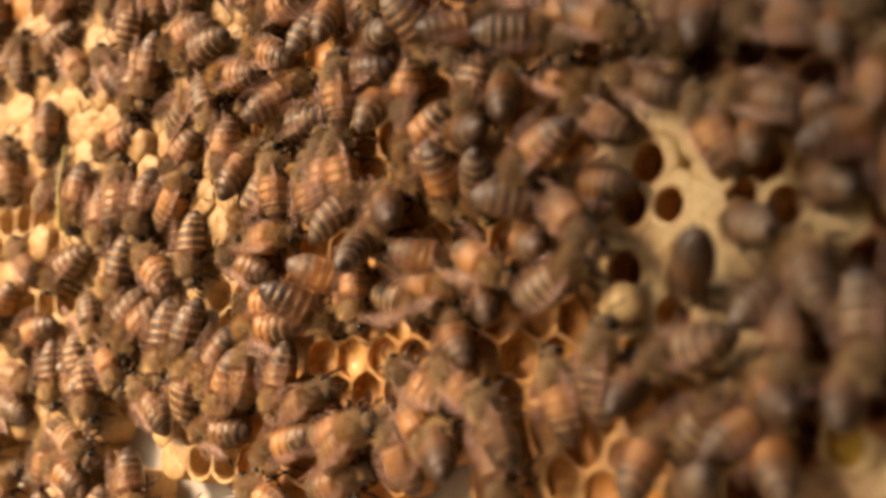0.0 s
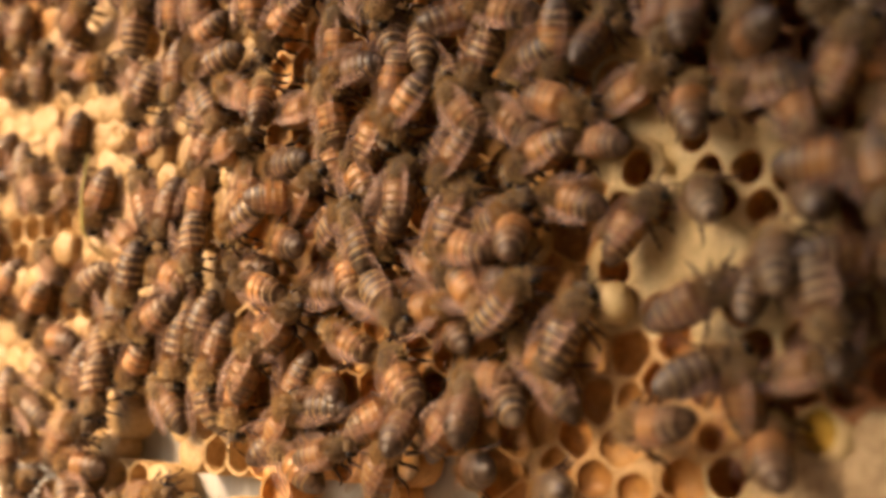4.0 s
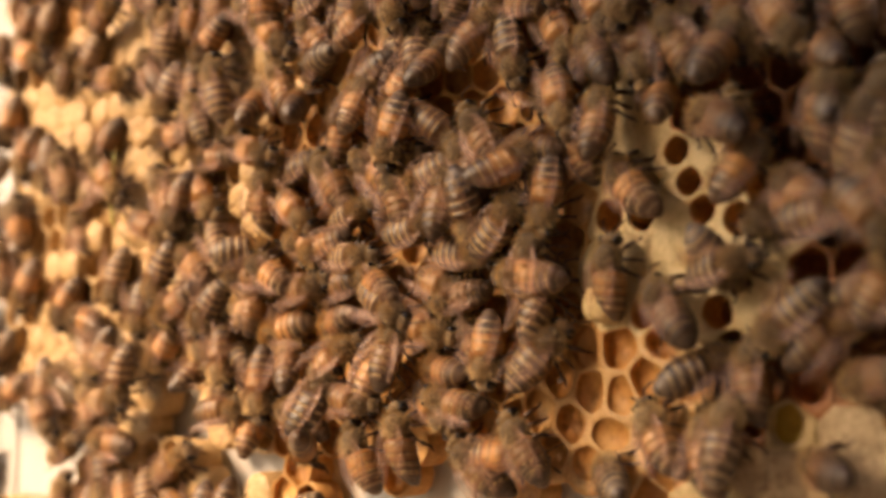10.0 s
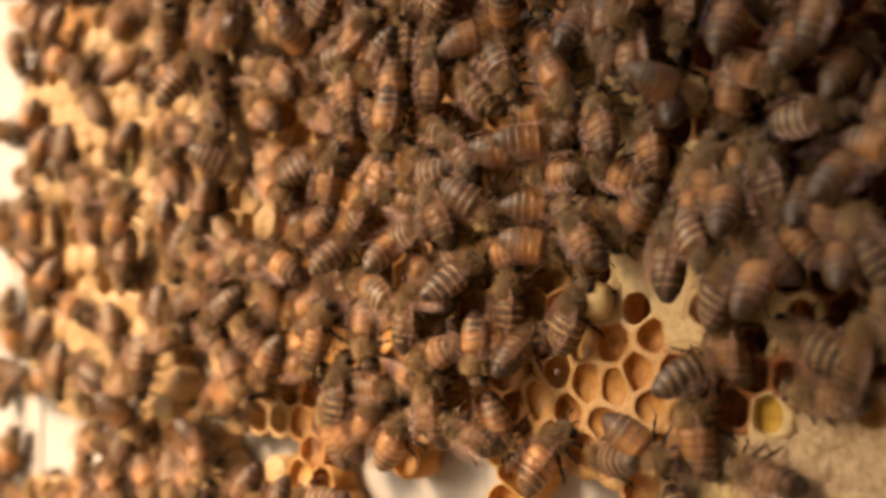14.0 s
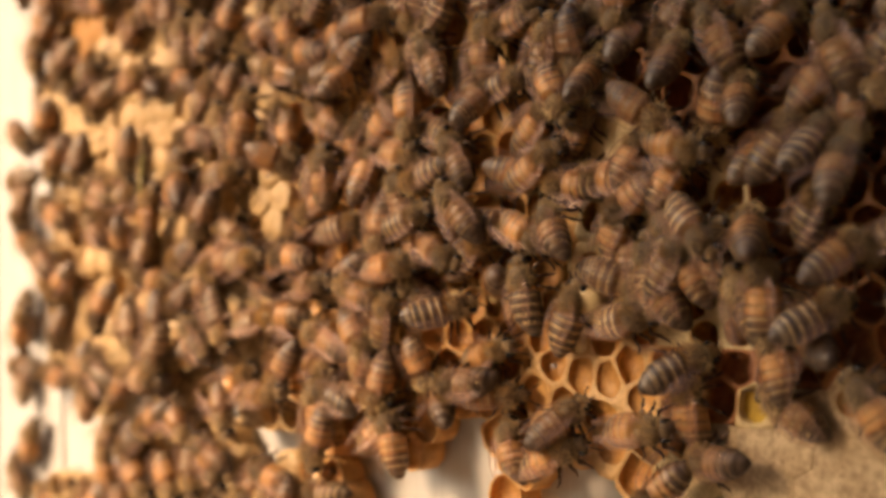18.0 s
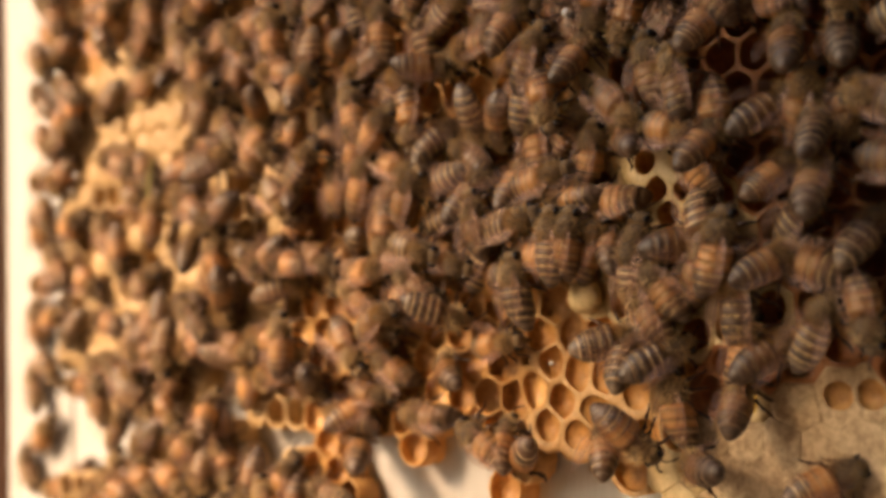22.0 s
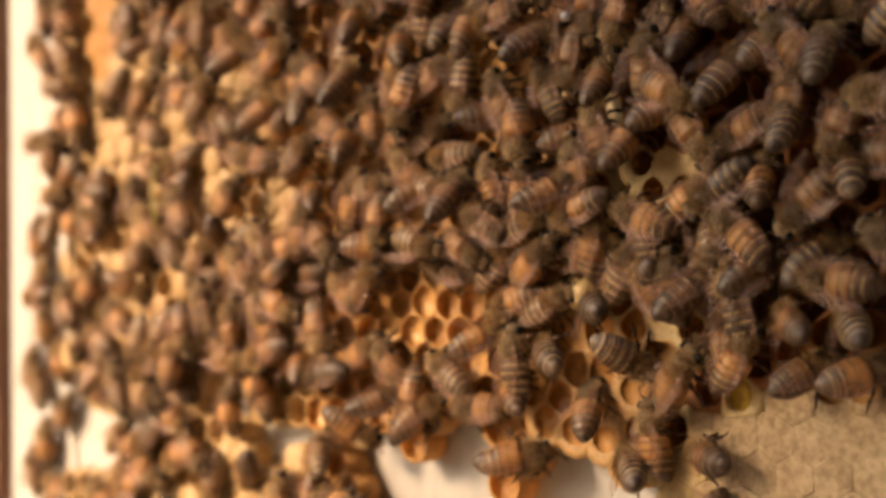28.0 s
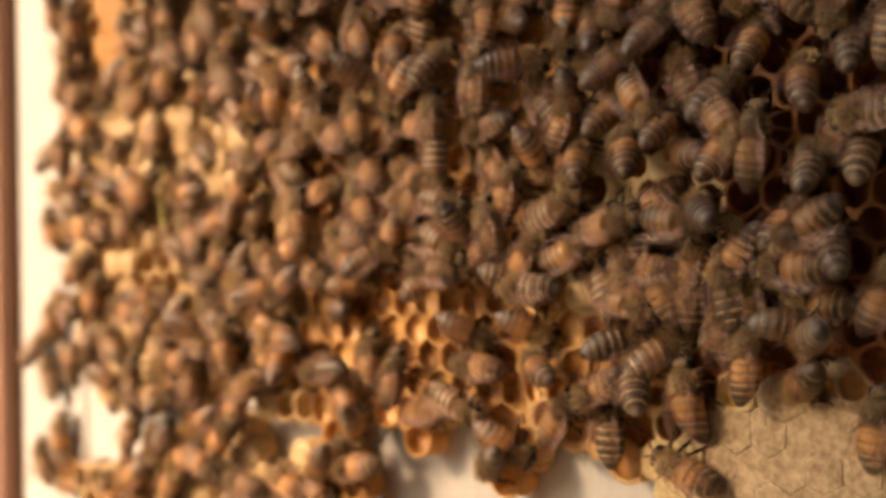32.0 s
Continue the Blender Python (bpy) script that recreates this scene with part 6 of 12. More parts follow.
    walk(bees[88], [(0, on(-10.0, 47.0, 122)), (3, on(-8.3, 46.3, 108)), (6, on(-6.7, 46.0, 91, 4.0)), (9, on(-7.4, 46.0, 87, 2.0)), (11, on(-6.4, 46.8, 83, 4.0)), (13, on(-7.2, 46.6, 101, 4.0)), (17, on(-6.4, 47.4, 77, 2.0)), (19, on(-5.3, 48.2, 66, 2.0)), (22, on(-4.0, 49.2, 62, 4.0)), (25, on(-4.0, 48.7, 67, 4.0)), (28, on(-3.9, 49.4, 66, 4.0)), (30, on(-3.4, 48.2, 40, 4.0)), (32, on(-4.2, 49.6, 67, 4.0))])
    walk(bees[89], [(0, on(-121.9, -11.8, -131)), (3, on(-122.8, -11.5, -124)), (6, on(-123.9, -11.7, -121)), (9, on(-123.4, -12.8, -105)), (11, on(-122.2, -12.4, -126)), (13, on(-120.4, -12.1, -125)), (17, on(-118.3, -10.5, -119)), (19, on(-117.2, -9.6, -105)), (22, on(-116.1, -9.3, -118)), (25, on(-115.3, -12.0, -128)), (28, on(-114.8, -12.2, -116)), (30, on(-114.2, -12.3, -118)), (32, on(-114.9, -13.9, -105))])
    walk(bees[90], [(0, on(77.7, 28.1, 9)), (3, on(76.7, 31.3, 9, 2.0)), (6, on(77.3, 31.9, 25, 2.0)), (9, on(78.6, 31.7, 9, 2.0)), (11, on(77.9, 32.2, 12, 4.0)), (13, on(77.5, 32.3, 14, 4.0)), (17, on(77.4, 31.5, 4, 4.0)), (19, on(76.8, 31.9, 24, 4.0)), (22, on(77.2, 31.6, 20, 2.0)), (25, on(76.6, 31.1, 23, 4.0)), (28, on(77.6, 32.3, 45, 4.0)), (30, on(77.9, 33.1, 59, 4.0)), (32, on(77.6, 32.0, 73, 4.0))])
    walk(bees[91], [(0, on(71.1, -0.5, -134, 4.0)), (3, on(71.1, -2.8, -152, 2.0)), (6, on(71.4, -3.4, -148, 2.0)), (9, on(72.0, -3.2, -140, 2.0)), (11, on(72.3, -3.1, -133, 4.0)), (13, on(72.1, -3.0, -148, 2.0)), (17, on(72.3, -3.0, -153, 2.0)), (19, on(71.8, -2.8, -135, 2.0)), (22, on(68.3, -7.4, -76, 2.0)), (25, on(59.8, -11.3, -132, 0.0, 48)), (28, on(42.5, -36.8, -127)), (30, on(31.4, -20.6, -147, 4.0, 46)), (32, on(27.5, -18.4, -153, 4.0))])
    walk(bees[92], [(0, on(-112.5, 40.8, -13)), (3, on(-111.7, 41.4, -10)), (6, on(-111.2, 42.0, -21)), (9, on(-110.8, 44.8, -22, 2.0)), (11, on(-109.0, 45.0, -23, 2.0)), (13, on(-108.2, 44.1, -35)), (17, on(-110.3, 43.5, -62)), (19, on(-113.2, 39.9, -70)), (22, on(-113.2, 35.9, -82)), (25, on(-113.4, 34.8, -68)), (28, on(-113.9, 34.0, -72)), (30, on(-113.1, 32.7, -33)), (32, on(-112.8, 33.2, -38))])
    walk(bees[93], [(0, on(-75.0, 47.7, -84)), (3, on(-74.8, 49.0, -84)), (6, on(-74.8, 48.8, -84)), (9, on(-73.9, 48.5, -95)), (11, on(-74.5, 48.4, -77)), (13, on(-74.7, 48.8, -79)), (17, on(-76.1, 48.7, -86)), (19, on(-76.1, 49.4, -82)), (22, on(-75.5, 48.9, -92)), (25, on(-77.7, 47.0, -98)), (28, on(-80.2, 47.2, -94, 2.0)), (30, on(-80.2, 47.0, -116, 2.0)), (31, on(-80.1, 48.1, -171, 2.2)), (32, on(-79.9, 49.1, -227, 2.0))])
    walk(bees[94], [(0, on(-88.0, 20.0, 32)), (3, on(-88.7, 20.5, 20)), (6, on(-90.1, 20.3, 3)), (9, on(-90.2, 19.6, -3)), (11, on(-89.7, 17.5, -1)), (13, on(-90.2, 17.5, -20)), (17, on(-89.3, 17.0, -1)), (19, on(-89.6, 18.0, -3)), (22, on(-89.9, 17.6, -18)), (25, on(-90.8, 22.6, 26)), (28, on(-93.7, 19.6, 89)), (29, on(-95.3, 22.8, 31, 2.2)), (30, on(-96.9, 26.1, -27)), (32, on(-100.7, 30.3, 14))])
    walk(bees[95], [(0, on(-118.9, 65.5, 104)), (3, on(-119.8, 65.5, 103)), (6, on(-121.0, 66.3, 95)), (9, on(-120.4, 65.1, 100)), (11, on(-120.2, 65.4, 101, 2.0)), (13, on(-119.4, 64.0, 115, 2.0)), (17, on(-119.5, 63.6, 104, 2.0)), (19, on(-120.3, 62.1, 111)), (22, on(-118.5, 61.2, 115, 2.0)), (25, on(-119.1, 61.7, 113)), (28, on(-119.8, 61.9, 112)), (30, on(-120.7, 60.8, 98)), (32, on(-119.6, 60.3, 98))])
    walk(bees[96], [(0, on(-81.9, 37.0, -43)), (3, on(-81.2, 40.0, -12, 2.0)), (6, on(-81.6, 39.6, 1, 2.0)), (9, on(-82.0, 38.3, -0, 2.0)), (11, on(-82.7, 37.9, -1, 2.0)), (13, on(-83.9, 40.6, 48, 2.0, 41)), (17, on(-83.8, 40.2, 22, 2.0)), (19, on(-84.8, 41.1, 20, 2.0)), (22, on(-85.2, 41.4, 21)), (25, on(-86.7, 40.6, 20)), (28, on(-85.6, 40.0, 44, 2.0)), (30, on(-88.4, 39.7, 64, 2.0)), (32, on(-89.2, 40.2, 42, 2.0))])
    walk(bees[97], [(0, on(-102.3, 25.1, 106)), (3, on(-101.6, 23.3, 117)), (6, on(-101.4, 23.9, 120, 2.0)), (9, on(-101.1, 23.6, 122, 2.0)), (11, on(-101.6, 23.4, 112)), (13, on(-103.4, 20.6, 139)), (17, on(-98.5, 21.3, 148, 2.0)), (19, on(-104.7, 17.8, 164)), (22, on(-96.1, 26.0, 163, 2.0)), (25, on(-102.6, 36.0, 161, 2.0)), (28, on(-89.7, 32.7, 165)), (30, on(-82.5, 32.2, 161)), (31, on(-84.8, 30.3, 219, 2.2)), (32, on(-87.1, 28.3, 276))])
    walk(bees[98], [(0, on(-106.4, -19.2, -83)), (3, on(-105.9, -18.5, -84)), (6, on(-106.4, -18.1, -91)), (9, on(-105.8, -19.9, -83)), (11, on(-105.9, -20.1, -85)), (13, on(-107.4, -19.2, -89, 2.0)), (17, on(-107.2, -19.3, -101)), (19, on(-107.4, -18.5, -96)), (20.5, on(-106.8, -17.8, -155, 2.2)), (22, on(-106.1, -17.0, -214)), (25, on(-109.4, -13.6, -256)), (28, on(-107.8, -9.7, -209)), (30, on(-106.9, -10.4, -215)), (32, on(-106.9, -10.8, -227))])
    walk(bees[99], [(0, on(-93.6, 58.3, 41)), (3, on(-93.9, 59.2, 36)), (6, on(-94.5, 58.7, 41)), (9, on(-94.3, 58.9, 42)), (11, on(-94.5, 58.5, 32)), (13, on(-95.8, 59.2, 13)), (17, on(-96.7, 58.3, -2, 2.0)), (19, on(-95.6, 56.9, 22)), (22, on(-95.4, 57.4, 25, 2.0)), (23.5, on(-93.7, 56.7, 88, 2.2)), (25, on(-92.0, 55.9, 152)), (28, on(-97.8, 54.1, 101)), (30, on(-98.3, 54.0, 90)), (32, on(-97.9, 54.5, 97))])
    walk(bees[100], [(0, on(-43.2, -14.7, -111)), (3, on(-44.5, -16.5, -105)), (6, on(-38.9, -18.0, -84)), (9, on(-40.2, -17.5, -89, 2.0)), (11, on(-42.4, -17.6, -84, 2.0)), (13, on(-44.9, -15.4, -123, 2.0)), (17, on(-41.1, -16.9, -104, 2.0)), (19, on(-45.1, -16.8, -149, 2.0)), (22, on(-46.9, -16.6, -164, 2.0)), (25, on(-47.5, -15.9, -167, 2.0)), (28, on(-47.9, -13.3, -156, 4.0)), (30, on(-48.0, -11.3, -158, 4.0)), (32, on(-48.1, -10.3, -182, 2.0))])
    walk(bees[101], [(0, on(-94.1, -43.5, -84)), (3, on(-95.0, -43.6, -66)), (6, on(-94.6, -43.8, -79)), (9, on(-93.9, -43.2, -58)), (11, on(-93.4, -44.1, -60)), (13, on(-93.5, -45.3, -65)), (17, on(-93.2, -45.5, -61)), (19, on(-92.7, -44.2, -46)), (22, on(-92.0, -47.5, -45)), (25, on(-92.9, -46.3, -29)), (28, on(-92.5, -47.6, -35)), (30, on(-91.9, -48.0, -37)), (32, on(-93.8, -48.2, -31))])
    walk(bees[102], [(0, on(-75.4, -4.5, -61)), (3, on(-75.1, -3.3, -77)), (6, on(-75.2, -4.1, -95)), (9, on(-75.2, -4.1, -97, 2.0)), (11, on(-75.9, -6.3, -94)), (13, on(-75.7, -7.2, -89)), (17, on(-76.1, -7.6, -77, 4.0)), (19, on(-76.3, -8.4, -97, 4.0)), (22, on(-78.2, -7.6, -89, 4.0)), (25, on(-77.0, -7.2, -85)), (26.5, on(-79.3, -7.0, -39, 2.2)), (28, on(-81.6, -6.7, 8)), (30, on(-82.9, -4.7, 10, 2.0)), (32, on(-84.2, -4.9, 14, 4.0))])
    walk(bees[103], [(0, on(-37.3, 48.3, -119, 2.0)), (3, on(-36.9, 47.9, -109, 2.0)), (6, on(-36.5, 48.3, -131)), (9, on(-36.9, 48.8, -102, 2.0)), (11, on(-37.1, 48.5, -100, 2.0)), (13, on(-37.7, 48.6, -91, 4.0)), (17, on(-38.1, 49.0, -84)), (19, on(-38.8, 48.4, -83)), (22, on(-38.0, 49.2, -95, 2.0)), (25, on(-39.3, 49.5, -98, 4.0)), (28, on(-39.7, 49.1, -88, 4.0)), (30, on(-40.6, 48.6, -95, 4.0)), (32, on(-39.1, 51.5, -84, 4.0))])
    walk(bees[104], [(0, on(-91.2, 26.6, -85)), (3, on(-91.5, 26.9, -104)), (6, on(-91.1, 26.1, -115)), (9, on(-90.1, 26.2, -125)), (11, on(-90.0, 25.6, -139)), (13, on(-90.2, 25.1, -137)), (17, on(-90.1, 25.2, -113)), (19, on(-89.0, 22.5, -65, 2.0)), (22, on(-86.7, 22.0, -47)), (25, on(-84.8, 22.1, -37, 2.0)), (28, on(-84.8, 23.6, -25)), (30, on(-79.7, 20.1, 16)), (32, on(-79.5, 20.6, 34))])
    walk(bees[105], [(0, on(-117.3, 14.8, 133)), (3, on(-118.1, 16.2, 125)), (6, on(-118.2, 15.5, 131)), (9, on(-118.3, 15.8, 114)), (11, on(-117.4, 15.4, 100)), (13, on(-117.2, 15.2, 94, 2.0)), (17, on(-118.2, 15.3, 150, 2.0)), (19, on(-118.7, 17.3, 144)), (20.5, on(-116.3, 15.9, 83, 2.2)), (22, on(-113.2, 14.4, 21)), (25, on(-113.2, 14.0, 17)), (28, on(-113.1, 15.1, 9)), (30, on(-112.4, 14.6, 8)), (32, on(-112.2, 13.3, 7))])
    walk(bees[106], [(0, on(-81.0, -47.1, 64)), (3, on(-79.8, -46.3, 88)), (6, on(-79.3, -46.2, 102)), (9, on(-79.2, -48.2, 116)), (11, on(-78.3, -47.8, 117)), (13, on(-77.8, -47.6, 137)), (17, on(-77.7, -47.5, 103)), (19, on(-79.5, -47.6, 98)), (22, on(-44.5, -33.5, 52)), (23.5, on(-44.9, -33.5, 96, 2.2)), (25, on(-49.1, -18.2, 140)), (28, on(-52.8, -18.0, 108)), (30, on(-62.9, -21.8, 101)), (32, on(-62.2, -22.0, 76))])
    walk(bees[107], [(0, on(-127.0, 10.4, 23, -5.3)), (3, on(-130.4, 10.2, 34)), (6, on(-131.2, 8.8, 39, -5.3)), (9, on(-131.0, 8.7, 16)), (11, on(-131.1, 7.8, 4, -5.3)), (13, on(-127.3, 7.6, -5, -5.3)), (17, on(-127.6, 8.0, -1, -5.3)), (19, on(-129.2, 7.8, -4, -5.3)), (22, on(-129.8, 7.9, -5, -5.3)), (25, on(-138.2, 6.9, 33, -5.3)), (28, on(-138.2, 4.8, 65, -5.3)), (30, on(-132.1, 6.3, 64, -5.3)), (31, on(-129.4, 9.9, 113, -5.3)), (32, on(-131.2, 13.5, 162, -5.3))])
    walk(bees[108], [(0, on(-69.7, 53.4, -121)), (3, on(-70.2, 51.9, -133)), (6, on(-69.7, 53.1, -121, 2.0)), (9, on(-70.1, 53.8, -130, 2.0)), (11, on(-70.1, 53.2, -141)), (13, on(-69.2, 53.5, -142, 2.0)), (17, on(-69.3, 54.0, -140)), (19, on(-69.1, 54.3, -149)), (22, on(-69.5, 52.8, -141)), (25, on(-74.1, 51.9, -156, 2.0, 48)), (26.5, on(-74.1, 51.9, -207, 2.2)), (28, on(-74.1, 51.8, -258, 0.0, 39)), (30, on(-73.0, 51.7, -269)), (32, on(-72.4, 51.2, -269))])
    walk(bees[109], [(0, on(62.0, -7.0, 153)), (3, on(62.6, -9.5, 171)), (6, on(61.9, -9.4, 187)), (9, on(61.8, -9.4, 186)), (11, on(56.1, -15.0, 193, 0.0, 43)), (13, on(55.0, -14.1, 179)), (17, on(54.1, -17.5, 153)), (19, on(52.4, -17.0, 136)), (22, on(49.8, -18.4, 96, 2.0, 44)), (25, on(56.8, -17.2, 176)), (26.5, on(57.9, -16.0, 107, 2.2)), (28, on(58.9, -14.9, 37, 0.0, 47)), (29, on(59.5, -14.5, 116, 2.2)), (30, on(60.1, -14.0, 194, 0.0, 44)), (32, on(61.3, -15.6, 213, 0.0, 44))])
    walk(bees[110], [(0, on(56.5, 38.9, 80)), (3, on(58.8, 39.6, 94, 4.0)), (6, on(59.1, 40.3, 83, 4.0)), (9, on(59.1, 40.5, 88, 4.0)), (11, on(59.5, 40.6, 75, 4.0)), (13, on(60.2, 40.1, 81, 4.0)), (17, on(60.3, 40.0, 88, 2.0)), (19, on(60.7, 39.9, 103, 2.0)), (22, on(60.6, 39.7, 127)), (25, on(60.3, 38.1, 120, 2.0)), (28, on(59.8, 37.5, 134, 2.0)), (30, on(59.9, 37.8, 140, 2.0)), (32, on(60.3, 38.4, 124, 2.0))])
    walk(bees[111], [(0, on(62.1, 33.1, 68)), (3, on(63.3, 33.0, 80)), (6, on(63.6, 33.0, 85)), (9, on(64.4, 32.4, 89)), (11, on(65.0, 32.5, 73)), (13, on(60.4, 24.9, 82, 0.0, 48)), (17, on(60.0, 23.3, 45, 0.0, 48)), (19, on(60.0, 24.2, 51)), (22, on(59.8, 22.0, 72)), (25, on(59.8, 24.0, 62, 0.0, 48)), (28, on(58.9, 24.2, 82)), (30, on(63.0, 23.5, 108, 0.0, 48)), (32, on(62.2, 24.2, 103, 0.0, 47))])
    walk(bees[112], [(0, on(-78.6, -11.9, -78)), (3, on(-77.7, -10.2, -63)), (6, on(-77.7, -9.6, -72)), (9, on(-77.5, -12.4, -5, 4.0)), (11, on(-76.9, -11.8, -22, 4.0)), (13, on(-70.9, -10.6, 10, 2.0)), (17, on(-68.5, -7.8, 31, 4.0, 39)), (19, on(-60.3, -12.6, 50, 0.0, 48)), (22, on(-61.3, -13.2, -24, 0.0, 42)), (25, on(-69.3, -9.9, -7, 2.0)), (26.5, on(-68.3, -10.1, -94, 2.2)), (28, on(-67.4, -10.4, -181)), (30, on(-74.5, -7.6, -211, 0.0, 37)), (32, on(-77.7, -10.4, -214))])
    walk(bees[113], [(0, on(-52.9, -7.4, -111)), (3, on(-53.3, -6.2, -113)), (6, on(-53.4, -5.4, -107)), (9, on(-53.8, -4.5, -121, 2.0)), (11, on(-53.7, -4.7, -123, 4.0)), (13, on(-53.6, -5.5, -118, 4.0)), (15, on(-58.8, -7.1, -166, 2.2)), (17, on(-64.0, -8.8, -214, 4.0)), (19, on(-65.2, -8.3, -229, 4.0)), (22, on(-67.7, -5.3, -222, 4.0)), (25, on(-66.6, -5.7, -236, 2.0)), (28, on(-64.6, -2.6, -251, 4.0)), (30, on(-60.6, -3.7, -227, 2.0, 43)), (32, on(-64.9, -5.3, -218, 4.0))])
    walk(bees[114], [(0, on(-55.2, 16.5, 51)), (3, on(-53.5, 17.8, 68)), (6, on(-54.1, 18.4, 73)), (7.5, on(-54.7, 15.7, 29, 2.2)), (9, on(-56.0, 12.8, -15)), (11, on(-61.1, 18.5, -78)), (13, on(-70.2, 27.7, -155, 2.0)), (17, on(-78.5, 18.0, -175)), (19, on(-77.7, 17.1, -188)), (22, on(-77.1, 17.0, -167)), (25, on(-78.1, 17.0, -142, 2.0)), (28, on(-80.5, 18.0, -146)), (30, on(-77.5, 16.6, -160)), (32, on(-76.8, 17.9, -174, 2.0))])
    walk(bees[115], [(0, on(-86.2, -47.3, 51)), (3, on(-85.9, -47.7, 51)), (6, on(-86.2, -47.8, 47)), (9, on(-85.1, -47.1, 56)), (11, on(-85.8, -48.2, 51)), (13, on(-85.3, -46.4, 42)), (17, on(-85.1, -45.6, 68)), (19, on(-86.4, -45.9, 65)), (22, on(-85.7, -45.5, 59, 2.0)), (25, on(-84.2, -45.8, 52)), (28, on(-85.6, -45.6, 65)), (30, on(-84.5, -45.3, 86)), (32, on(-84.4, -46.6, 88))])
    walk(bees[116], [(0, on(23.1, 34.6, -84, 2.0)), (3, on(23.0, 33.5, -84)), (6, on(23.6, 33.5, -67)), (9, on(23.4, 34.2, -68)), (11, on(23.5, 32.2, -66)), (13, on(25.7, 36.2, -80)), (17, on(25.7, 37.5, -90)), (19, on(25.3, 37.1, -93)), (22, on(26.1, 37.5, -94)), (25, on(26.1, 37.3, -86)), (28, on(25.6, 37.5, -88)), (29, on(25.4, 37.5, -156, 2.2)), (30, on(25.3, 37.5, -224, 0.0, 48)), (32, on(27.5, 36.2, -225, 0.0, 42))])
    walk(bees[117], [(0, on(0.9, 49.4, 153, 2.0)), (3, on(0.1, 48.4, 155)), (6, on(-0.2, 48.4, 170, 2.0)), (9, on(0.2, 48.2, 157, 2.0)), (11, on(-0.2, 48.1, 150, 4.0)), (13, on(-0.5, 49.1, 118, 2.0)), (17, on(-0.6, 49.5, 106, 2.0)), (19, on(0.3, 49.3, 95)), (22, on(1.1, 49.9, 95)), (25, on(1.4, 50.8, 88, 2.0)), (28, on(1.5, 51.7, 83, 2.0)), (30, on(-2.3, 27.9, 82)), (32, on(-3.7, 27.1, 88, 4.0))])
    walk(bees[118], [(0, on(-101.3, -45.2, -104)), (3, on(-102.0, -45.7, -84)), (6, on(-102.7, -47.1, -87)), (9, on(-102.0, -44.8, -107)), (11, on(-102.0, -44.8, -111)), (13, on(-101.3, -44.6, -109)), (17, on(-102.1, -45.7, -117)), (19, on(-103.0, -46.0, -130, 2.0)), (22, on(-98.2, -39.5, -206, 2.0)), (25, on(-98.2, -38.5, -152, 4.0)), (28, on(-97.3, -40.2, -179)), (30, on(-98.2, -39.0, -187, 4.0)), (32, on(-99.9, -41.5, -141))])
    walk(bees[119], [(0, on(-72.3, -35.7, -97)), (3, on(-71.0, -36.8, -58)), (6, on(-71.1, -36.8, -74)), (9, on(-71.4, -37.3, -73)), (11, on(-71.8, -36.8, -73)), (13, on(-71.5, -37.0, -63)), (17, on(-70.6, -36.2, -79)), (19, on(-71.1, -36.0, -92)), (22, on(-70.4, -37.1, -99)), (25, on(-69.4, -38.5, -93)), (28, on(-67.8, -39.4, -102)), (30, on(-65.4, -43.0, -95)), (32, on(-64.4, -43.6, -92))])
    walk(bees[120], [(0, on(-107.4, -50.3, -63)), (3, on(-107.0, -50.8, -60)), (6, on(-107.8, -51.5, -65)), (9, on(-106.9, -49.9, -65)), (11, on(-109.9, -49.6, -99, 2.0)), (13, on(-109.2, -48.9, -100, 2.0)), (17, on(-108.2, -49.2, -101)), (19, on(-107.8, -50.2, -97)), (22, on(-105.8, -51.1, -89)), (25, on(-106.1, -51.4, -86)), (28, on(-106.1, -51.2, -85)), (30, on(-106.7, -51.5, -105)), (32, on(-106.0, -52.6, -118))])
    walk(bees[121], [(0, on(-85.3, 4.6, -150)), (3, on(-85.0, 3.7, -162)), (6, on(-83.7, 1.3, -107)), (9, on(-83.3, 0.6, -107)), (11, on(-84.5, 1.1, -86)), (13, on(-84.5, 2.9, -94, 2.0)), (17, on(-85.3, 2.6, -100)), (19, on(-86.8, 4.1, -106)), (20.5, on(-86.7, 2.9, -39, 2.2)), (22, on(-86.6, 1.8, 29)), (25, on(-93.1, 6.6, 28)), (28, on(-89.8, 7.6, 28)), (30, on(-93.8, 13.8, 27)), (32, on(-94.0, 14.5, 32, 2.0))])
    walk(bees[122], [(0, on(-40.9, 55.6, -59, 2.0)), (3, on(-40.5, 55.4, -71)), (6, on(-40.3, 55.3, -60)), (9, on(-39.3, 54.2, -59)), (11, on(-39.2, 54.2, -70)), (13, on(-47.3, 49.4, -62)), (17, on(-47.7, 49.4, -69)), (19, on(-46.4, 49.0, -94)), (22, on(-45.5, 50.1, -69)), (25, on(-44.9, 51.0, -70)), (28, on(-45.0, 51.6, -69)), (30, on(-44.9, 52.9, -42, 4.0)), (32, on(-44.5, 52.1, -25, 4.0))])
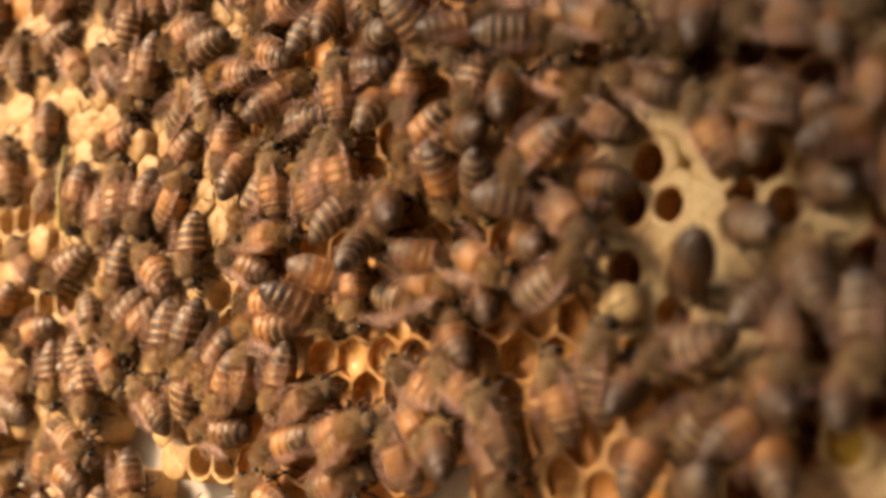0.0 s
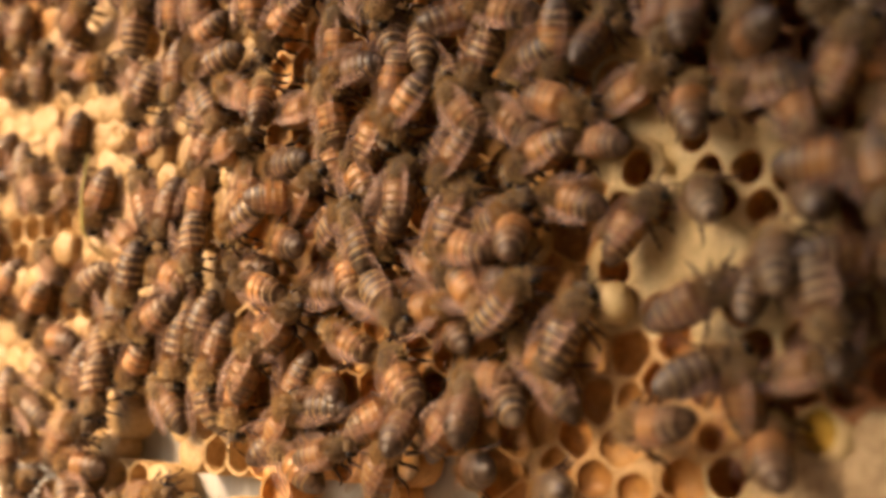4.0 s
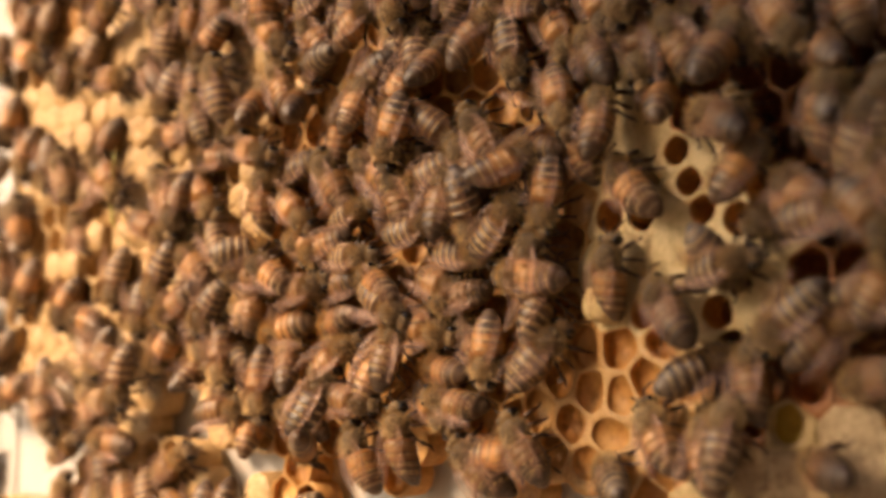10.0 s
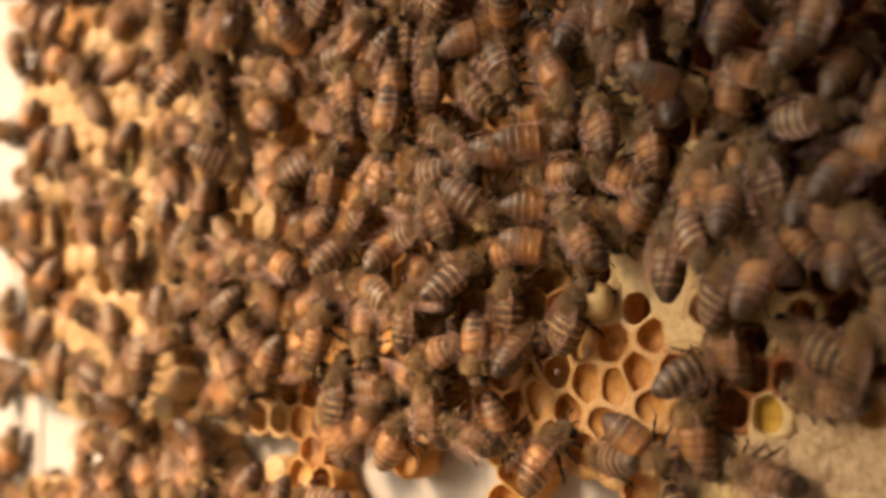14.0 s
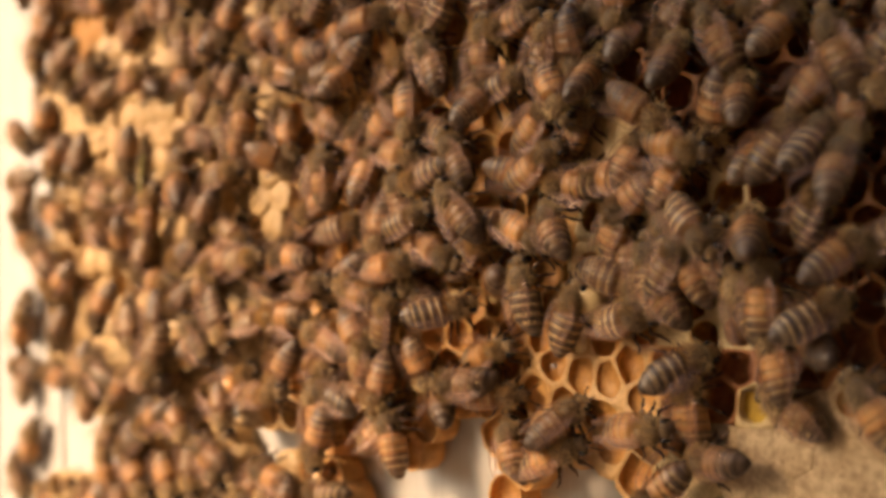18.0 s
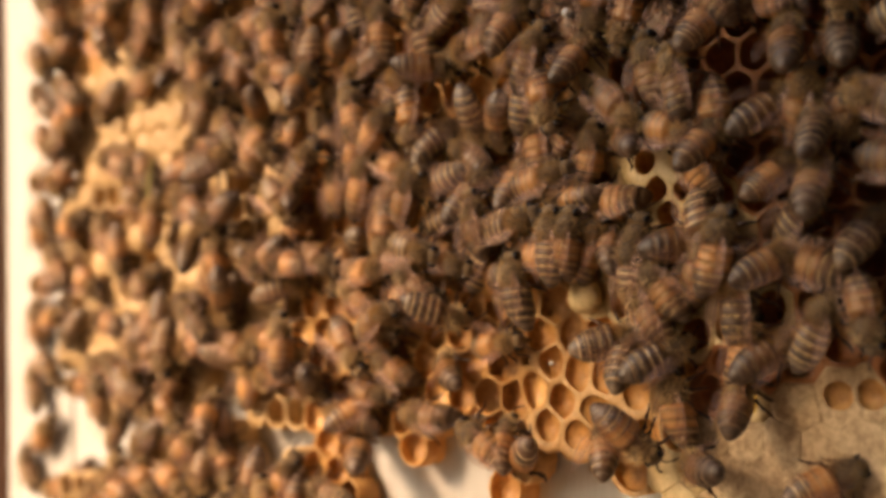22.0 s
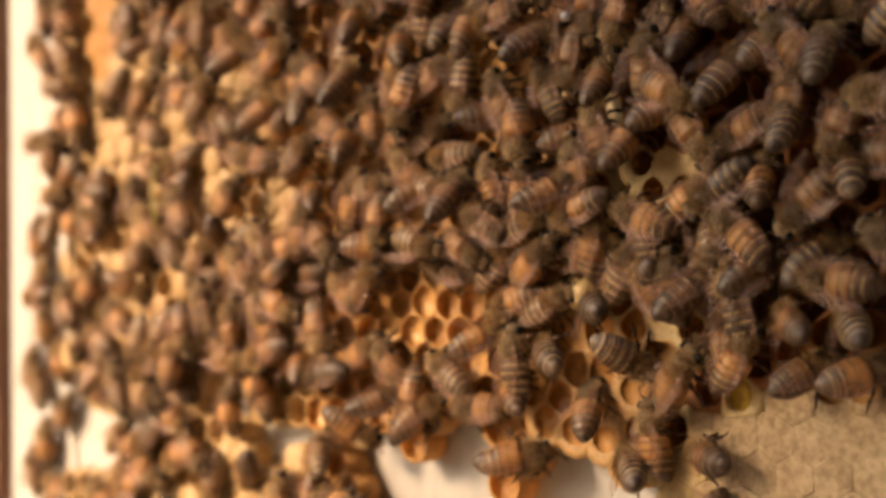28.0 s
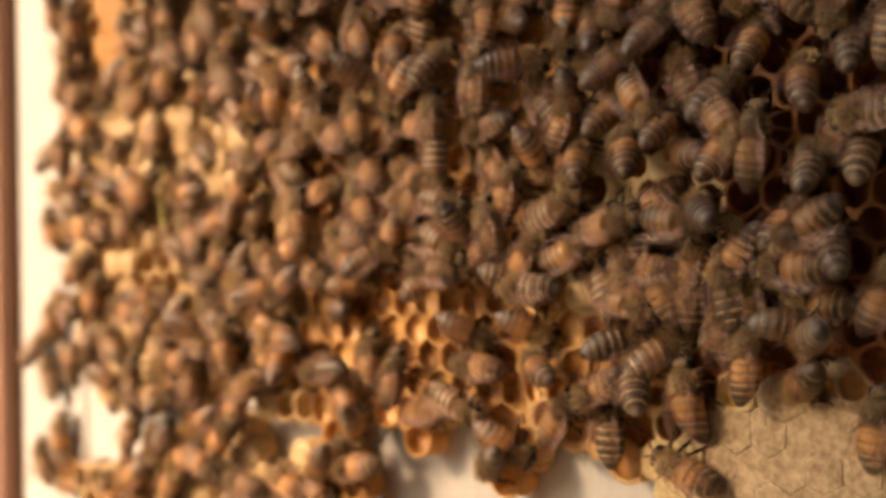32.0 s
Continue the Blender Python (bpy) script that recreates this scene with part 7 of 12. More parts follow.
    walk(bees[123], [(0, on(-39.8, -40.0, -117, 2.0)), (3, on(-40.1, -40.2, -110)), (6, on(-40.8, -40.6, -116, 2.0)), (9, on(-41.1, -40.1, -122, 2.0)), (11, on(-41.1, -39.9, -130, 2.0)), (13, on(-41.7, -39.1, -116, 2.0)), (17, on(-41.1, -39.7, -106, 2.0)), (19, on(-40.2, -40.6, -81, 4.0)), (22, on(-41.0, -40.7, -96, 2.0)), (25, on(-40.1, -40.4, -100, 2.0)), (28, on(-39.4, -40.3, -94)), (30, on(-38.7, -40.8, -70, 2.0)), (32, on(-37.2, -40.3, -42))])
    walk(bees[124], [(0, on(-64.7, 33.4, -102)), (3, on(-62.2, 34.0, -92)), (6, on(-61.8, 34.0, -81)), (9, on(-61.5, 31.6, -79)), (11, on(-62.7, 31.7, -87)), (13, on(-60.6, 33.1, -111)), (17, on(-60.4, 32.7, -115)), (19, on(-58.1, 34.5, -107)), (22, on(-57.9, 36.1, -104)), (25, on(-59.2, 38.4, -26)), (26.5, on(-57.8, 40.5, 19, 2.2)), (28, on(-56.4, 42.6, 63, 2.0, 41)), (30, on(-54.1, 47.7, 129, 0.0, 41)), (32, on(-52.5, 48.4, 161))])
    walk(bees[125], [(0, on(-27.9, 53.9, -117, 2.0)), (3, on(-28.0, 54.8, -137)), (6, on(-27.5, 55.1, -127)), (9, on(-27.9, 54.8, -116)), (11, on(-27.6, 53.6, -113)), (13, on(-26.8, 54.7, -94, 4.0)), (17, on(-27.6, 54.3, -90, 4.0)), (19, on(-28.7, 53.6, -92, 4.0)), (22, on(-32.4, 37.2, -94, 4.0)), (25, on(-29.2, 37.6, -98, 4.0)), (28, on(-28.5, 37.3, -100)), (30, on(-29.3, 36.9, -96)), (32, on(-34.1, 33.8, -92, 4.0, 41))])
    walk(bees[126], [(0, on(-106.0, 61.3, 192)), (3, on(-106.3, 61.2, 232)), (6, on(-105.9, 60.1, 211)), (9, on(-107.2, 59.0, 192)), (11, on(-107.4, 59.7, 191)), (13, on(-107.0, 59.8, 198)), (17, on(-107.7, 60.0, 178)), (19, on(-107.8, 58.7, 190)), (22, on(-106.9, 58.0, 177)), (25, on(-123.8, 80.4, 261)), (28, on(-125.1, 80.2, 243)), (30, on(-124.9, 81.6, 248)), (32, on(-125.4, 80.9, 227))])
    walk(bees[127], [(0, on(-79.4, 57.1, 72)), (3, on(-79.7, 56.8, 78)), (6, on(-80.4, 56.5, 96)), (9, on(-79.8, 55.8, 93)), (11, on(-81.0, 55.7, 114)), (13, on(-81.8, 56.0, 88)), (17, on(-81.8, 56.1, 92)), (19, on(-81.9, 56.4, 86)), (22, on(-83.0, 55.9, 96, 2.0)), (25, on(-81.1, 56.1, 86)), (28, on(-81.4, 57.3, 83)), (30, on(-79.5, 57.0, 71)), (32, on(-80.9, 57.5, 61))])
    walk(bees[128], [(0, on(-59.9, -38.2, -53)), (3, on(-60.6, -37.9, -28)), (6, on(-61.4, -37.4, -33)), (9, on(-62.3, -37.6, -34)), (11, on(-63.0, -37.5, -23)), (13, on(-62.8, -36.8, -33, 2.0)), (17, on(-62.0, -35.1, -47)), (19, on(-61.5, -34.1, -68, 4.0)), (22, on(-61.8, -35.1, -67)), (25, on(-64.4, -34.5, -146, 4.0, 38)), (26.5, on(-67.0, -34.0, -91, 2.2)), (28, on(-69.7, -33.6, -35, 2.0)), (30, on(-67.4, -36.8, -21, 2.0, 42)), (32, on(-66.7, -36.0, -24, 4.0))])
    walk(bees[129], [(0, on(75.1, -9.1, -90)), (3, on(71.2, -8.5, -173, 2.0)), (6, on(71.0, -8.8, -178, 2.0)), (9, on(71.2, -8.7, -168, 2.0)), (11, on(74.8, -8.4, -140)), (13, on(68.2, -8.0, -141)), (17, on(67.9, -9.0, -159)), (18, on(66.0, -15.6, -236, 2.2)), (19, on(64.2, -22.2, -312, 0.0, 43)), (22, on(60.9, -27.8, -327, 0.0, 48)), (23.5, on(64.2, -23.7, -269, 2.2)), (25, on(67.5, -19.5, -211, 0.0, 48)), (26.5, on(67.2, -17.2, -273, 2.2)), (28, on(66.9, -14.9, -334, 0.0, 48)), (30, on(69.3, -19.7, -265, 0.0, 39)), (32, on(71.1, -20.2, -279))])
    walk(bees[130], [(0, on(-35.9, -27.2, 158)), (3, on(-28.4, -22.9, 162, 4.0)), (6, on(-30.5, -22.7, 84)), (7.5, on(-26.2, -22.8, 156, 2.2)), (9, on(-27.3, -25.0, 228, 4.0, 45)), (11, on(-28.1, -23.0, 165, 2.0, 41)), (13, on(-27.1, -22.1, 135)), (17, on(-36.4, -28.2, 165)), (18, on(-33.5, -28.4, 255, 2.2)), (19, on(-33.0, -32.9, 345)), (22, on(-26.5, -22.3, 403, 0.0, 48)), (25, on(-26.5, -22.2, 409)), (26.5, on(-26.9, -23.9, 362, 2.2)), (28, on(-27.5, -25.3, 315, 0.0, 40)), (29, on(-27.5, -25.0, 228, 2.2)), (30, on(-27.2, -22.2, 140, 2.0)), (31, on(-26.4, -23.9, 187, 2.2)), (32, on(-25.9, -25.2, 235, 2.0, 48))])
    walk(bees[131], [(0, on(-88.5, -40.4, -68)), (3, on(-89.1, -40.0, -66)), (6, on(-88.7, -41.1, -76)), (9, on(-88.5, -42.1, -83)), (11, on(-88.1, -40.8, -64)), (13, on(-88.7, -40.2, -46)), (17, on(-87.6, -39.4, -39)), (19, on(-87.1, -38.8, -46)), (22, on(-87.5, -39.5, -34)), (25, on(-88.6, -38.1, -30, 2.0)), (28, on(-87.7, -37.9, -22)), (30, on(-88.9, -39.2, 56, 2.0, 43)), (32, on(-82.2, -39.0, 33))])
    walk(bees[132], [(0, on(43.7, 40.8, -129)), (3, on(44.0, 41.0, -142, 4.0)), (6, on(44.9, 40.9, -121, 4.0)), (9, on(45.3, 40.7, -120, 2.0)), (11, on(45.7, 41.3, -129, 2.0)), (13, on(46.2, 41.7, -119)), (17, on(47.0, 42.1, -127, 2.0)), (19, on(47.5, 42.5, -119, 2.0)), (22, on(47.4, 44.4, -123, 4.0)), (25, on(47.9, 44.0, -116, 2.0)), (28, on(46.3, 43.6, -106)), (30, on(45.1, 44.9, -116, 4.0)), (32, on(45.1, 46.4, -123, 2.0))])
    walk(bees[133], [(0, on(-45.7, 19.5, -97)), (1.5, on(-45.1, 20.7, -44, 2.2)), (3, on(-44.6, 22.0, 8, 2.0)), (6, on(-40.2, 23.3, 28, 4.0)), (9, on(-40.2, 21.0, 11, 4.0)), (11, on(-42.1, 20.9, -32, 2.0)), (13, on(-41.8, 20.4, -33)), (17, on(-39.4, 17.2, -36, 2.0, 44)), (19, on(-45.2, 24.7, -18, 4.0, 39)), (22, on(-45.0, 23.9, -33, 4.0)), (25, on(-55.8, 18.4, 18, 2.0)), (28, on(-55.7, 17.3, 49, 4.0)), (30, on(-55.6, 16.8, 68, 2.0)), (32, on(-53.0, 19.3, 40, 4.0))])
    walk(bees[134], [(0, on(16.0, 41.1, -48, 2.0)), (3, on(14.5, 42.0, -60, 2.0)), (6, on(14.2, 42.0, -57, 2.0)), (9, on(14.1, 40.0, -66)), (11, on(16.4, 39.5, -76, 4.0)), (13, on(16.2, 39.8, -102, 2.0)), (17, on(15.6, 40.1, -79, 2.0)), (19, on(14.7, 41.3, -59, 2.0)), (22, on(14.1, 41.8, -30, 2.0)), (25, on(15.8, 42.7, -32, 2.0)), (28, on(16.6, 43.1, -41, 2.0)), (30, on(16.9, 43.1, -40, 2.0)), (32, on(17.1, 43.9, -43, 2.0))])
    walk(bees[135], [(0, on(-129.6, -10.3, 105, -5.3)), (3, on(-129.7, -10.0, 113, -5.3)), (6, on(-127.9, -8.9, 100, -5.3)), (9, on(-130.7, -8.8, 73)), (11, on(-130.1, -8.4, 107)), (13, on(-128.5, -8.8, 103)), (17, on(-129.5, -8.4, 119)), (18, on(-127.7, -7.3, 62, 2.2)), (19, on(-125.9, -6.3, 6)), (22, on(-121.6, -5.4, 12)), (25, on(-127.5, -8.9, 77)), (28, on(-130.2, -13.9, 74, -5.3)), (30, on(-129.8, -13.5, 78, -5.3)), (32, on(-130.0, -15.1, 159, -5.3))])
    walk(bees[136], [(0, on(-125.5, 31.7, -98)), (3, on(-123.8, 32.2, -95)), (6, on(-122.4, 32.9, -97)), (9, on(-123.0, 32.2, -105)), (11, on(-123.2, 33.3, -110)), (13, on(-123.0, 32.1, -124)), (17, on(-123.2, 33.0, -102)), (19, on(-122.6, 33.3, -106)), (22, on(-119.5, 34.0, -95)), (25, on(-120.5, 34.2, -88)), (28, on(-120.7, 33.8, -76)), (30, on(-120.9, 33.9, -70)), (32, on(-120.9, 35.5, -93))])
    walk(bees[137], [(0, on(-29.3, 44.6, 15, 2.0)), (3, on(-28.7, 44.1, 26, 2.0)), (6, on(-29.3, 43.8, 2, 2.0)), (9, on(-29.4, 44.1, 13)), (11, on(-28.9, 45.2, 16, 2.0)), (13, on(-28.2, 45.6, 47, 2.0)), (17, on(-28.3, 48.3, 50, 4.0)), (19, on(-29.0, 48.5, 42, 2.0)), (22, on(-29.2, 49.6, 26, 2.0)), (25, on(-30.9, 50.4, 8, 2.0)), (28, on(-31.3, 51.7, 7, 2.0)), (30, on(-30.9, 50.8, 7, 2.0)), (32, on(-31.5, 50.7, 2, 2.0))])
    walk(bees[138], [(0, on(-130.8, 45.1, 100, -5.3)), (3, on(-127.9, 44.9, 106, -5.3)), (6, on(-127.8, 44.6, 105, -5.3)), (9, on(-129.4, 43.4, 87, -5.3)), (11, on(-127.5, 42.7, 98, -5.3)), (13, on(-127.5, 42.7, 95, -5.3)), (17, on(-131.2, 42.4, 102, -5.3)), (19, on(-131.2, 42.4, 122, -5.3)), (22, on(-127.5, 42.7, 135)), (23.5, on(-132.2, 39.8, 76, -5.3)), (25, on(-138.3, 37.0, 18, -5.3)), (28, on(-138.0, 35.0, 8, -5.3)), (30, on(-134.1, 34.2, 71, -5.3, 40)), (32, on(-136.3, 31.8, 70, -5.3, 39))])
    walk(bees[139], [(0, on(-51.8, -38.7, -84)), (3, on(-52.1, -38.0, -100, 2.0)), (6, on(-52.8, -38.3, -105, 2.0)), (9, on(-52.6, -38.4, -99)), (11, on(-52.9, -38.8, -102)), (13, on(-53.3, -37.6, -121)), (17, on(-53.4, -37.9, -129)), (19, on(-53.6, -37.3, -119)), (22, on(-55.0, -37.5, -105)), (25, on(-54.5, -37.5, -99)), (28, on(-55.2, -34.8, -133, 0.0, 42)), (30, on(-55.2, -34.9, -144)), (32, on(-60.0, -38.0, -197, 2.0))])
    walk(bees[140], [(0, on(-26.1, -41.0, 112)), (3, on(-26.7, -40.7, 115)), (6, on(-27.9, -40.0, 117)), (9, on(-28.6, -39.0, 106)), (11, on(-29.3, -38.4, 109)), (13, on(-28.8, -6.9, 71, 2.0)), (17, on(-30.1, -7.7, 98, 4.0)), (18, on(-32.0, -9.1, 156, 2.2)), (19, on(-33.9, -10.5, 213, 4.0, 45)), (20.5, on(-37.6, -9.7, 153, 2.2)), (22, on(-41.2, -8.9, 92, 4.0)), (25, on(-42.2, -7.4, 84, 4.0)), (26.5, on(-41.2, -6.2, 33, 2.2)), (28, on(-40.1, -5.1, -19, 4.0)), (30, on(-46.1, -3.5, 32, 4.0, 41)), (32, on(-50.3, -1.5, 31, 2.0, 40))])
    walk(bees[141], [(0, on(-118.3, 49.9, -76)), (3, on(-118.2, 50.0, -93)), (6, on(-117.6, 51.2, -101)), (9, on(-118.0, 51.1, -109)), (11, on(-118.2, 51.0, -100)), (13, on(-120.2, 51.7, -93)), (17, on(-120.4, 52.5, -112)), (19, on(-121.0, 52.3, -141, 2.0)), (22, on(-118.7, 51.0, -136)), (23.5, on(-125.0, 49.4, -183, 2.2)), (25, on(-128.9, 47.8, -229, -5.3)), (28, on(-124.6, 48.7, -264)), (30, on(-125.4, 47.6, -254, 2.0)), (32, on(-122.4, 47.1, -305))])
    walk(bees[142], [(0, on(-81.9, 15.0, -101)), (3, on(-82.4, 15.8, -107)), (6, on(-83.2, 15.3, -116)), (9, on(-82.9, 16.1, -111)), (10, on(-82.2, 18.1, -41, 2.2)), (11, on(-81.5, 20.2, 28, 2.0, 41)), (13, on(-83.2, 13.7, 54, 4.0)), (17, on(-79.8, 14.9, 57, 2.0)), (19, on(-80.8, 15.8, 74, 2.0)), (22, on(-81.8, 15.1, 68, 2.0)), (25, on(-81.9, 14.1, 87, 4.0)), (28, on(-86.1, 14.1, 117, 2.0)), (30, on(-86.9, 13.7, 97)), (32, on(-85.9, 20.5, 37, 4.0))])
    walk(bees[143], [(0, on(-68.2, 31.6, -99)), (3, on(-69.3, 32.0, -115, 2.0)), (6, on(-69.6, 31.7, -120, 2.0)), (9, on(-69.4, 31.5, -124)), (11, on(-69.8, 33.6, -113, 2.0)), (13, on(-75.0, 21.7, -147)), (17, on(-73.5, 21.9, -132, 0.0, 40)), (19, on(-74.0, 22.3, -148)), (22, on(-73.8, 22.9, -160)), (25, on(-76.7, 21.8, -167)), (28, on(-78.1, 24.3, -159)), (30, on(-86.2, 42.5, -130)), (32, on(-86.5, 45.4, -136))])
    walk(bees[144], [(0, on(-69.4, 2.3, -103)), (3, on(-69.0, 1.8, -100, 2.0)), (6, on(-69.5, 1.1, -101, 2.0)), (9, on(-68.5, 0.5, -104, 2.0)), (11, on(-68.9, 2.0, -113, 2.0)), (13, on(-69.4, 3.9, -113)), (17, on(-69.9, 3.2, -97, 4.0)), (18, on(-69.9, 4.3, -152, 2.2)), (19, on(-70.0, 5.4, -207, 2.0)), (22, on(-71.4, 7.2, -242, 0.0, 42)), (25, on(-74.3, 8.1, -213, 2.0)), (28, on(-81.7, 9.8, -231)), (30, on(-82.0, 10.6, -231)), (32, on(-82.7, 10.3, -226))])
    walk(bees[145], [(0, on(-102.5, -2.0, -117)), (3, on(-101.2, -1.4, -128)), (6, on(-97.5, -2.2, -69, 2.0)), (9, on(-101.4, -3.5, -117)), (11, on(-100.3, -3.4, -107)), (12, on(-101.6, -4.5, -62, 2.2)), (13, on(-102.9, -5.6, -17)), (17, on(-98.2, -4.9, -29)), (18, on(-98.2, -6.2, -115, 2.2)), (19, on(-98.2, -7.4, -200, 2.0)), (22, on(-100.4, -6.5, -189, 2.0)), (25, on(-101.0, -6.5, -208, 4.0)), (28, on(-101.0, -5.0, -211)), (30, on(-100.1, -4.8, -199)), (32, on(-101.5, -4.3, -200))])
    walk(bees[146], [(0, on(-32.4, -14.1, -103)), (3, on(-31.3, -15.1, -111)), (6, on(-33.9, -16.1, -115)), (7.5, on(-33.9, -13.7, -178, 2.2)), (9, on(-33.8, -11.3, -241, 0.0, 48)), (11, on(-36.9, -11.6, -268, 2.0)), (12, on(-36.1, -12.9, -317, 2.2)), (13, on(-35.3, -14.1, -366)), (17, on(-34.5, -14.4, -371)), (19, on(-33.9, -15.5, -384)), (22, on(-37.2, -18.6, -390)), (25, on(-36.1, -14.8, -384)), (28, on(-24.5, -45.0, -436)), (30, on(-25.4, -44.9, -454)), (32, on(-24.8, -45.3, -471))])
    walk(bees[147], [(0, on(34.6, 41.7, -98)), (3, on(33.5, 43.6, -105)), (6, on(34.4, 44.7, -89)), (9, on(35.6, 45.6, -81, 2.0)), (11, on(35.6, 47.5, -73)), (13, on(35.6, 47.5, -92)), (17, on(35.3, 49.3, -99)), (19, on(35.1, 48.5, -86)), (22, on(36.1, 49.0, -73)), (25, on(36.3, 47.9, -67)), (28, on(38.1, 48.6, -75)), (30, on(38.2, 48.1, -70)), (32, on(38.4, 48.7, -79))])
    walk(bees[148], [(0, on(-61.4, -14.3, -217)), (3, on(-61.2, -14.6, -225)), (6, on(-61.2, -14.6, -228)), (9, on(-59.3, -13.4, -252, 0.0, 48)), (11, on(-58.8, -14.6, -315, 0.0, 38)), (13, on(-59.4, -3.8, -342)), (17, on(-64.3, 1.2, -322)), (19, on(-63.8, 0.0, -339)), (22, on(-64.5, 1.1, -327)), (25, on(-65.6, 4.2, -322)), (28, on(-69.1, 7.1, -323)), (30, on(-68.7, 6.4, -307)), (32, on(-64.8, 6.4, -318))])
    walk(bees[149], [(0, on(-118.1, -50.9, 147)), (3, on(-117.8, -50.6, 141)), (6, on(-118.7, -51.2, 134)), (9, on(-119.0, -51.0, 158)), (11, on(-119.5, -51.4, 169)), (13, on(-120.0, -49.8, 158)), (17, on(-122.6, -50.4, 150)), (19, on(-122.6, -50.4, 156)), (22, on(-119.5, -51.0, 156)), (23.5, on(-117.2, -48.7, 94, 2.2)), (25, on(-113.4, -47.8, 31, 0.0, 40)), (28, on(-128.5, -26.0, 55, -5.3)), (29, on(-130.7, -26.3, 144, -5.3)), (30, on(-132.9, -26.5, 233, -5.3, 39)), (32, on(-121.5, -18.2, 279))])
    walk(bees[150], [(0, on(-8.7, 17.5, -136)), (3, on(-7.7, 21.4, -126, 4.0)), (6, on(-11.4, 19.9, -132, 4.0)), (9, on(-10.2, 17.9, -111, 4.0)), (11, on(-13.1, 21.3, -103, 4.0)), (13, on(-13.6, 21.5, -97, 4.0)), (17, on(-9.7, 23.4, -74, 4.0)), (19, on(-10.4, 24.1, -81)), (22, on(-9.7, 24.1, -86, 2.0)), (25, on(-10.8, 28.2, -97, 4.0)), (28, on(-10.6, 27.2, -106, 4.0)), (30, on(-11.9, 29.4, -131, 4.0)), (32, on(-12.0, 30.1, -122, 4.0))])
    walk(bees[151], [(0, on(-127.8, 16.8, -155, -5.3)), (3, on(-130.6, 16.8, -157)), (6, on(-130.4, 16.7, -161)), (9, on(-129.0, 15.7, -185)), (11, on(-128.8, 15.5, -190)), (13, on(-127.1, 14.6, -167)), (17, on(-127.0, 16.0, -170)), (18, on(-128.5, 15.7, -109, 2.2)), (19, on(-130.0, 15.3, -48, 0.0, 45)), (22, on(-125.4, 15.2, -57)), (25, on(-124.7, 19.6, 12)), (28, on(-123.5, 20.8, -10)), (30, on(-125.6, 22.2, -26)), (32, on(-124.8, 21.4, -24))])
    walk(bees[152], [(0, on(-54.0, 36.1, -158)), (3, on(-53.1, 35.1, -156, 2.0)), (6, on(-53.7, 36.2, -176)), (9, on(-53.8, 34.6, -165, 2.0)), (10, on(-54.2, 34.8, -252, 2.2)), (11, on(-54.6, 35.0, -340, 4.0, 47)), (13, on(-65.0, 36.4, -311, 4.0, 43)), (17, on(-64.6, 36.8, -310)), (19, on(-61.5, 34.4, -315, 2.0)), (22, on(-61.4, 34.9, -302, 4.0)), (25, on(-63.5, 35.7, -308, 2.0)), (28, on(-63.1, 36.9, -316, 4.0)), (30, on(-58.4, 36.7, -248, 2.0)), (32, on(-62.1, 42.2, -235, 2.0))])
    walk(bees[153], [(0, on(67.8, 35.3, 71)), (3, on(70.1, 33.7, 47)), (6, on(71.1, 33.6, 33, 2.0)), (9, on(71.8, 31.3, 50)), (11, on(71.8, 29.7, 59, 2.0)), (13, on(72.1, 29.0, 61, 2.0)), (17, on(72.1, 28.4, 58, 2.0)), (19, on(72.0, 27.9, 40, 2.0)), (22, on(66.6, 27.3, 122, 2.0, 48)), (25, on(67.5, 28.4, 133, 2.0)), (28, on(65.6, 25.9, 103, 4.0, 48)), (30, on(66.4, 28.0, 105, 4.0, 48)), (32, on(69.4, 28.1, 118, 0.0, 48))])
    walk(bees[154], [(0, on(-107.0, 22.2, -72)), (3, on(-106.0, 22.3, -77)), (6, on(-105.8, 23.8, -94)), (9, on(-107.4, 22.6, -95)), (11, on(-108.7, 23.6, -95)), (13, on(-109.1, 24.6, -106)), (17, on(-109.5, 24.4, -107)), (19, on(-109.8, 24.0, -102)), (20.5, on(-111.1, 27.6, -39, 2.2)), (22, on(-113.9, 33.5, 24, 2.0)), (23.5, on(-112.9, 24.3, 88, 2.2)), (25, on(-107.0, 22.5, 151)), (28, on(-108.1, 21.7, 162, 2.0)), (30, on(-106.5, 22.7, 156, 4.0)), (32, on(-106.8, 22.1, 172, 2.0))])
    walk(bees[155], [(0, on(-46.5, -11.2, -117)), (3, on(-47.5, -10.7, -109, 2.0)), (6, on(-48.2, -10.0, -104)), (9, on(-49.9, -10.6, -84, 4.0)), (11, on(-48.8, -15.8, -75, 2.0)), (13, on(-48.7, -16.9, -69, 4.0)), (17, on(-43.0, -19.6, -3, 4.0)), (19, on(-44.8, -18.3, 6, 4.0)), (22, on(-54.0, -12.1, -17, 2.0)), (25, on(-55.2, -14.0, -23, 4.0)), (28, on(-55.2, -14.5, -11, 4.0)), (30, on(-56.6, -20.1, 30, 4.0)), (32, on(-54.9, -18.8, 29, 2.0))])
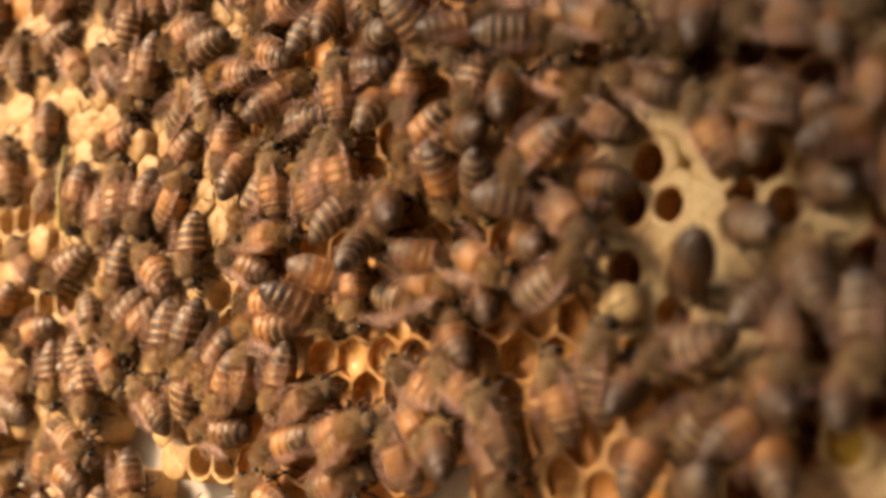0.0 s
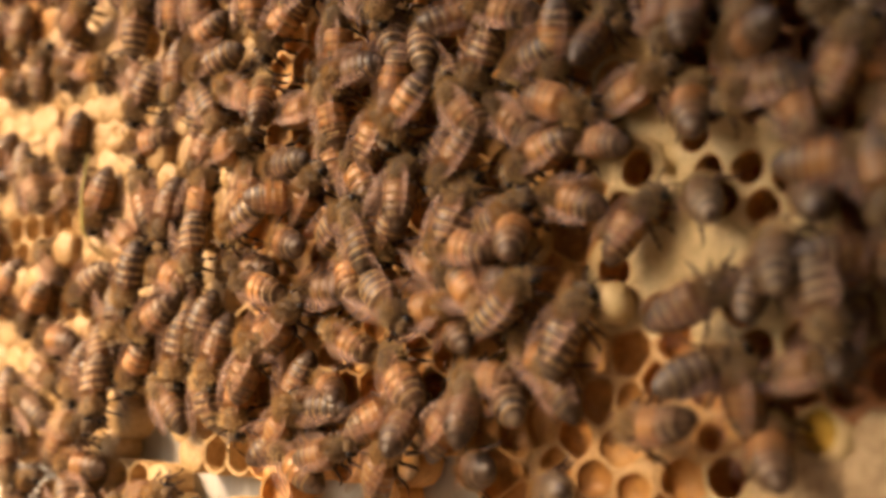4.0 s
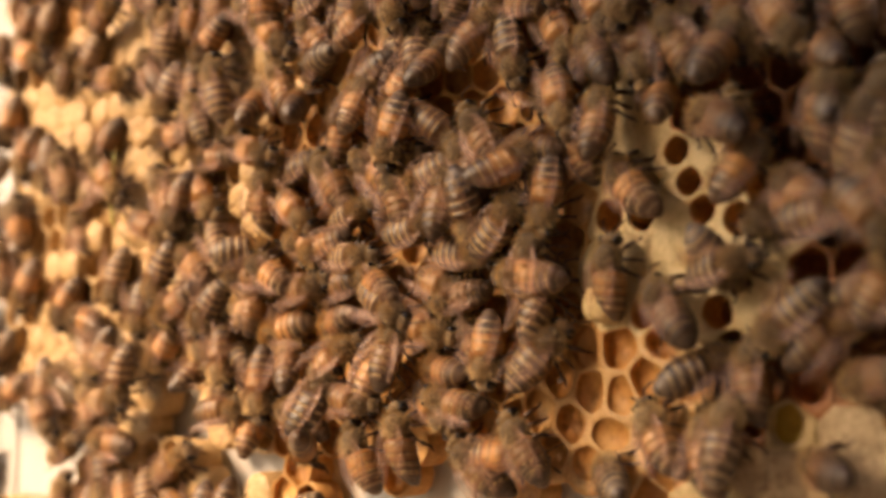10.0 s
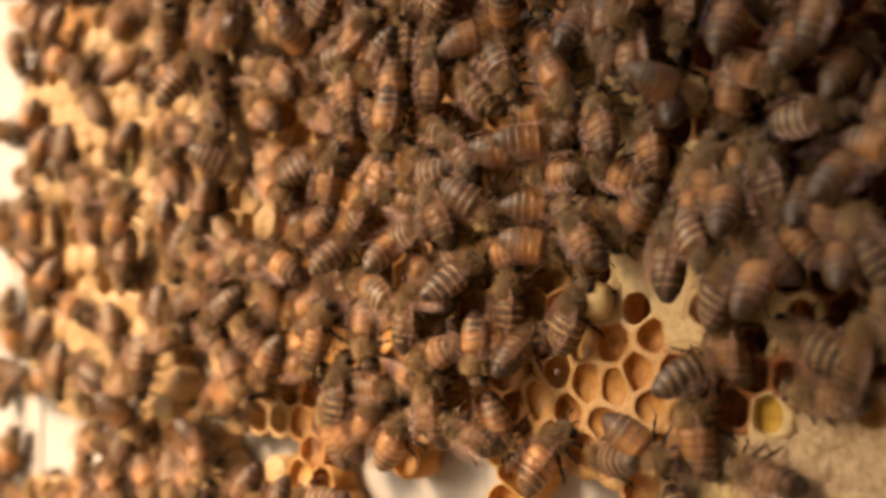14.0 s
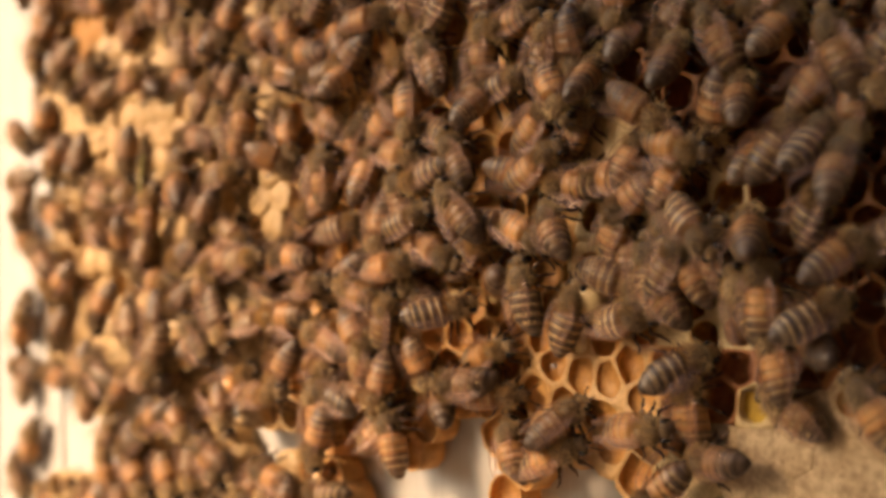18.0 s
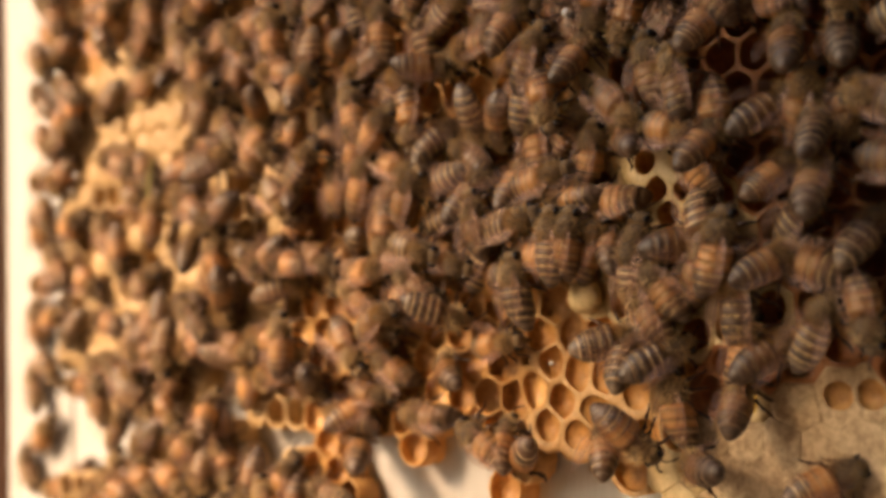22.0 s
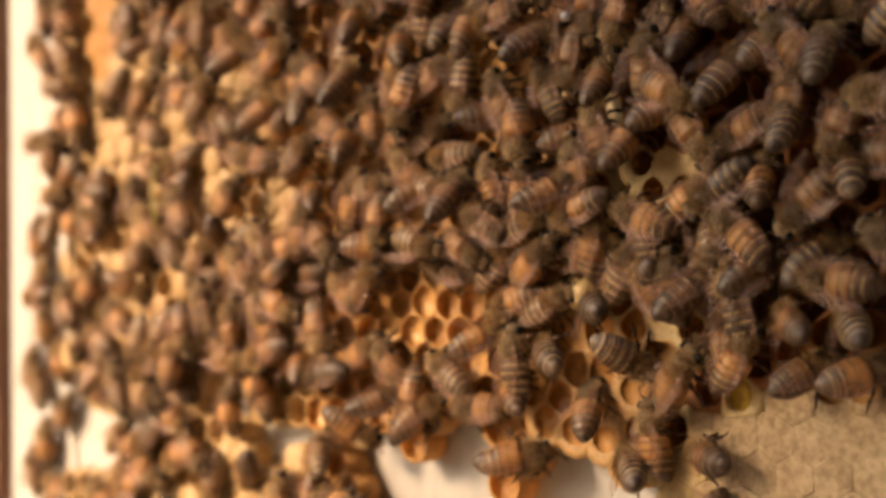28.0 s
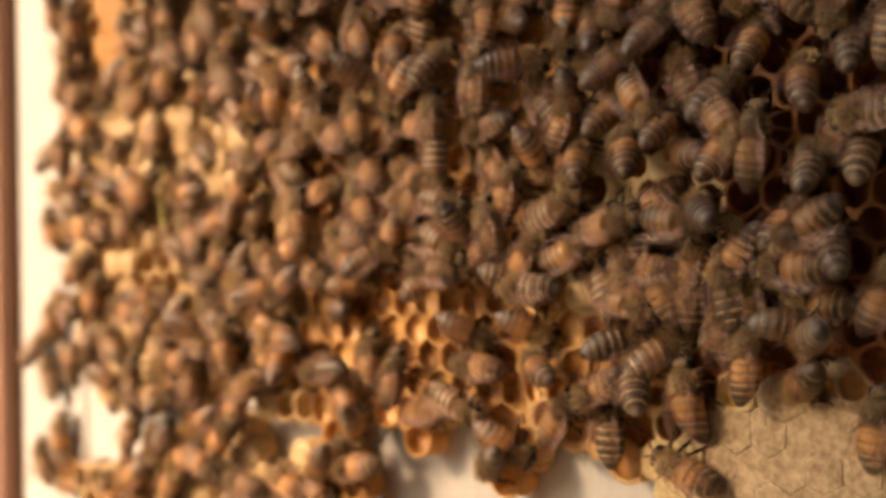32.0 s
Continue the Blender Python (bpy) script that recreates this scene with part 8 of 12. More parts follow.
    walk(bees[156], [(0, on(-84.8, -22.6, 76)), (3, on(-86.1, -20.9, 73)), (6, on(-90.7, -18.9, 69)), (9, on(-90.9, -18.8, 85)), (11, on(-91.1, -19.1, 112)), (13, on(-89.6, -19.6, 110)), (17, on(-88.6, -17.1, 37, 2.0)), (19, on(-92.1, -19.3, 36)), (22, on(-91.7, -19.7, 25)), (25, on(-90.7, -19.8, 23)), (28, on(-92.1, -31.4, 20)), (30, on(-90.0, -30.9, 30)), (32, on(-85.9, -22.4, 105, 0.0, 44))])
    walk(bees[157], [(0, on(-97.0, 8.4, 135)), (3, on(-97.1, 8.3, 136)), (6, on(-95.8, 10.0, 130)), (9, on(-95.7, 10.2, 140)), (11, on(-100.0, 13.6, 122)), (13, on(-101.1, 13.3, 125)), (17, on(-101.2, 12.4, 127)), (19, on(-103.8, 12.3, 140, 2.0)), (22, on(-103.6, 12.4, 122)), (25, on(-101.7, 14.1, 115, 0.0, 48)), (28, on(-108.3, 14.4, 141, 2.0)), (30, on(-107.3, 13.8, 140, 2.0)), (32, on(-108.5, 14.0, 148, 2.0))])
    walk(bees[158], [(0, on(-110.3, 2.9, -117)), (3, on(-110.5, 3.0, -127)), (6, on(-112.8, 2.1, -130)), (9, on(-114.8, 0.4, -114)), (11, on(-115.1, -0.3, -120)), (13, on(-116.1, -1.0, -127)), (17, on(-115.9, -0.9, -134)), (19, on(-115.9, -0.2, -137, 2.0)), (20.5, on(-111.7, 0.3, -83, 2.2)), (22, on(-107.6, 0.8, -30)), (23.5, on(-108.3, 3.6, -95, 2.2)), (25, on(-109.1, 6.3, -159)), (26.5, on(-108.9, 4.5, -236, 2.2)), (28, on(-108.6, 2.7, -313)), (30, on(-110.8, -1.1, -313)), (32, on(-111.5, 0.1, -299))])
    walk(bees[159], [(0, on(-69.0, -11.6, -53)), (3, on(-69.4, -11.3, -116)), (6, on(-70.3, -11.8, -131)), (9, on(-70.7, -11.9, -126)), (11, on(-70.4, -11.8, -124)), (13, on(-59.5, -21.9, -135)), (17, on(-63.2, -12.9, -147, 0.0, 39)), (19, on(-72.5, -12.7, -150, 2.0)), (22, on(-71.3, -12.1, -159, 2.0)), (25, on(-73.4, -13.3, -141, 4.0)), (28, on(-76.5, -13.1, -154, 4.0)), (30, on(-78.6, -14.5, -153, 2.0)), (32, on(-81.2, -16.4, -162, 2.0))])
    walk(bees[160], [(0, on(-126.6, 70.2, -114)), (3, on(-126.0, 70.1, -100, 2.0)), (6, on(-126.3, 71.1, -66, 2.0)), (9, on(-126.0, 71.2, -94, 2.0)), (11, on(-125.6, 69.9, -82, 2.0)), (13, on(-126.2, 70.4, -95, 2.0)), (17, on(-127.2, 70.5, -98, 2.0)), (19, on(-127.1, 71.0, -105, 2.0)), (22, on(-123.2, 72.3, -107, 2.0)), (25, on(-124.0, 70.9, -111, 2.0)), (28, on(-123.5, 70.1, -94)), (30, on(-124.1, 69.6, -94, 2.0)), (32, on(-124.1, 69.2, -84, 2.0))])
    walk(bees[161], [(0, on(-129.0, 33.4, 13, -5.3)), (3, on(-127.5, 31.4, 23, 2.0)), (6, on(-126.8, 30.6, 15, 2.0)), (9, on(-126.3, 30.5, 2, 2.0)), (11, on(-127.5, 31.4, 4, 2.0)), (13, on(-126.7, 32.0, -7, 2.0)), (17, on(-127.0, 31.2, -18, 2.0)), (19, on(-127.5, 31.3, -53, 2.0)), (22, on(-124.2, 31.4, -45)), (25, on(-125.5, 32.6, 19, 2.0)), (28, on(-121.8, 31.4, 89, 2.0)), (30, on(-120.7, 31.4, 89, 2.0)), (32, on(-120.5, 31.8, 82, 2.0))])
    walk(bees[162], [(0, on(-42.3, 4.8, 163)), (3, on(-43.7, 4.5, 164)), (6, on(-44.2, 4.2, 177)), (9, on(-44.9, 2.0, 165, 2.0)), (11, on(-45.8, 1.2, 199, 4.0)), (13, on(-46.1, 1.9, 189, 4.0)), (17, on(-46.0, 2.9, 199, 2.0)), (19, on(-45.3, 2.0, 201, 2.0)), (22, on(-46.3, 3.3, 217, 4.0)), (25, on(-46.8, 3.9, 220)), (28, on(-45.9, -0.1, 215, 4.0)), (30, on(-45.5, -0.6, 216, 2.0)), (32, on(-44.3, -2.0, 220, 4.0))])
    walk(bees[163], [(0, on(77.7, 14.2, 108)), (3, on(78.0, 13.8, 107)), (6, on(78.3, 13.3, 111)), (9, on(78.6, 13.0, 116)), (11, on(78.7, 13.5, 127)), (13, on(79.0, 13.8, 140)), (17, on(79.0, 14.4, 141)), (19, on(79.0, 14.9, 122)), (22, on(78.8, 14.7, 129)), (25, on(79.0, 14.1, 137)), (28, on(72.2, 2.5, 144, 2.0)), (29, on(70.2, 1.3, 83, 2.2)), (30, on(68.1, 0.2, 23, 0.0, 48)), (31, on(67.5, 0.9, 71, 2.2)), (32, on(66.9, 1.6, 120, 2.0, 48))])
    walk(bees[164], [(0, on(-84.1, 57.8, -104)), (3, on(-85.0, 57.5, -101)), (6, on(-84.3, 58.5, -125)), (9, on(-84.1, 58.5, -125)), (11, on(-85.3, 58.5, -118)), (13, on(-84.6, 59.3, -114)), (17, on(-84.2, 59.2, -124)), (19, on(-85.0, 59.4, -114)), (22, on(-85.6, 59.8, -114)), (25, on(-83.5, 60.1, -101, 2.0)), (28, on(-82.5, 59.8, -102, 2.0)), (30, on(-80.8, 60.1, -108, 2.0)), (32, on(-80.3, 60.0, -84, 2.0))])
    walk(bees[165], [(0, on(-107.2, 67.4, -131)), (3, on(-107.6, 68.6, -128)), (6, on(-106.9, 69.0, -163)), (9, on(-106.7, 69.5, -175)), (11, on(-105.6, 69.0, -164)), (13, on(-105.2, 67.3, -183)), (17, on(-106.8, 66.0, -173)), (19, on(-106.8, 67.3, -187)), (22, on(-107.6, 67.5, -188)), (25, on(-118.2, 89.1, -258)), (28, on(-119.1, 88.8, -273, 2.0)), (30, on(-117.2, 88.5, -275)), (32, on(-117.3, 88.5, -296, 2.0))])
    walk(bees[166], [(0, on(77.1, 35.1, -131)), (3, on(77.6, 34.8, -135)), (6, on(78.5, 34.3, -131)), (9, on(78.8, 35.2, -132)), (11, on(79.0, 35.0, -145)), (13, on(78.7, 34.9, -136)), (17, on(79.0, 34.1, -118)), (19, on(79.0, 33.4, -109)), (22, on(79.0, 33.8, -106)), (25, on(79.0, 33.2, -89)), (28, on(78.6, 34.7, -99, 2.0)), (30, on(79.0, 35.5, -96, 2.0)), (32, on(79.0, 36.2, -94, 2.0))])
    walk(bees[167], [(0, on(5.5, 35.3, 165)), (3, on(6.2, 34.2, 156, 4.0)), (6, on(6.7, 33.7, 168, 4.0)), (9, on(8.6, 36.6, 164, 2.0)), (11, on(9.2, 37.7, 169, 4.0)), (13, on(10.4, 36.4, 236, 4.0, 47)), (17, on(9.6, 36.6, 257, 2.0)), (18, on(9.9, 36.6, 194, 2.2)), (19, on(10.2, 36.7, 130, 0.0, 48)), (22, on(12.8, 37.5, 65, 4.0, 38)), (25, on(5.9, 37.2, 64, 4.0)), (28, on(5.1, 39.1, 71, 4.0, 39)), (30, on(8.2, 42.3, 68, 2.0)), (32, on(7.8, 43.2, 70, 2.0))])
    walk(bees[168], [(0, on(-62.8, -29.9, -68)), (3, on(-61.2, -30.8, -8)), (6, on(-63.4, -28.3, 25)), (9, on(-63.5, -28.2, 30)), (11, on(-64.7, -29.1, 32)), (13, on(-63.5, -28.3, 47)), (17, on(-74.2, -14.0, 51)), (19, on(-75.8, -16.1, 67)), (22, on(-77.3, -16.0, 59)), (25, on(-80.3, -17.2, 98)), (28, on(-79.8, -17.1, 130)), (30, on(-77.3, -15.1, 123, 0.0, 47)), (32, on(-76.9, -17.5, 89))])
    walk(bees[169], [(0, on(-27.8, 15.2, 102)), (3, on(-27.2, 13.8, 90, 2.0)), (4.5, on(-26.6, 15.3, 26, 2.2)), (6, on(-26.0, 16.7, -37, 2.0, 48)), (7.5, on(-26.3, 17.2, 51, 2.2)), (9, on(-26.5, 17.7, 139, 2.0)), (11, on(-27.2, 16.6, 92, 2.0)), (13, on(-24.6, 17.3, 69, 4.0)), (17, on(-28.3, 18.4, 96, 4.0)), (19, on(-28.2, 18.7, 80, 4.0)), (22, on(-30.3, 17.8, 95)), (25, on(-32.5, 14.2, 90, 2.0)), (28, on(-35.6, 10.5, 78, 4.0)), (30, on(-35.5, 13.1, 86)), (32, on(-37.8, 13.0, 92, 4.0))])
    walk(bees[170], [(0, on(-76.0, 38.1, 130)), (3, on(-75.2, 39.2, 140)), (6, on(-75.3, 38.8, 138)), (9, on(-76.6, 38.7, 131)), (11, on(-76.3, 41.1, 136)), (13, on(-80.9, 40.2, 168)), (17, on(-85.2, 38.2, 151, 0.0, 38)), (19, on(-80.4, 40.8, 153)), (22, on(-78.0, 41.7, 121, 0.0, 45)), (25, on(-85.8, 37.5, 161)), (28, on(-80.5, 39.6, 169)), (30, on(-85.5, 37.4, 186)), (32, on(-86.5, 40.1, 194))])
    walk(bees[171], [(0, on(-57.2, 49.3, 100)), (3, on(-57.6, 48.9, 91)), (6, on(-57.8, 49.7, 93)), (9, on(-57.4, 49.6, 92)), (11, on(-56.1, 49.7, 90)), (13, on(-56.4, 48.9, 70)), (17, on(-56.5, 42.3, 60, 2.0, 46)), (19, on(-58.7, 46.6, 25, 0.0, 42)), (22, on(-58.8, 47.3, 17)), (25, on(-59.1, 47.8, 14)), (28, on(-59.4, 47.6, 18)), (30, on(-60.6, 47.6, 19)), (32, on(-60.8, 47.4, 21))])
    walk(bees[172], [(0, on(-130.3, -50.7, 189, -5.3)), (3, on(-130.5, -50.7, 196, -5.3)), (6, on(-130.0, -51.3, 215, -5.3)), (9, on(-130.4, -52.4, 215, -5.3)), (11, on(-131.0, -50.2, 219, -5.3)), (13, on(-131.8, -51.0, 209, -5.3)), (17, on(-132.4, -50.8, 214, -5.3)), (19, on(-131.4, -50.1, 227, -5.3)), (20.5, on(-129.3, -51.3, 272, -5.3)), (22, on(-127.2, -52.6, 317, -5.3)), (23.5, on(-130.5, -45.2, 360, -5.3)), (25, on(-133.9, -37.9, 403, -5.3)), (28, on(-133.3, -47.4, 391, -5.3)), (30, on(-134.8, -46.9, 397, -5.3)), (31, on(-128.6, -40.6, 352, -5.3)), (32, on(-129.5, -41.0, 308, -5.3, 42))])
    walk(bees[173], [(0, on(-61.6, 5.5, 142)), (3, on(-62.3, 4.6, 149)), (6, on(-63.6, 4.8, 164)), (9, on(-63.1, 5.4, 148)), (11, on(-63.4, 4.9, 148)), (13, on(-64.0, 5.4, 136)), (15, on(-62.7, 6.0, 83, 2.2)), (17, on(-61.5, 6.6, 30, 0.0, 41)), (19, on(-60.9, 7.9, 57)), (22, on(-61.6, 6.8, 79, 2.0)), (25, on(-60.6, 6.8, 76, 2.0)), (28, on(-60.6, 6.4, 83)), (30, on(-62.1, 7.2, 44, 0.0, 42)), (32, on(-65.5, 12.1, 29, 0.0, 38))])
    walk(bees[174], [(0, on(-89.2, 63.5, -16)), (3, on(-89.4, 63.0, -35)), (6, on(-90.0, 62.0, -32)), (9, on(-89.3, 61.2, -25, 2.0)), (11, on(-89.3, 62.2, -26)), (13, on(-88.3, 62.1, -37, 2.0)), (17, on(-88.7, 60.8, -28, 2.0)), (19, on(-90.0, 60.1, -28, 2.0)), (22, on(-89.7, 60.2, -35, 2.0)), (25, on(-90.1, 60.6, -25)), (28, on(-90.0, 61.0, -53)), (30, on(-88.4, 62.1, -80)), (32, on(-90.0, 62.6, -84))])
    walk(bees[175], [(0, on(-122.1, -20.0, -152)), (3, on(-120.4, -19.5, -145)), (6, on(-121.3, -19.1, -152)), (9, on(-119.9, -19.6, -139)), (11, on(-118.7, -20.2, -157)), (13, on(-117.3, -20.3, -163)), (17, on(-121.3, -19.5, -177)), (19, on(-118.3, -17.6, -209)), (22, on(-114.4, -20.4, -183)), (25, on(-112.1, -20.6, -196)), (28, on(-108.3, -21.4, -178)), (29, on(-103.3, -22.0, -225, 2.2)), (30, on(-102.3, -21.9, -271)), (32, on(-101.5, -21.8, -288, 0.0, 40))])
    walk(bees[176], [(0, on(-60.5, 58.8, -143)), (3, on(-60.0, 57.3, -148, 2.0)), (6, on(-60.7, 56.3, -127)), (9, on(-60.4, 56.7, -131)), (11, on(-61.0, 57.5, -122)), (13, on(-61.3, 57.6, -126)), (17, on(-60.9, 56.9, -106)), (19, on(-59.8, 56.8, -120)), (22, on(-59.9, 56.7, -127)), (25, on(-59.1, 56.8, -132, 2.0)), (28, on(-59.6, 56.6, -138)), (30, on(-58.6, 57.7, -132, 2.0)), (32, on(-59.3, 58.5, -139, 2.0))])
    walk(bees[177], [(0, on(-130.8, -21.8, -160, -5.3)), (3, on(-129.8, -18.4, -151, 2.0)), (6, on(-128.7, -18.2, -154)), (9, on(-130.2, -19.3, -167)), (11, on(-129.8, -19.6, -163)), (13, on(-128.9, -19.2, -170)), (17, on(-128.8, -18.3, -177, 2.0)), (19, on(-129.6, -16.2, -192, 2.0)), (20.5, on(-127.3, -18.0, -116, 2.2)), (22, on(-120.7, -17.4, -41, 2.0)), (23.5, on(-130.2, -20.4, 6, -5.3)), (25, on(-140.1, -17.9, 52, -5.3, 39)), (28, on(-142.9, -16.2, 74, -5.3)), (30, on(-142.5, -8.3, 71, -5.3, 39)), (32, on(-145.4, -14.0, 70, -5.3, 38))])
    walk(bees[178], [(0, on(-93.3, -12.5, -17)), (3, on(-92.9, -12.0, -18)), (6, on(-91.5, -12.8, -39)), (9, on(-90.4, -12.6, -32)), (11, on(-90.0, -12.4, -47)), (13, on(-90.4, -11.2, -71)), (17, on(-90.9, -10.1, -72)), (19, on(-89.5, -11.3, -74)), (22, on(-92.6, -12.0, -79)), (25, on(-93.8, -12.3, -114, 2.0)), (28, on(-93.1, -12.5, -111)), (30, on(-91.1, -10.7, -96)), (32, on(-92.1, -10.8, -112, 2.0))])
    walk(bees[179], [(0, on(-33.4, -42.9, -108)), (3, on(-34.4, -44.3, -111)), (6, on(-33.0, -43.3, -111)), (9, on(-32.3, -43.4, -107)), (11, on(-33.6, -44.0, -120)), (13, on(-29.8, -41.9, -125)), (17, on(-49.3, -33.4, -203)), (19, on(-47.3, -33.5, -203, 2.0)), (22, on(-64.8, -24.1, -246, 2.0, 42)), (25, on(-63.4, -27.1, -303, 4.0)), (28, on(-61.8, -21.5, -282)), (30, on(-63.9, -27.1, -258, 0.0, 42)), (32, on(-63.3, -28.5, -321, 2.0))])
    walk(bees[180], [(0, on(-72.0, 59.9, -93)), (3, on(-72.4, 60.5, -95)), (6, on(-71.3, 58.4, -68)), (9, on(-70.7, 59.4, -58)), (11, on(-71.7, 59.5, -58)), (13, on(-71.6, 60.4, -61)), (17, on(-71.8, 60.1, -55)), (19, on(-70.9, 59.8, -59)), (22, on(-70.8, 59.6, -67)), (25, on(-70.7, 59.7, -60)), (28, on(-71.1, 59.3, -41)), (30, on(-72.0, 59.5, -24)), (32, on(-72.0, 60.9, -20))])
    walk(bees[181], [(0, on(28.3, 41.0, -91, 2.0)), (3, on(28.7, 41.0, -80)), (6, on(29.7, 40.8, -81)), (9, on(30.7, 42.0, -72, 2.0)), (11, on(29.7, 42.1, -75, 2.0)), (13, on(30.0, 41.9, -53)), (17, on(29.9, 43.3, -54)), (19, on(28.8, 43.1, -76)), (22, on(29.3, 43.6, -61, 2.0)), (25, on(30.1, 43.1, -60, 2.0)), (28, on(30.3, 42.7, -66)), (30, on(29.5, 43.9, -90, 2.0)), (32, on(30.3, 45.3, -86, 2.0))])
    walk(bees[182], [(0, on(-127.8, 21.9, -156, -5.3)), (3, on(-127.4, 23.4, -166, -5.3)), (6, on(-131.0, 23.2, -165)), (9, on(-130.8, 23.3, -158)), (11, on(-130.4, 23.1, -155)), (13, on(-131.1, 23.2, -186, -5.3)), (17, on(-130.2, 22.8, -176)), (19, on(-129.8, 23.0, -172, 2.0)), (22, on(-127.4, 24.2, -163)), (25, on(-126.8, 13.6, -211, 2.0)), (28, on(-124.1, 14.5, -252, 0.0, 37)), (30, on(-122.7, 21.8, -240, 2.0)), (32, on(-120.4, 20.7, -217, 2.0))])
    walk(bees[183], [(0, on(-14.5, -43.7, 78)), (3, on(-14.3, -44.3, 116)), (6, on(-13.5, -46.3, 123)), (9, on(-13.1, -46.3, 131)), (11, on(-13.6, -46.1, 123)), (13, on(-15.8, -45.2, 115)), (17, on(5.5, -23.6, 99)), (19, on(8.3, -26.3, 124, 0.0, 42)), (22, on(7.1, -25.8, 110, 0.0, 42)), (25, on(10.6, -20.1, 97)), (28, on(9.5, -18.8, 131, 0.0, 46)), (30, on(13.7, -16.3, 66)), (32, on(16.0, -14.8, 149, 2.0, 39))])
    walk(bees[184], [(0, on(-129.9, 56.7, -87)), (3, on(-130.3, 57.2, -63, 2.0)), (6, on(-127.2, 58.0, -58, -5.3)), (9, on(-127.0, 57.0, -48, -5.3)), (11, on(-127.0, 56.3, -36, -5.3)), (13, on(-131.3, 56.7, -23, -5.3)), (17, on(-127.6, 57.7, -16, -5.3)), (19, on(-128.6, 57.0, -7, -5.3)), (22, on(-129.1, 56.0, -22, -5.3)), (23.5, on(-127.0, 54.7, 49, -5.3)), (25, on(-126.4, 53.4, 120)), (28, on(-127.0, 54.1, 136, 2.0)), (30, on(-127.6, 53.4, 149, 4.0)), (32, on(-127.2, 53.4, 151, -5.3))])
    walk(bees[185], [(0, on(57.9, 16.7, -77)), (3, on(56.7, 16.9, -97)), (6, on(52.2, 20.8, -37, 0.0, 48)), (7.5, on(50.6, 21.4, 26, 2.2)), (9, on(48.9, 21.9, 88)), (11, on(38.3, 13.8, 111)), (13, on(39.1, 11.8, 105)), (17, on(37.5, 11.3, 45, 2.0)), (19, on(40.8, 14.8, 90, 0.0, 41)), (22, on(42.0, 14.7, 132)), (25, on(41.5, 7.8, 105, 0.0, 46)), (28, on(43.6, 10.6, 40)), (30, on(45.5, 13.4, 46, 0.0, 48)), (32, on(50.1, 15.4, 72, 2.0, 47))])
    walk(bees[186], [(0, on(-5.0, 47.5, -69)), (3, on(-5.2, 48.4, -76)), (6, on(-4.5, 49.6, -80, 4.0)), (9, on(-4.9, 49.8, -93)), (11, on(-4.4, 50.9, -87, 4.0)), (13, on(-5.0, 50.3, -117, 4.0)), (17, on(-6.1, 50.3, -130)), (19, on(-5.7, 50.9, -120)), (22, on(-5.8, 52.1, -126)), (25, on(-7.6, 51.4, -126)), (28, on(-6.9, 52.8, -127)), (30, on(-6.6, 52.5, -108)), (32, on(-7.2, 52.1, -102))])
    walk(bees[187], [(0, on(-102.6, -24.4, -98)), (3, on(-101.7, -29.4, -62, 2.0)), (6, on(-101.1, -25.3, -57)), (9, on(-101.1, -25.5, -50, 2.0)), (11, on(-101.9, -23.4, -35, 2.0)), (13, on(-92.0, -31.5, -1)), (17, on(-101.8, -22.7, -3, 2.0)), (18, on(-100.4, -22.1, 40, 2.2)), (19, on(-101.9, -21.7, 83)), (22, on(-102.3, -21.5, 97, 2.0)), (25, on(-100.9, -20.3, 97, 2.0)), (28, on(-103.2, -17.6, 59, 2.0, 38)), (30, on(-102.0, -15.5, 120, 2.0, 39)), (31, on(-100.6, -17.7, 38, 2.2)), (32, on(-99.2, -19.8, -43, 4.0, 37))])
    walk(bees[188], [(0, on(-85.2, -13.3, -82)), (3, on(-85.8, -13.2, -102)), (6, on(-85.5, -13.0, -113)), (9, on(-86.2, -11.9, -111, 2.0)), (11, on(-86.3, -13.5, -129, 2.0)), (13, on(-85.7, -15.2, -128)), (17, on(-86.0, -16.2, -115)), (19, on(-86.9, -16.3, -116)), (22, on(-90.1, -16.7, -119, 2.0)), (25, on(-89.4, -16.6, -124)), (28, on(-90.3, -17.0, -142)), (29, on(-90.6, -16.5, -90, 2.2)), (30, on(-91.0, -16.0, -37, 2.0, 42)), (32, on(-83.4, -14.0, -30))])
    walk(bees[189], [(0, on(-46.9, -40.2, 97)), (3, on(-46.4, -39.8, 109)), (6, on(-46.6, -39.7, 114)), (9, on(-46.4, -39.6, 111)), (11, on(-46.8, -38.8, 114)), (13, on(-47.6, -38.6, 123)), (17, on(-47.7, -38.2, 124)), (19, on(-48.6, -38.0, 113)), (22, on(-48.2, -37.9, 123, 2.0)), (25, on(-48.2, -38.0, 116)), (28, on(-47.5, -38.3, 99)), (30, on(-49.1, -35.9, 150, 0.0, 43)), (32, on(-49.1, -36.8, 149))])
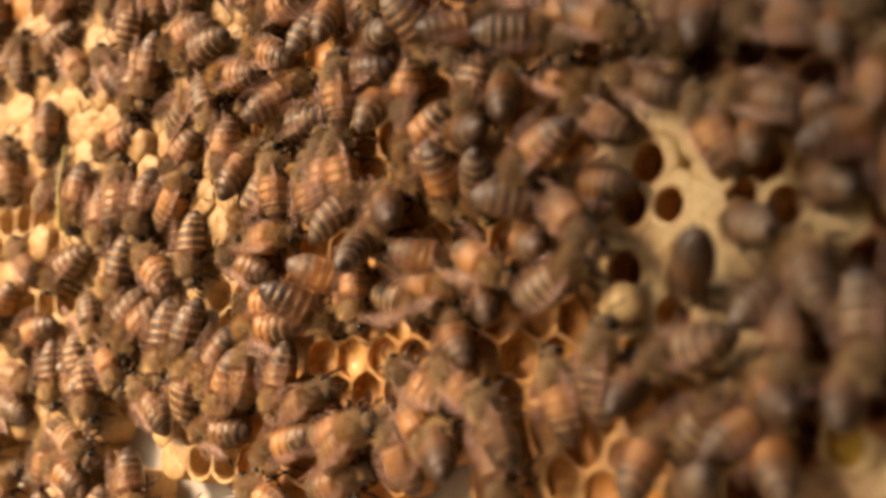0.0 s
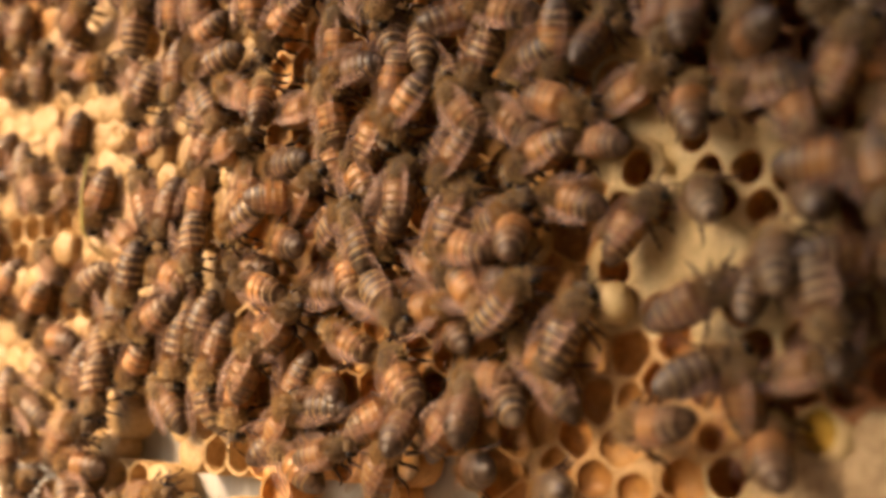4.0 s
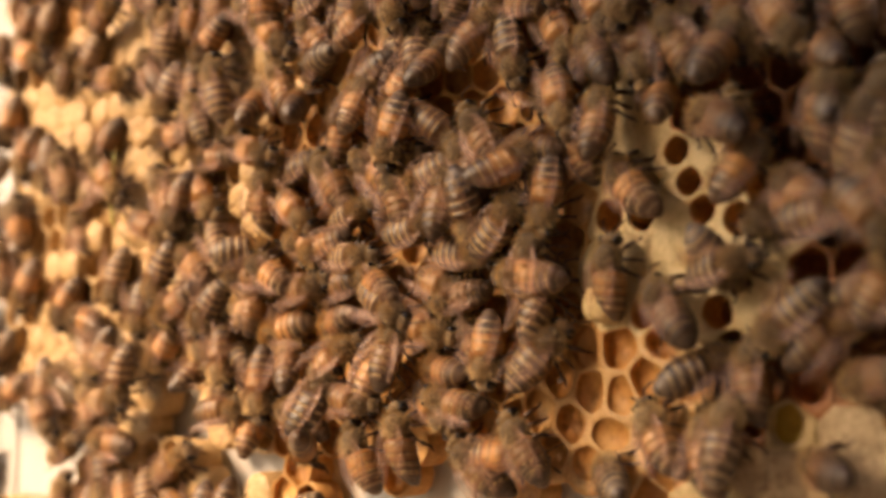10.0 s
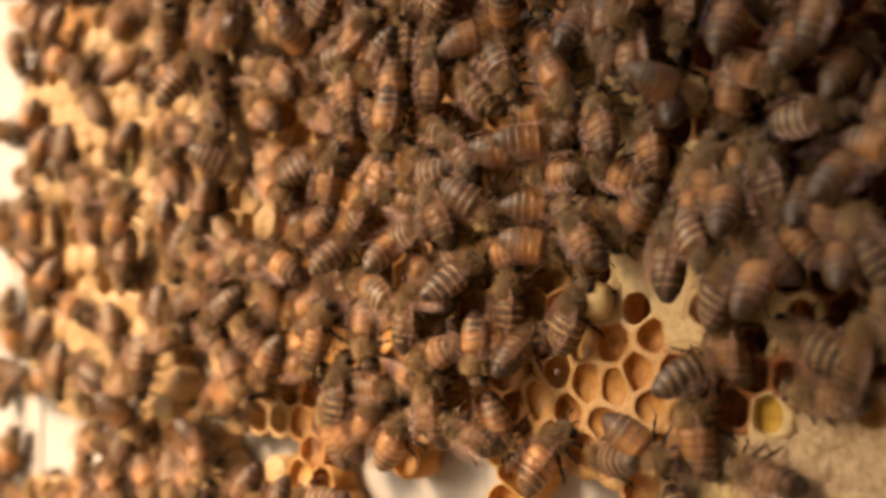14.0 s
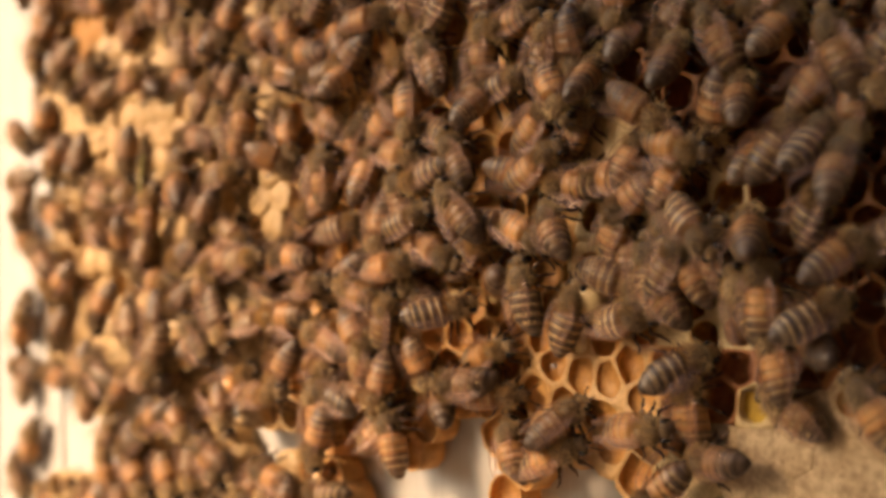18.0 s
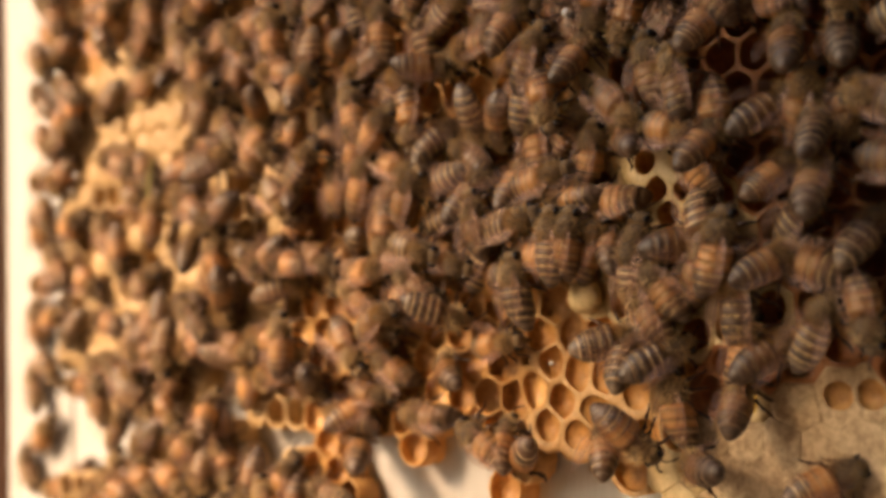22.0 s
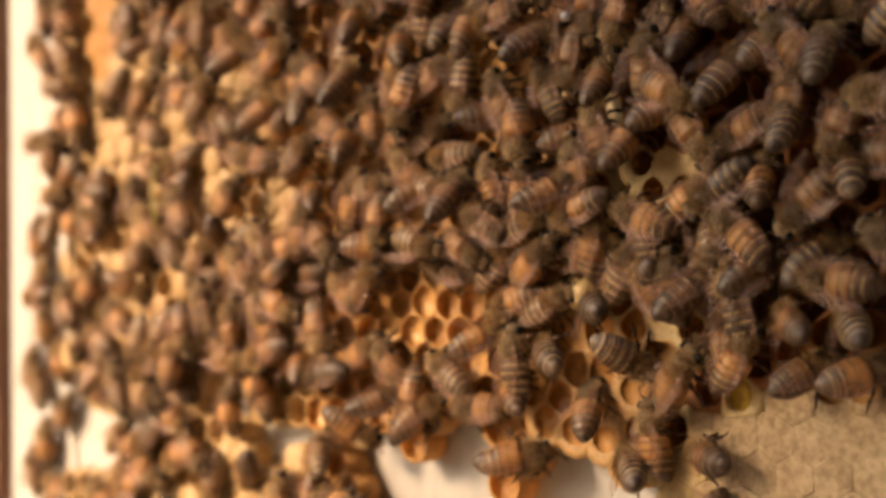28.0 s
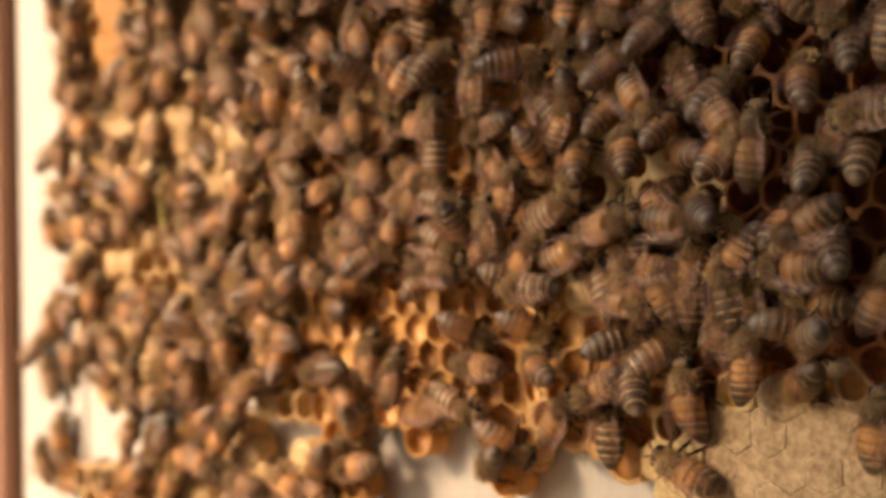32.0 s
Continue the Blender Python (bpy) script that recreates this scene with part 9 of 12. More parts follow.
    walk(bees[190], [(0, on(40.0, -34.4, -79)), (3, on(39.1, -37.3, -55)), (6, on(39.0, -38.0, -61)), (9, on(37.1, -39.9, -110)), (11, on(36.4, -31.1, -88)), (13, on(37.2, -33.4, -60)), (17, on(37.8, -34.8, -84)), (18, on(34.8, -30.5, -141, 2.2)), (19, on(30.2, -27.2, -199, 0.0, 48)), (22, on(26.6, -25.1, -248, 0.0, 40)), (25, on(23.8, -20.3, -285)), (28, on(24.1, -20.6, -254, 0.0, 45)), (30, on(20.4, -18.9, -227, 0.0, 48)), (31, on(19.8, -20.2, -270, 2.2)), (32, on(19.2, -21.4, -314))])
    walk(bees[191], [(0, on(3.8, -41.1, 74)), (3, on(0.4, -16.3, 35, 2.0)), (6, on(-0.5, -19.7, 110, 0.0, 44)), (9, on(-1.3, -16.5, 160, 4.0)), (11, on(0.2, -17.8, 180, 2.0)), (13, on(5.7, -23.2, 261)), (17, on(6.8, -18.5, 337, 0.0, 47)), (19, on(2.3, -17.0, 387)), (20.5, on(-1.0, -15.9, 445, 2.2)), (22, on(-4.4, -14.8, 503, 0.0, 41)), (23.5, on(-1.1, -23.0, 584, 2.2)), (25, on(7.3, -29.1, 664, 2.0, 48)), (28, on(7.4, -29.0, 707, 0.0, 48)), (30, on(6.9, -26.4, 749, 0.0, 48)), (32, on(-10.5, -22.1, 731))])
    walk(bees[192], [(0, on(-78.0, -38.5, -102)), (3, on(-78.4, -36.8, -90)), (6, on(-78.4, -37.5, -65)), (9, on(-77.4, -38.3, -64)), (11, on(-77.4, -38.1, -54)), (13, on(-77.9, -37.7, -46)), (17, on(-77.8, -38.8, -63)), (19, on(-77.0, -38.1, -45)), (22, on(-75.2, -38.1, -29, 2.0)), (23.5, on(-76.3, -36.2, -92, 2.2)), (25, on(-77.5, -34.4, -154, 2.0)), (28, on(-79.4, -34.0, -151)), (30, on(-80.2, -36.8, -146)), (32, on(-78.9, -35.8, -152, 2.0))])
    walk(bees[193], [(0, on(-87.6, 50.7, 21)), (3, on(-87.4, 50.7, 30, 2.0)), (6, on(-87.9, 50.7, 44, 2.0)), (9, on(-87.2, 50.7, 26, 2.0)), (11, on(-86.3, 51.9, 40, 2.0)), (13, on(-87.1, 52.1, 49)), (17, on(-87.8, 51.4, 43)), (19, on(-87.1, 51.4, 53)), (22, on(-86.2, 50.9, 46)), (25, on(-87.5, 51.0, 80, 2.0)), (28, on(-89.7, 49.9, 57, 0.0, 42)), (30, on(-91.6, 46.1, 39, 0.0, 40)), (32, on(-91.5, 45.5, 24, 2.0))])
    walk(bees[194], [(0, on(-82.1, -25.8, 157)), (3, on(-83.5, -26.5, 182)), (6, on(-84.0, -25.7, 172, 2.0)), (9, on(-82.9, -26.8, 176, 2.0)), (11, on(-82.7, -25.9, 196, 2.0)), (12, on(-83.0, -25.3, 249, 2.2)), (13, on(-83.3, -24.6, 302, 2.0, 44)), (17, on(-83.8, -24.9, 272, 2.0)), (18, on(-81.2, -26.9, 212, 2.2)), (19, on(-78.6, -29.0, 152, 2.0, 39)), (20.5, on(-75.4, -29.0, 92, 2.2)), (22, on(-72.7, -29.7, 33)), (25, on(-76.9, -19.3, 72, 4.0)), (28, on(-73.9, -12.9, 61, 4.0)), (30, on(-62.4, -12.4, 115, 2.0)), (32, on(-60.6, -12.4, 38))])
    walk(bees[195], [(0, on(-74.3, 11.2, -84)), (3, on(-70.3, 9.1, -34)), (6, on(-70.6, 9.2, -31)), (9, on(-72.7, 11.0, -24)), (11, on(-72.6, 10.3, -32, 0.0, 40)), (12, on(-71.8, 10.4, -81, 2.2)), (13, on(-70.9, 10.5, -129, 0.0, 42)), (15, on(-73.9, 6.8, -87, 2.2)), (17, on(-76.8, 3.1, -44)), (19, on(-81.2, -3.0, 29)), (22, on(-85.5, -7.6, 54, 0.0, 45)), (23.5, on(-87.7, -7.5, 135, 2.2)), (25, on(-89.8, -7.4, 216)), (26.5, on(-92.6, -3.4, 269, 2.2)), (28, on(-95.3, 0.5, 322, 0.0, 41)), (29, on(-93.6, 1.2, 235, 2.2)), (30, on(-91.9, 1.8, 149)), (31, on(-91.4, -0.3, 70, 2.2)), (32, on(-91.0, -2.3, -9, 0.0, 39))])
    walk(bees[196], [(0, on(-18.5, -24.6, 18)), (3, on(-18.5, -24.5, 22, 4.0)), (6, on(-18.2, -14.2, -15, 4.0)), (9, on(-18.0, -16.8, -3, 2.0)), (11, on(-17.3, -17.6, -4, 4.0)), (13, on(-15.2, -16.9, -2, 2.0)), (17, on(-20.4, -18.0, 0)), (19, on(-21.3, -19.8, -0, 2.0)), (22, on(-20.8, -19.0, 1)), (25, on(-20.6, -19.2, -6)), (28, on(-19.1, -21.0, 36, 2.0, 45)), (30, on(-17.9, -21.5, 6)), (32, on(-15.9, -15.5, 78, 2.0))])
    walk(bees[197], [(0, on(37.5, 35.3, 6, 4.0)), (3, on(36.9, 38.4, 12, 4.0)), (6, on(36.5, 40.2, 29, 4.0)), (9, on(36.5, 40.4, 31, 4.0)), (11, on(36.4, 42.0, 28, 4.0)), (13, on(36.5, 42.6, 31, 4.0)), (17, on(36.6, 43.6, 21, 4.0)), (19, on(36.5, 44.4, 20, 4.0)), (22, on(37.2, 44.5, 4, 4.0)), (25, on(37.4, 43.4, -0, 4.0)), (28, on(37.6, 42.8, 5, 4.0)), (30, on(33.4, 7.5, 13, 4.0)), (32, on(33.3, 6.7, 11, 4.0))])
    walk(bees[198], [(0, on(-71.2, -46.2, 133)), (3, on(-70.5, -45.1, 128)), (6, on(-70.4, -45.0, 147)), (9, on(-70.5, -45.1, 127)), (11, on(-72.2, -44.3, 112)), (13, on(-72.1, -44.0, 127)), (17, on(-61.9, -29.8, 129, 2.0)), (19, on(-69.3, -31.0, 172, 2.0)), (22, on(-83.4, -13.0, 187, 4.0)), (25, on(-85.4, -10.9, 179, 2.0)), (28, on(-84.8, -13.7, 183, 2.0)), (30, on(-85.1, -14.0, 180)), (32, on(-85.1, -19.3, 168))])
    walk(bees[199], [(0, on(-42.3, 46.9, 92)), (3, on(-43.4, 47.2, 85)), (6, on(-42.7, 47.8, 92, 2.0)), (9, on(-41.8, 47.2, 92, 2.0)), (11, on(-41.9, 48.3, 89, 4.0)), (13, on(-42.1, 47.9, 86)), (17, on(-41.7, 46.3, 99)), (19, on(-42.0, 45.5, 95)), (22, on(-42.2, 45.3, 90, 4.0)), (25, on(-42.6, 45.3, 98, 4.0)), (28, on(-43.3, 42.1, 22, 2.0)), (30, on(-43.9, 36.0, 64, 2.0, 41)), (32, on(-42.6, 36.1, 60, 4.0))])
    walk(bees[200], [(0, on(-46.0, 31.6, 180)), (3, on(-46.4, 32.0, 186)), (4.5, on(-46.3, 31.0, 129, 2.2)), (6, on(-46.2, 30.0, 72, 0.0, 44)), (9, on(-42.6, 28.5, 64, 0.0, 48)), (11, on(-47.5, 29.8, 138, 0.0, 40)), (13, on(-47.3, 29.5, 145)), (17, on(-50.8, 32.6, 126, 0.0, 40)), (18, on(-50.6, 30.8, 72, 2.2)), (19, on(-50.4, 29.1, 18)), (20.5, on(-49.2, 30.7, -63, 2.2)), (22, on(-47.9, 32.4, -144, 2.0, 48)), (25, on(-48.7, 33.0, -151)), (26.5, on(-49.6, 32.3, -231, 2.2)), (28, on(-50.5, 31.6, -311, 0.0, 41)), (30, on(-53.5, 30.4, -326, 0.0, 38)), (31, on(-52.4, 32.2, -236, 2.2)), (32, on(-51.3, 34.0, -146, 2.0, 39))])
    walk(bees[201], [(0, on(-14.1, 38.2, -109, 2.0)), (3, on(-13.2, 38.3, -112, 4.0)), (6, on(-12.0, 38.2, -97, 2.0)), (9, on(-12.1, 38.5, -70, 4.0)), (11, on(-11.5, 40.8, -60, 4.0)), (13, on(-11.7, 42.8, -46, 4.0)), (17, on(-11.5, 41.5, -49)), (19, on(-11.2, 40.3, -54, 2.0)), (22, on(-9.6, 43.7, -53, 2.0)), (25, on(-9.6, 44.9, -36, 2.0)), (28, on(-9.3, 47.1, -27, 2.0)), (30, on(-10.3, 46.5, -37, 2.0)), (32, on(-10.4, 47.2, -31, 2.0))])
    walk(bees[202], [(0, on(-32.4, -21.5, -157)), (3, on(-32.3, -21.4, -167)), (6, on(-32.9, -21.3, -173)), (9, on(-35.6, -19.7, -197)), (11, on(-35.5, -20.1, -211)), (13, on(-29.7, -22.1, -245)), (17, on(-29.5, -22.0, -254)), (19, on(-41.1, -18.1, -245)), (22, on(-29.7, -23.1, -196)), (25, on(-40.3, -18.6, -226)), (28, on(-40.3, -14.3, -233, 0.0, 43)), (30, on(-45.3, -16.3, -219, 0.0, 40)), (32, on(-47.3, -15.0, -244, 0.0, 45))])
    walk(bees[203], [(0, on(70.4, 32.2, -114)), (3, on(71.6, 35.3, -123, 2.0)), (6, on(72.1, 35.9, -141, 4.0)), (9, on(71.7, 35.9, -140)), (11, on(71.9, 37.0, -155)), (13, on(72.5, 36.8, -138, 2.0)), (17, on(72.3, 36.7, -144, 2.0)), (19, on(72.3, 36.2, -133, 2.0)), (22, on(72.4, 37.0, -134, 2.0)), (25, on(72.8, 37.7, -129, 2.0)), (28, on(72.6, 37.3, -104)), (30, on(73.1, 37.9, -96)), (32, on(72.9, 37.6, -89))])
    walk(bees[204], [(0, on(24.1, 27.1, -19, 4.0)), (3, on(29.2, 23.6, 1, 2.0)), (6, on(26.9, 20.6, 70)), (9, on(24.2, 20.4, 93, 0.0, 39)), (11, on(23.9, 20.8, 101, 4.0)), (13, on(25.3, 20.9, 104, 2.0)), (17, on(25.9, 25.4, 136, 4.0, 48)), (19, on(26.7, 27.7, 78, 2.0, 46)), (22, on(24.2, 31.1, 80, 2.0, 45)), (25, on(23.3, 27.1, 47, 0.0, 46)), (28, on(27.6, 27.7, 105, 0.0, 44)), (30, on(23.6, 28.0, 78, 2.0, 48)), (32, on(23.0, 24.5, 68, 2.0))])
    walk(bees[205], [(0, on(51.0, 30.9, -98)), (3, on(52.9, 32.8, -112)), (6, on(51.9, 33.9, -130)), (9, on(51.8, 33.5, -140)), (11, on(51.5, 33.6, -143)), (13, on(51.0, 33.9, -152)), (17, on(52.1, 33.7, -151)), (19, on(50.5, 34.9, -161)), (22, on(52.2, 35.3, -186)), (25, on(53.1, 34.8, -169)), (28, on(52.8, 35.6, -170)), (30, on(52.7, 35.5, -152)), (32, on(53.5, 37.4, -154))])
    walk(bees[206], [(0, on(-46.1, -19.5, 181)), (1.5, on(-41.5, -19.8, 117, 2.2)), (3, on(-28.6, -21.9, 52, 0.0, 48)), (6, on(-43.0, -19.0, 14, 2.0)), (9, on(-43.3, -19.0, 16, 4.0)), (11, on(-55.9, -20.7, -30, 2.0, 45)), (13, on(-62.5, -30.0, -61, 2.0, 48)), (17, on(-51.4, -18.3, -59, 2.0)), (19, on(-63.2, -29.8, -77, 4.0)), (22, on(-63.6, -29.6, -86)), (25, on(-62.3, -25.6, -88)), (28, on(-71.0, -9.9, -74, 4.0)), (30, on(-66.4, -9.3, -79)), (32, on(-71.0, -8.2, -40, 4.0, 44))])
    walk(bees[207], [(0, on(-53.7, 57.6, -106)), (3, on(-53.3, 58.3, -124)), (6, on(-53.3, 58.1, -120)), (9, on(-53.3, 59.8, -95)), (11, on(-53.6, 59.4, -110)), (13, on(-53.2, 58.7, -111)), (17, on(-53.7, 58.9, -128)), (19, on(-53.1, 58.8, -102)), (22, on(-53.6, 60.1, -109)), (25, on(-52.8, 59.9, -107)), (28, on(-52.4, 59.6, -118)), (30, on(-48.6, 25.0, -168)), (32, on(-45.8, 26.1, -179))])
    walk(bees[208], [(0, on(-32.6, 22.7, -168)), (3, on(-33.1, 19.8, -184, 2.0)), (6, on(-38.3, 17.0, -156, 0.0, 45)), (9, on(-38.6, 17.3, -166)), (11, on(-37.6, 17.9, -168)), (12, on(-36.4, 18.5, -242, 2.2)), (13, on(-35.3, 19.2, -316, 0.0, 42)), (17, on(-32.9, 19.3, -327)), (19, on(-33.6, 20.4, -317)), (22, on(-33.5, 21.4, -317, 4.0)), (25, on(-34.4, 25.6, -320, 4.0)), (28, on(-34.7, 23.5, -327, 4.0)), (30, on(-37.1, 25.2, -346, 4.0)), (32, on(-34.9, 25.3, -348, 4.0))])
    walk(bees[209], [(0, on(-18.8, 27.2, 95, 4.0)), (3, on(-21.7, 26.0, 102, 4.0)), (6, on(-22.9, 27.6, 111, 4.0)), (9, on(-20.1, 25.4, 80, 4.0, 45)), (11, on(-16.4, 28.7, 91, 4.0)), (13, on(-20.4, 30.4, 113, 4.0)), (17, on(-23.9, 32.8, 63, 4.0, 48)), (19, on(-22.5, 31.7, 72, 4.0, 48)), (22, on(-22.0, 29.5, 97, 4.0)), (25, on(-22.1, 30.0, 90, 4.0)), (28, on(-19.8, 29.0, 91, 2.0)), (30, on(-20.9, 29.2, 75, 4.0)), (32, on(-22.4, 29.5, 95, 4.0))])
    walk(bees[210], [(0, on(56.2, -4.8, -99)), (3, on(52.3, -0.4, -28, 0.0, 48)), (6, on(55.1, 1.0, 47, 0.0, 48)), (9, on(57.7, 4.1, 61, 0.0, 48)), (10, on(56.9, 6.5, 11, 2.2)), (11, on(56.1, 9.0, -38, 0.0, 48)), (12, on(55.3, 8.7, 32, 2.2)), (13, on(54.5, 8.3, 103, 0.0, 48)), (17, on(56.2, 14.2, 68, 0.0, 42)), (19, on(54.7, 18.7, 58, 2.0)), (22, on(54.4, 20.1, 42, 0.0, 48)), (25, on(50.7, 22.3, 124, 0.0, 48)), (28, on(49.0, 26.1, 63, 0.0, 48)), (30, on(48.8, 26.8, 65, 0.0, 41)), (32, on(48.6, 24.0, 66, 0.0, 48))])
    walk(bees[211], [(0, on(-25.4, -14.2, 24)), (3, on(-29.0, -4.0, 22, 2.0)), (6, on(-33.8, -2.9, 96, 2.0)), (9, on(-29.2, -0.3, 16, 2.0)), (11, on(-30.1, -0.3, 15, 2.0)), (13, on(-30.3, -0.4, 11)), (17, on(-31.0, -0.2, 11, 2.0)), (19, on(-31.1, -1.4, -2, 4.0)), (22, on(-31.5, 3.1, -21, 2.0)), (25, on(-30.4, 2.6, -27, 2.0)), (28, on(-29.2, 5.4, -43, 4.0)), (30, on(-30.0, 5.0, -32, 2.0)), (32, on(-34.3, 0.3, -26, 2.0))])
    walk(bees[212], [(0, on(-23.6, 46.8, 75)), (3, on(-23.9, 46.0, 79)), (6, on(-24.6, 45.4, 81)), (9, on(-24.3, 44.8, 70)), (11, on(-24.5, 45.1, 86)), (13, on(-23.7, 45.0, 107)), (17, on(-24.2, 46.4, 120)), (19, on(-24.8, 47.3, 104)), (22, on(-25.1, 48.4, 103)), (25, on(-27.5, 53.3, 112)), (28, on(-27.8, 53.6, 117)), (30, on(-28.2, 52.6, 143)), (32, on(-29.2, 53.1, 158))])
    walk(bees[213], [(0, on(-10.2, 23.0, -90)), (3, on(-12.5, 24.3, -104, 2.0)), (6, on(-9.0, 28.1, -93, 2.0, 43)), (9, on(-12.8, 23.4, -104, 2.0)), (11, on(-12.3, 27.8, -114, 2.0)), (13, on(-12.9, 27.6, -114, 2.0)), (15, on(-13.9, 26.9, -39, 2.2)), (17, on(-14.9, 26.2, 36, 2.0)), (19, on(-15.6, 26.4, 45)), (22, on(-14.9, 25.4, 42, 4.0)), (25, on(-13.4, 26.2, 58, 2.0)), (28, on(-13.7, 24.9, 57)), (30, on(-15.4, 27.1, 113, 2.0, 47)), (32, on(-12.1, 26.4, 163, 2.0))])
    walk(bees[214], [(0, on(-40.4, 10.9, -127)), (3, on(-40.9, 9.7, -145, 4.0)), (6, on(-42.3, 9.3, -151, 4.0)), (7.5, on(-42.9, 8.9, -236, 2.2)), (9, on(-43.2, 8.0, -320, 4.0, 48)), (11, on(-46.5, 3.9, -369, 2.0, 43)), (13, on(-47.3, 3.9, -363, 2.0)), (17, on(-47.7, 4.4, -350, 4.0)), (19, on(-48.0, 3.8, -366, 4.0)), (22, on(-40.6, 13.5, -406, 4.0)), (23.5, on(-40.8, 12.5, -327, 2.2)), (25, on(-43.1, 12.7, -248, 2.0)), (28, on(-47.7, 8.1, -238, 4.0)), (30, on(-51.6, 9.8, -225, 4.0)), (32, on(-45.0, 21.5, -212, 2.0))])
    walk(bees[215], [(0, on(77.7, 22.5, 196, 2.0)), (3, on(78.3, 18.5, 217, 2.0)), (6, on(79.0, 17.4, 222, 2.0)), (9, on(79.0, 18.4, 211, 2.0)), (11, on(79.0, 18.1, 217, 2.0)), (13, on(78.6, 18.4, 205, 2.0)), (17, on(79.0, 18.6, 206, 2.0)), (19, on(79.0, 18.0, 232, 2.0)), (22, on(79.0, 18.3, 218, 2.0)), (25, on(79.0, 17.4, 237, 2.0)), (28, on(45.2, -11.4, 196)), (29, on(41.0, -12.0, 115, 2.2)), (30, on(36.9, -12.6, 33, 0.0, 48)), (32, on(37.1, -12.6, 33, 0.0, 48))])
    walk(bees[216], [(0, on(-49.2, 26.2, -69)), (3, on(-49.6, 26.7, -61)), (6, on(-51.7, 27.8, -47, 4.0)), (9, on(-51.6, 27.3, -48)), (11, on(-51.9, 27.2, -65)), (13, on(-53.1, 22.7, -35, 4.0, 42)), (17, on(-55.6, 18.4, -28, 0.0, 43)), (18, on(-55.5, 19.6, 16, 2.2)), (19, on(-56.2, 21.5, 60, 0.0, 45)), (22, on(-60.5, 22.0, 34, 4.0, 38)), (25, on(-59.4, 24.5, -1)), (28, on(-55.2, 24.2, -12)), (30, on(-55.4, 23.0, -10, 2.0)), (32, on(-55.1, 23.5, -11))])
    walk(bees[217], [(0, on(62.8, 19.1, -90)), (3, on(63.1, 18.0, -93)), (6, on(63.7, 17.9, -92)), (9, on(63.8, 18.0, -109)), (11, on(63.9, 18.1, -109)), (13, on(64.7, 17.1, -100)), (17, on(64.2, 16.8, -89)), (19, on(64.4, 17.3, -84)), (22, on(65.3, 18.0, -97)), (25, on(64.6, 19.8, -108)), (28, on(65.8, 15.7, -110, 2.0)), (30, on(66.3, 14.5, -117, 2.0)), (32, on(65.8, 15.2, -118))])
    walk(bees[218], [(0, on(58.6, 32.2, 67)), (3, on(57.8, 31.1, 71, 2.0)), (6, on(57.5, 32.7, 81, 2.0)), (9, on(57.6, 32.5, 102, 2.0)), (11, on(57.4, 32.8, 107, 2.0)), (13, on(58.0, 33.1, 87, 4.0)), (17, on(63.6, 28.6, 31, 2.0, 48)), (18, on(63.0, 28.3, 111, 2.2)), (19, on(62.4, 28.0, 191, 2.0, 48)), (22, on(58.8, 28.2, 119, 2.0, 48)), (25, on(58.9, 30.1, 125, 2.0)), (28, on(59.6, 29.7, 130, 4.0)), (30, on(53.7, 22.8, 79, 2.0, 48)), (32, on(56.7, 18.1, 79, 4.0))])
    walk(bees[219], [(0, on(16.7, 22.4, -18)), (3, on(17.7, 20.9, -10, 2.0)), (6, on(16.9, 20.3, -78, 2.0, 48)), (9, on(18.1, 19.7, -79, 2.0)), (11, on(18.0, 24.1, -66, 2.0)), (13, on(19.8, 25.0, -64, 4.0)), (17, on(20.6, 24.8, -49, 2.0)), (19, on(20.3, 24.0, -75, 4.0)), (22, on(19.7, 24.2, -69, 4.0)), (25, on(17.1, 20.4, -80, 4.0)), (28, on(14.4, 19.6, -80, 4.0)), (29, on(14.6, 19.9, -138, 2.2)), (30, on(14.9, 20.2, -197, 4.0, 48)), (31, on(15.8, 19.4, -139, 2.2)), (32, on(16.8, 18.6, -80, 2.0, 48))])
    walk(bees[220], [(0, on(-57.2, -8.6, -92)), (3, on(-58.1, -10.0, -98)), (6, on(-57.6, -9.8, -90)), (9, on(-56.7, -9.1, -69)), (11, on(-57.0, -10.0, -75, 2.0)), (13, on(-55.7, -10.7, -62, 2.0)), (17, on(-54.5, -13.4, -20)), (18, on(-58.1, -8.5, -63, 2.2)), (19, on(-61.7, -3.5, -106, 2.0)), (22, on(-61.4, -5.6, -105)), (25, on(-62.0, -3.5, -89, 4.0)), (28, on(-59.2, -3.3, -115)), (30, on(-59.4, -0.3, -111)), (32, on(-61.4, 1.0, -115))])
    walk(bees[221], [(0, on(-38.5, -9.7, 73)), (3, on(-38.0, -9.5, 73, 2.0)), (6, on(-41.4, -10.6, 59, 2.0, 45)), (9, on(-44.6, -2.4, 52)), (11, on(-41.6, -2.0, 113, 2.0, 38)), (13, on(-41.7, -1.6, 100, 2.0)), (17, on(-50.5, 2.1, 128)), (19, on(-51.1, 2.4, 138)), (22, on(-52.3, 4.3, 148, 2.0)), (25, on(-52.9, 4.4, 112, 4.0)), (28, on(-53.8, 4.0, 131, 4.0)), (30, on(-53.1, 5.0, 142, 4.0)), (32, on(-52.9, 5.0, 144))])
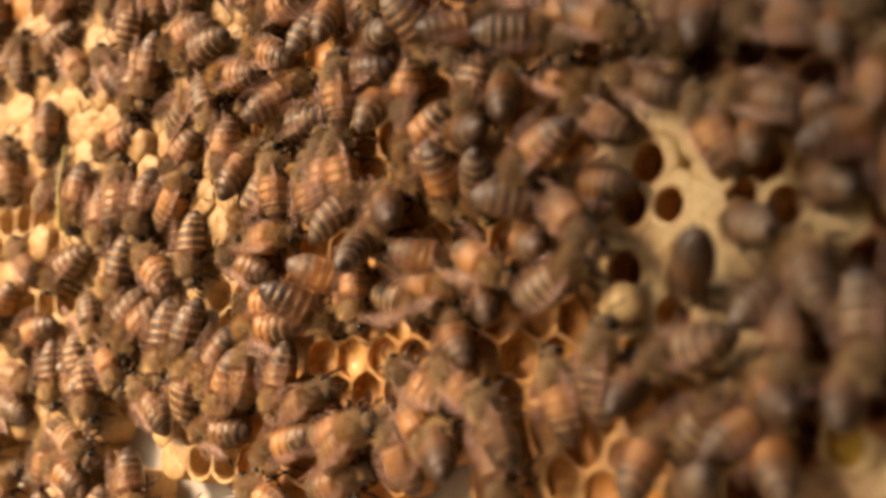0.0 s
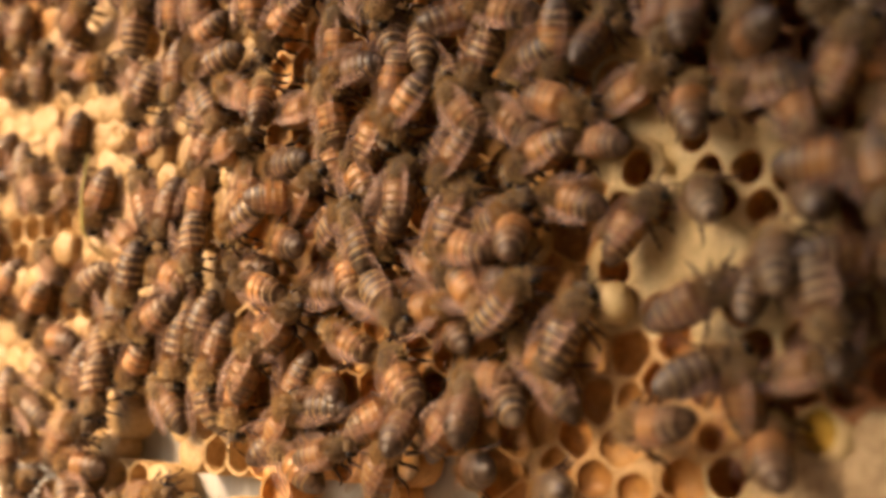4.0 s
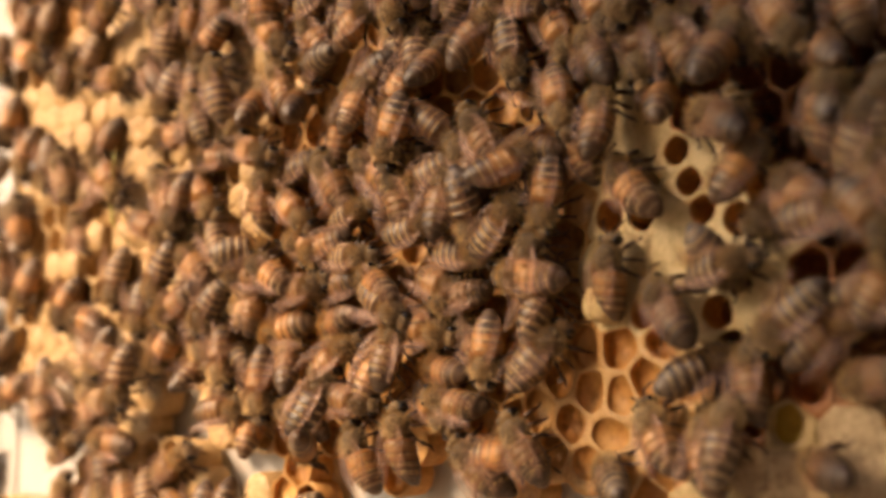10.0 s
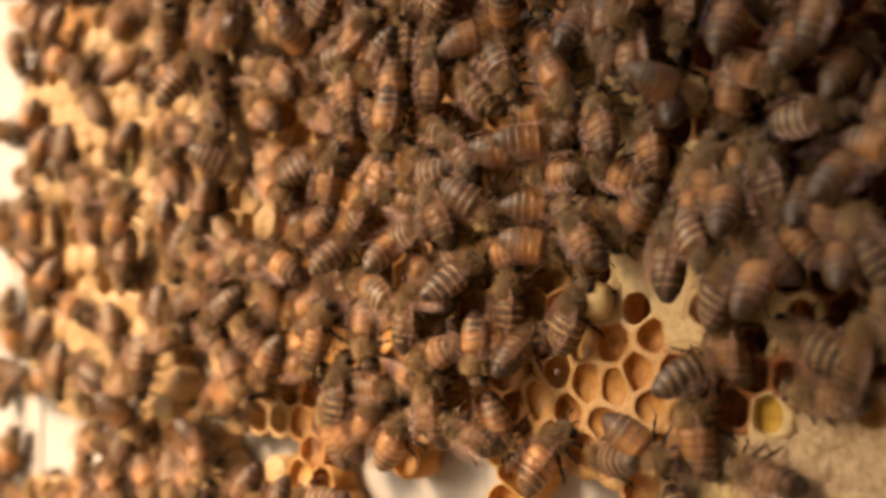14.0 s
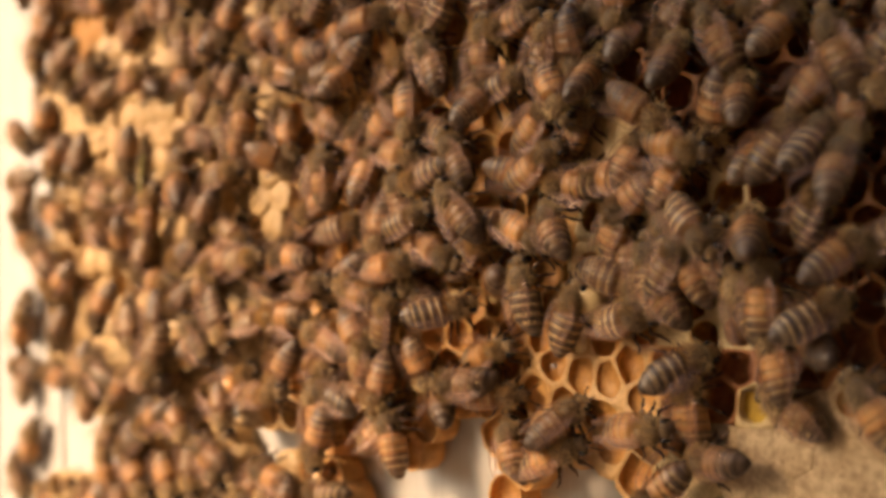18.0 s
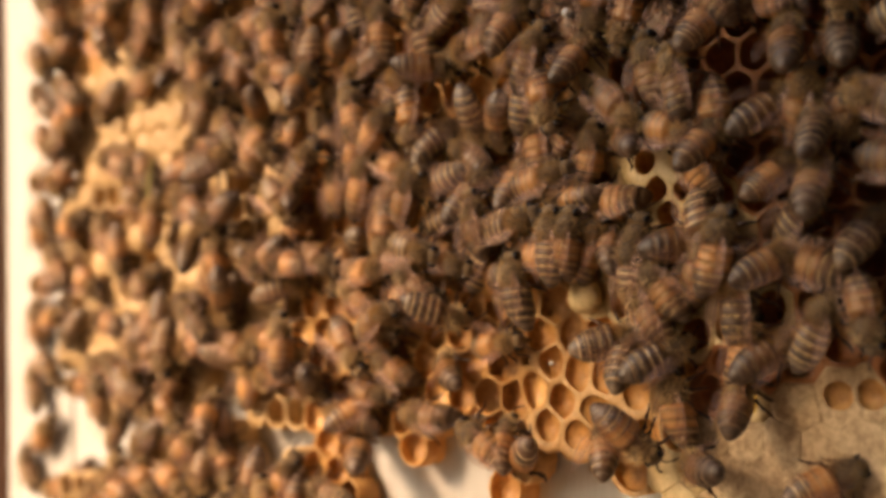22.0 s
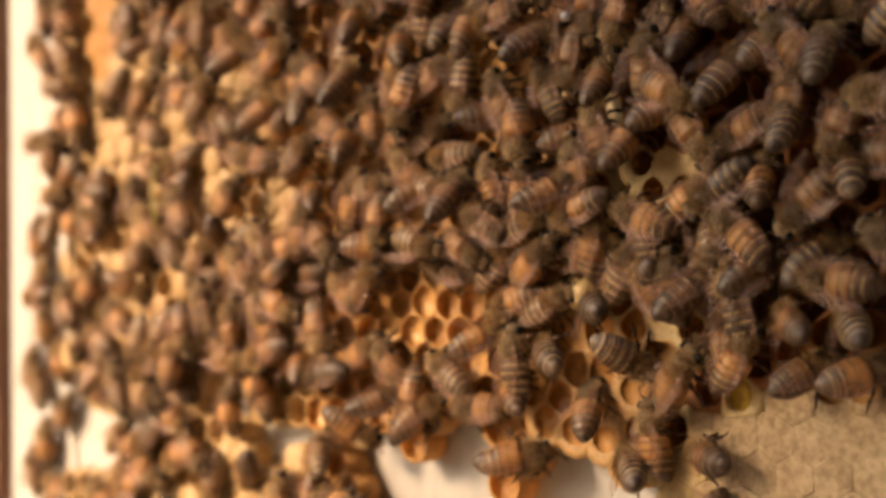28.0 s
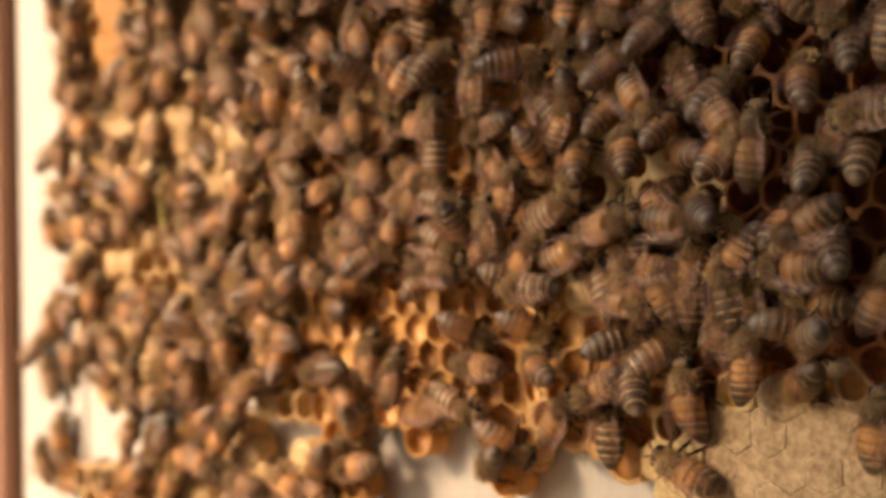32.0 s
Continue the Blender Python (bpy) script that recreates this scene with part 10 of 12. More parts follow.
    walk(bees[222], [(0, on(-46.0, -33.5, 130)), (3, on(-48.1, -33.8, 146)), (6, on(-47.8, -34.3, 154)), (9, on(-36.3, -29.4, 131, 0.0, 47)), (11, on(-53.2, -15.7, 59)), (13, on(-54.2, -16.4, 70)), (17, on(-57.0, -20.0, 47, 0.0, 44)), (19, on(-56.0, -16.2, 42)), (22, on(-54.6, -16.5, 65)), (25, on(-54.4, -17.6, 58, 2.0)), (28, on(-51.3, -15.4, 70, 2.0)), (30, on(-50.7, -13.0, 97, 2.0)), (32, on(-53.0, -12.9, 101))])
    walk(bees[223], [(0, on(-50.9, -11.5, 70)), (3, on(-50.6, -13.4, 98)), (6, on(-50.9, -13.0, 115)), (9, on(-51.2, -13.8, 145)), (11, on(-49.6, -6.3, 140, 0.0, 48)), (13, on(-50.2, -7.4, 140)), (15, on(-49.5, -7.5, 86, 2.2)), (17, on(-49.0, -7.7, 33, 0.0, 43)), (19, on(-51.2, -5.6, -6)), (22, on(-45.1, -0.6, 13, 0.0, 39)), (25, on(-45.1, -0.3, 24)), (28, on(-50.0, -1.2, 75, 2.0)), (30, on(-52.8, -0.3, 67)), (32, on(-57.5, -1.1, 69, 2.0))])
    walk(bees[224], [(0, on(-69.0, 46.4, 72)), (3, on(-69.5, 47.2, 80, 2.0)), (6, on(-70.4, 47.3, 85, 4.0)), (9, on(-70.6, 46.5, 83)), (11, on(-70.7, 47.0, 84)), (13, on(-70.8, 46.4, 94, 4.0)), (17, on(-70.4, 46.3, 92)), (19, on(-71.3, 47.7, 95, 2.0)), (22, on(-72.6, 47.4, 113, 2.0)), (25, on(-67.8, 50.8, 106, 4.0)), (28, on(-66.5, 52.3, 83, 2.0)), (30, on(-65.9, 54.3, 87, 2.0)), (32, on(-66.5, 54.1, 108, 2.0))])
    walk(bees[225], [(0, on(38.0, 42.2, -96)), (3, on(39.9, 40.8, -78, 4.0)), (6, on(40.4, 41.3, -68, 2.0)), (9, on(40.8, 41.4, -63)), (11, on(39.6, 43.0, -92, 2.0)), (13, on(40.4, 40.4, -107, 2.0)), (17, on(41.2, 41.1, -109, 2.0)), (19, on(40.4, 42.0, -106)), (22, on(41.0, 41.2, -102, 2.0)), (25, on(41.3, 39.6, -96, 2.0)), (28, on(41.5, 39.6, -101, 2.0)), (30, on(42.0, 39.6, -99, 2.0)), (32, on(43.2, 40.4, -103))])
    walk(bees[226], [(0, on(5.9, 41.1, 169)), (3, on(-2.3, 13.8, 193, 2.0)), (4.5, on(-0.0, 13.9, 265, 2.2)), (6, on(2.2, 13.9, 338, 2.0, 41)), (7.5, on(0.7, 13.6, 390, 2.2)), (9, on(-0.9, 13.4, 442, 0.0, 40)), (11, on(-3.2, 11.5, 457, 4.0)), (13, on(-3.0, 11.8, 473, 4.0)), (17, on(-3.3, 11.3, 459, 4.0)), (19, on(4.7, 11.5, 523, 4.0)), (20.5, on(4.0, 12.0, 475, 2.2)), (22, on(3.3, 12.6, 427, 2.0, 41)), (25, on(2.2, 12.2, 426, 2.0, 44)), (28, on(0.4, 12.2, 448, 4.0, 48)), (30, on(-1.6, 9.3, 520, 0.0, 44)), (31, on(0.5, 8.5, 574, 2.2)), (32, on(2.5, 7.7, 628, 4.0, 48))])
    walk(bees[227], [(0, on(-73.4, 24.5, -163)), (3, on(-70.9, 26.0, -172)), (6, on(-71.0, 25.6, -181)), (9, on(-70.4, 26.1, -177)), (11, on(-70.9, 26.1, -171)), (13, on(-73.7, 38.7, -192, 2.0)), (17, on(-74.0, 39.4, -205)), (19, on(-69.2, 38.5, -234, 0.0, 48)), (20.5, on(-67.6, 34.8, -287, 2.2)), (22, on(-73.1, 22.9, -341, 0.0, 40)), (25, on(-72.1, 39.5, -360)), (28, on(-70.6, 37.2, -358, 2.0)), (30, on(-70.4, 40.6, -360)), (32, on(-70.6, 39.6, -344))])
    walk(bees[228], [(0, on(65.7, -3.9, -29)), (3, on(66.3, -3.9, -14)), (6, on(68.1, -3.4, -5)), (9, on(69.5, -3.6, 12)), (11, on(56.0, -1.9, -5, 2.0)), (12, on(53.4, -0.8, 40, 2.2)), (13, on(50.7, 0.3, 85, 4.0, 38)), (17, on(52.5, -0.2, 92, 4.0)), (19, on(52.5, -2.2, 86)), (22, on(48.9, 4.0, 76, 4.0)), (25, on(50.2, 5.5, 125, 4.0, 48)), (28, on(50.3, 5.6, 138, 2.0)), (30, on(51.0, 3.4, 219, 0.0, 48)), (32, on(51.2, -1.0, 241, 2.0))])
    walk(bees[229], [(0, on(60.6, 40.0, -109, 4.0)), (3, on(59.7, 41.9, -118, 4.0)), (6, on(60.0, 42.5, -110, 4.0)), (9, on(60.2, 42.7, -103, 4.0)), (11, on(59.4, 43.1, -106, 4.0)), (13, on(59.5, 42.8, -101, 4.0)), (17, on(59.8, 42.5, -109, 4.0)), (19, on(60.2, 42.5, -92, 4.0)), (22, on(60.8, 42.6, -95, 4.0)), (25, on(60.7, 42.4, -96, 4.0)), (28, on(61.4, 44.2, -104, 4.0)), (30, on(61.9, 45.1, -112, 4.0)), (32, on(61.0, 43.7, -116, 4.0))])
    walk(bees[230], [(0, on(-53.6, 28.8, 36)), (3, on(-54.8, 30.9, 70)), (6, on(-56.2, 32.8, 95, 2.0)), (9, on(-59.9, 29.6, 110, 2.0)), (11, on(-59.9, 30.3, 115, 2.0)), (13, on(-58.6, 30.9, 108, 2.0)), (17, on(-58.1, 29.9, 110, 2.0)), (19, on(-59.0, 28.8, 104, 2.0)), (22, on(-58.8, 30.4, 112, 2.0)), (25, on(-61.8, 30.7, 156)), (28, on(-61.7, 32.2, 136, 2.0)), (30, on(-64.5, 27.1, 139)), (32, on(-72.9, 28.0, 139))])
    walk(bees[231], [(0, on(6.8, -24.2, -70)), (1.5, on(5.0, -23.8, -140, 2.2)), (3, on(3.2, -23.4, -210, 0.0, 48)), (6, on(5.9, -24.6, -129, 0.0, 48)), (7.5, on(5.9, -24.0, -205, 2.2)), (9, on(5.9, -23.5, -280, 4.0, 44)), (10, on(3.1, -24.3, -221, 2.2)), (11, on(1.3, -24.3, -162, 2.0)), (13, on(-0.8, -21.1, -210, 2.0)), (17, on(7.2, -28.5, -165, 2.0)), (19, on(-8.5, -2.7, -202, 4.0)), (22, on(-8.7, 0.2, -228, 4.0)), (25, on(-8.0, 0.5, -221)), (28, on(-5.6, 1.4, -192)), (30, on(-6.4, 0.2, -180, 2.0)), (32, on(-5.8, 1.3, -195, 4.0))])
    walk(bees[232], [(0, on(-25.2, 18.3, 100)), (3, on(-25.7, 19.7, 109)), (6, on(-23.8, 21.8, 117, 2.0)), (9, on(-26.9, 24.2, 100)), (11, on(-25.1, 25.1, 70)), (13, on(-25.0, 24.1, 78)), (17, on(-24.5, 24.2, 67)), (19, on(-23.9, 23.6, 68)), (22, on(-24.6, 24.1, 70)), (25, on(-22.0, 22.7, 153, 0.0, 41)), (28, on(-23.6, 23.5, 111, 4.0, 42)), (30, on(-24.5, 23.5, 107, 2.0)), (32, on(-23.0, 20.2, 137, 2.0))])
    walk(bees[233], [(0, on(-75.5, -15.6, -70)), (3, on(-75.7, -15.9, -74, 2.0)), (6, on(-76.7, -15.9, -81, 2.0)), (9, on(-76.4, -17.2, -92, 4.0)), (11, on(-76.1, -16.5, -98, 4.0)), (13, on(-76.5, -17.7, -95, 4.0)), (17, on(-76.1, -14.0, -109, 4.0)), (19, on(-76.4, -14.7, -87, 4.0)), (22, on(-76.1, -13.4, -89, 4.0)), (25, on(-77.2, -13.9, -91, 4.0)), (28, on(-79.2, -11.0, -115, 4.0)), (30, on(-80.5, -9.4, -131, 2.0)), (32, on(-80.9, -8.2, -122, 2.0))])
    walk(bees[234], [(0, on(73.5, 9.5, -11, 4.0)), (3, on(74.4, 10.6, -1, 4.0)), (6, on(74.8, 10.4, 7, 2.0)), (9, on(75.1, 11.2, 16, 4.0)), (11, on(75.5, 11.1, 4, 4.0)), (13, on(76.4, 11.0, -3, 4.0)), (17, on(76.7, 10.6, 1)), (19, on(76.2, 11.0, 6, 2.0)), (22, on(75.2, 12.0, -10, 2.0)), (25, on(75.2, 12.7, -8, 4.0)), (28, on(75.4, 13.4, -2)), (30, on(76.4, 13.2, 7, 2.0)), (32, on(45.5, 6.3, -7, 4.0))])
    walk(bees[235], [(0, on(-68.9, -3.9, -134)), (3, on(-70.0, -4.0, -137)), (6, on(-70.4, -4.0, -160)), (9, on(-70.7, -4.5, -160)), (11, on(-70.1, -4.8, -168)), (13, on(-70.1, -5.3, -149)), (17, on(-72.8, -3.8, -146, 2.0)), (19, on(-72.7, -4.1, -148, 2.0)), (22, on(-73.8, -3.7, -178, 2.0)), (25, on(-71.8, -2.2, -197)), (28, on(-68.5, 0.9, -176, 2.0)), (30, on(-67.8, -0.8, -164)), (32, on(-73.2, 1.9, -195, 2.0))])
    walk(bees[236], [(0, on(-28.4, -41.2, -62)), (3, on(-26.0, -16.2, -136, 2.0)), (4.5, on(-25.7, -16.8, -196, 2.2)), (6, on(-25.3, -17.5, -256, 4.0)), (9, on(-25.3, -16.8, -288, 4.0, 45)), (11, on(-25.2, -16.3, -283, 4.0)), (13, on(-25.9, -16.0, -279)), (17, on(-29.4, -17.1, -249, 2.0)), (18, on(-30.3, -18.5, -197, 2.2)), (19, on(-31.2, -20.0, -145, 4.0, 45)), (22, on(-34.8, -16.5, -146, 2.0, 44)), (25, on(-33.3, -16.5, -150, 2.0)), (28, on(-34.6, -16.7, -165, 2.0)), (30, on(-35.2, -16.8, -167)), (32, on(-36.0, -16.4, -169, 2.0))])
    walk(bees[237], [(0, on(36.9, 26.8, -100)), (3, on(37.2, 30.5, -106, 2.0)), (6, on(36.7, 31.8, -116)), (9, on(36.2, 31.1, -111)), (11, on(36.3, 33.4, -111)), (13, on(37.2, 32.1, -105)), (17, on(37.2, 32.1, -121)), (19, on(36.7, 32.2, -127)), (22, on(36.4, 32.2, -126)), (25, on(36.3, 33.4, -142)), (28, on(36.9, 33.5, -135)), (30, on(38.9, 34.0, -118)), (32, on(38.1, 36.6, -111))])
    walk(bees[238], [(0, on(-55.2, -43.0, -76)), (3, on(-54.6, -43.5, -78, 4.0)), (6, on(-54.6, -44.4, -90, 4.0)), (9, on(-54.3, -44.6, -110, 2.0)), (11, on(-60.0, -32.6, -75)), (13, on(-59.2, -32.5, -59, 2.0)), (17, on(-62.9, -29.9, -70, 4.0)), (19, on(-77.6, -25.5, -18)), (22, on(-77.3, -25.1, -37, 2.0)), (25, on(-78.6, -26.6, -31, 2.0)), (28, on(-78.5, -27.2, -30)), (30, on(-79.5, -28.4, 45, 0.0, 38)), (31, on(-77.1, -27.9, 129, 2.2)), (32, on(-75.5, -28.4, 212))])
    walk(bees[239], [(0, on(50.4, 41.7, -142)), (3, on(50.1, 40.5, -149)), (6, on(50.3, 41.1, -163)), (9, on(51.1, 40.3, -156)), (11, on(51.3, 40.4, -157)), (13, on(52.3, 40.6, -163)), (17, on(52.3, 41.4, -171)), (19, on(52.7, 41.3, -176)), (22, on(50.8, 40.4, -155)), (25, on(52.5, 40.3, -137)), (28, on(49.6, 17.3, -156)), (30, on(50.9, 13.3, -159)), (32, on(43.6, 16.1, -200, 0.0, 48))])
    walk(bees[240], [(0, on(-58.2, 38.4, 207)), (3, on(-56.7, 40.0, 213)), (6, on(-57.0, 40.4, 216, 2.0)), (9, on(-57.5, 39.7, 227, 2.0)), (11, on(-57.7, 39.8, 227, 2.0)), (13, on(-58.2, 39.0, 236, 2.0)), (17, on(-55.5, 44.5, 244, 4.0)), (19, on(-55.4, 44.7, 233, 2.0)), (20.5, on(-55.4, 44.7, 185, 2.2)), (22, on(-55.3, 44.7, 137, 2.0)), (25, on(-54.7, 49.4, 214, 2.0, 48)), (28, on(-54.4, 49.4, 238, 2.0)), (30, on(-53.4, 50.7, 244, 2.0)), (32, on(-54.6, 51.7, 238, 2.0))])
    walk(bees[241], [(0, on(-64.4, 12.5, -99)), (3, on(-62.9, 12.1, -95)), (6, on(-62.9, 12.1, -107)), (9, on(-64.0, 12.6, -105, 2.0)), (11, on(-64.1, 12.3, -105, 2.0)), (13, on(-63.6, 11.7, -93)), (17, on(-63.1, 10.1, -113, 2.0)), (19, on(-62.2, 10.7, -114, 4.0)), (22, on(-60.1, 12.4, -144, 4.0)), (25, on(-60.9, 12.2, -154)), (28, on(-61.7, 9.8, -125, 2.0, 48)), (30, on(-62.6, 10.0, -122, 2.0)), (32, on(-61.4, 9.8, -104, 2.0))])
    walk(bees[242], [(0, on(-27.3, 50.4, 205)), (3, on(-29.8, 49.7, 184, 4.0)), (6, on(-33.5, 37.8, 129)), (9, on(-31.6, 38.9, 132)), (11, on(-35.1, 40.8, 124)), (13, on(-33.7, 38.1, 116)), (17, on(-29.4, 42.0, 135, 0.0, 41)), (19, on(-27.7, 41.2, 122)), (22, on(-26.5, 40.0, 185, 2.0, 37)), (25, on(-27.7, 44.3, 208, 2.0, 46)), (26.5, on(-25.4, 44.2, 159, 2.2)), (28, on(-23.1, 44.1, 110, 2.0, 41)), (30, on(-23.3, 43.4, 110, 2.0)), (32, on(-23.4, 44.8, 106, 2.0))])
    walk(bees[243], [(0, on(44.2, -9.6, -84, 2.0)), (3, on(49.9, -8.4, -28, 2.0)), (4.5, on(51.6, -13.1, 36, 2.2)), (6, on(53.3, -17.8, 101, 0.0, 41)), (9, on(55.5, -21.1, 144, 0.0, 48)), (11, on(52.6, -23.9, 184, 0.0, 43)), (13, on(49.3, -24.7, 163)), (17, on(43.1, -25.0, 181, 2.0, 40)), (19, on(43.4, -25.1, 177)), (22, on(45.4, -26.5, 175, 4.0, 42)), (25, on(45.9, -27.6, 178, 0.0, 42)), (28, on(44.4, -26.3, 166, 0.0, 40)), (30, on(44.6, -26.0, 99, 0.0, 48)), (32, on(48.1, -7.3, 85))])
    walk(bees[244], [(0, on(76.1, 24.9, -168)), (3, on(75.7, 25.2, -171)), (6, on(76.0, 25.4, -187)), (9, on(76.0, 25.4, -188)), (11, on(75.7, 25.5, -197)), (13, on(75.9, 26.5, -203)), (17, on(75.9, 26.2, -219)), (19, on(75.9, 26.5, -217)), (22, on(77.2, 26.8, -216)), (25, on(76.9, 26.1, -203)), (28, on(76.8, 26.4, -233)), (30, on(74.3, -2.3, -283)), (32, on(73.5, -2.5, -295))])
    walk(bees[245], [(0, on(0.5, 22.8, -106)), (3, on(3.2, 26.8, -111, 2.0)), (6, on(2.8, 26.7, -111, 2.0)), (9, on(3.9, 33.1, -99)), (11, on(5.3, 37.2, -82, 2.0)), (13, on(5.0, 38.2, -79)), (17, on(4.7, 38.6, -74)), (19, on(4.6, 39.5, -91)), (22, on(5.0, 40.0, -89)), (25, on(5.6, 41.6, -69)), (28, on(4.9, 42.2, -76)), (30, on(3.6, 43.2, -76, 2.0)), (32, on(3.2, 44.3, -87, 2.0))])
    walk(bees[246], [(0, on(5.9, 1.1, -28, 2.0)), (3, on(4.4, -2.1, -39, 2.0)), (6, on(5.6, -6.0, -58, 4.0)), (9, on(6.3, -11.8, -90, 4.0)), (11, on(5.8, -10.7, -95, 2.0)), (13, on(4.6, -12.0, -101, 4.0)), (15, on(4.5, -11.2, -53, 2.2)), (17, on(4.5, -10.4, -5)), (19, on(5.9, -12.3, 22)), (22, on(7.0, -10.3, 6)), (25, on(8.8, -9.0, 17, 0.0, 46)), (28, on(4.1, -10.0, 30, 2.0, 44)), (30, on(10.5, -7.3, 18, 4.0)), (32, on(12.1, -8.3, -33, 0.0, 44))])
    walk(bees[247], [(0, on(-15.8, -18.9, 32, 2.0)), (3, on(-10.5, -22.6, 20, 2.0)), (4.5, on(-10.2, -21.6, 74, 2.2)), (6, on(-9.0, -20.1, 127, 0.0, 43)), (7.5, on(-10.1, -21.4, 77, 2.2)), (9, on(-10.4, -22.6, 27, 0.0, 47)), (10, on(-10.4, -21.1, 96, 2.2)), (11, on(-8.4, -20.8, 164, 0.0, 39)), (13, on(-7.1, -18.1, 107, 2.0)), (17, on(-3.1, -19.2, 111, 0.0, 42)), (19, on(-8.2, -19.9, 133, 0.0, 43)), (22, on(-11.4, -22.3, 174)), (23.5, on(-11.0, -21.7, 92, 2.2)), (25, on(-8.6, -22.5, 9)), (28, on(-12.3, -22.9, 45, 0.0, 42)), (30, on(-8.4, -22.2, 27)), (32, on(-7.1, -21.7, 17))])
    walk(bees[248], [(0, on(-16.0, 49.1, -101, 2.0)), (3, on(-15.9, 48.3, -112)), (6, on(-15.3, 47.4, -108, 2.0)), (9, on(-15.3, 47.9, -109, 4.0)), (11, on(-13.4, 48.5, -103, 4.0)), (13, on(-13.1, 48.6, -106, 4.0)), (17, on(-13.0, 49.7, -95, 4.0)), (19, on(-14.1, 49.9, -107, 4.0)), (22, on(-13.5, 49.7, -105, 4.0)), (25, on(-13.7, 50.3, -106, 4.0)), (28, on(-15.4, 50.7, -89, 4.0)), (30, on(-16.3, 50.3, -86, 4.0)), (32, on(-16.1, 51.4, -94, 4.0))])
    walk(bees[249], [(0, on(-20.5, 40.3, 122)), (3, on(-20.0, 42.5, 131, 2.0)), (6, on(-19.4, 41.9, 128, 2.0)), (9, on(-19.7, 45.0, 158, 4.0)), (11, on(-19.7, 46.6, 163, 4.0)), (13, on(-20.4, 47.3, 182, 4.0)), (17, on(-20.1, 47.7, 211, 4.0)), (19, on(-20.1, 46.6, 218, 4.0)), (22, on(-20.1, 47.1, 221)), (25, on(-19.5, 46.6, 214)), (28, on(-19.6, 45.6, 221)), (30, on(-20.2, 45.2, 217)), (32, on(-20.0, 46.2, 216))])
    walk(bees[250], [(0, on(16.0, 27.8, -89, 2.0)), (3, on(16.1, 28.8, -101, 2.0)), (6, on(12.6, 21.6, -82, 0.0, 48)), (9, on(13.4, 23.4, -60)), (11, on(12.9, 24.5, -13)), (13, on(15.3, 23.4, -8)), (17, on(16.2, 23.2, 27)), (19, on(16.7, 22.4, 56, 2.0)), (22, on(14.7, 21.8, 98)), (25, on(15.0, 18.5, 96, 2.0, 39)), (28, on(12.8, 15.1, 72)), (30, on(13.1, 14.2, 131, 4.0)), (32, on(11.3, 14.4, 65, 2.0))])
    walk(bees[251], [(0, on(20.0, 4.6, -47, 4.0)), (1.5, on(23.3, 5.1, 2, 2.2)), (3, on(26.5, 5.6, 51)), (6, on(26.6, 7.7, 35, 2.0, 48)), (9, on(25.6, 3.5, 70)), (11, on(24.1, 0.8, 102, 2.0)), (13, on(24.0, 4.3, 126, 4.0)), (17, on(18.0, 8.2, 101, 4.0, 48)), (19, on(21.9, 5.1, 142, 4.0)), (22, on(23.3, 5.9, 77, 4.0)), (25, on(36.6, 1.1, 145, 4.0, 48)), (28, on(35.4, -2.2, 224, 0.0, 48)), (30, on(34.5, 1.3, 162)), (32, on(34.8, 0.3, 172, 2.0))])
    walk(bees[252], [(0, on(72.4, 19.5, 169, 2.0)), (3, on(71.9, 19.0, 155, 4.0)), (6, on(71.5, 20.7, 162, 4.0)), (9, on(70.7, 21.6, 157, 4.0)), (11, on(71.0, 20.7, 156, 4.0)), (13, on(71.3, 21.6, 169, 4.0)), (17, on(70.8, 20.9, 170, 4.0)), (19, on(70.0, 20.7, 174)), (22, on(70.7, 20.0, 161, 4.0)), (25, on(71.3, 20.2, 156, 4.0)), (28, on(72.2, 20.2, 167, 4.0)), (30, on(71.1, 19.4, 174, 4.0)), (32, on(70.7, 19.1, 183, 2.0))])
    walk(bees[253], [(0, on(0.3, -11.3, 138, 2.0)), (3, on(4.8, -11.4, 165, 2.0)), (6, on(0.3, -14.9, 187, 2.0)), (9, on(-3.2, -12.5, 160, 0.0, 44)), (11, on(-4.0, -13.2, 187, 2.0)), (13, on(-2.4, -15.5, 190, 4.0)), (17, on(-15.6, 7.7, 263, 4.0)), (19, on(-14.7, 4.5, 269, 4.0)), (22, on(-14.7, 6.2, 267, 4.0)), (25, on(-16.9, 7.1, 272, 4.0)), (28, on(-16.5, 7.9, 268, 4.0)), (30, on(-16.5, 6.2, 262, 4.0)), (32, on(-16.1, 4.9, 264, 2.0))])
    walk(bees[254], [(0, on(-37.0, -5.1, -179)), (3, on(-38.9, -5.8, -179)), (6, on(-41.6, -7.2, -166)), (9, on(-41.3, -6.9, -163)), (11, on(-37.5, -7.7, -170)), (13, on(-37.3, -7.1, -154)), (17, on(-39.6, -1.0, -172)), (19, on(-50.9, -11.3, -185)), (22, on(-51.5, -10.3, -183)), (23.5, on(-51.2, -10.1, -226, 2.2)), (25, on(-50.9, -9.9, -269)), (28, on(-51.5, -5.7, -240)), (30, on(-58.5, -13.4, -197, 0.0, 44)), (32, on(-55.5, -7.2, -194))])
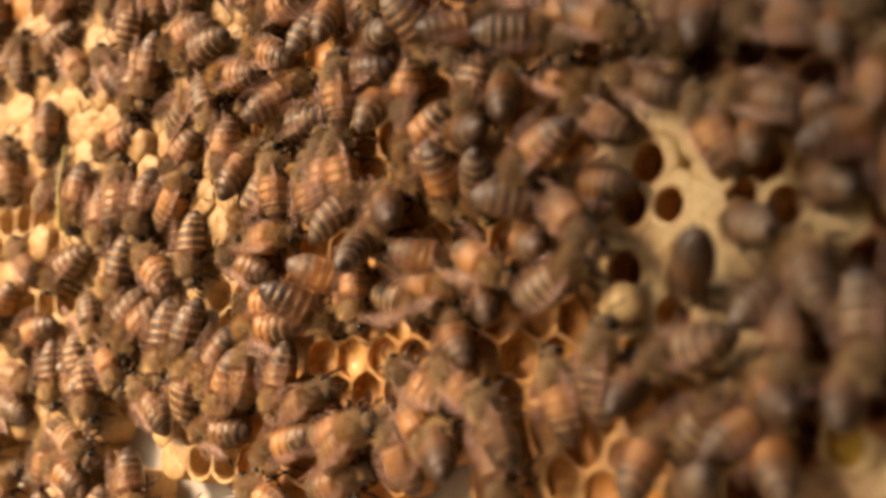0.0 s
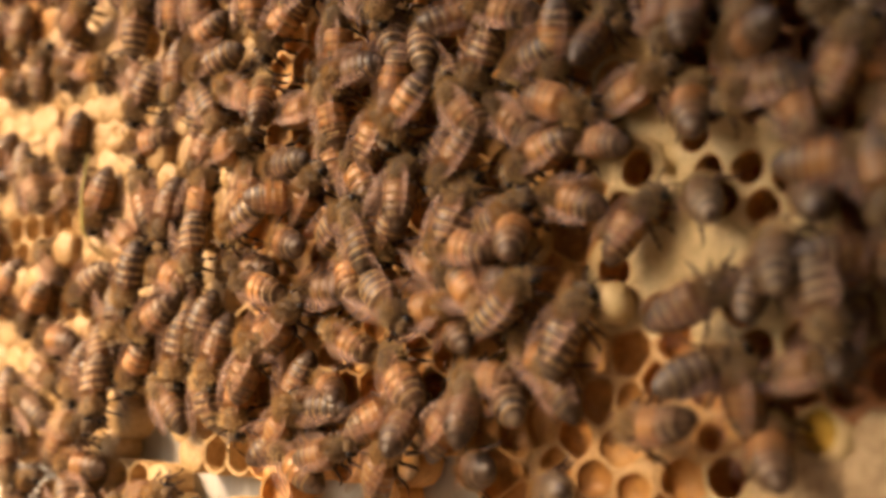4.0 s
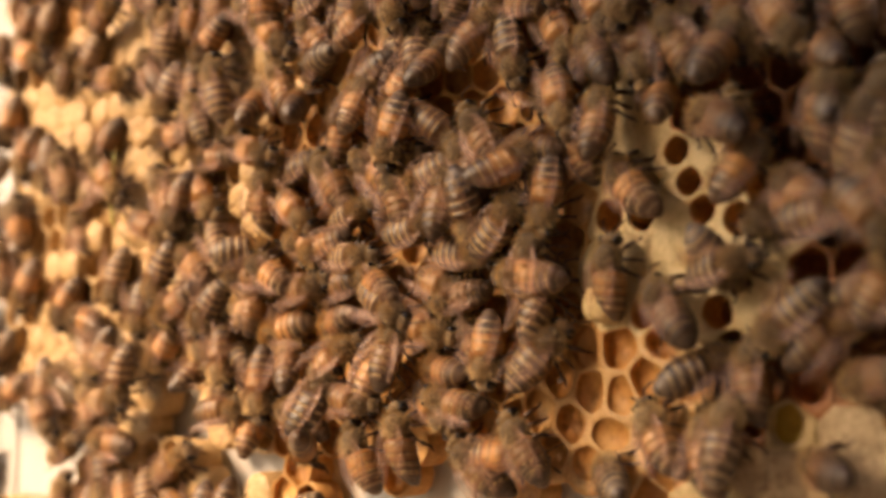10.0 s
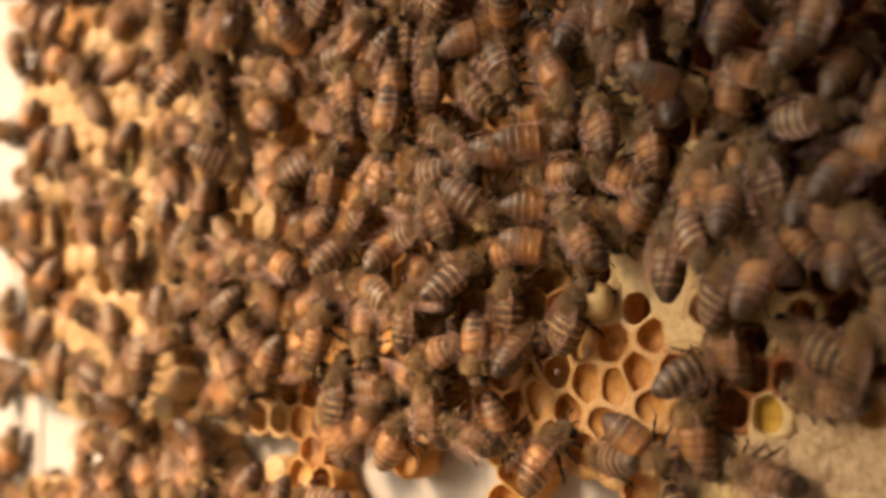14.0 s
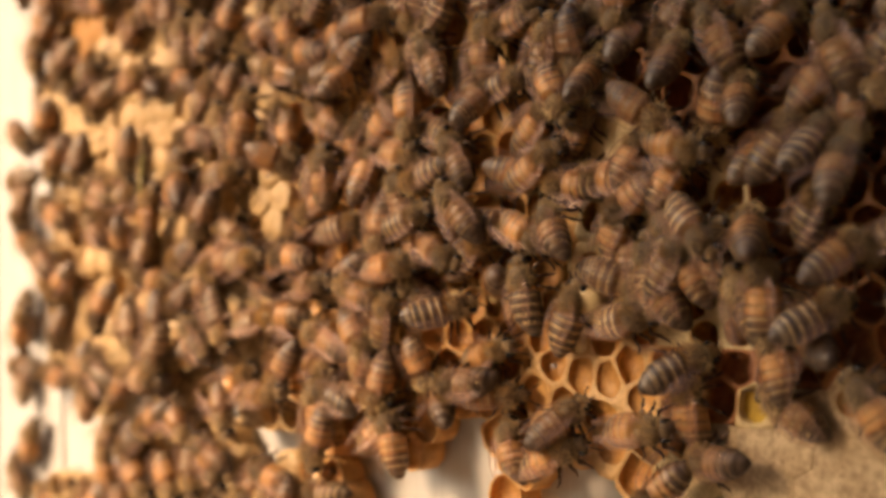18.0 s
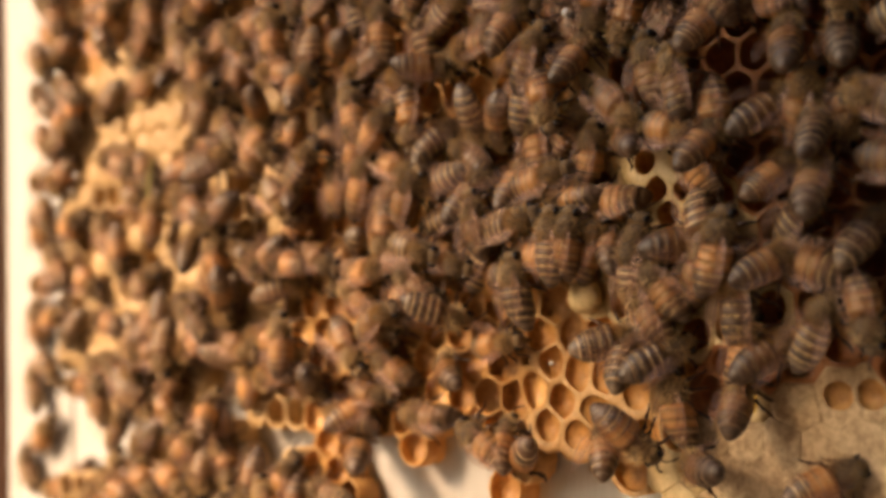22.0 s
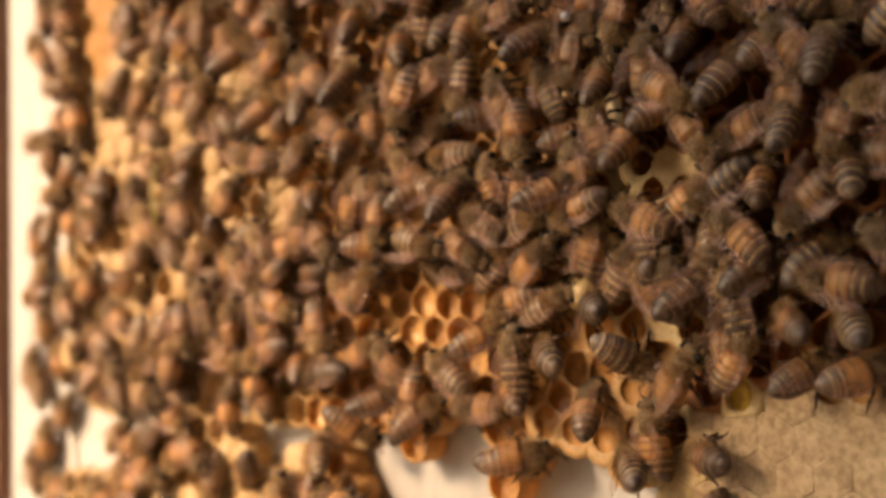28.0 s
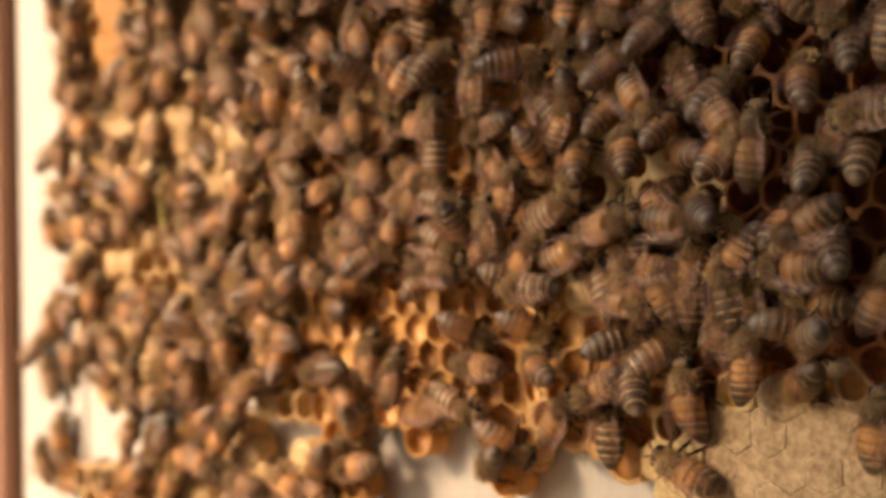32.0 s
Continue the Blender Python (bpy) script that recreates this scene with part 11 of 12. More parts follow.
    walk(bees[255], [(0, on(36.7, -32.6, -72)), (3, on(39.3, -33.0, -92, 2.0)), (6, on(35.8, -30.9, -28, 2.0)), (9, on(2.4, -22.0, -26, 2.0)), (11, on(15.2, -25.4, 41, 0.0, 48)), (13, on(14.7, -24.7, 71, 0.0, 41)), (17, on(14.3, -26.0, 28)), (19, on(20.3, -25.2, 26, 2.0, 43)), (20.5, on(15.9, -24.3, 113, 2.2)), (22, on(11.6, -27.2, 201, 0.0, 48)), (23.5, on(14.9, -25.2, 149, 2.2)), (25, on(15.1, -19.8, 98, 0.0, 45)), (26.5, on(13.6, -25.1, 54, 2.2)), (28, on(9.3, -28.1, 11, 0.0, 45)), (30, on(9.3, -25.8, 70, 2.0, 40)), (31, on(8.2, -26.4, 10, 2.2)), (32, on(7.1, -27.0, -50, 0.0, 40))])
    walk(bees[256], [(0, on(65.2, 33.9, -112, 2.0)), (3, on(64.3, 35.7, -119, 4.0)), (6, on(64.0, 35.6, -124, 4.0)), (9, on(64.4, 35.0, -117, 2.0)), (11, on(64.3, 35.2, -118, 2.0)), (13, on(65.0, 34.5, -117)), (17, on(67.0, 35.2, -98, 4.0)), (19, on(67.0, 34.6, -99, 4.0)), (22, on(67.7, 33.5, -104, 4.0)), (25, on(67.6, 34.2, -118, 4.0)), (28, on(67.4, 33.4, -114)), (30, on(69.0, 32.8, -110, 4.0)), (32, on(67.9, 33.0, -116, 2.0))])
    walk(bees[257], [(0, on(29.5, 25.7, -82)), (3, on(30.2, 27.5, -78)), (6, on(29.6, 27.0, -79)), (9, on(29.7, 26.8, -86)), (11, on(29.7, 27.3, -78, 2.0)), (13, on(27.4, 30.4, -83, 2.0)), (17, on(25.2, 31.5, -96, 2.0)), (19, on(21.6, 31.3, -80, 2.0, 48)), (22, on(21.5, 33.1, -106)), (25, on(22.0, 31.9, -118, 2.0)), (28, on(22.0, 30.1, -96)), (30, on(21.2, 30.3, -102)), (32, on(23.1, 26.7, -92, 0.0, 48))])
    walk(bees[258], [(0, on(77.9, -1.8, 145, 2.0)), (3, on(77.9, -0.2, 133)), (6, on(78.5, -1.5, 118)), (9, on(78.6, -1.4, 127)), (11, on(78.8, -1.4, 122, 2.0)), (13, on(78.6, -1.9, 138)), (17, on(78.9, -2.0, 136)), (19, on(78.2, -1.8, 134)), (22, on(78.3, -1.2, 146)), (25, on(38.6, -10.7, 166, 2.0)), (28, on(32.2, -28.8, 152, 0.0, 48)), (30, on(28.0, -23.2, 93)), (32, on(27.9, -21.6, 88))])
    walk(bees[259], [(0, on(-35.5, -37.9, -110)), (3, on(-34.7, -37.6, -124)), (6, on(-35.5, -36.5, -141)), (9, on(-35.9, -36.0, -137)), (11, on(-35.8, -36.7, -161)), (13, on(-35.7, -35.8, -175)), (17, on(-35.5, -36.0, -179)), (19, on(-36.5, -36.1, -185)), (22, on(-36.1, -36.5, -194)), (25, on(-35.8, -34.8, -205)), (28, on(-36.1, -30.3, -237, 0.0, 40)), (30, on(-33.5, -31.4, -312, 0.0, 44)), (32, on(-33.6, -30.5, -315))])
    walk(bees[260], [(0, on(12.2, 12.7, 219, 4.0)), (3, on(11.6, 13.6, 208, 2.0)), (6, on(10.0, 15.0, 197)), (7.5, on(10.6, 14.0, 122, 2.2)), (9, on(11.1, 12.9, 47, 4.0, 40)), (11, on(11.1, 17.3, 36, 4.0, 42)), (13, on(13.7, 18.8, 5, 2.0, 48)), (17, on(17.5, 17.4, 31, 2.0)), (19, on(16.9, 15.4, 33, 2.0)), (22, on(18.8, 14.4, 16, 2.0)), (23.5, on(19.8, 14.4, 60, 2.2)), (25, on(20.8, 14.4, 103, 2.0)), (28, on(20.7, 11.4, 42, 4.0, 48)), (30, on(22.0, 8.5, 43, 4.0)), (32, on(24.9, 3.7, 25, 2.0))])
    walk(bees[261], [(0, on(27.0, 35.4, 215, 4.0)), (3, on(27.3, 34.8, 209, 2.0)), (6, on(27.7, 34.9, 226, 2.0)), (9, on(28.5, 34.1, 242, 4.0)), (11, on(29.6, 33.7, 241, 4.0)), (13, on(30.8, 34.4, 239, 4.0)), (17, on(30.9, 35.1, 250, 2.0)), (19, on(31.5, 35.3, 269, 4.0)), (22, on(31.2, 34.7, 251)), (25, on(31.5, 34.8, 259, 4.0)), (28, on(31.7, 35.0, 252, 2.0)), (30, on(32.4, 36.4, 262, 4.0)), (32, on(32.1, 38.0, 253, 2.0))])
    walk(bees[262], [(0, on(-2.6, -0.2, -4)), (3, on(-1.1, -2.4, 5, 2.0)), (6, on(-3.2, -5.0, 9, 2.0)), (9, on(-5.1, -7.6, -9, 2.0)), (11, on(-2.8, -7.0, -17, 2.0)), (13, on(-3.9, -13.4, -28, 2.0)), (17, on(-19.2, -10.6, -51, 2.0)), (19, on(-23.3, -11.5, -53, 2.0)), (22, on(-25.0, -12.3, -54, 2.0)), (25, on(-27.5, -14.1, -42, 4.0)), (28, on(-33.4, -10.2, -72, 2.0)), (30, on(-35.7, -8.4, -154, 0.0, 45)), (32, on(-31.3, -5.3, -185, 0.0, 38))])
    walk(bees[263], [(0, on(-23.0, -42.1, 104)), (3, on(-30.0, -23.1, 60, 2.0)), (6, on(-25.1, -11.6, 35, 4.0)), (9, on(-23.9, -11.3, 23)), (11, on(-22.6, -10.5, 59, 4.0, 43)), (12, on(-19.9, -9.7, -9, 2.2)), (13, on(-17.2, -9.0, -77, 4.0)), (17, on(-17.4, -16.3, -91, 4.0)), (19, on(-16.3, -20.0, -111, 2.0)), (22, on(-13.9, -5.4, -111, 2.0)), (25, on(-17.4, -10.1, -81)), (28, on(-13.4, -21.6, -97)), (30, on(-14.1, -21.5, -104, 2.0)), (32, on(-29.3, -23.9, -65))])
    walk(bees[264], [(0, on(-33.5, 7.8, 6)), (1.5, on(-32.8, 7.4, 82, 2.2)), (3, on(-32.2, 7.1, 158, 4.0, 41)), (6, on(-26.9, 5.2, 181, 2.0)), (9, on(-28.6, 4.7, 198, 2.0)), (11, on(-29.0, 5.3, 205, 2.0)), (13, on(-30.6, 6.6, 207, 4.0)), (17, on(-33.9, 11.0, 213, 2.0)), (19, on(-35.3, 12.7, 183, 2.0)), (22, on(-39.1, 15.6, 136, 2.0, 44)), (25, on(-36.1, 18.7, 167)), (28, on(-34.5, 15.2, 137, 2.0, 40)), (29, on(-34.3, 17.0, 76, 2.2)), (30, on(-34.0, 18.9, 14, 2.0)), (32, on(-31.7, 16.1, 9, 2.0))])
    walk(bees[265], [(0, on(-37.0, 39.0, -156)), (3, on(-36.8, 38.2, -167)), (4.5, on(-37.1, 37.5, -101, 2.2)), (6, on(-37.4, 36.8, -34, 0.0, 39)), (9, on(-37.3, 37.9, -26)), (11, on(-38.9, 38.7, -46, 4.0)), (13, on(-34.6, 40.2, -62, 2.0, 48)), (17, on(-35.6, 37.1, -143, 4.0, 48)), (19, on(-34.7, 39.6, -205)), (22, on(-34.5, 33.5, -246, 4.0, 45)), (25, on(-36.7, 39.2, -212, 4.0, 44)), (28, on(-36.4, 37.6, -216, 2.0)), (30, on(-37.5, 44.3, -232, 2.0)), (32, on(-36.6, 44.8, -221))])
    walk(bees[266], [(0, on(53.1, -8.9, -82, 4.0)), (3, on(53.5, -7.1, -68, 4.0)), (6, on(47.7, -5.3, -89, 4.0)), (9, on(47.4, -5.1, -73, 4.0)), (10, on(49.2, -6.8, -138, 2.2)), (11, on(51.1, -8.6, -203, 2.0, 44)), (13, on(54.4, -7.9, -178, 2.0)), (15, on(54.3, -7.6, -248, 2.2)), (17, on(54.2, -7.2, -318, 4.0, 45)), (19, on(64.9, -5.8, -324, 2.0, 48)), (22, on(62.2, -6.6, -300, 2.0)), (23.5, on(63.7, -5.7, -256, 2.2)), (25, on(65.3, -4.8, -213, 2.0, 48)), (28, on(67.1, -8.2, -218, 0.0, 48)), (30, on(68.3, -8.7, -218, 4.0)), (32, on(64.8, -9.5, -165, 4.0, 48))])
    walk(bees[267], [(0, on(-18.3, -2.2, -86)), (1.5, on(-20.0, -5.3, -154, 2.2)), (3, on(-21.8, -6.5, -222)), (6, on(-24.8, -5.7, -152)), (9, on(-28.1, -6.8, -146, 0.0, 48)), (11, on(-23.0, -3.3, -193)), (13, on(-20.6, -0.3, -199, 2.0)), (17, on(-23.3, -2.2, -210, 2.0)), (19, on(-24.3, -1.4, -197, 4.0)), (22, on(-24.8, -2.2, -211, 2.0)), (25, on(-26.2, -2.5, -206, 4.0)), (28, on(-30.3, -1.1, -223)), (30, on(-31.7, 1.2, -219, 2.0)), (32, on(-28.8, 4.6, -216, 2.0))])
    walk(bees[268], [(0, on(-18.9, 27.3, 192, 2.0)), (3, on(-19.9, 29.0, 193, 4.0)), (6, on(-18.7, 28.2, 194, 4.0)), (9, on(-19.1, 27.9, 217, 2.0)), (11, on(-20.2, 31.0, 218, 2.0)), (13, on(-17.2, 31.9, 239, 2.0)), (17, on(-22.9, 33.9, 230, 4.0)), (19, on(-23.1, 34.7, 213, 4.0)), (22, on(-21.5, 35.2, 205, 2.0)), (23.5, on(-21.6, 35.9, 157, 2.2)), (25, on(-21.6, 36.6, 109, 2.0)), (28, on(-24.2, 33.4, 91, 4.0, 43)), (30, on(-22.5, 37.2, 100, 4.0)), (31, on(-21.5, 36.2, 26, 2.2)), (32, on(-20.5, 35.2, -48, 4.0, 46))])
    walk(bees[269], [(0, on(-5.6, -19.1, -52)), (3, on(-5.8, -18.8, -44)), (6, on(-5.0, -14.1, -47)), (9, on(-4.6, -18.7, -41)), (11, on(-5.1, -18.3, -36)), (13, on(-8.8, -15.8, -16)), (17, on(-11.3, -16.1, -83)), (19, on(-8.7, -12.0, -43, 0.0, 48)), (22, on(-18.7, -8.5, 30)), (25, on(-19.2, -8.9, 40, 2.0)), (28, on(-23.5, -11.9, 27)), (30, on(-25.4, -7.5, 21)), (32, on(-28.2, -0.9, 8, 0.0, 48))])
    walk(bees[270], [(0, on(56.5, 6.4, -88, 2.0)), (3, on(57.9, 5.9, -79, 4.0)), (6, on(61.2, 4.2, -78, 4.0)), (9, on(62.9, 4.8, -44, 4.0)), (11, on(61.8, 3.7, -50, 4.0)), (13, on(60.5, 11.4, 22, 2.0, 48)), (17, on(63.2, 11.6, 98, 4.0, 48)), (19, on(63.7, 10.9, 89, 2.0, 43)), (22, on(63.0, 9.4, 97, 4.0, 48)), (23.5, on(62.4, 7.2, 164, 2.2)), (25, on(61.9, 4.9, 232, 4.0, 48)), (28, on(60.6, 6.7, 222, 2.0)), (30, on(61.5, 5.6, 227, 4.0)), (32, on(62.4, 3.8, 213, 4.0))])
    walk(bees[271], [(0, on(-2.2, 28.6, -59)), (3, on(-1.2, 25.9, -60)), (6, on(-4.3, 23.0, -65)), (9, on(-3.5, 21.6, -63)), (11, on(-5.9, 20.5, -12, 0.0, 41)), (13, on(-4.0, 21.3, -19)), (17, on(-3.4, 20.8, -25)), (19, on(-2.0, 21.2, -32)), (22, on(-6.2, 21.7, 50, 0.0, 48)), (25, on(-6.4, 25.6, 25, 0.0, 44)), (28, on(-6.6, 24.0, 29)), (30, on(-8.7, 26.8, 37, 0.0, 43)), (32, on(-14.9, 27.0, 42))])
    walk(bees[272], [(0, on(52.9, 24.8, -90, 4.0)), (3, on(51.0, 27.1, -87, 4.0)), (6, on(52.0, 27.9, -55, 2.0)), (9, on(51.3, 27.4, -55, 4.0)), (11, on(51.0, 27.2, -48, 2.0)), (13, on(51.4, 23.7, -55, 4.0)), (15, on(51.7, 24.0, 31, 2.2)), (17, on(52.0, 24.3, 117, 2.0, 44)), (19, on(47.3, 18.0, 99, 2.0, 48)), (22, on(46.5, 16.3, 67, 4.0, 48)), (25, on(40.9, 20.2, 48, 2.0, 48)), (28, on(37.4, 22.4, 42, 0.0, 48)), (29, on(39.5, 22.7, 96, 2.2)), (30, on(41.6, 22.9, 149, 4.0)), (32, on(40.9, 20.5, 69, 2.0, 48))])
    walk(bees[273], [(0, on(42.6, 29.6, -85, 2.0)), (3, on(43.0, 27.4, -95, 4.0)), (6, on(42.8, 28.5, -95, 4.0)), (9, on(43.4, 29.3, -82, 4.0)), (11, on(42.8, 30.5, -84)), (13, on(38.8, 26.3, -29, 4.0, 48)), (17, on(36.8, 20.9, -36, 4.0, 39)), (19, on(35.9, 21.4, -31, 4.0)), (22, on(34.3, 21.7, -39, 4.0)), (23.5, on(34.2, 22.4, 29, 2.2)), (25, on(34.0, 23.1, 98, 4.0, 48)), (28, on(28.0, 21.8, 107, 2.0)), (30, on(30.0, 30.8, 76, 2.0, 48)), (32, on(31.7, 29.6, 50, 2.0, 48))])
    walk(bees[274], [(0, on(-36.3, 55.2, -116)), (3, on(-35.7, 55.9, -116)), (6, on(-35.8, 57.8, -100)), (9, on(-34.4, 55.7, -105)), (11, on(-32.8, 55.4, -83)), (13, on(-33.9, 55.2, -73)), (17, on(-34.0, 55.6, -68)), (19, on(-34.0, 54.8, -63)), (22, on(-34.9, 55.6, -60)), (25, on(-34.5, 55.3, -72)), (28, on(-34.8, 55.6, -70)), (30, on(-35.1, 54.4, -47)), (32, on(-58.1, 30.8, -47))])
    walk(bees[275], [(0, on(25.5, 44.4, 82, 4.0)), (3, on(22.2, 44.9, 88, 2.0)), (6, on(23.2, 45.4, 83, 2.0)), (9, on(22.9, 44.9, 85, 2.0)), (11, on(22.8, 45.1, 92, 2.0)), (13, on(22.2, 45.7, 99, 2.0)), (17, on(21.3, 45.8, 87)), (19, on(21.1, 46.2, 103)), (22, on(20.9, 46.0, 107, 2.0)), (25, on(20.4, 47.3, 83, 4.0)), (28, on(20.7, 47.3, 110, 2.0)), (30, on(21.0, 47.0, 125, 2.0)), (32, on(21.5, 46.8, 133, 2.0))])
    walk(bees[276], [(0, on(19.0, 36.3, -104)), (3, on(16.9, 36.8, -105)), (6, on(16.5, 30.7, -66)), (9, on(16.4, 30.2, -62)), (11, on(17.7, 31.2, -51)), (13, on(16.7, 31.5, -39)), (17, on(14.9, 32.0, -60)), (19, on(18.0, 36.2, -66)), (22, on(17.2, 37.1, -95)), (25, on(18.4, 37.4, -99)), (28, on(18.3, 37.6, -113)), (30, on(19.6, 37.3, -103)), (32, on(21.4, 37.0, -97))])
    walk(bees[277], [(0, on(-14.2, 7.3, -81)), (3, on(-10.2, 6.4, -163, 2.0, 48)), (4.5, on(-12.9, 5.9, -97, 2.2)), (6, on(-15.5, 5.4, -32, 4.0, 46)), (9, on(-18.5, 3.5, -1, 4.0)), (11, on(-18.7, 3.8, 4, 2.0)), (13, on(-23.6, 3.3, 65, 4.0, 48)), (17, on(-25.8, 8.0, 13, 2.0, 44)), (19, on(-25.1, 8.6, 10, 2.0)), (20.5, on(-23.9, 7.4, -73, 2.2)), (22, on(-22.7, 6.3, -155, 2.0, 48)), (25, on(-25.6, 8.1, -217, 2.0, 45)), (28, on(-27.9, 3.9, -195)), (30, on(-27.2, 5.2, -207)), (32, on(-26.4, 8.3, -193, 4.0))])
    walk(bees[278], [(0, on(69.7, 2.9, -141, 2.0)), (3, on(69.7, 3.1, -140)), (6, on(70.4, 2.8, -149, 2.0)), (9, on(71.9, 3.3, -147)), (11, on(73.2, 3.7, -150)), (13, on(72.2, 3.6, -155, 2.0)), (17, on(73.3, 3.6, -163, 2.0)), (19, on(73.8, 3.8, -157, 2.0)), (22, on(74.4, 5.0, -132)), (25, on(46.3, 9.5, -141)), (28, on(46.9, 9.4, -147, 2.0)), (29, on(47.3, 9.4, -229, 2.2)), (30, on(47.8, 9.5, -310, 4.0, 48)), (31, on(48.2, 8.4, -258, 2.2)), (32, on(48.6, 7.3, -206, 4.0, 48))])
    walk(bees[279], [(0, on(9.1, 48.2, -93)), (3, on(8.4, 45.8, -96)), (6, on(8.0, 45.7, -93)), (9, on(7.1, 44.2, -126)), (11, on(7.7, 42.7, -145)), (12, on(4.1, 35.7, -190, 2.2)), (13, on(0.5, 28.8, -235)), (17, on(0.1, 28.9, -204)), (19, on(1.2, 30.4, -256, 0.0, 48)), (20.5, on(1.7, 27.6, -176, 2.2)), (22, on(2.2, 24.7, -97, 0.0, 39)), (25, on(3.1, 24.3, -89, 2.0)), (28, on(1.2, 28.4, -98, 2.0)), (30, on(3.4, 33.5, -92)), (32, on(3.6, 33.8, -96))])
    walk(bees[280], [(0, on(-8.5, 14.1, -135)), (3, on(-9.9, 15.8, -141)), (6, on(-9.3, 14.5, -150)), (9, on(-8.3, 13.1, -143)), (11, on(-7.6, 14.7, -166, 4.0)), (13, on(-7.3, 14.9, -170, 4.0)), (17, on(-6.2, 14.9, -167, 4.0)), (19, on(-7.8, 15.0, -157, 4.0)), (22, on(-5.4, 14.6, -161, 2.0)), (25, on(-4.8, 17.0, -167)), (28, on(-4.6, 19.4, -177)), (30, on(-0.8, 17.3, -169, 2.0)), (32, on(-3.5, 16.2, -92, 4.0))])
    walk(bees[281], [(0, on(31.1, 51.2, -117)), (3, on(30.2, 51.4, -95)), (6, on(29.3, 51.8, -88)), (9, on(29.6, 51.4, -73)), (11, on(29.0, 50.5, -62)), (13, on(28.8, 51.9, -53)), (17, on(28.8, 52.1, -63)), (19, on(28.5, 53.0, -62)), (22, on(28.5, 53.7, -56)), (25, on(28.1, 52.9, -84)), (28, on(28.2, 53.2, -95)), (30, on(28.8, 53.5, -90)), (32, on(28.2, 53.2, -85))])
    walk(bees[282], [(0, on(43.9, 49.1, -87)), (3, on(43.4, 47.9, -99)), (6, on(44.1, 46.9, -96)), (9, on(45.2, 46.8, -97)), (11, on(45.3, 47.5, -126, 2.0)), (13, on(44.5, 48.0, -124, 4.0)), (17, on(43.5, 48.0, -140, 4.0)), (19, on(43.5, 48.4, -141, 2.0)), (22, on(42.3, 50.9, -176, 2.0)), (25, on(42.5, 52.7, -183, 2.0)), (28, on(42.1, 53.3, -181, 2.0)), (30, on(41.9, 54.5, -176, 2.0)), (32, on(42.5, 54.8, -175))])
    walk(bees[283], [(0, on(15.2, 57.3, -74, 4.0)), (3, on(14.3, 57.5, -68, 2.0)), (6, on(14.8, 57.8, -65)), (9, on(14.8, 56.9, -71)), (11, on(15.2, 56.7, -69)), (13, on(15.0, 56.4, -41, 4.0)), (17, on(14.9, 56.2, -44, 4.0)), (19, on(14.9, 56.0, -53)), (22, on(14.8, 57.0, -45, 4.0)), (25, on(14.9, 56.3, -68)), (28, on(15.0, 56.2, -74)), (30, on(14.9, 56.2, -78)), (32, on(15.6, 56.4, -86))])
    walk(bees[284], [(0, on(70.3, 61.5, -76)), (3, on(70.9, 61.7, -93)), (6, on(70.0, 60.7, -80)), (9, on(69.6, 61.1, -85)), (11, on(69.9, 60.9, -93)), (13, on(69.8, 61.3, -84)), (17, on(70.0, 62.9, -54)), (19, on(68.3, 63.2, -38)), (22, on(68.5, 63.5, -46)), (25, on(68.4, 65.0, -35)), (28, on(68.2, 66.0, -38)), (30, on(68.5, 65.4, -30)), (32, on(68.0, 66.2, -32))])
    walk(bees[285], [(0, on(47.0, 61.4, -57)), (3, on(46.0, 60.7, -49)), (6, on(45.8, 61.4, -50)), (9, on(45.9, 62.5, -55)), (11, on(46.3, 60.8, -59, 2.0)), (13, on(46.0, 61.3, -43)), (17, on(45.8, 62.6, -52)), (19, on(46.0, 63.2, -59)), (22, on(45.6, 63.1, -73)), (25, on(47.1, 63.5, -84)), (28, on(46.2, 64.5, -79, 2.0)), (30, on(45.4, 64.2, -66)), (32, on(46.2, 64.6, -56))])
    walk(bees[286], [(0, on(54.4, 50.9, -99)), (3, on(52.9, 52.4, -83)), (6, on(52.6, 52.8, -79)), (9, on(51.5, 52.4, -68)), (11, on(51.7, 52.5, -54)), (13, on(51.9, 51.9, -74)), (17, on(50.2, 51.5, -79)), (19, on(50.6, 51.9, -72)), (22, on(51.6, 50.7, -59)), (25, on(51.7, 50.4, -66)), (28, on(51.0, 50.7, -74)), (30, on(51.5, 50.7, -75)), (32, on(53.0, 50.9, -86))])
    walk(bees[287], [(0, on(5.6, 58.7, -69)), (3, on(7.7, 58.0, -68, 4.0)), (6, on(7.8, 58.3, -59, 4.0)), (9, on(7.5, 59.4, -45, 4.0)), (11, on(6.4, 60.0, -52)), (13, on(7.1, 58.9, -69, 4.0)), (17, on(8.0, 58.4, -78, 4.0)), (19, on(7.9, 58.7, -93, 4.0)), (22, on(7.1, 59.2, -101, 4.0)), (25, on(6.1, 59.2, -97)), (28, on(7.4, 59.6, -115, 4.0)), (30, on(8.5, 60.0, -93, 4.0)), (32, on(7.3, 60.3, -83, 4.0))])
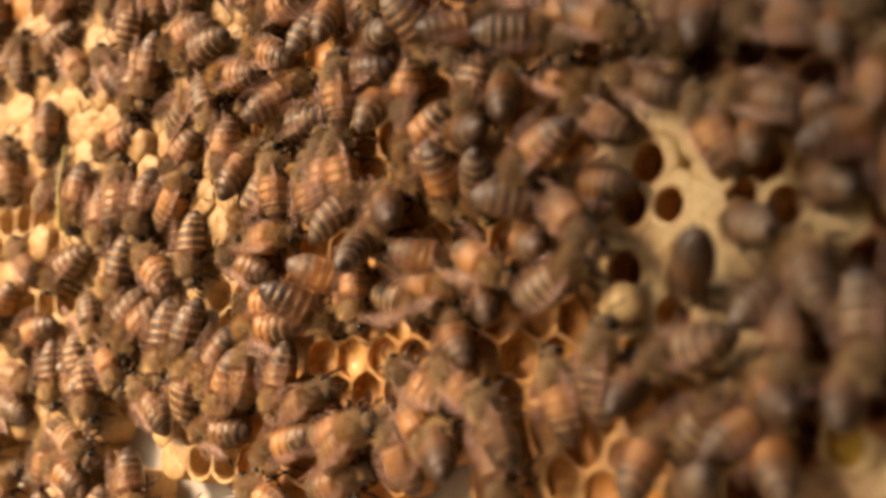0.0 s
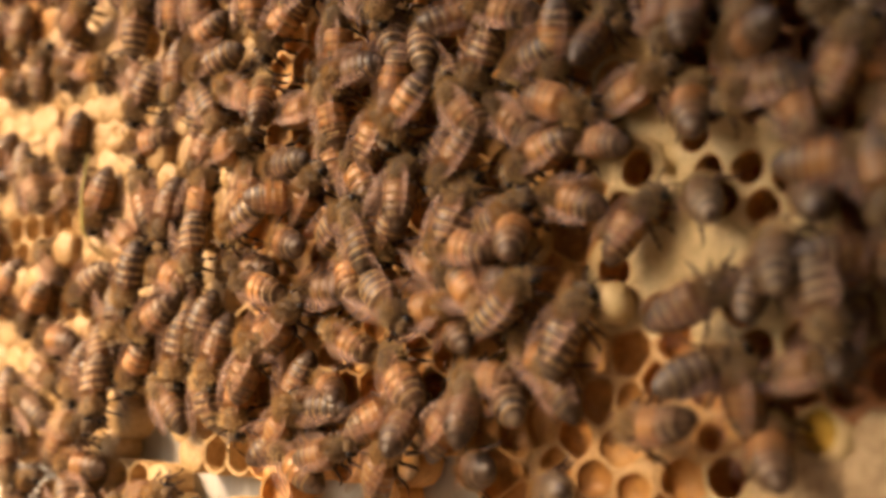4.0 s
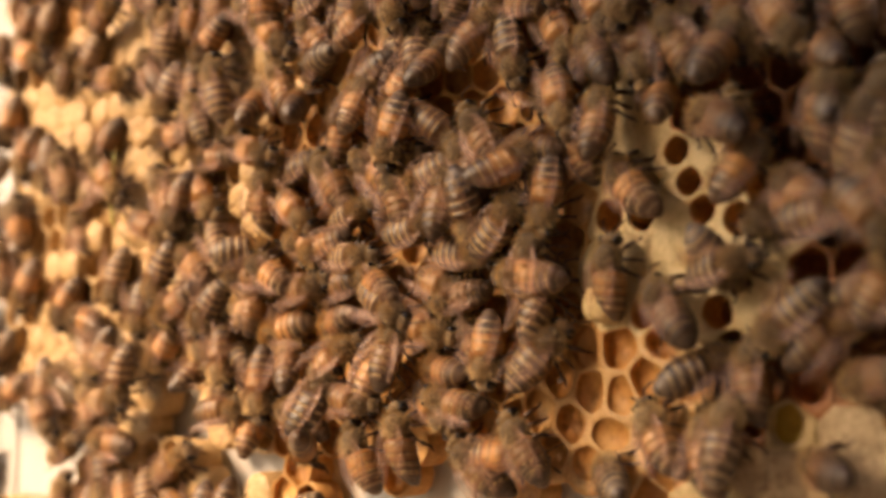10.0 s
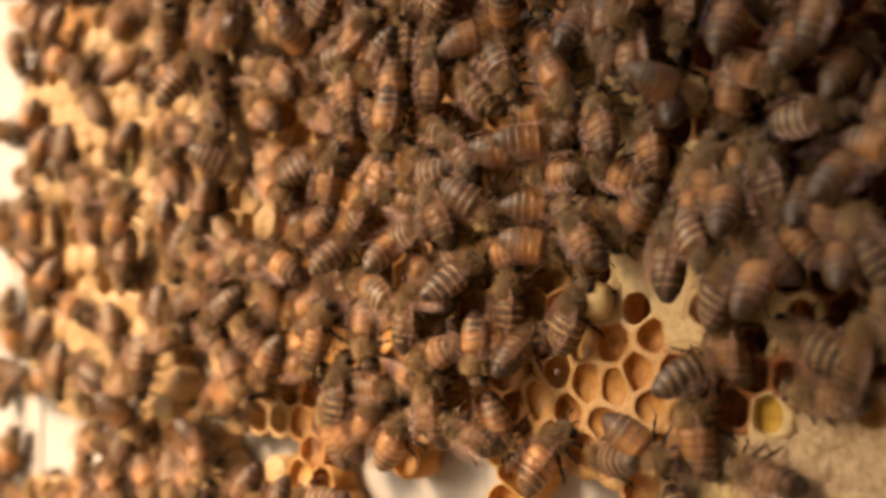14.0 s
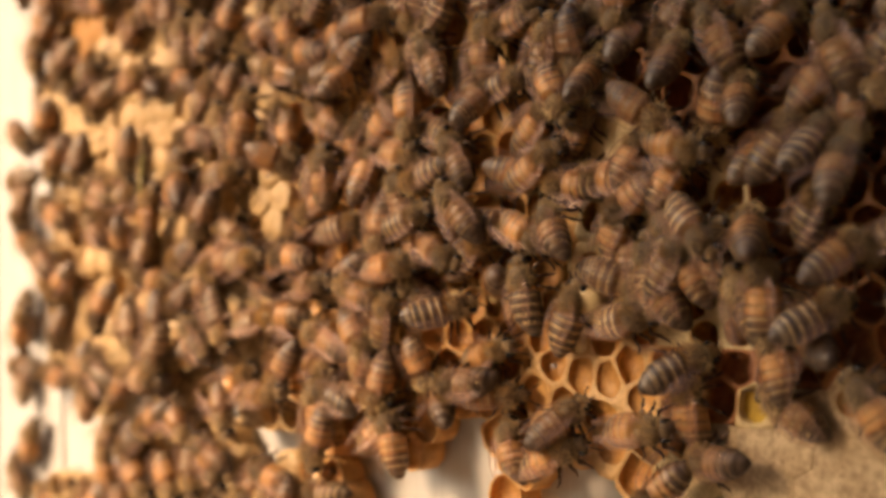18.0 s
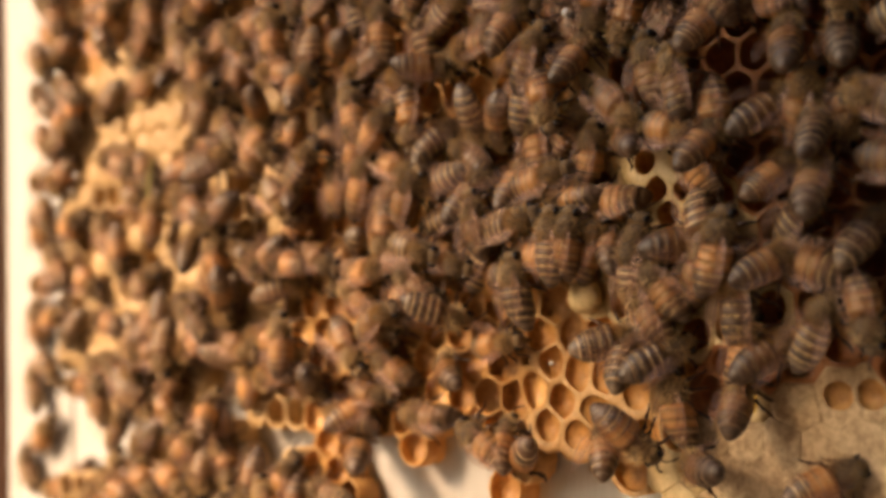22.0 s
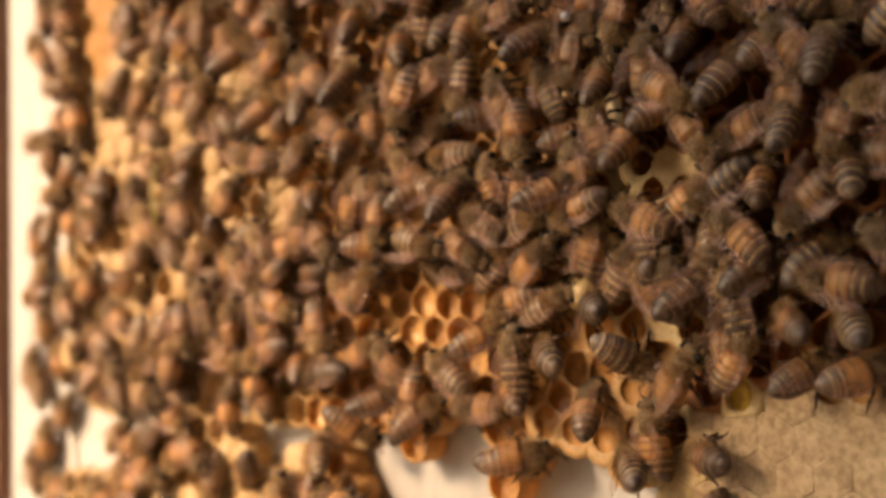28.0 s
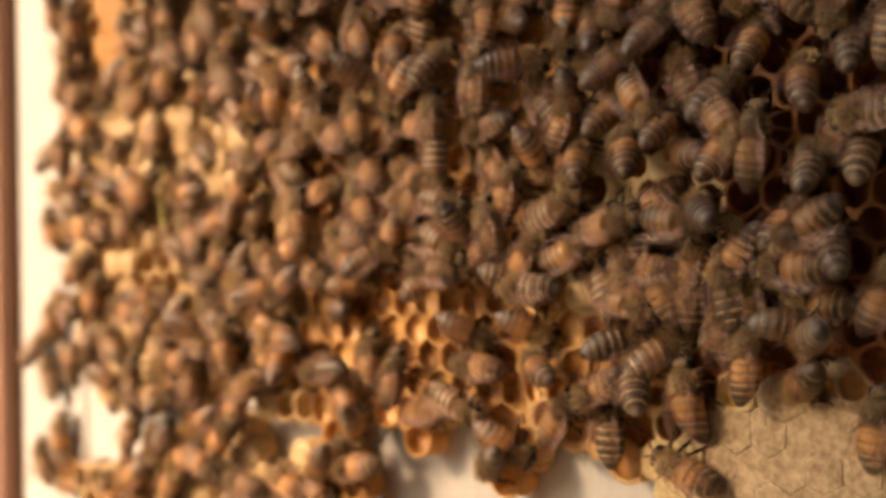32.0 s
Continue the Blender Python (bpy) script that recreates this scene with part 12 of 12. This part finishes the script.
    walk(bees[288], [(0, on(9.3, 60.8, -52, 4.0)), (3, on(10.5, 63.6, -71, 4.0)), (6, on(11.4, 63.4, -65, 2.0)), (9, on(11.3, 64.3, -65, 2.0)), (11, on(10.4, 64.3, -69, 2.0)), (13, on(9.4, 65.1, -63, 4.0)), (17, on(8.8, 65.2, -56, 4.0)), (19, on(8.5, 65.2, -68, 4.0)), (22, on(8.9, 65.7, -66, 4.0)), (25, on(10.2, 65.6, -61, 2.0)), (28, on(9.7, 66.2, -54, 4.0)), (30, on(7.7, 66.7, -53, 4.0)), (32, on(7.1, 66.9, -59, 4.0))])
    walk(bees[289], [(0, on(14.5, 52.4, -74)), (3, on(15.6, 49.8, -82)), (6, on(14.9, 48.3, -63)), (9, on(14.8, 47.9, -49, 2.0)), (11, on(14.5, 47.6, -44, 2.0)), (13, on(14.5, 47.9, -42)), (17, on(14.3, 46.8, -36)), (19, on(13.8, 48.2, -26)), (22, on(13.3, 48.3, -25)), (25, on(13.1, 48.8, -17)), (28, on(12.2, 47.9, -28)), (30, on(12.6, 48.3, -50)), (32, on(12.1, 48.0, -48))])
    walk(bees[290], [(0, on(77.6, 59.2, -73)), (3, on(74.9, 56.1, -85)), (6, on(74.9, 56.3, -65, 2.0)), (9, on(74.9, 56.4, -67)), (11, on(75.1, 56.2, -48, 2.0)), (13, on(75.1, 56.8, -39, 2.0)), (17, on(74.6, 56.9, -42, 2.0)), (19, on(74.4, 57.2, -44, 2.0)), (22, on(74.8, 57.1, -48, 2.0)), (25, on(75.6, 57.2, -41, 2.0)), (28, on(76.3, 56.3, -40, 2.0)), (30, on(75.2, 56.0, -44, 2.0)), (32, on(75.4, 56.2, -40, 2.0))])
    walk(bees[291], [(0, on(80.3, 46.6, -114)), (3, on(79.0, 46.7, -119)), (6, on(79.0, 46.8, -115)), (9, on(79.0, 46.1, -109)), (11, on(78.9, 45.7, -125)), (13, on(79.0, 44.1, -118)), (17, on(79.0, 43.3, -120)), (19, on(79.0, 43.8, -108)), (22, on(79.0, 43.3, -123)), (25, on(78.3, 43.4, -125)), (28, on(79.0, 43.3, -128)), (30, on(79.0, 43.2, -126)), (32, on(79.0, 43.4, -149))])
    walk(bees[292], [(0, on(61.4, 59.3, -85)), (3, on(61.8, 60.7, -90)), (6, on(61.8, 60.5, -67)), (9, on(62.6, 60.3, -55)), (11, on(63.3, 60.3, -62)), (13, on(63.3, 61.3, -59)), (17, on(63.6, 60.7, -64)), (19, on(62.3, 59.3, -59)), (22, on(61.1, 59.3, -64)), (25, on(60.4, 58.8, -72)), (28, on(59.9, 59.0, -71)), (30, on(60.3, 58.7, -75)), (32, on(61.0, 59.5, -87))])
    walk(bees[293], [(0, on(82.1, 60.9, -64)), (3, on(79.0, 61.6, -69)), (6, on(77.7, 61.4, -90)), (9, on(78.3, 60.8, -102)), (11, on(78.0, 60.5, -93)), (13, on(79.0, 59.7, -84)), (17, on(79.0, 59.6, -78)), (19, on(79.0, 60.0, -73)), (22, on(77.5, 61.5, -90)), (25, on(77.7, 62.3, -69)), (28, on(78.0, 63.0, -68)), (30, on(77.7, 63.8, -50)), (32, on(78.0, 62.5, -26, 2.0))])
    walk(bees[294], [(0, on(10.8, 51.9, -102, 2.0)), (3, on(9.3, 52.1, -94, 2.0)), (6, on(8.8, 52.1, -97, 2.0)), (9, on(8.2, 52.7, -117, 4.0)), (11, on(8.3, 52.5, -122, 4.0)), (13, on(7.8, 51.9, -112, 2.0)), (17, on(7.7, 52.0, -95, 2.0)), (19, on(8.0, 52.3, -96, 2.0)), (22, on(7.6, 52.8, -104, 2.0)), (25, on(8.5, 53.1, -91, 2.0)), (28, on(9.0, 53.1, -86, 2.0)), (30, on(8.4, 53.6, -99, 2.0)), (32, on(8.1, 54.1, -99, 2.0))])
    walk(bees[295], [(0, on(70.6, 44.2, -146, 4.0)), (3, on(71.8, 42.0, -140, 2.0)), (6, on(72.0, 42.0, -132, 2.0)), (9, on(72.3, 41.8, -120)), (11, on(72.2, 42.8, -131)), (13, on(71.9, 42.7, -120, 2.0)), (17, on(72.1, 42.5, -120, 2.0)), (19, on(72.0, 42.7, -136, 2.0)), (22, on(71.6, 43.6, -141, 2.0)), (25, on(71.7, 43.9, -122, 2.0)), (28, on(72.9, 43.9, -117, 2.0)), (30, on(72.9, 44.5, -119, 2.0)), (32, on(72.4, 45.2, -133, 2.0))])
    walk(bees[296], [(0, on(53.6, 46.4, -130, 2.0)), (3, on(53.5, 45.6, -135, 2.0)), (6, on(53.7, 45.8, -130, 2.0)), (9, on(53.2, 45.9, -142)), (11, on(52.7, 46.1, -134)), (13, on(53.7, 46.4, -112, 2.0)), (17, on(54.2, 46.3, -121)), (19, on(54.6, 46.8, -103)), (22, on(54.5, 46.4, -123)), (25, on(54.5, 46.2, -122, 2.0)), (28, on(54.5, 47.0, -136)), (30, on(53.5, 46.6, -161, 2.0)), (32, on(53.2, 46.4, -173))])
    walk(bees[297], [(0, on(6.7, 55.2, -28, 4.0)), (3, on(4.6, 53.8, -34, 2.0)), (6, on(4.2, 53.7, -42, 2.0)), (9, on(3.3, 53.2, -20, 4.0)), (11, on(3.7, 52.7, -27, 4.0)), (13, on(4.1, 53.1, -11, 4.0)), (17, on(3.4, 53.6, -6, 4.0)), (19, on(3.8, 54.0, -6, 4.0)), (22, on(3.7, 53.9, -12, 4.0)), (25, on(4.1, 55.0, -13, 4.0)), (28, on(4.5, 55.7, -8, 4.0)), (30, on(4.2, 55.9, -24, 4.0)), (32, on(3.7, 55.1, -34))])
    walk(bees[298], [(0, on(-4.9, 55.5, -64)), (3, on(-5.4, 56.6, -56, 2.0)), (6, on(-6.4, 57.7, -61, 4.0)), (9, on(-6.0, 58.4, -70, 2.0)), (11, on(-6.8, 57.5, -64, 4.0)), (13, on(-6.2, 56.8, -68)), (17, on(-4.9, 56.6, -70, 4.0)), (19, on(-4.8, 57.2, -60, 4.0)), (22, on(-5.2, 58.3, -44, 4.0)), (25, on(-6.4, 58.8, -39, 2.0)), (28, on(-6.2, 61.1, -31, 2.0)), (30, on(-6.3, 60.8, -26, 2.0)), (32, on(-6.2, 60.3, 0, 2.0))])
    walk(bees[299], [(0, on(68.5, 47.2, -103)), (3, on(67.0, 48.0, -106)), (6, on(66.7, 48.2, -103)), (9, on(67.0, 47.9, -97)), (11, on(66.7, 47.9, -82)), (13, on(66.5, 47.2, -78)), (17, on(68.0, 48.0, -74)), (19, on(68.6, 48.7, -73)), (22, on(68.0, 47.7, -58)), (25, on(68.2, 47.9, -59)), (28, on(67.3, 48.8, -66)), (30, on(67.4, 49.5, -82)), (32, on(67.5, 48.3, -91))])
    walk(bees[300], [(0, on(68.9, 42.1, -11, 4.0)), (3, on(68.9, 43.0, -18, 4.0)), (6, on(68.9, 43.1, -10, 4.0)), (9, on(68.9, 43.1, -8, 2.0)), (11, on(68.9, 42.5, -31, 2.0)), (13, on(68.6, 42.0, -20, 4.0)), (17, on(68.7, 42.9, -21, 4.0)), (19, on(68.2, 42.0, -26, 4.0)), (22, on(69.1, 42.6, -6, 4.0)), (25, on(69.1, 42.9, 6, 4.0)), (28, on(69.0, 42.1, 7, 4.0)), (30, on(67.5, 42.4, 34, 4.0)), (32, on(67.9, 42.3, 41, 4.0))])
    walk(bees[301], [(0, on(74.4, 45.1, -183, 2.0)), (3, on(71.9, 48.9, -161)), (6, on(71.9, 48.8, -148)), (9, on(71.8, 49.2, -157)), (11, on(72.9, 49.4, -144)), (13, on(73.0, 49.6, -152)), (17, on(75.8, 49.6, -141)), (19, on(76.3, 50.6, -139)), (22, on(75.8, 49.8, -134)), (25, on(75.3, 49.2, -128)), (28, on(75.8, 49.6, -111)), (30, on(76.5, 49.9, -104)), (32, on(76.8, 50.9, -125))])
    walk(bees[302], [(0, on(56.7, 49.3, -106, 4.0)), (3, on(57.9, 50.3, -114, 4.0)), (6, on(58.5, 50.2, -110, 4.0)), (9, on(57.6, 50.9, -92, 2.0)), (11, on(57.1, 51.3, -85, 2.0)), (13, on(58.6, 52.2, -65, 4.0)), (17, on(59.5, 52.1, -52, 2.0)), (19, on(60.4, 52.6, -40, 2.0)), (22, on(61.4, 52.5, -38, 2.0)), (25, on(61.4, 51.9, -61, 2.0)), (28, on(60.5, 52.6, -81, 2.0)), (30, on(61.2, 51.5, -80, 4.0)), (32, on(59.7, 51.8, -75, 2.0))])
    walk(bees[303], [(0, on(-12.2, 56.3, -30)), (3, on(-11.5, 56.6, -44)), (6, on(-12.8, 55.4, -62)), (9, on(-12.9, 56.3, -51)), (11, on(-12.7, 55.5, -48)), (13, on(-12.4, 55.3, -66)), (17, on(-12.6, 57.0, -49)), (19, on(-12.2, 56.9, -39)), (22, on(-11.5, 56.8, -39)), (25, on(-12.8, 57.1, -45)), (28, on(-12.5, 57.8, -32)), (30, on(-27.3, 14.9, -48)), (32, on(-26.0, 15.2, -40))])
    walk(bees[304], [(0, on(57.6, 58.1, -69, 2.0)), (3, on(56.4, 58.6, -72)), (6, on(55.0, 59.0, -83)), (9, on(55.1, 59.5, -78)), (11, on(54.9, 58.3, -53)), (13, on(54.3, 58.1, -62)), (17, on(55.0, 58.2, -61)), (19, on(54.8, 57.7, -49)), (22, on(55.1, 58.2, -49)), (25, on(55.0, 59.3, -37)), (28, on(53.9, 59.2, -39)), (30, on(54.4, 58.0, -39)), (32, on(55.8, 58.2, -55))])
    walk(bees[305], [(0, on(-2.2, 61.0, -46, 4.0)), (3, on(-2.1, 63.1, -29)), (6, on(-2.3, 64.2, -24)), (9, on(-1.3, 64.8, -22, 4.0)), (11, on(-1.9, 63.9, -22)), (13, on(-1.6, 63.6, -38)), (17, on(-0.2, 63.4, -49)), (19, on(-0.2, 62.4, -62)), (22, on(0.3, 61.7, -72)), (25, on(-0.1, 62.1, -68)), (28, on(0.2, 60.7, -66)), (30, on(0.4, 60.6, -73, 4.0)), (32, on(0.3, 60.3, -76, 2.0))])
    walk(bees[306], [(0, on(18.4, 54.5, -106)), (3, on(18.8, 54.9, -106)), (6, on(19.3, 56.1, -113)), (9, on(19.7, 57.5, -116)), (11, on(20.1, 57.7, -112)), (13, on(18.9, 57.8, -113)), (17, on(19.3, 56.9, -104)), (19, on(19.9, 56.6, -97)), (22, on(20.0, 57.2, -109)), (25, on(20.5, 57.0, -104)), (28, on(20.0, 57.8, -110)), (30, on(20.2, 57.7, -105)), (32, on(20.7, 59.7, -95))])
    # bees on the side bar and round the gap in the comb's corner
    rnd = random.Random(71)
    for b, (x, z, h) in zip(bees[307:317], ((-138, -6, 80), (-141, -19, 100), (-136, -33, 70), (-143, -40, 110), (-124, -43, 200), (-108, -44, 150), (-99, -37, 95), (-97, -29, 40), (-139, 14, 95), (-133, -44, 160))):
        walk(b, [(t, on(x + rnd.gauss(0, 0.9), z + rnd.gauss(0, 0.9), h + rnd.gauss(0, 12), -5.3 if x < -126.5 or z < -38 and x < -115 else 0.0)) for t in (0, 4, 9, 13, 18, 22, 27, 32)])
    # bees that come over from the far side of the brood and settle on the cream wax
    for b, (x, z, h) in zip(bees[317:325], ((33, 2, 75), (38.5, -0.5, 110), (44, 2, 60), (34, -3.0, 120), (36, 6, 85), (48, -2, 100), (28, 7, 65), (52, -11, 95))):
        rows = [(t, on(x + 27 + rnd.gauss(0, 1), z + 13 + rnd.gauss(0, 1), h + rnd.gauss(0, 10), 3.0)) for t in (0, 5, 10)]
        rows.append((14.5, on(x + 13, z + 6, h + 20, 3.0)))
        walk(b, rows + [(t, on(x + rnd.gauss(0, 1.0), z + rnd.gauss(0, 1.0), h + rnd.gauss(0, 14), 1.0)) for t in (19, 22, 25, 28, 32)])


motions()
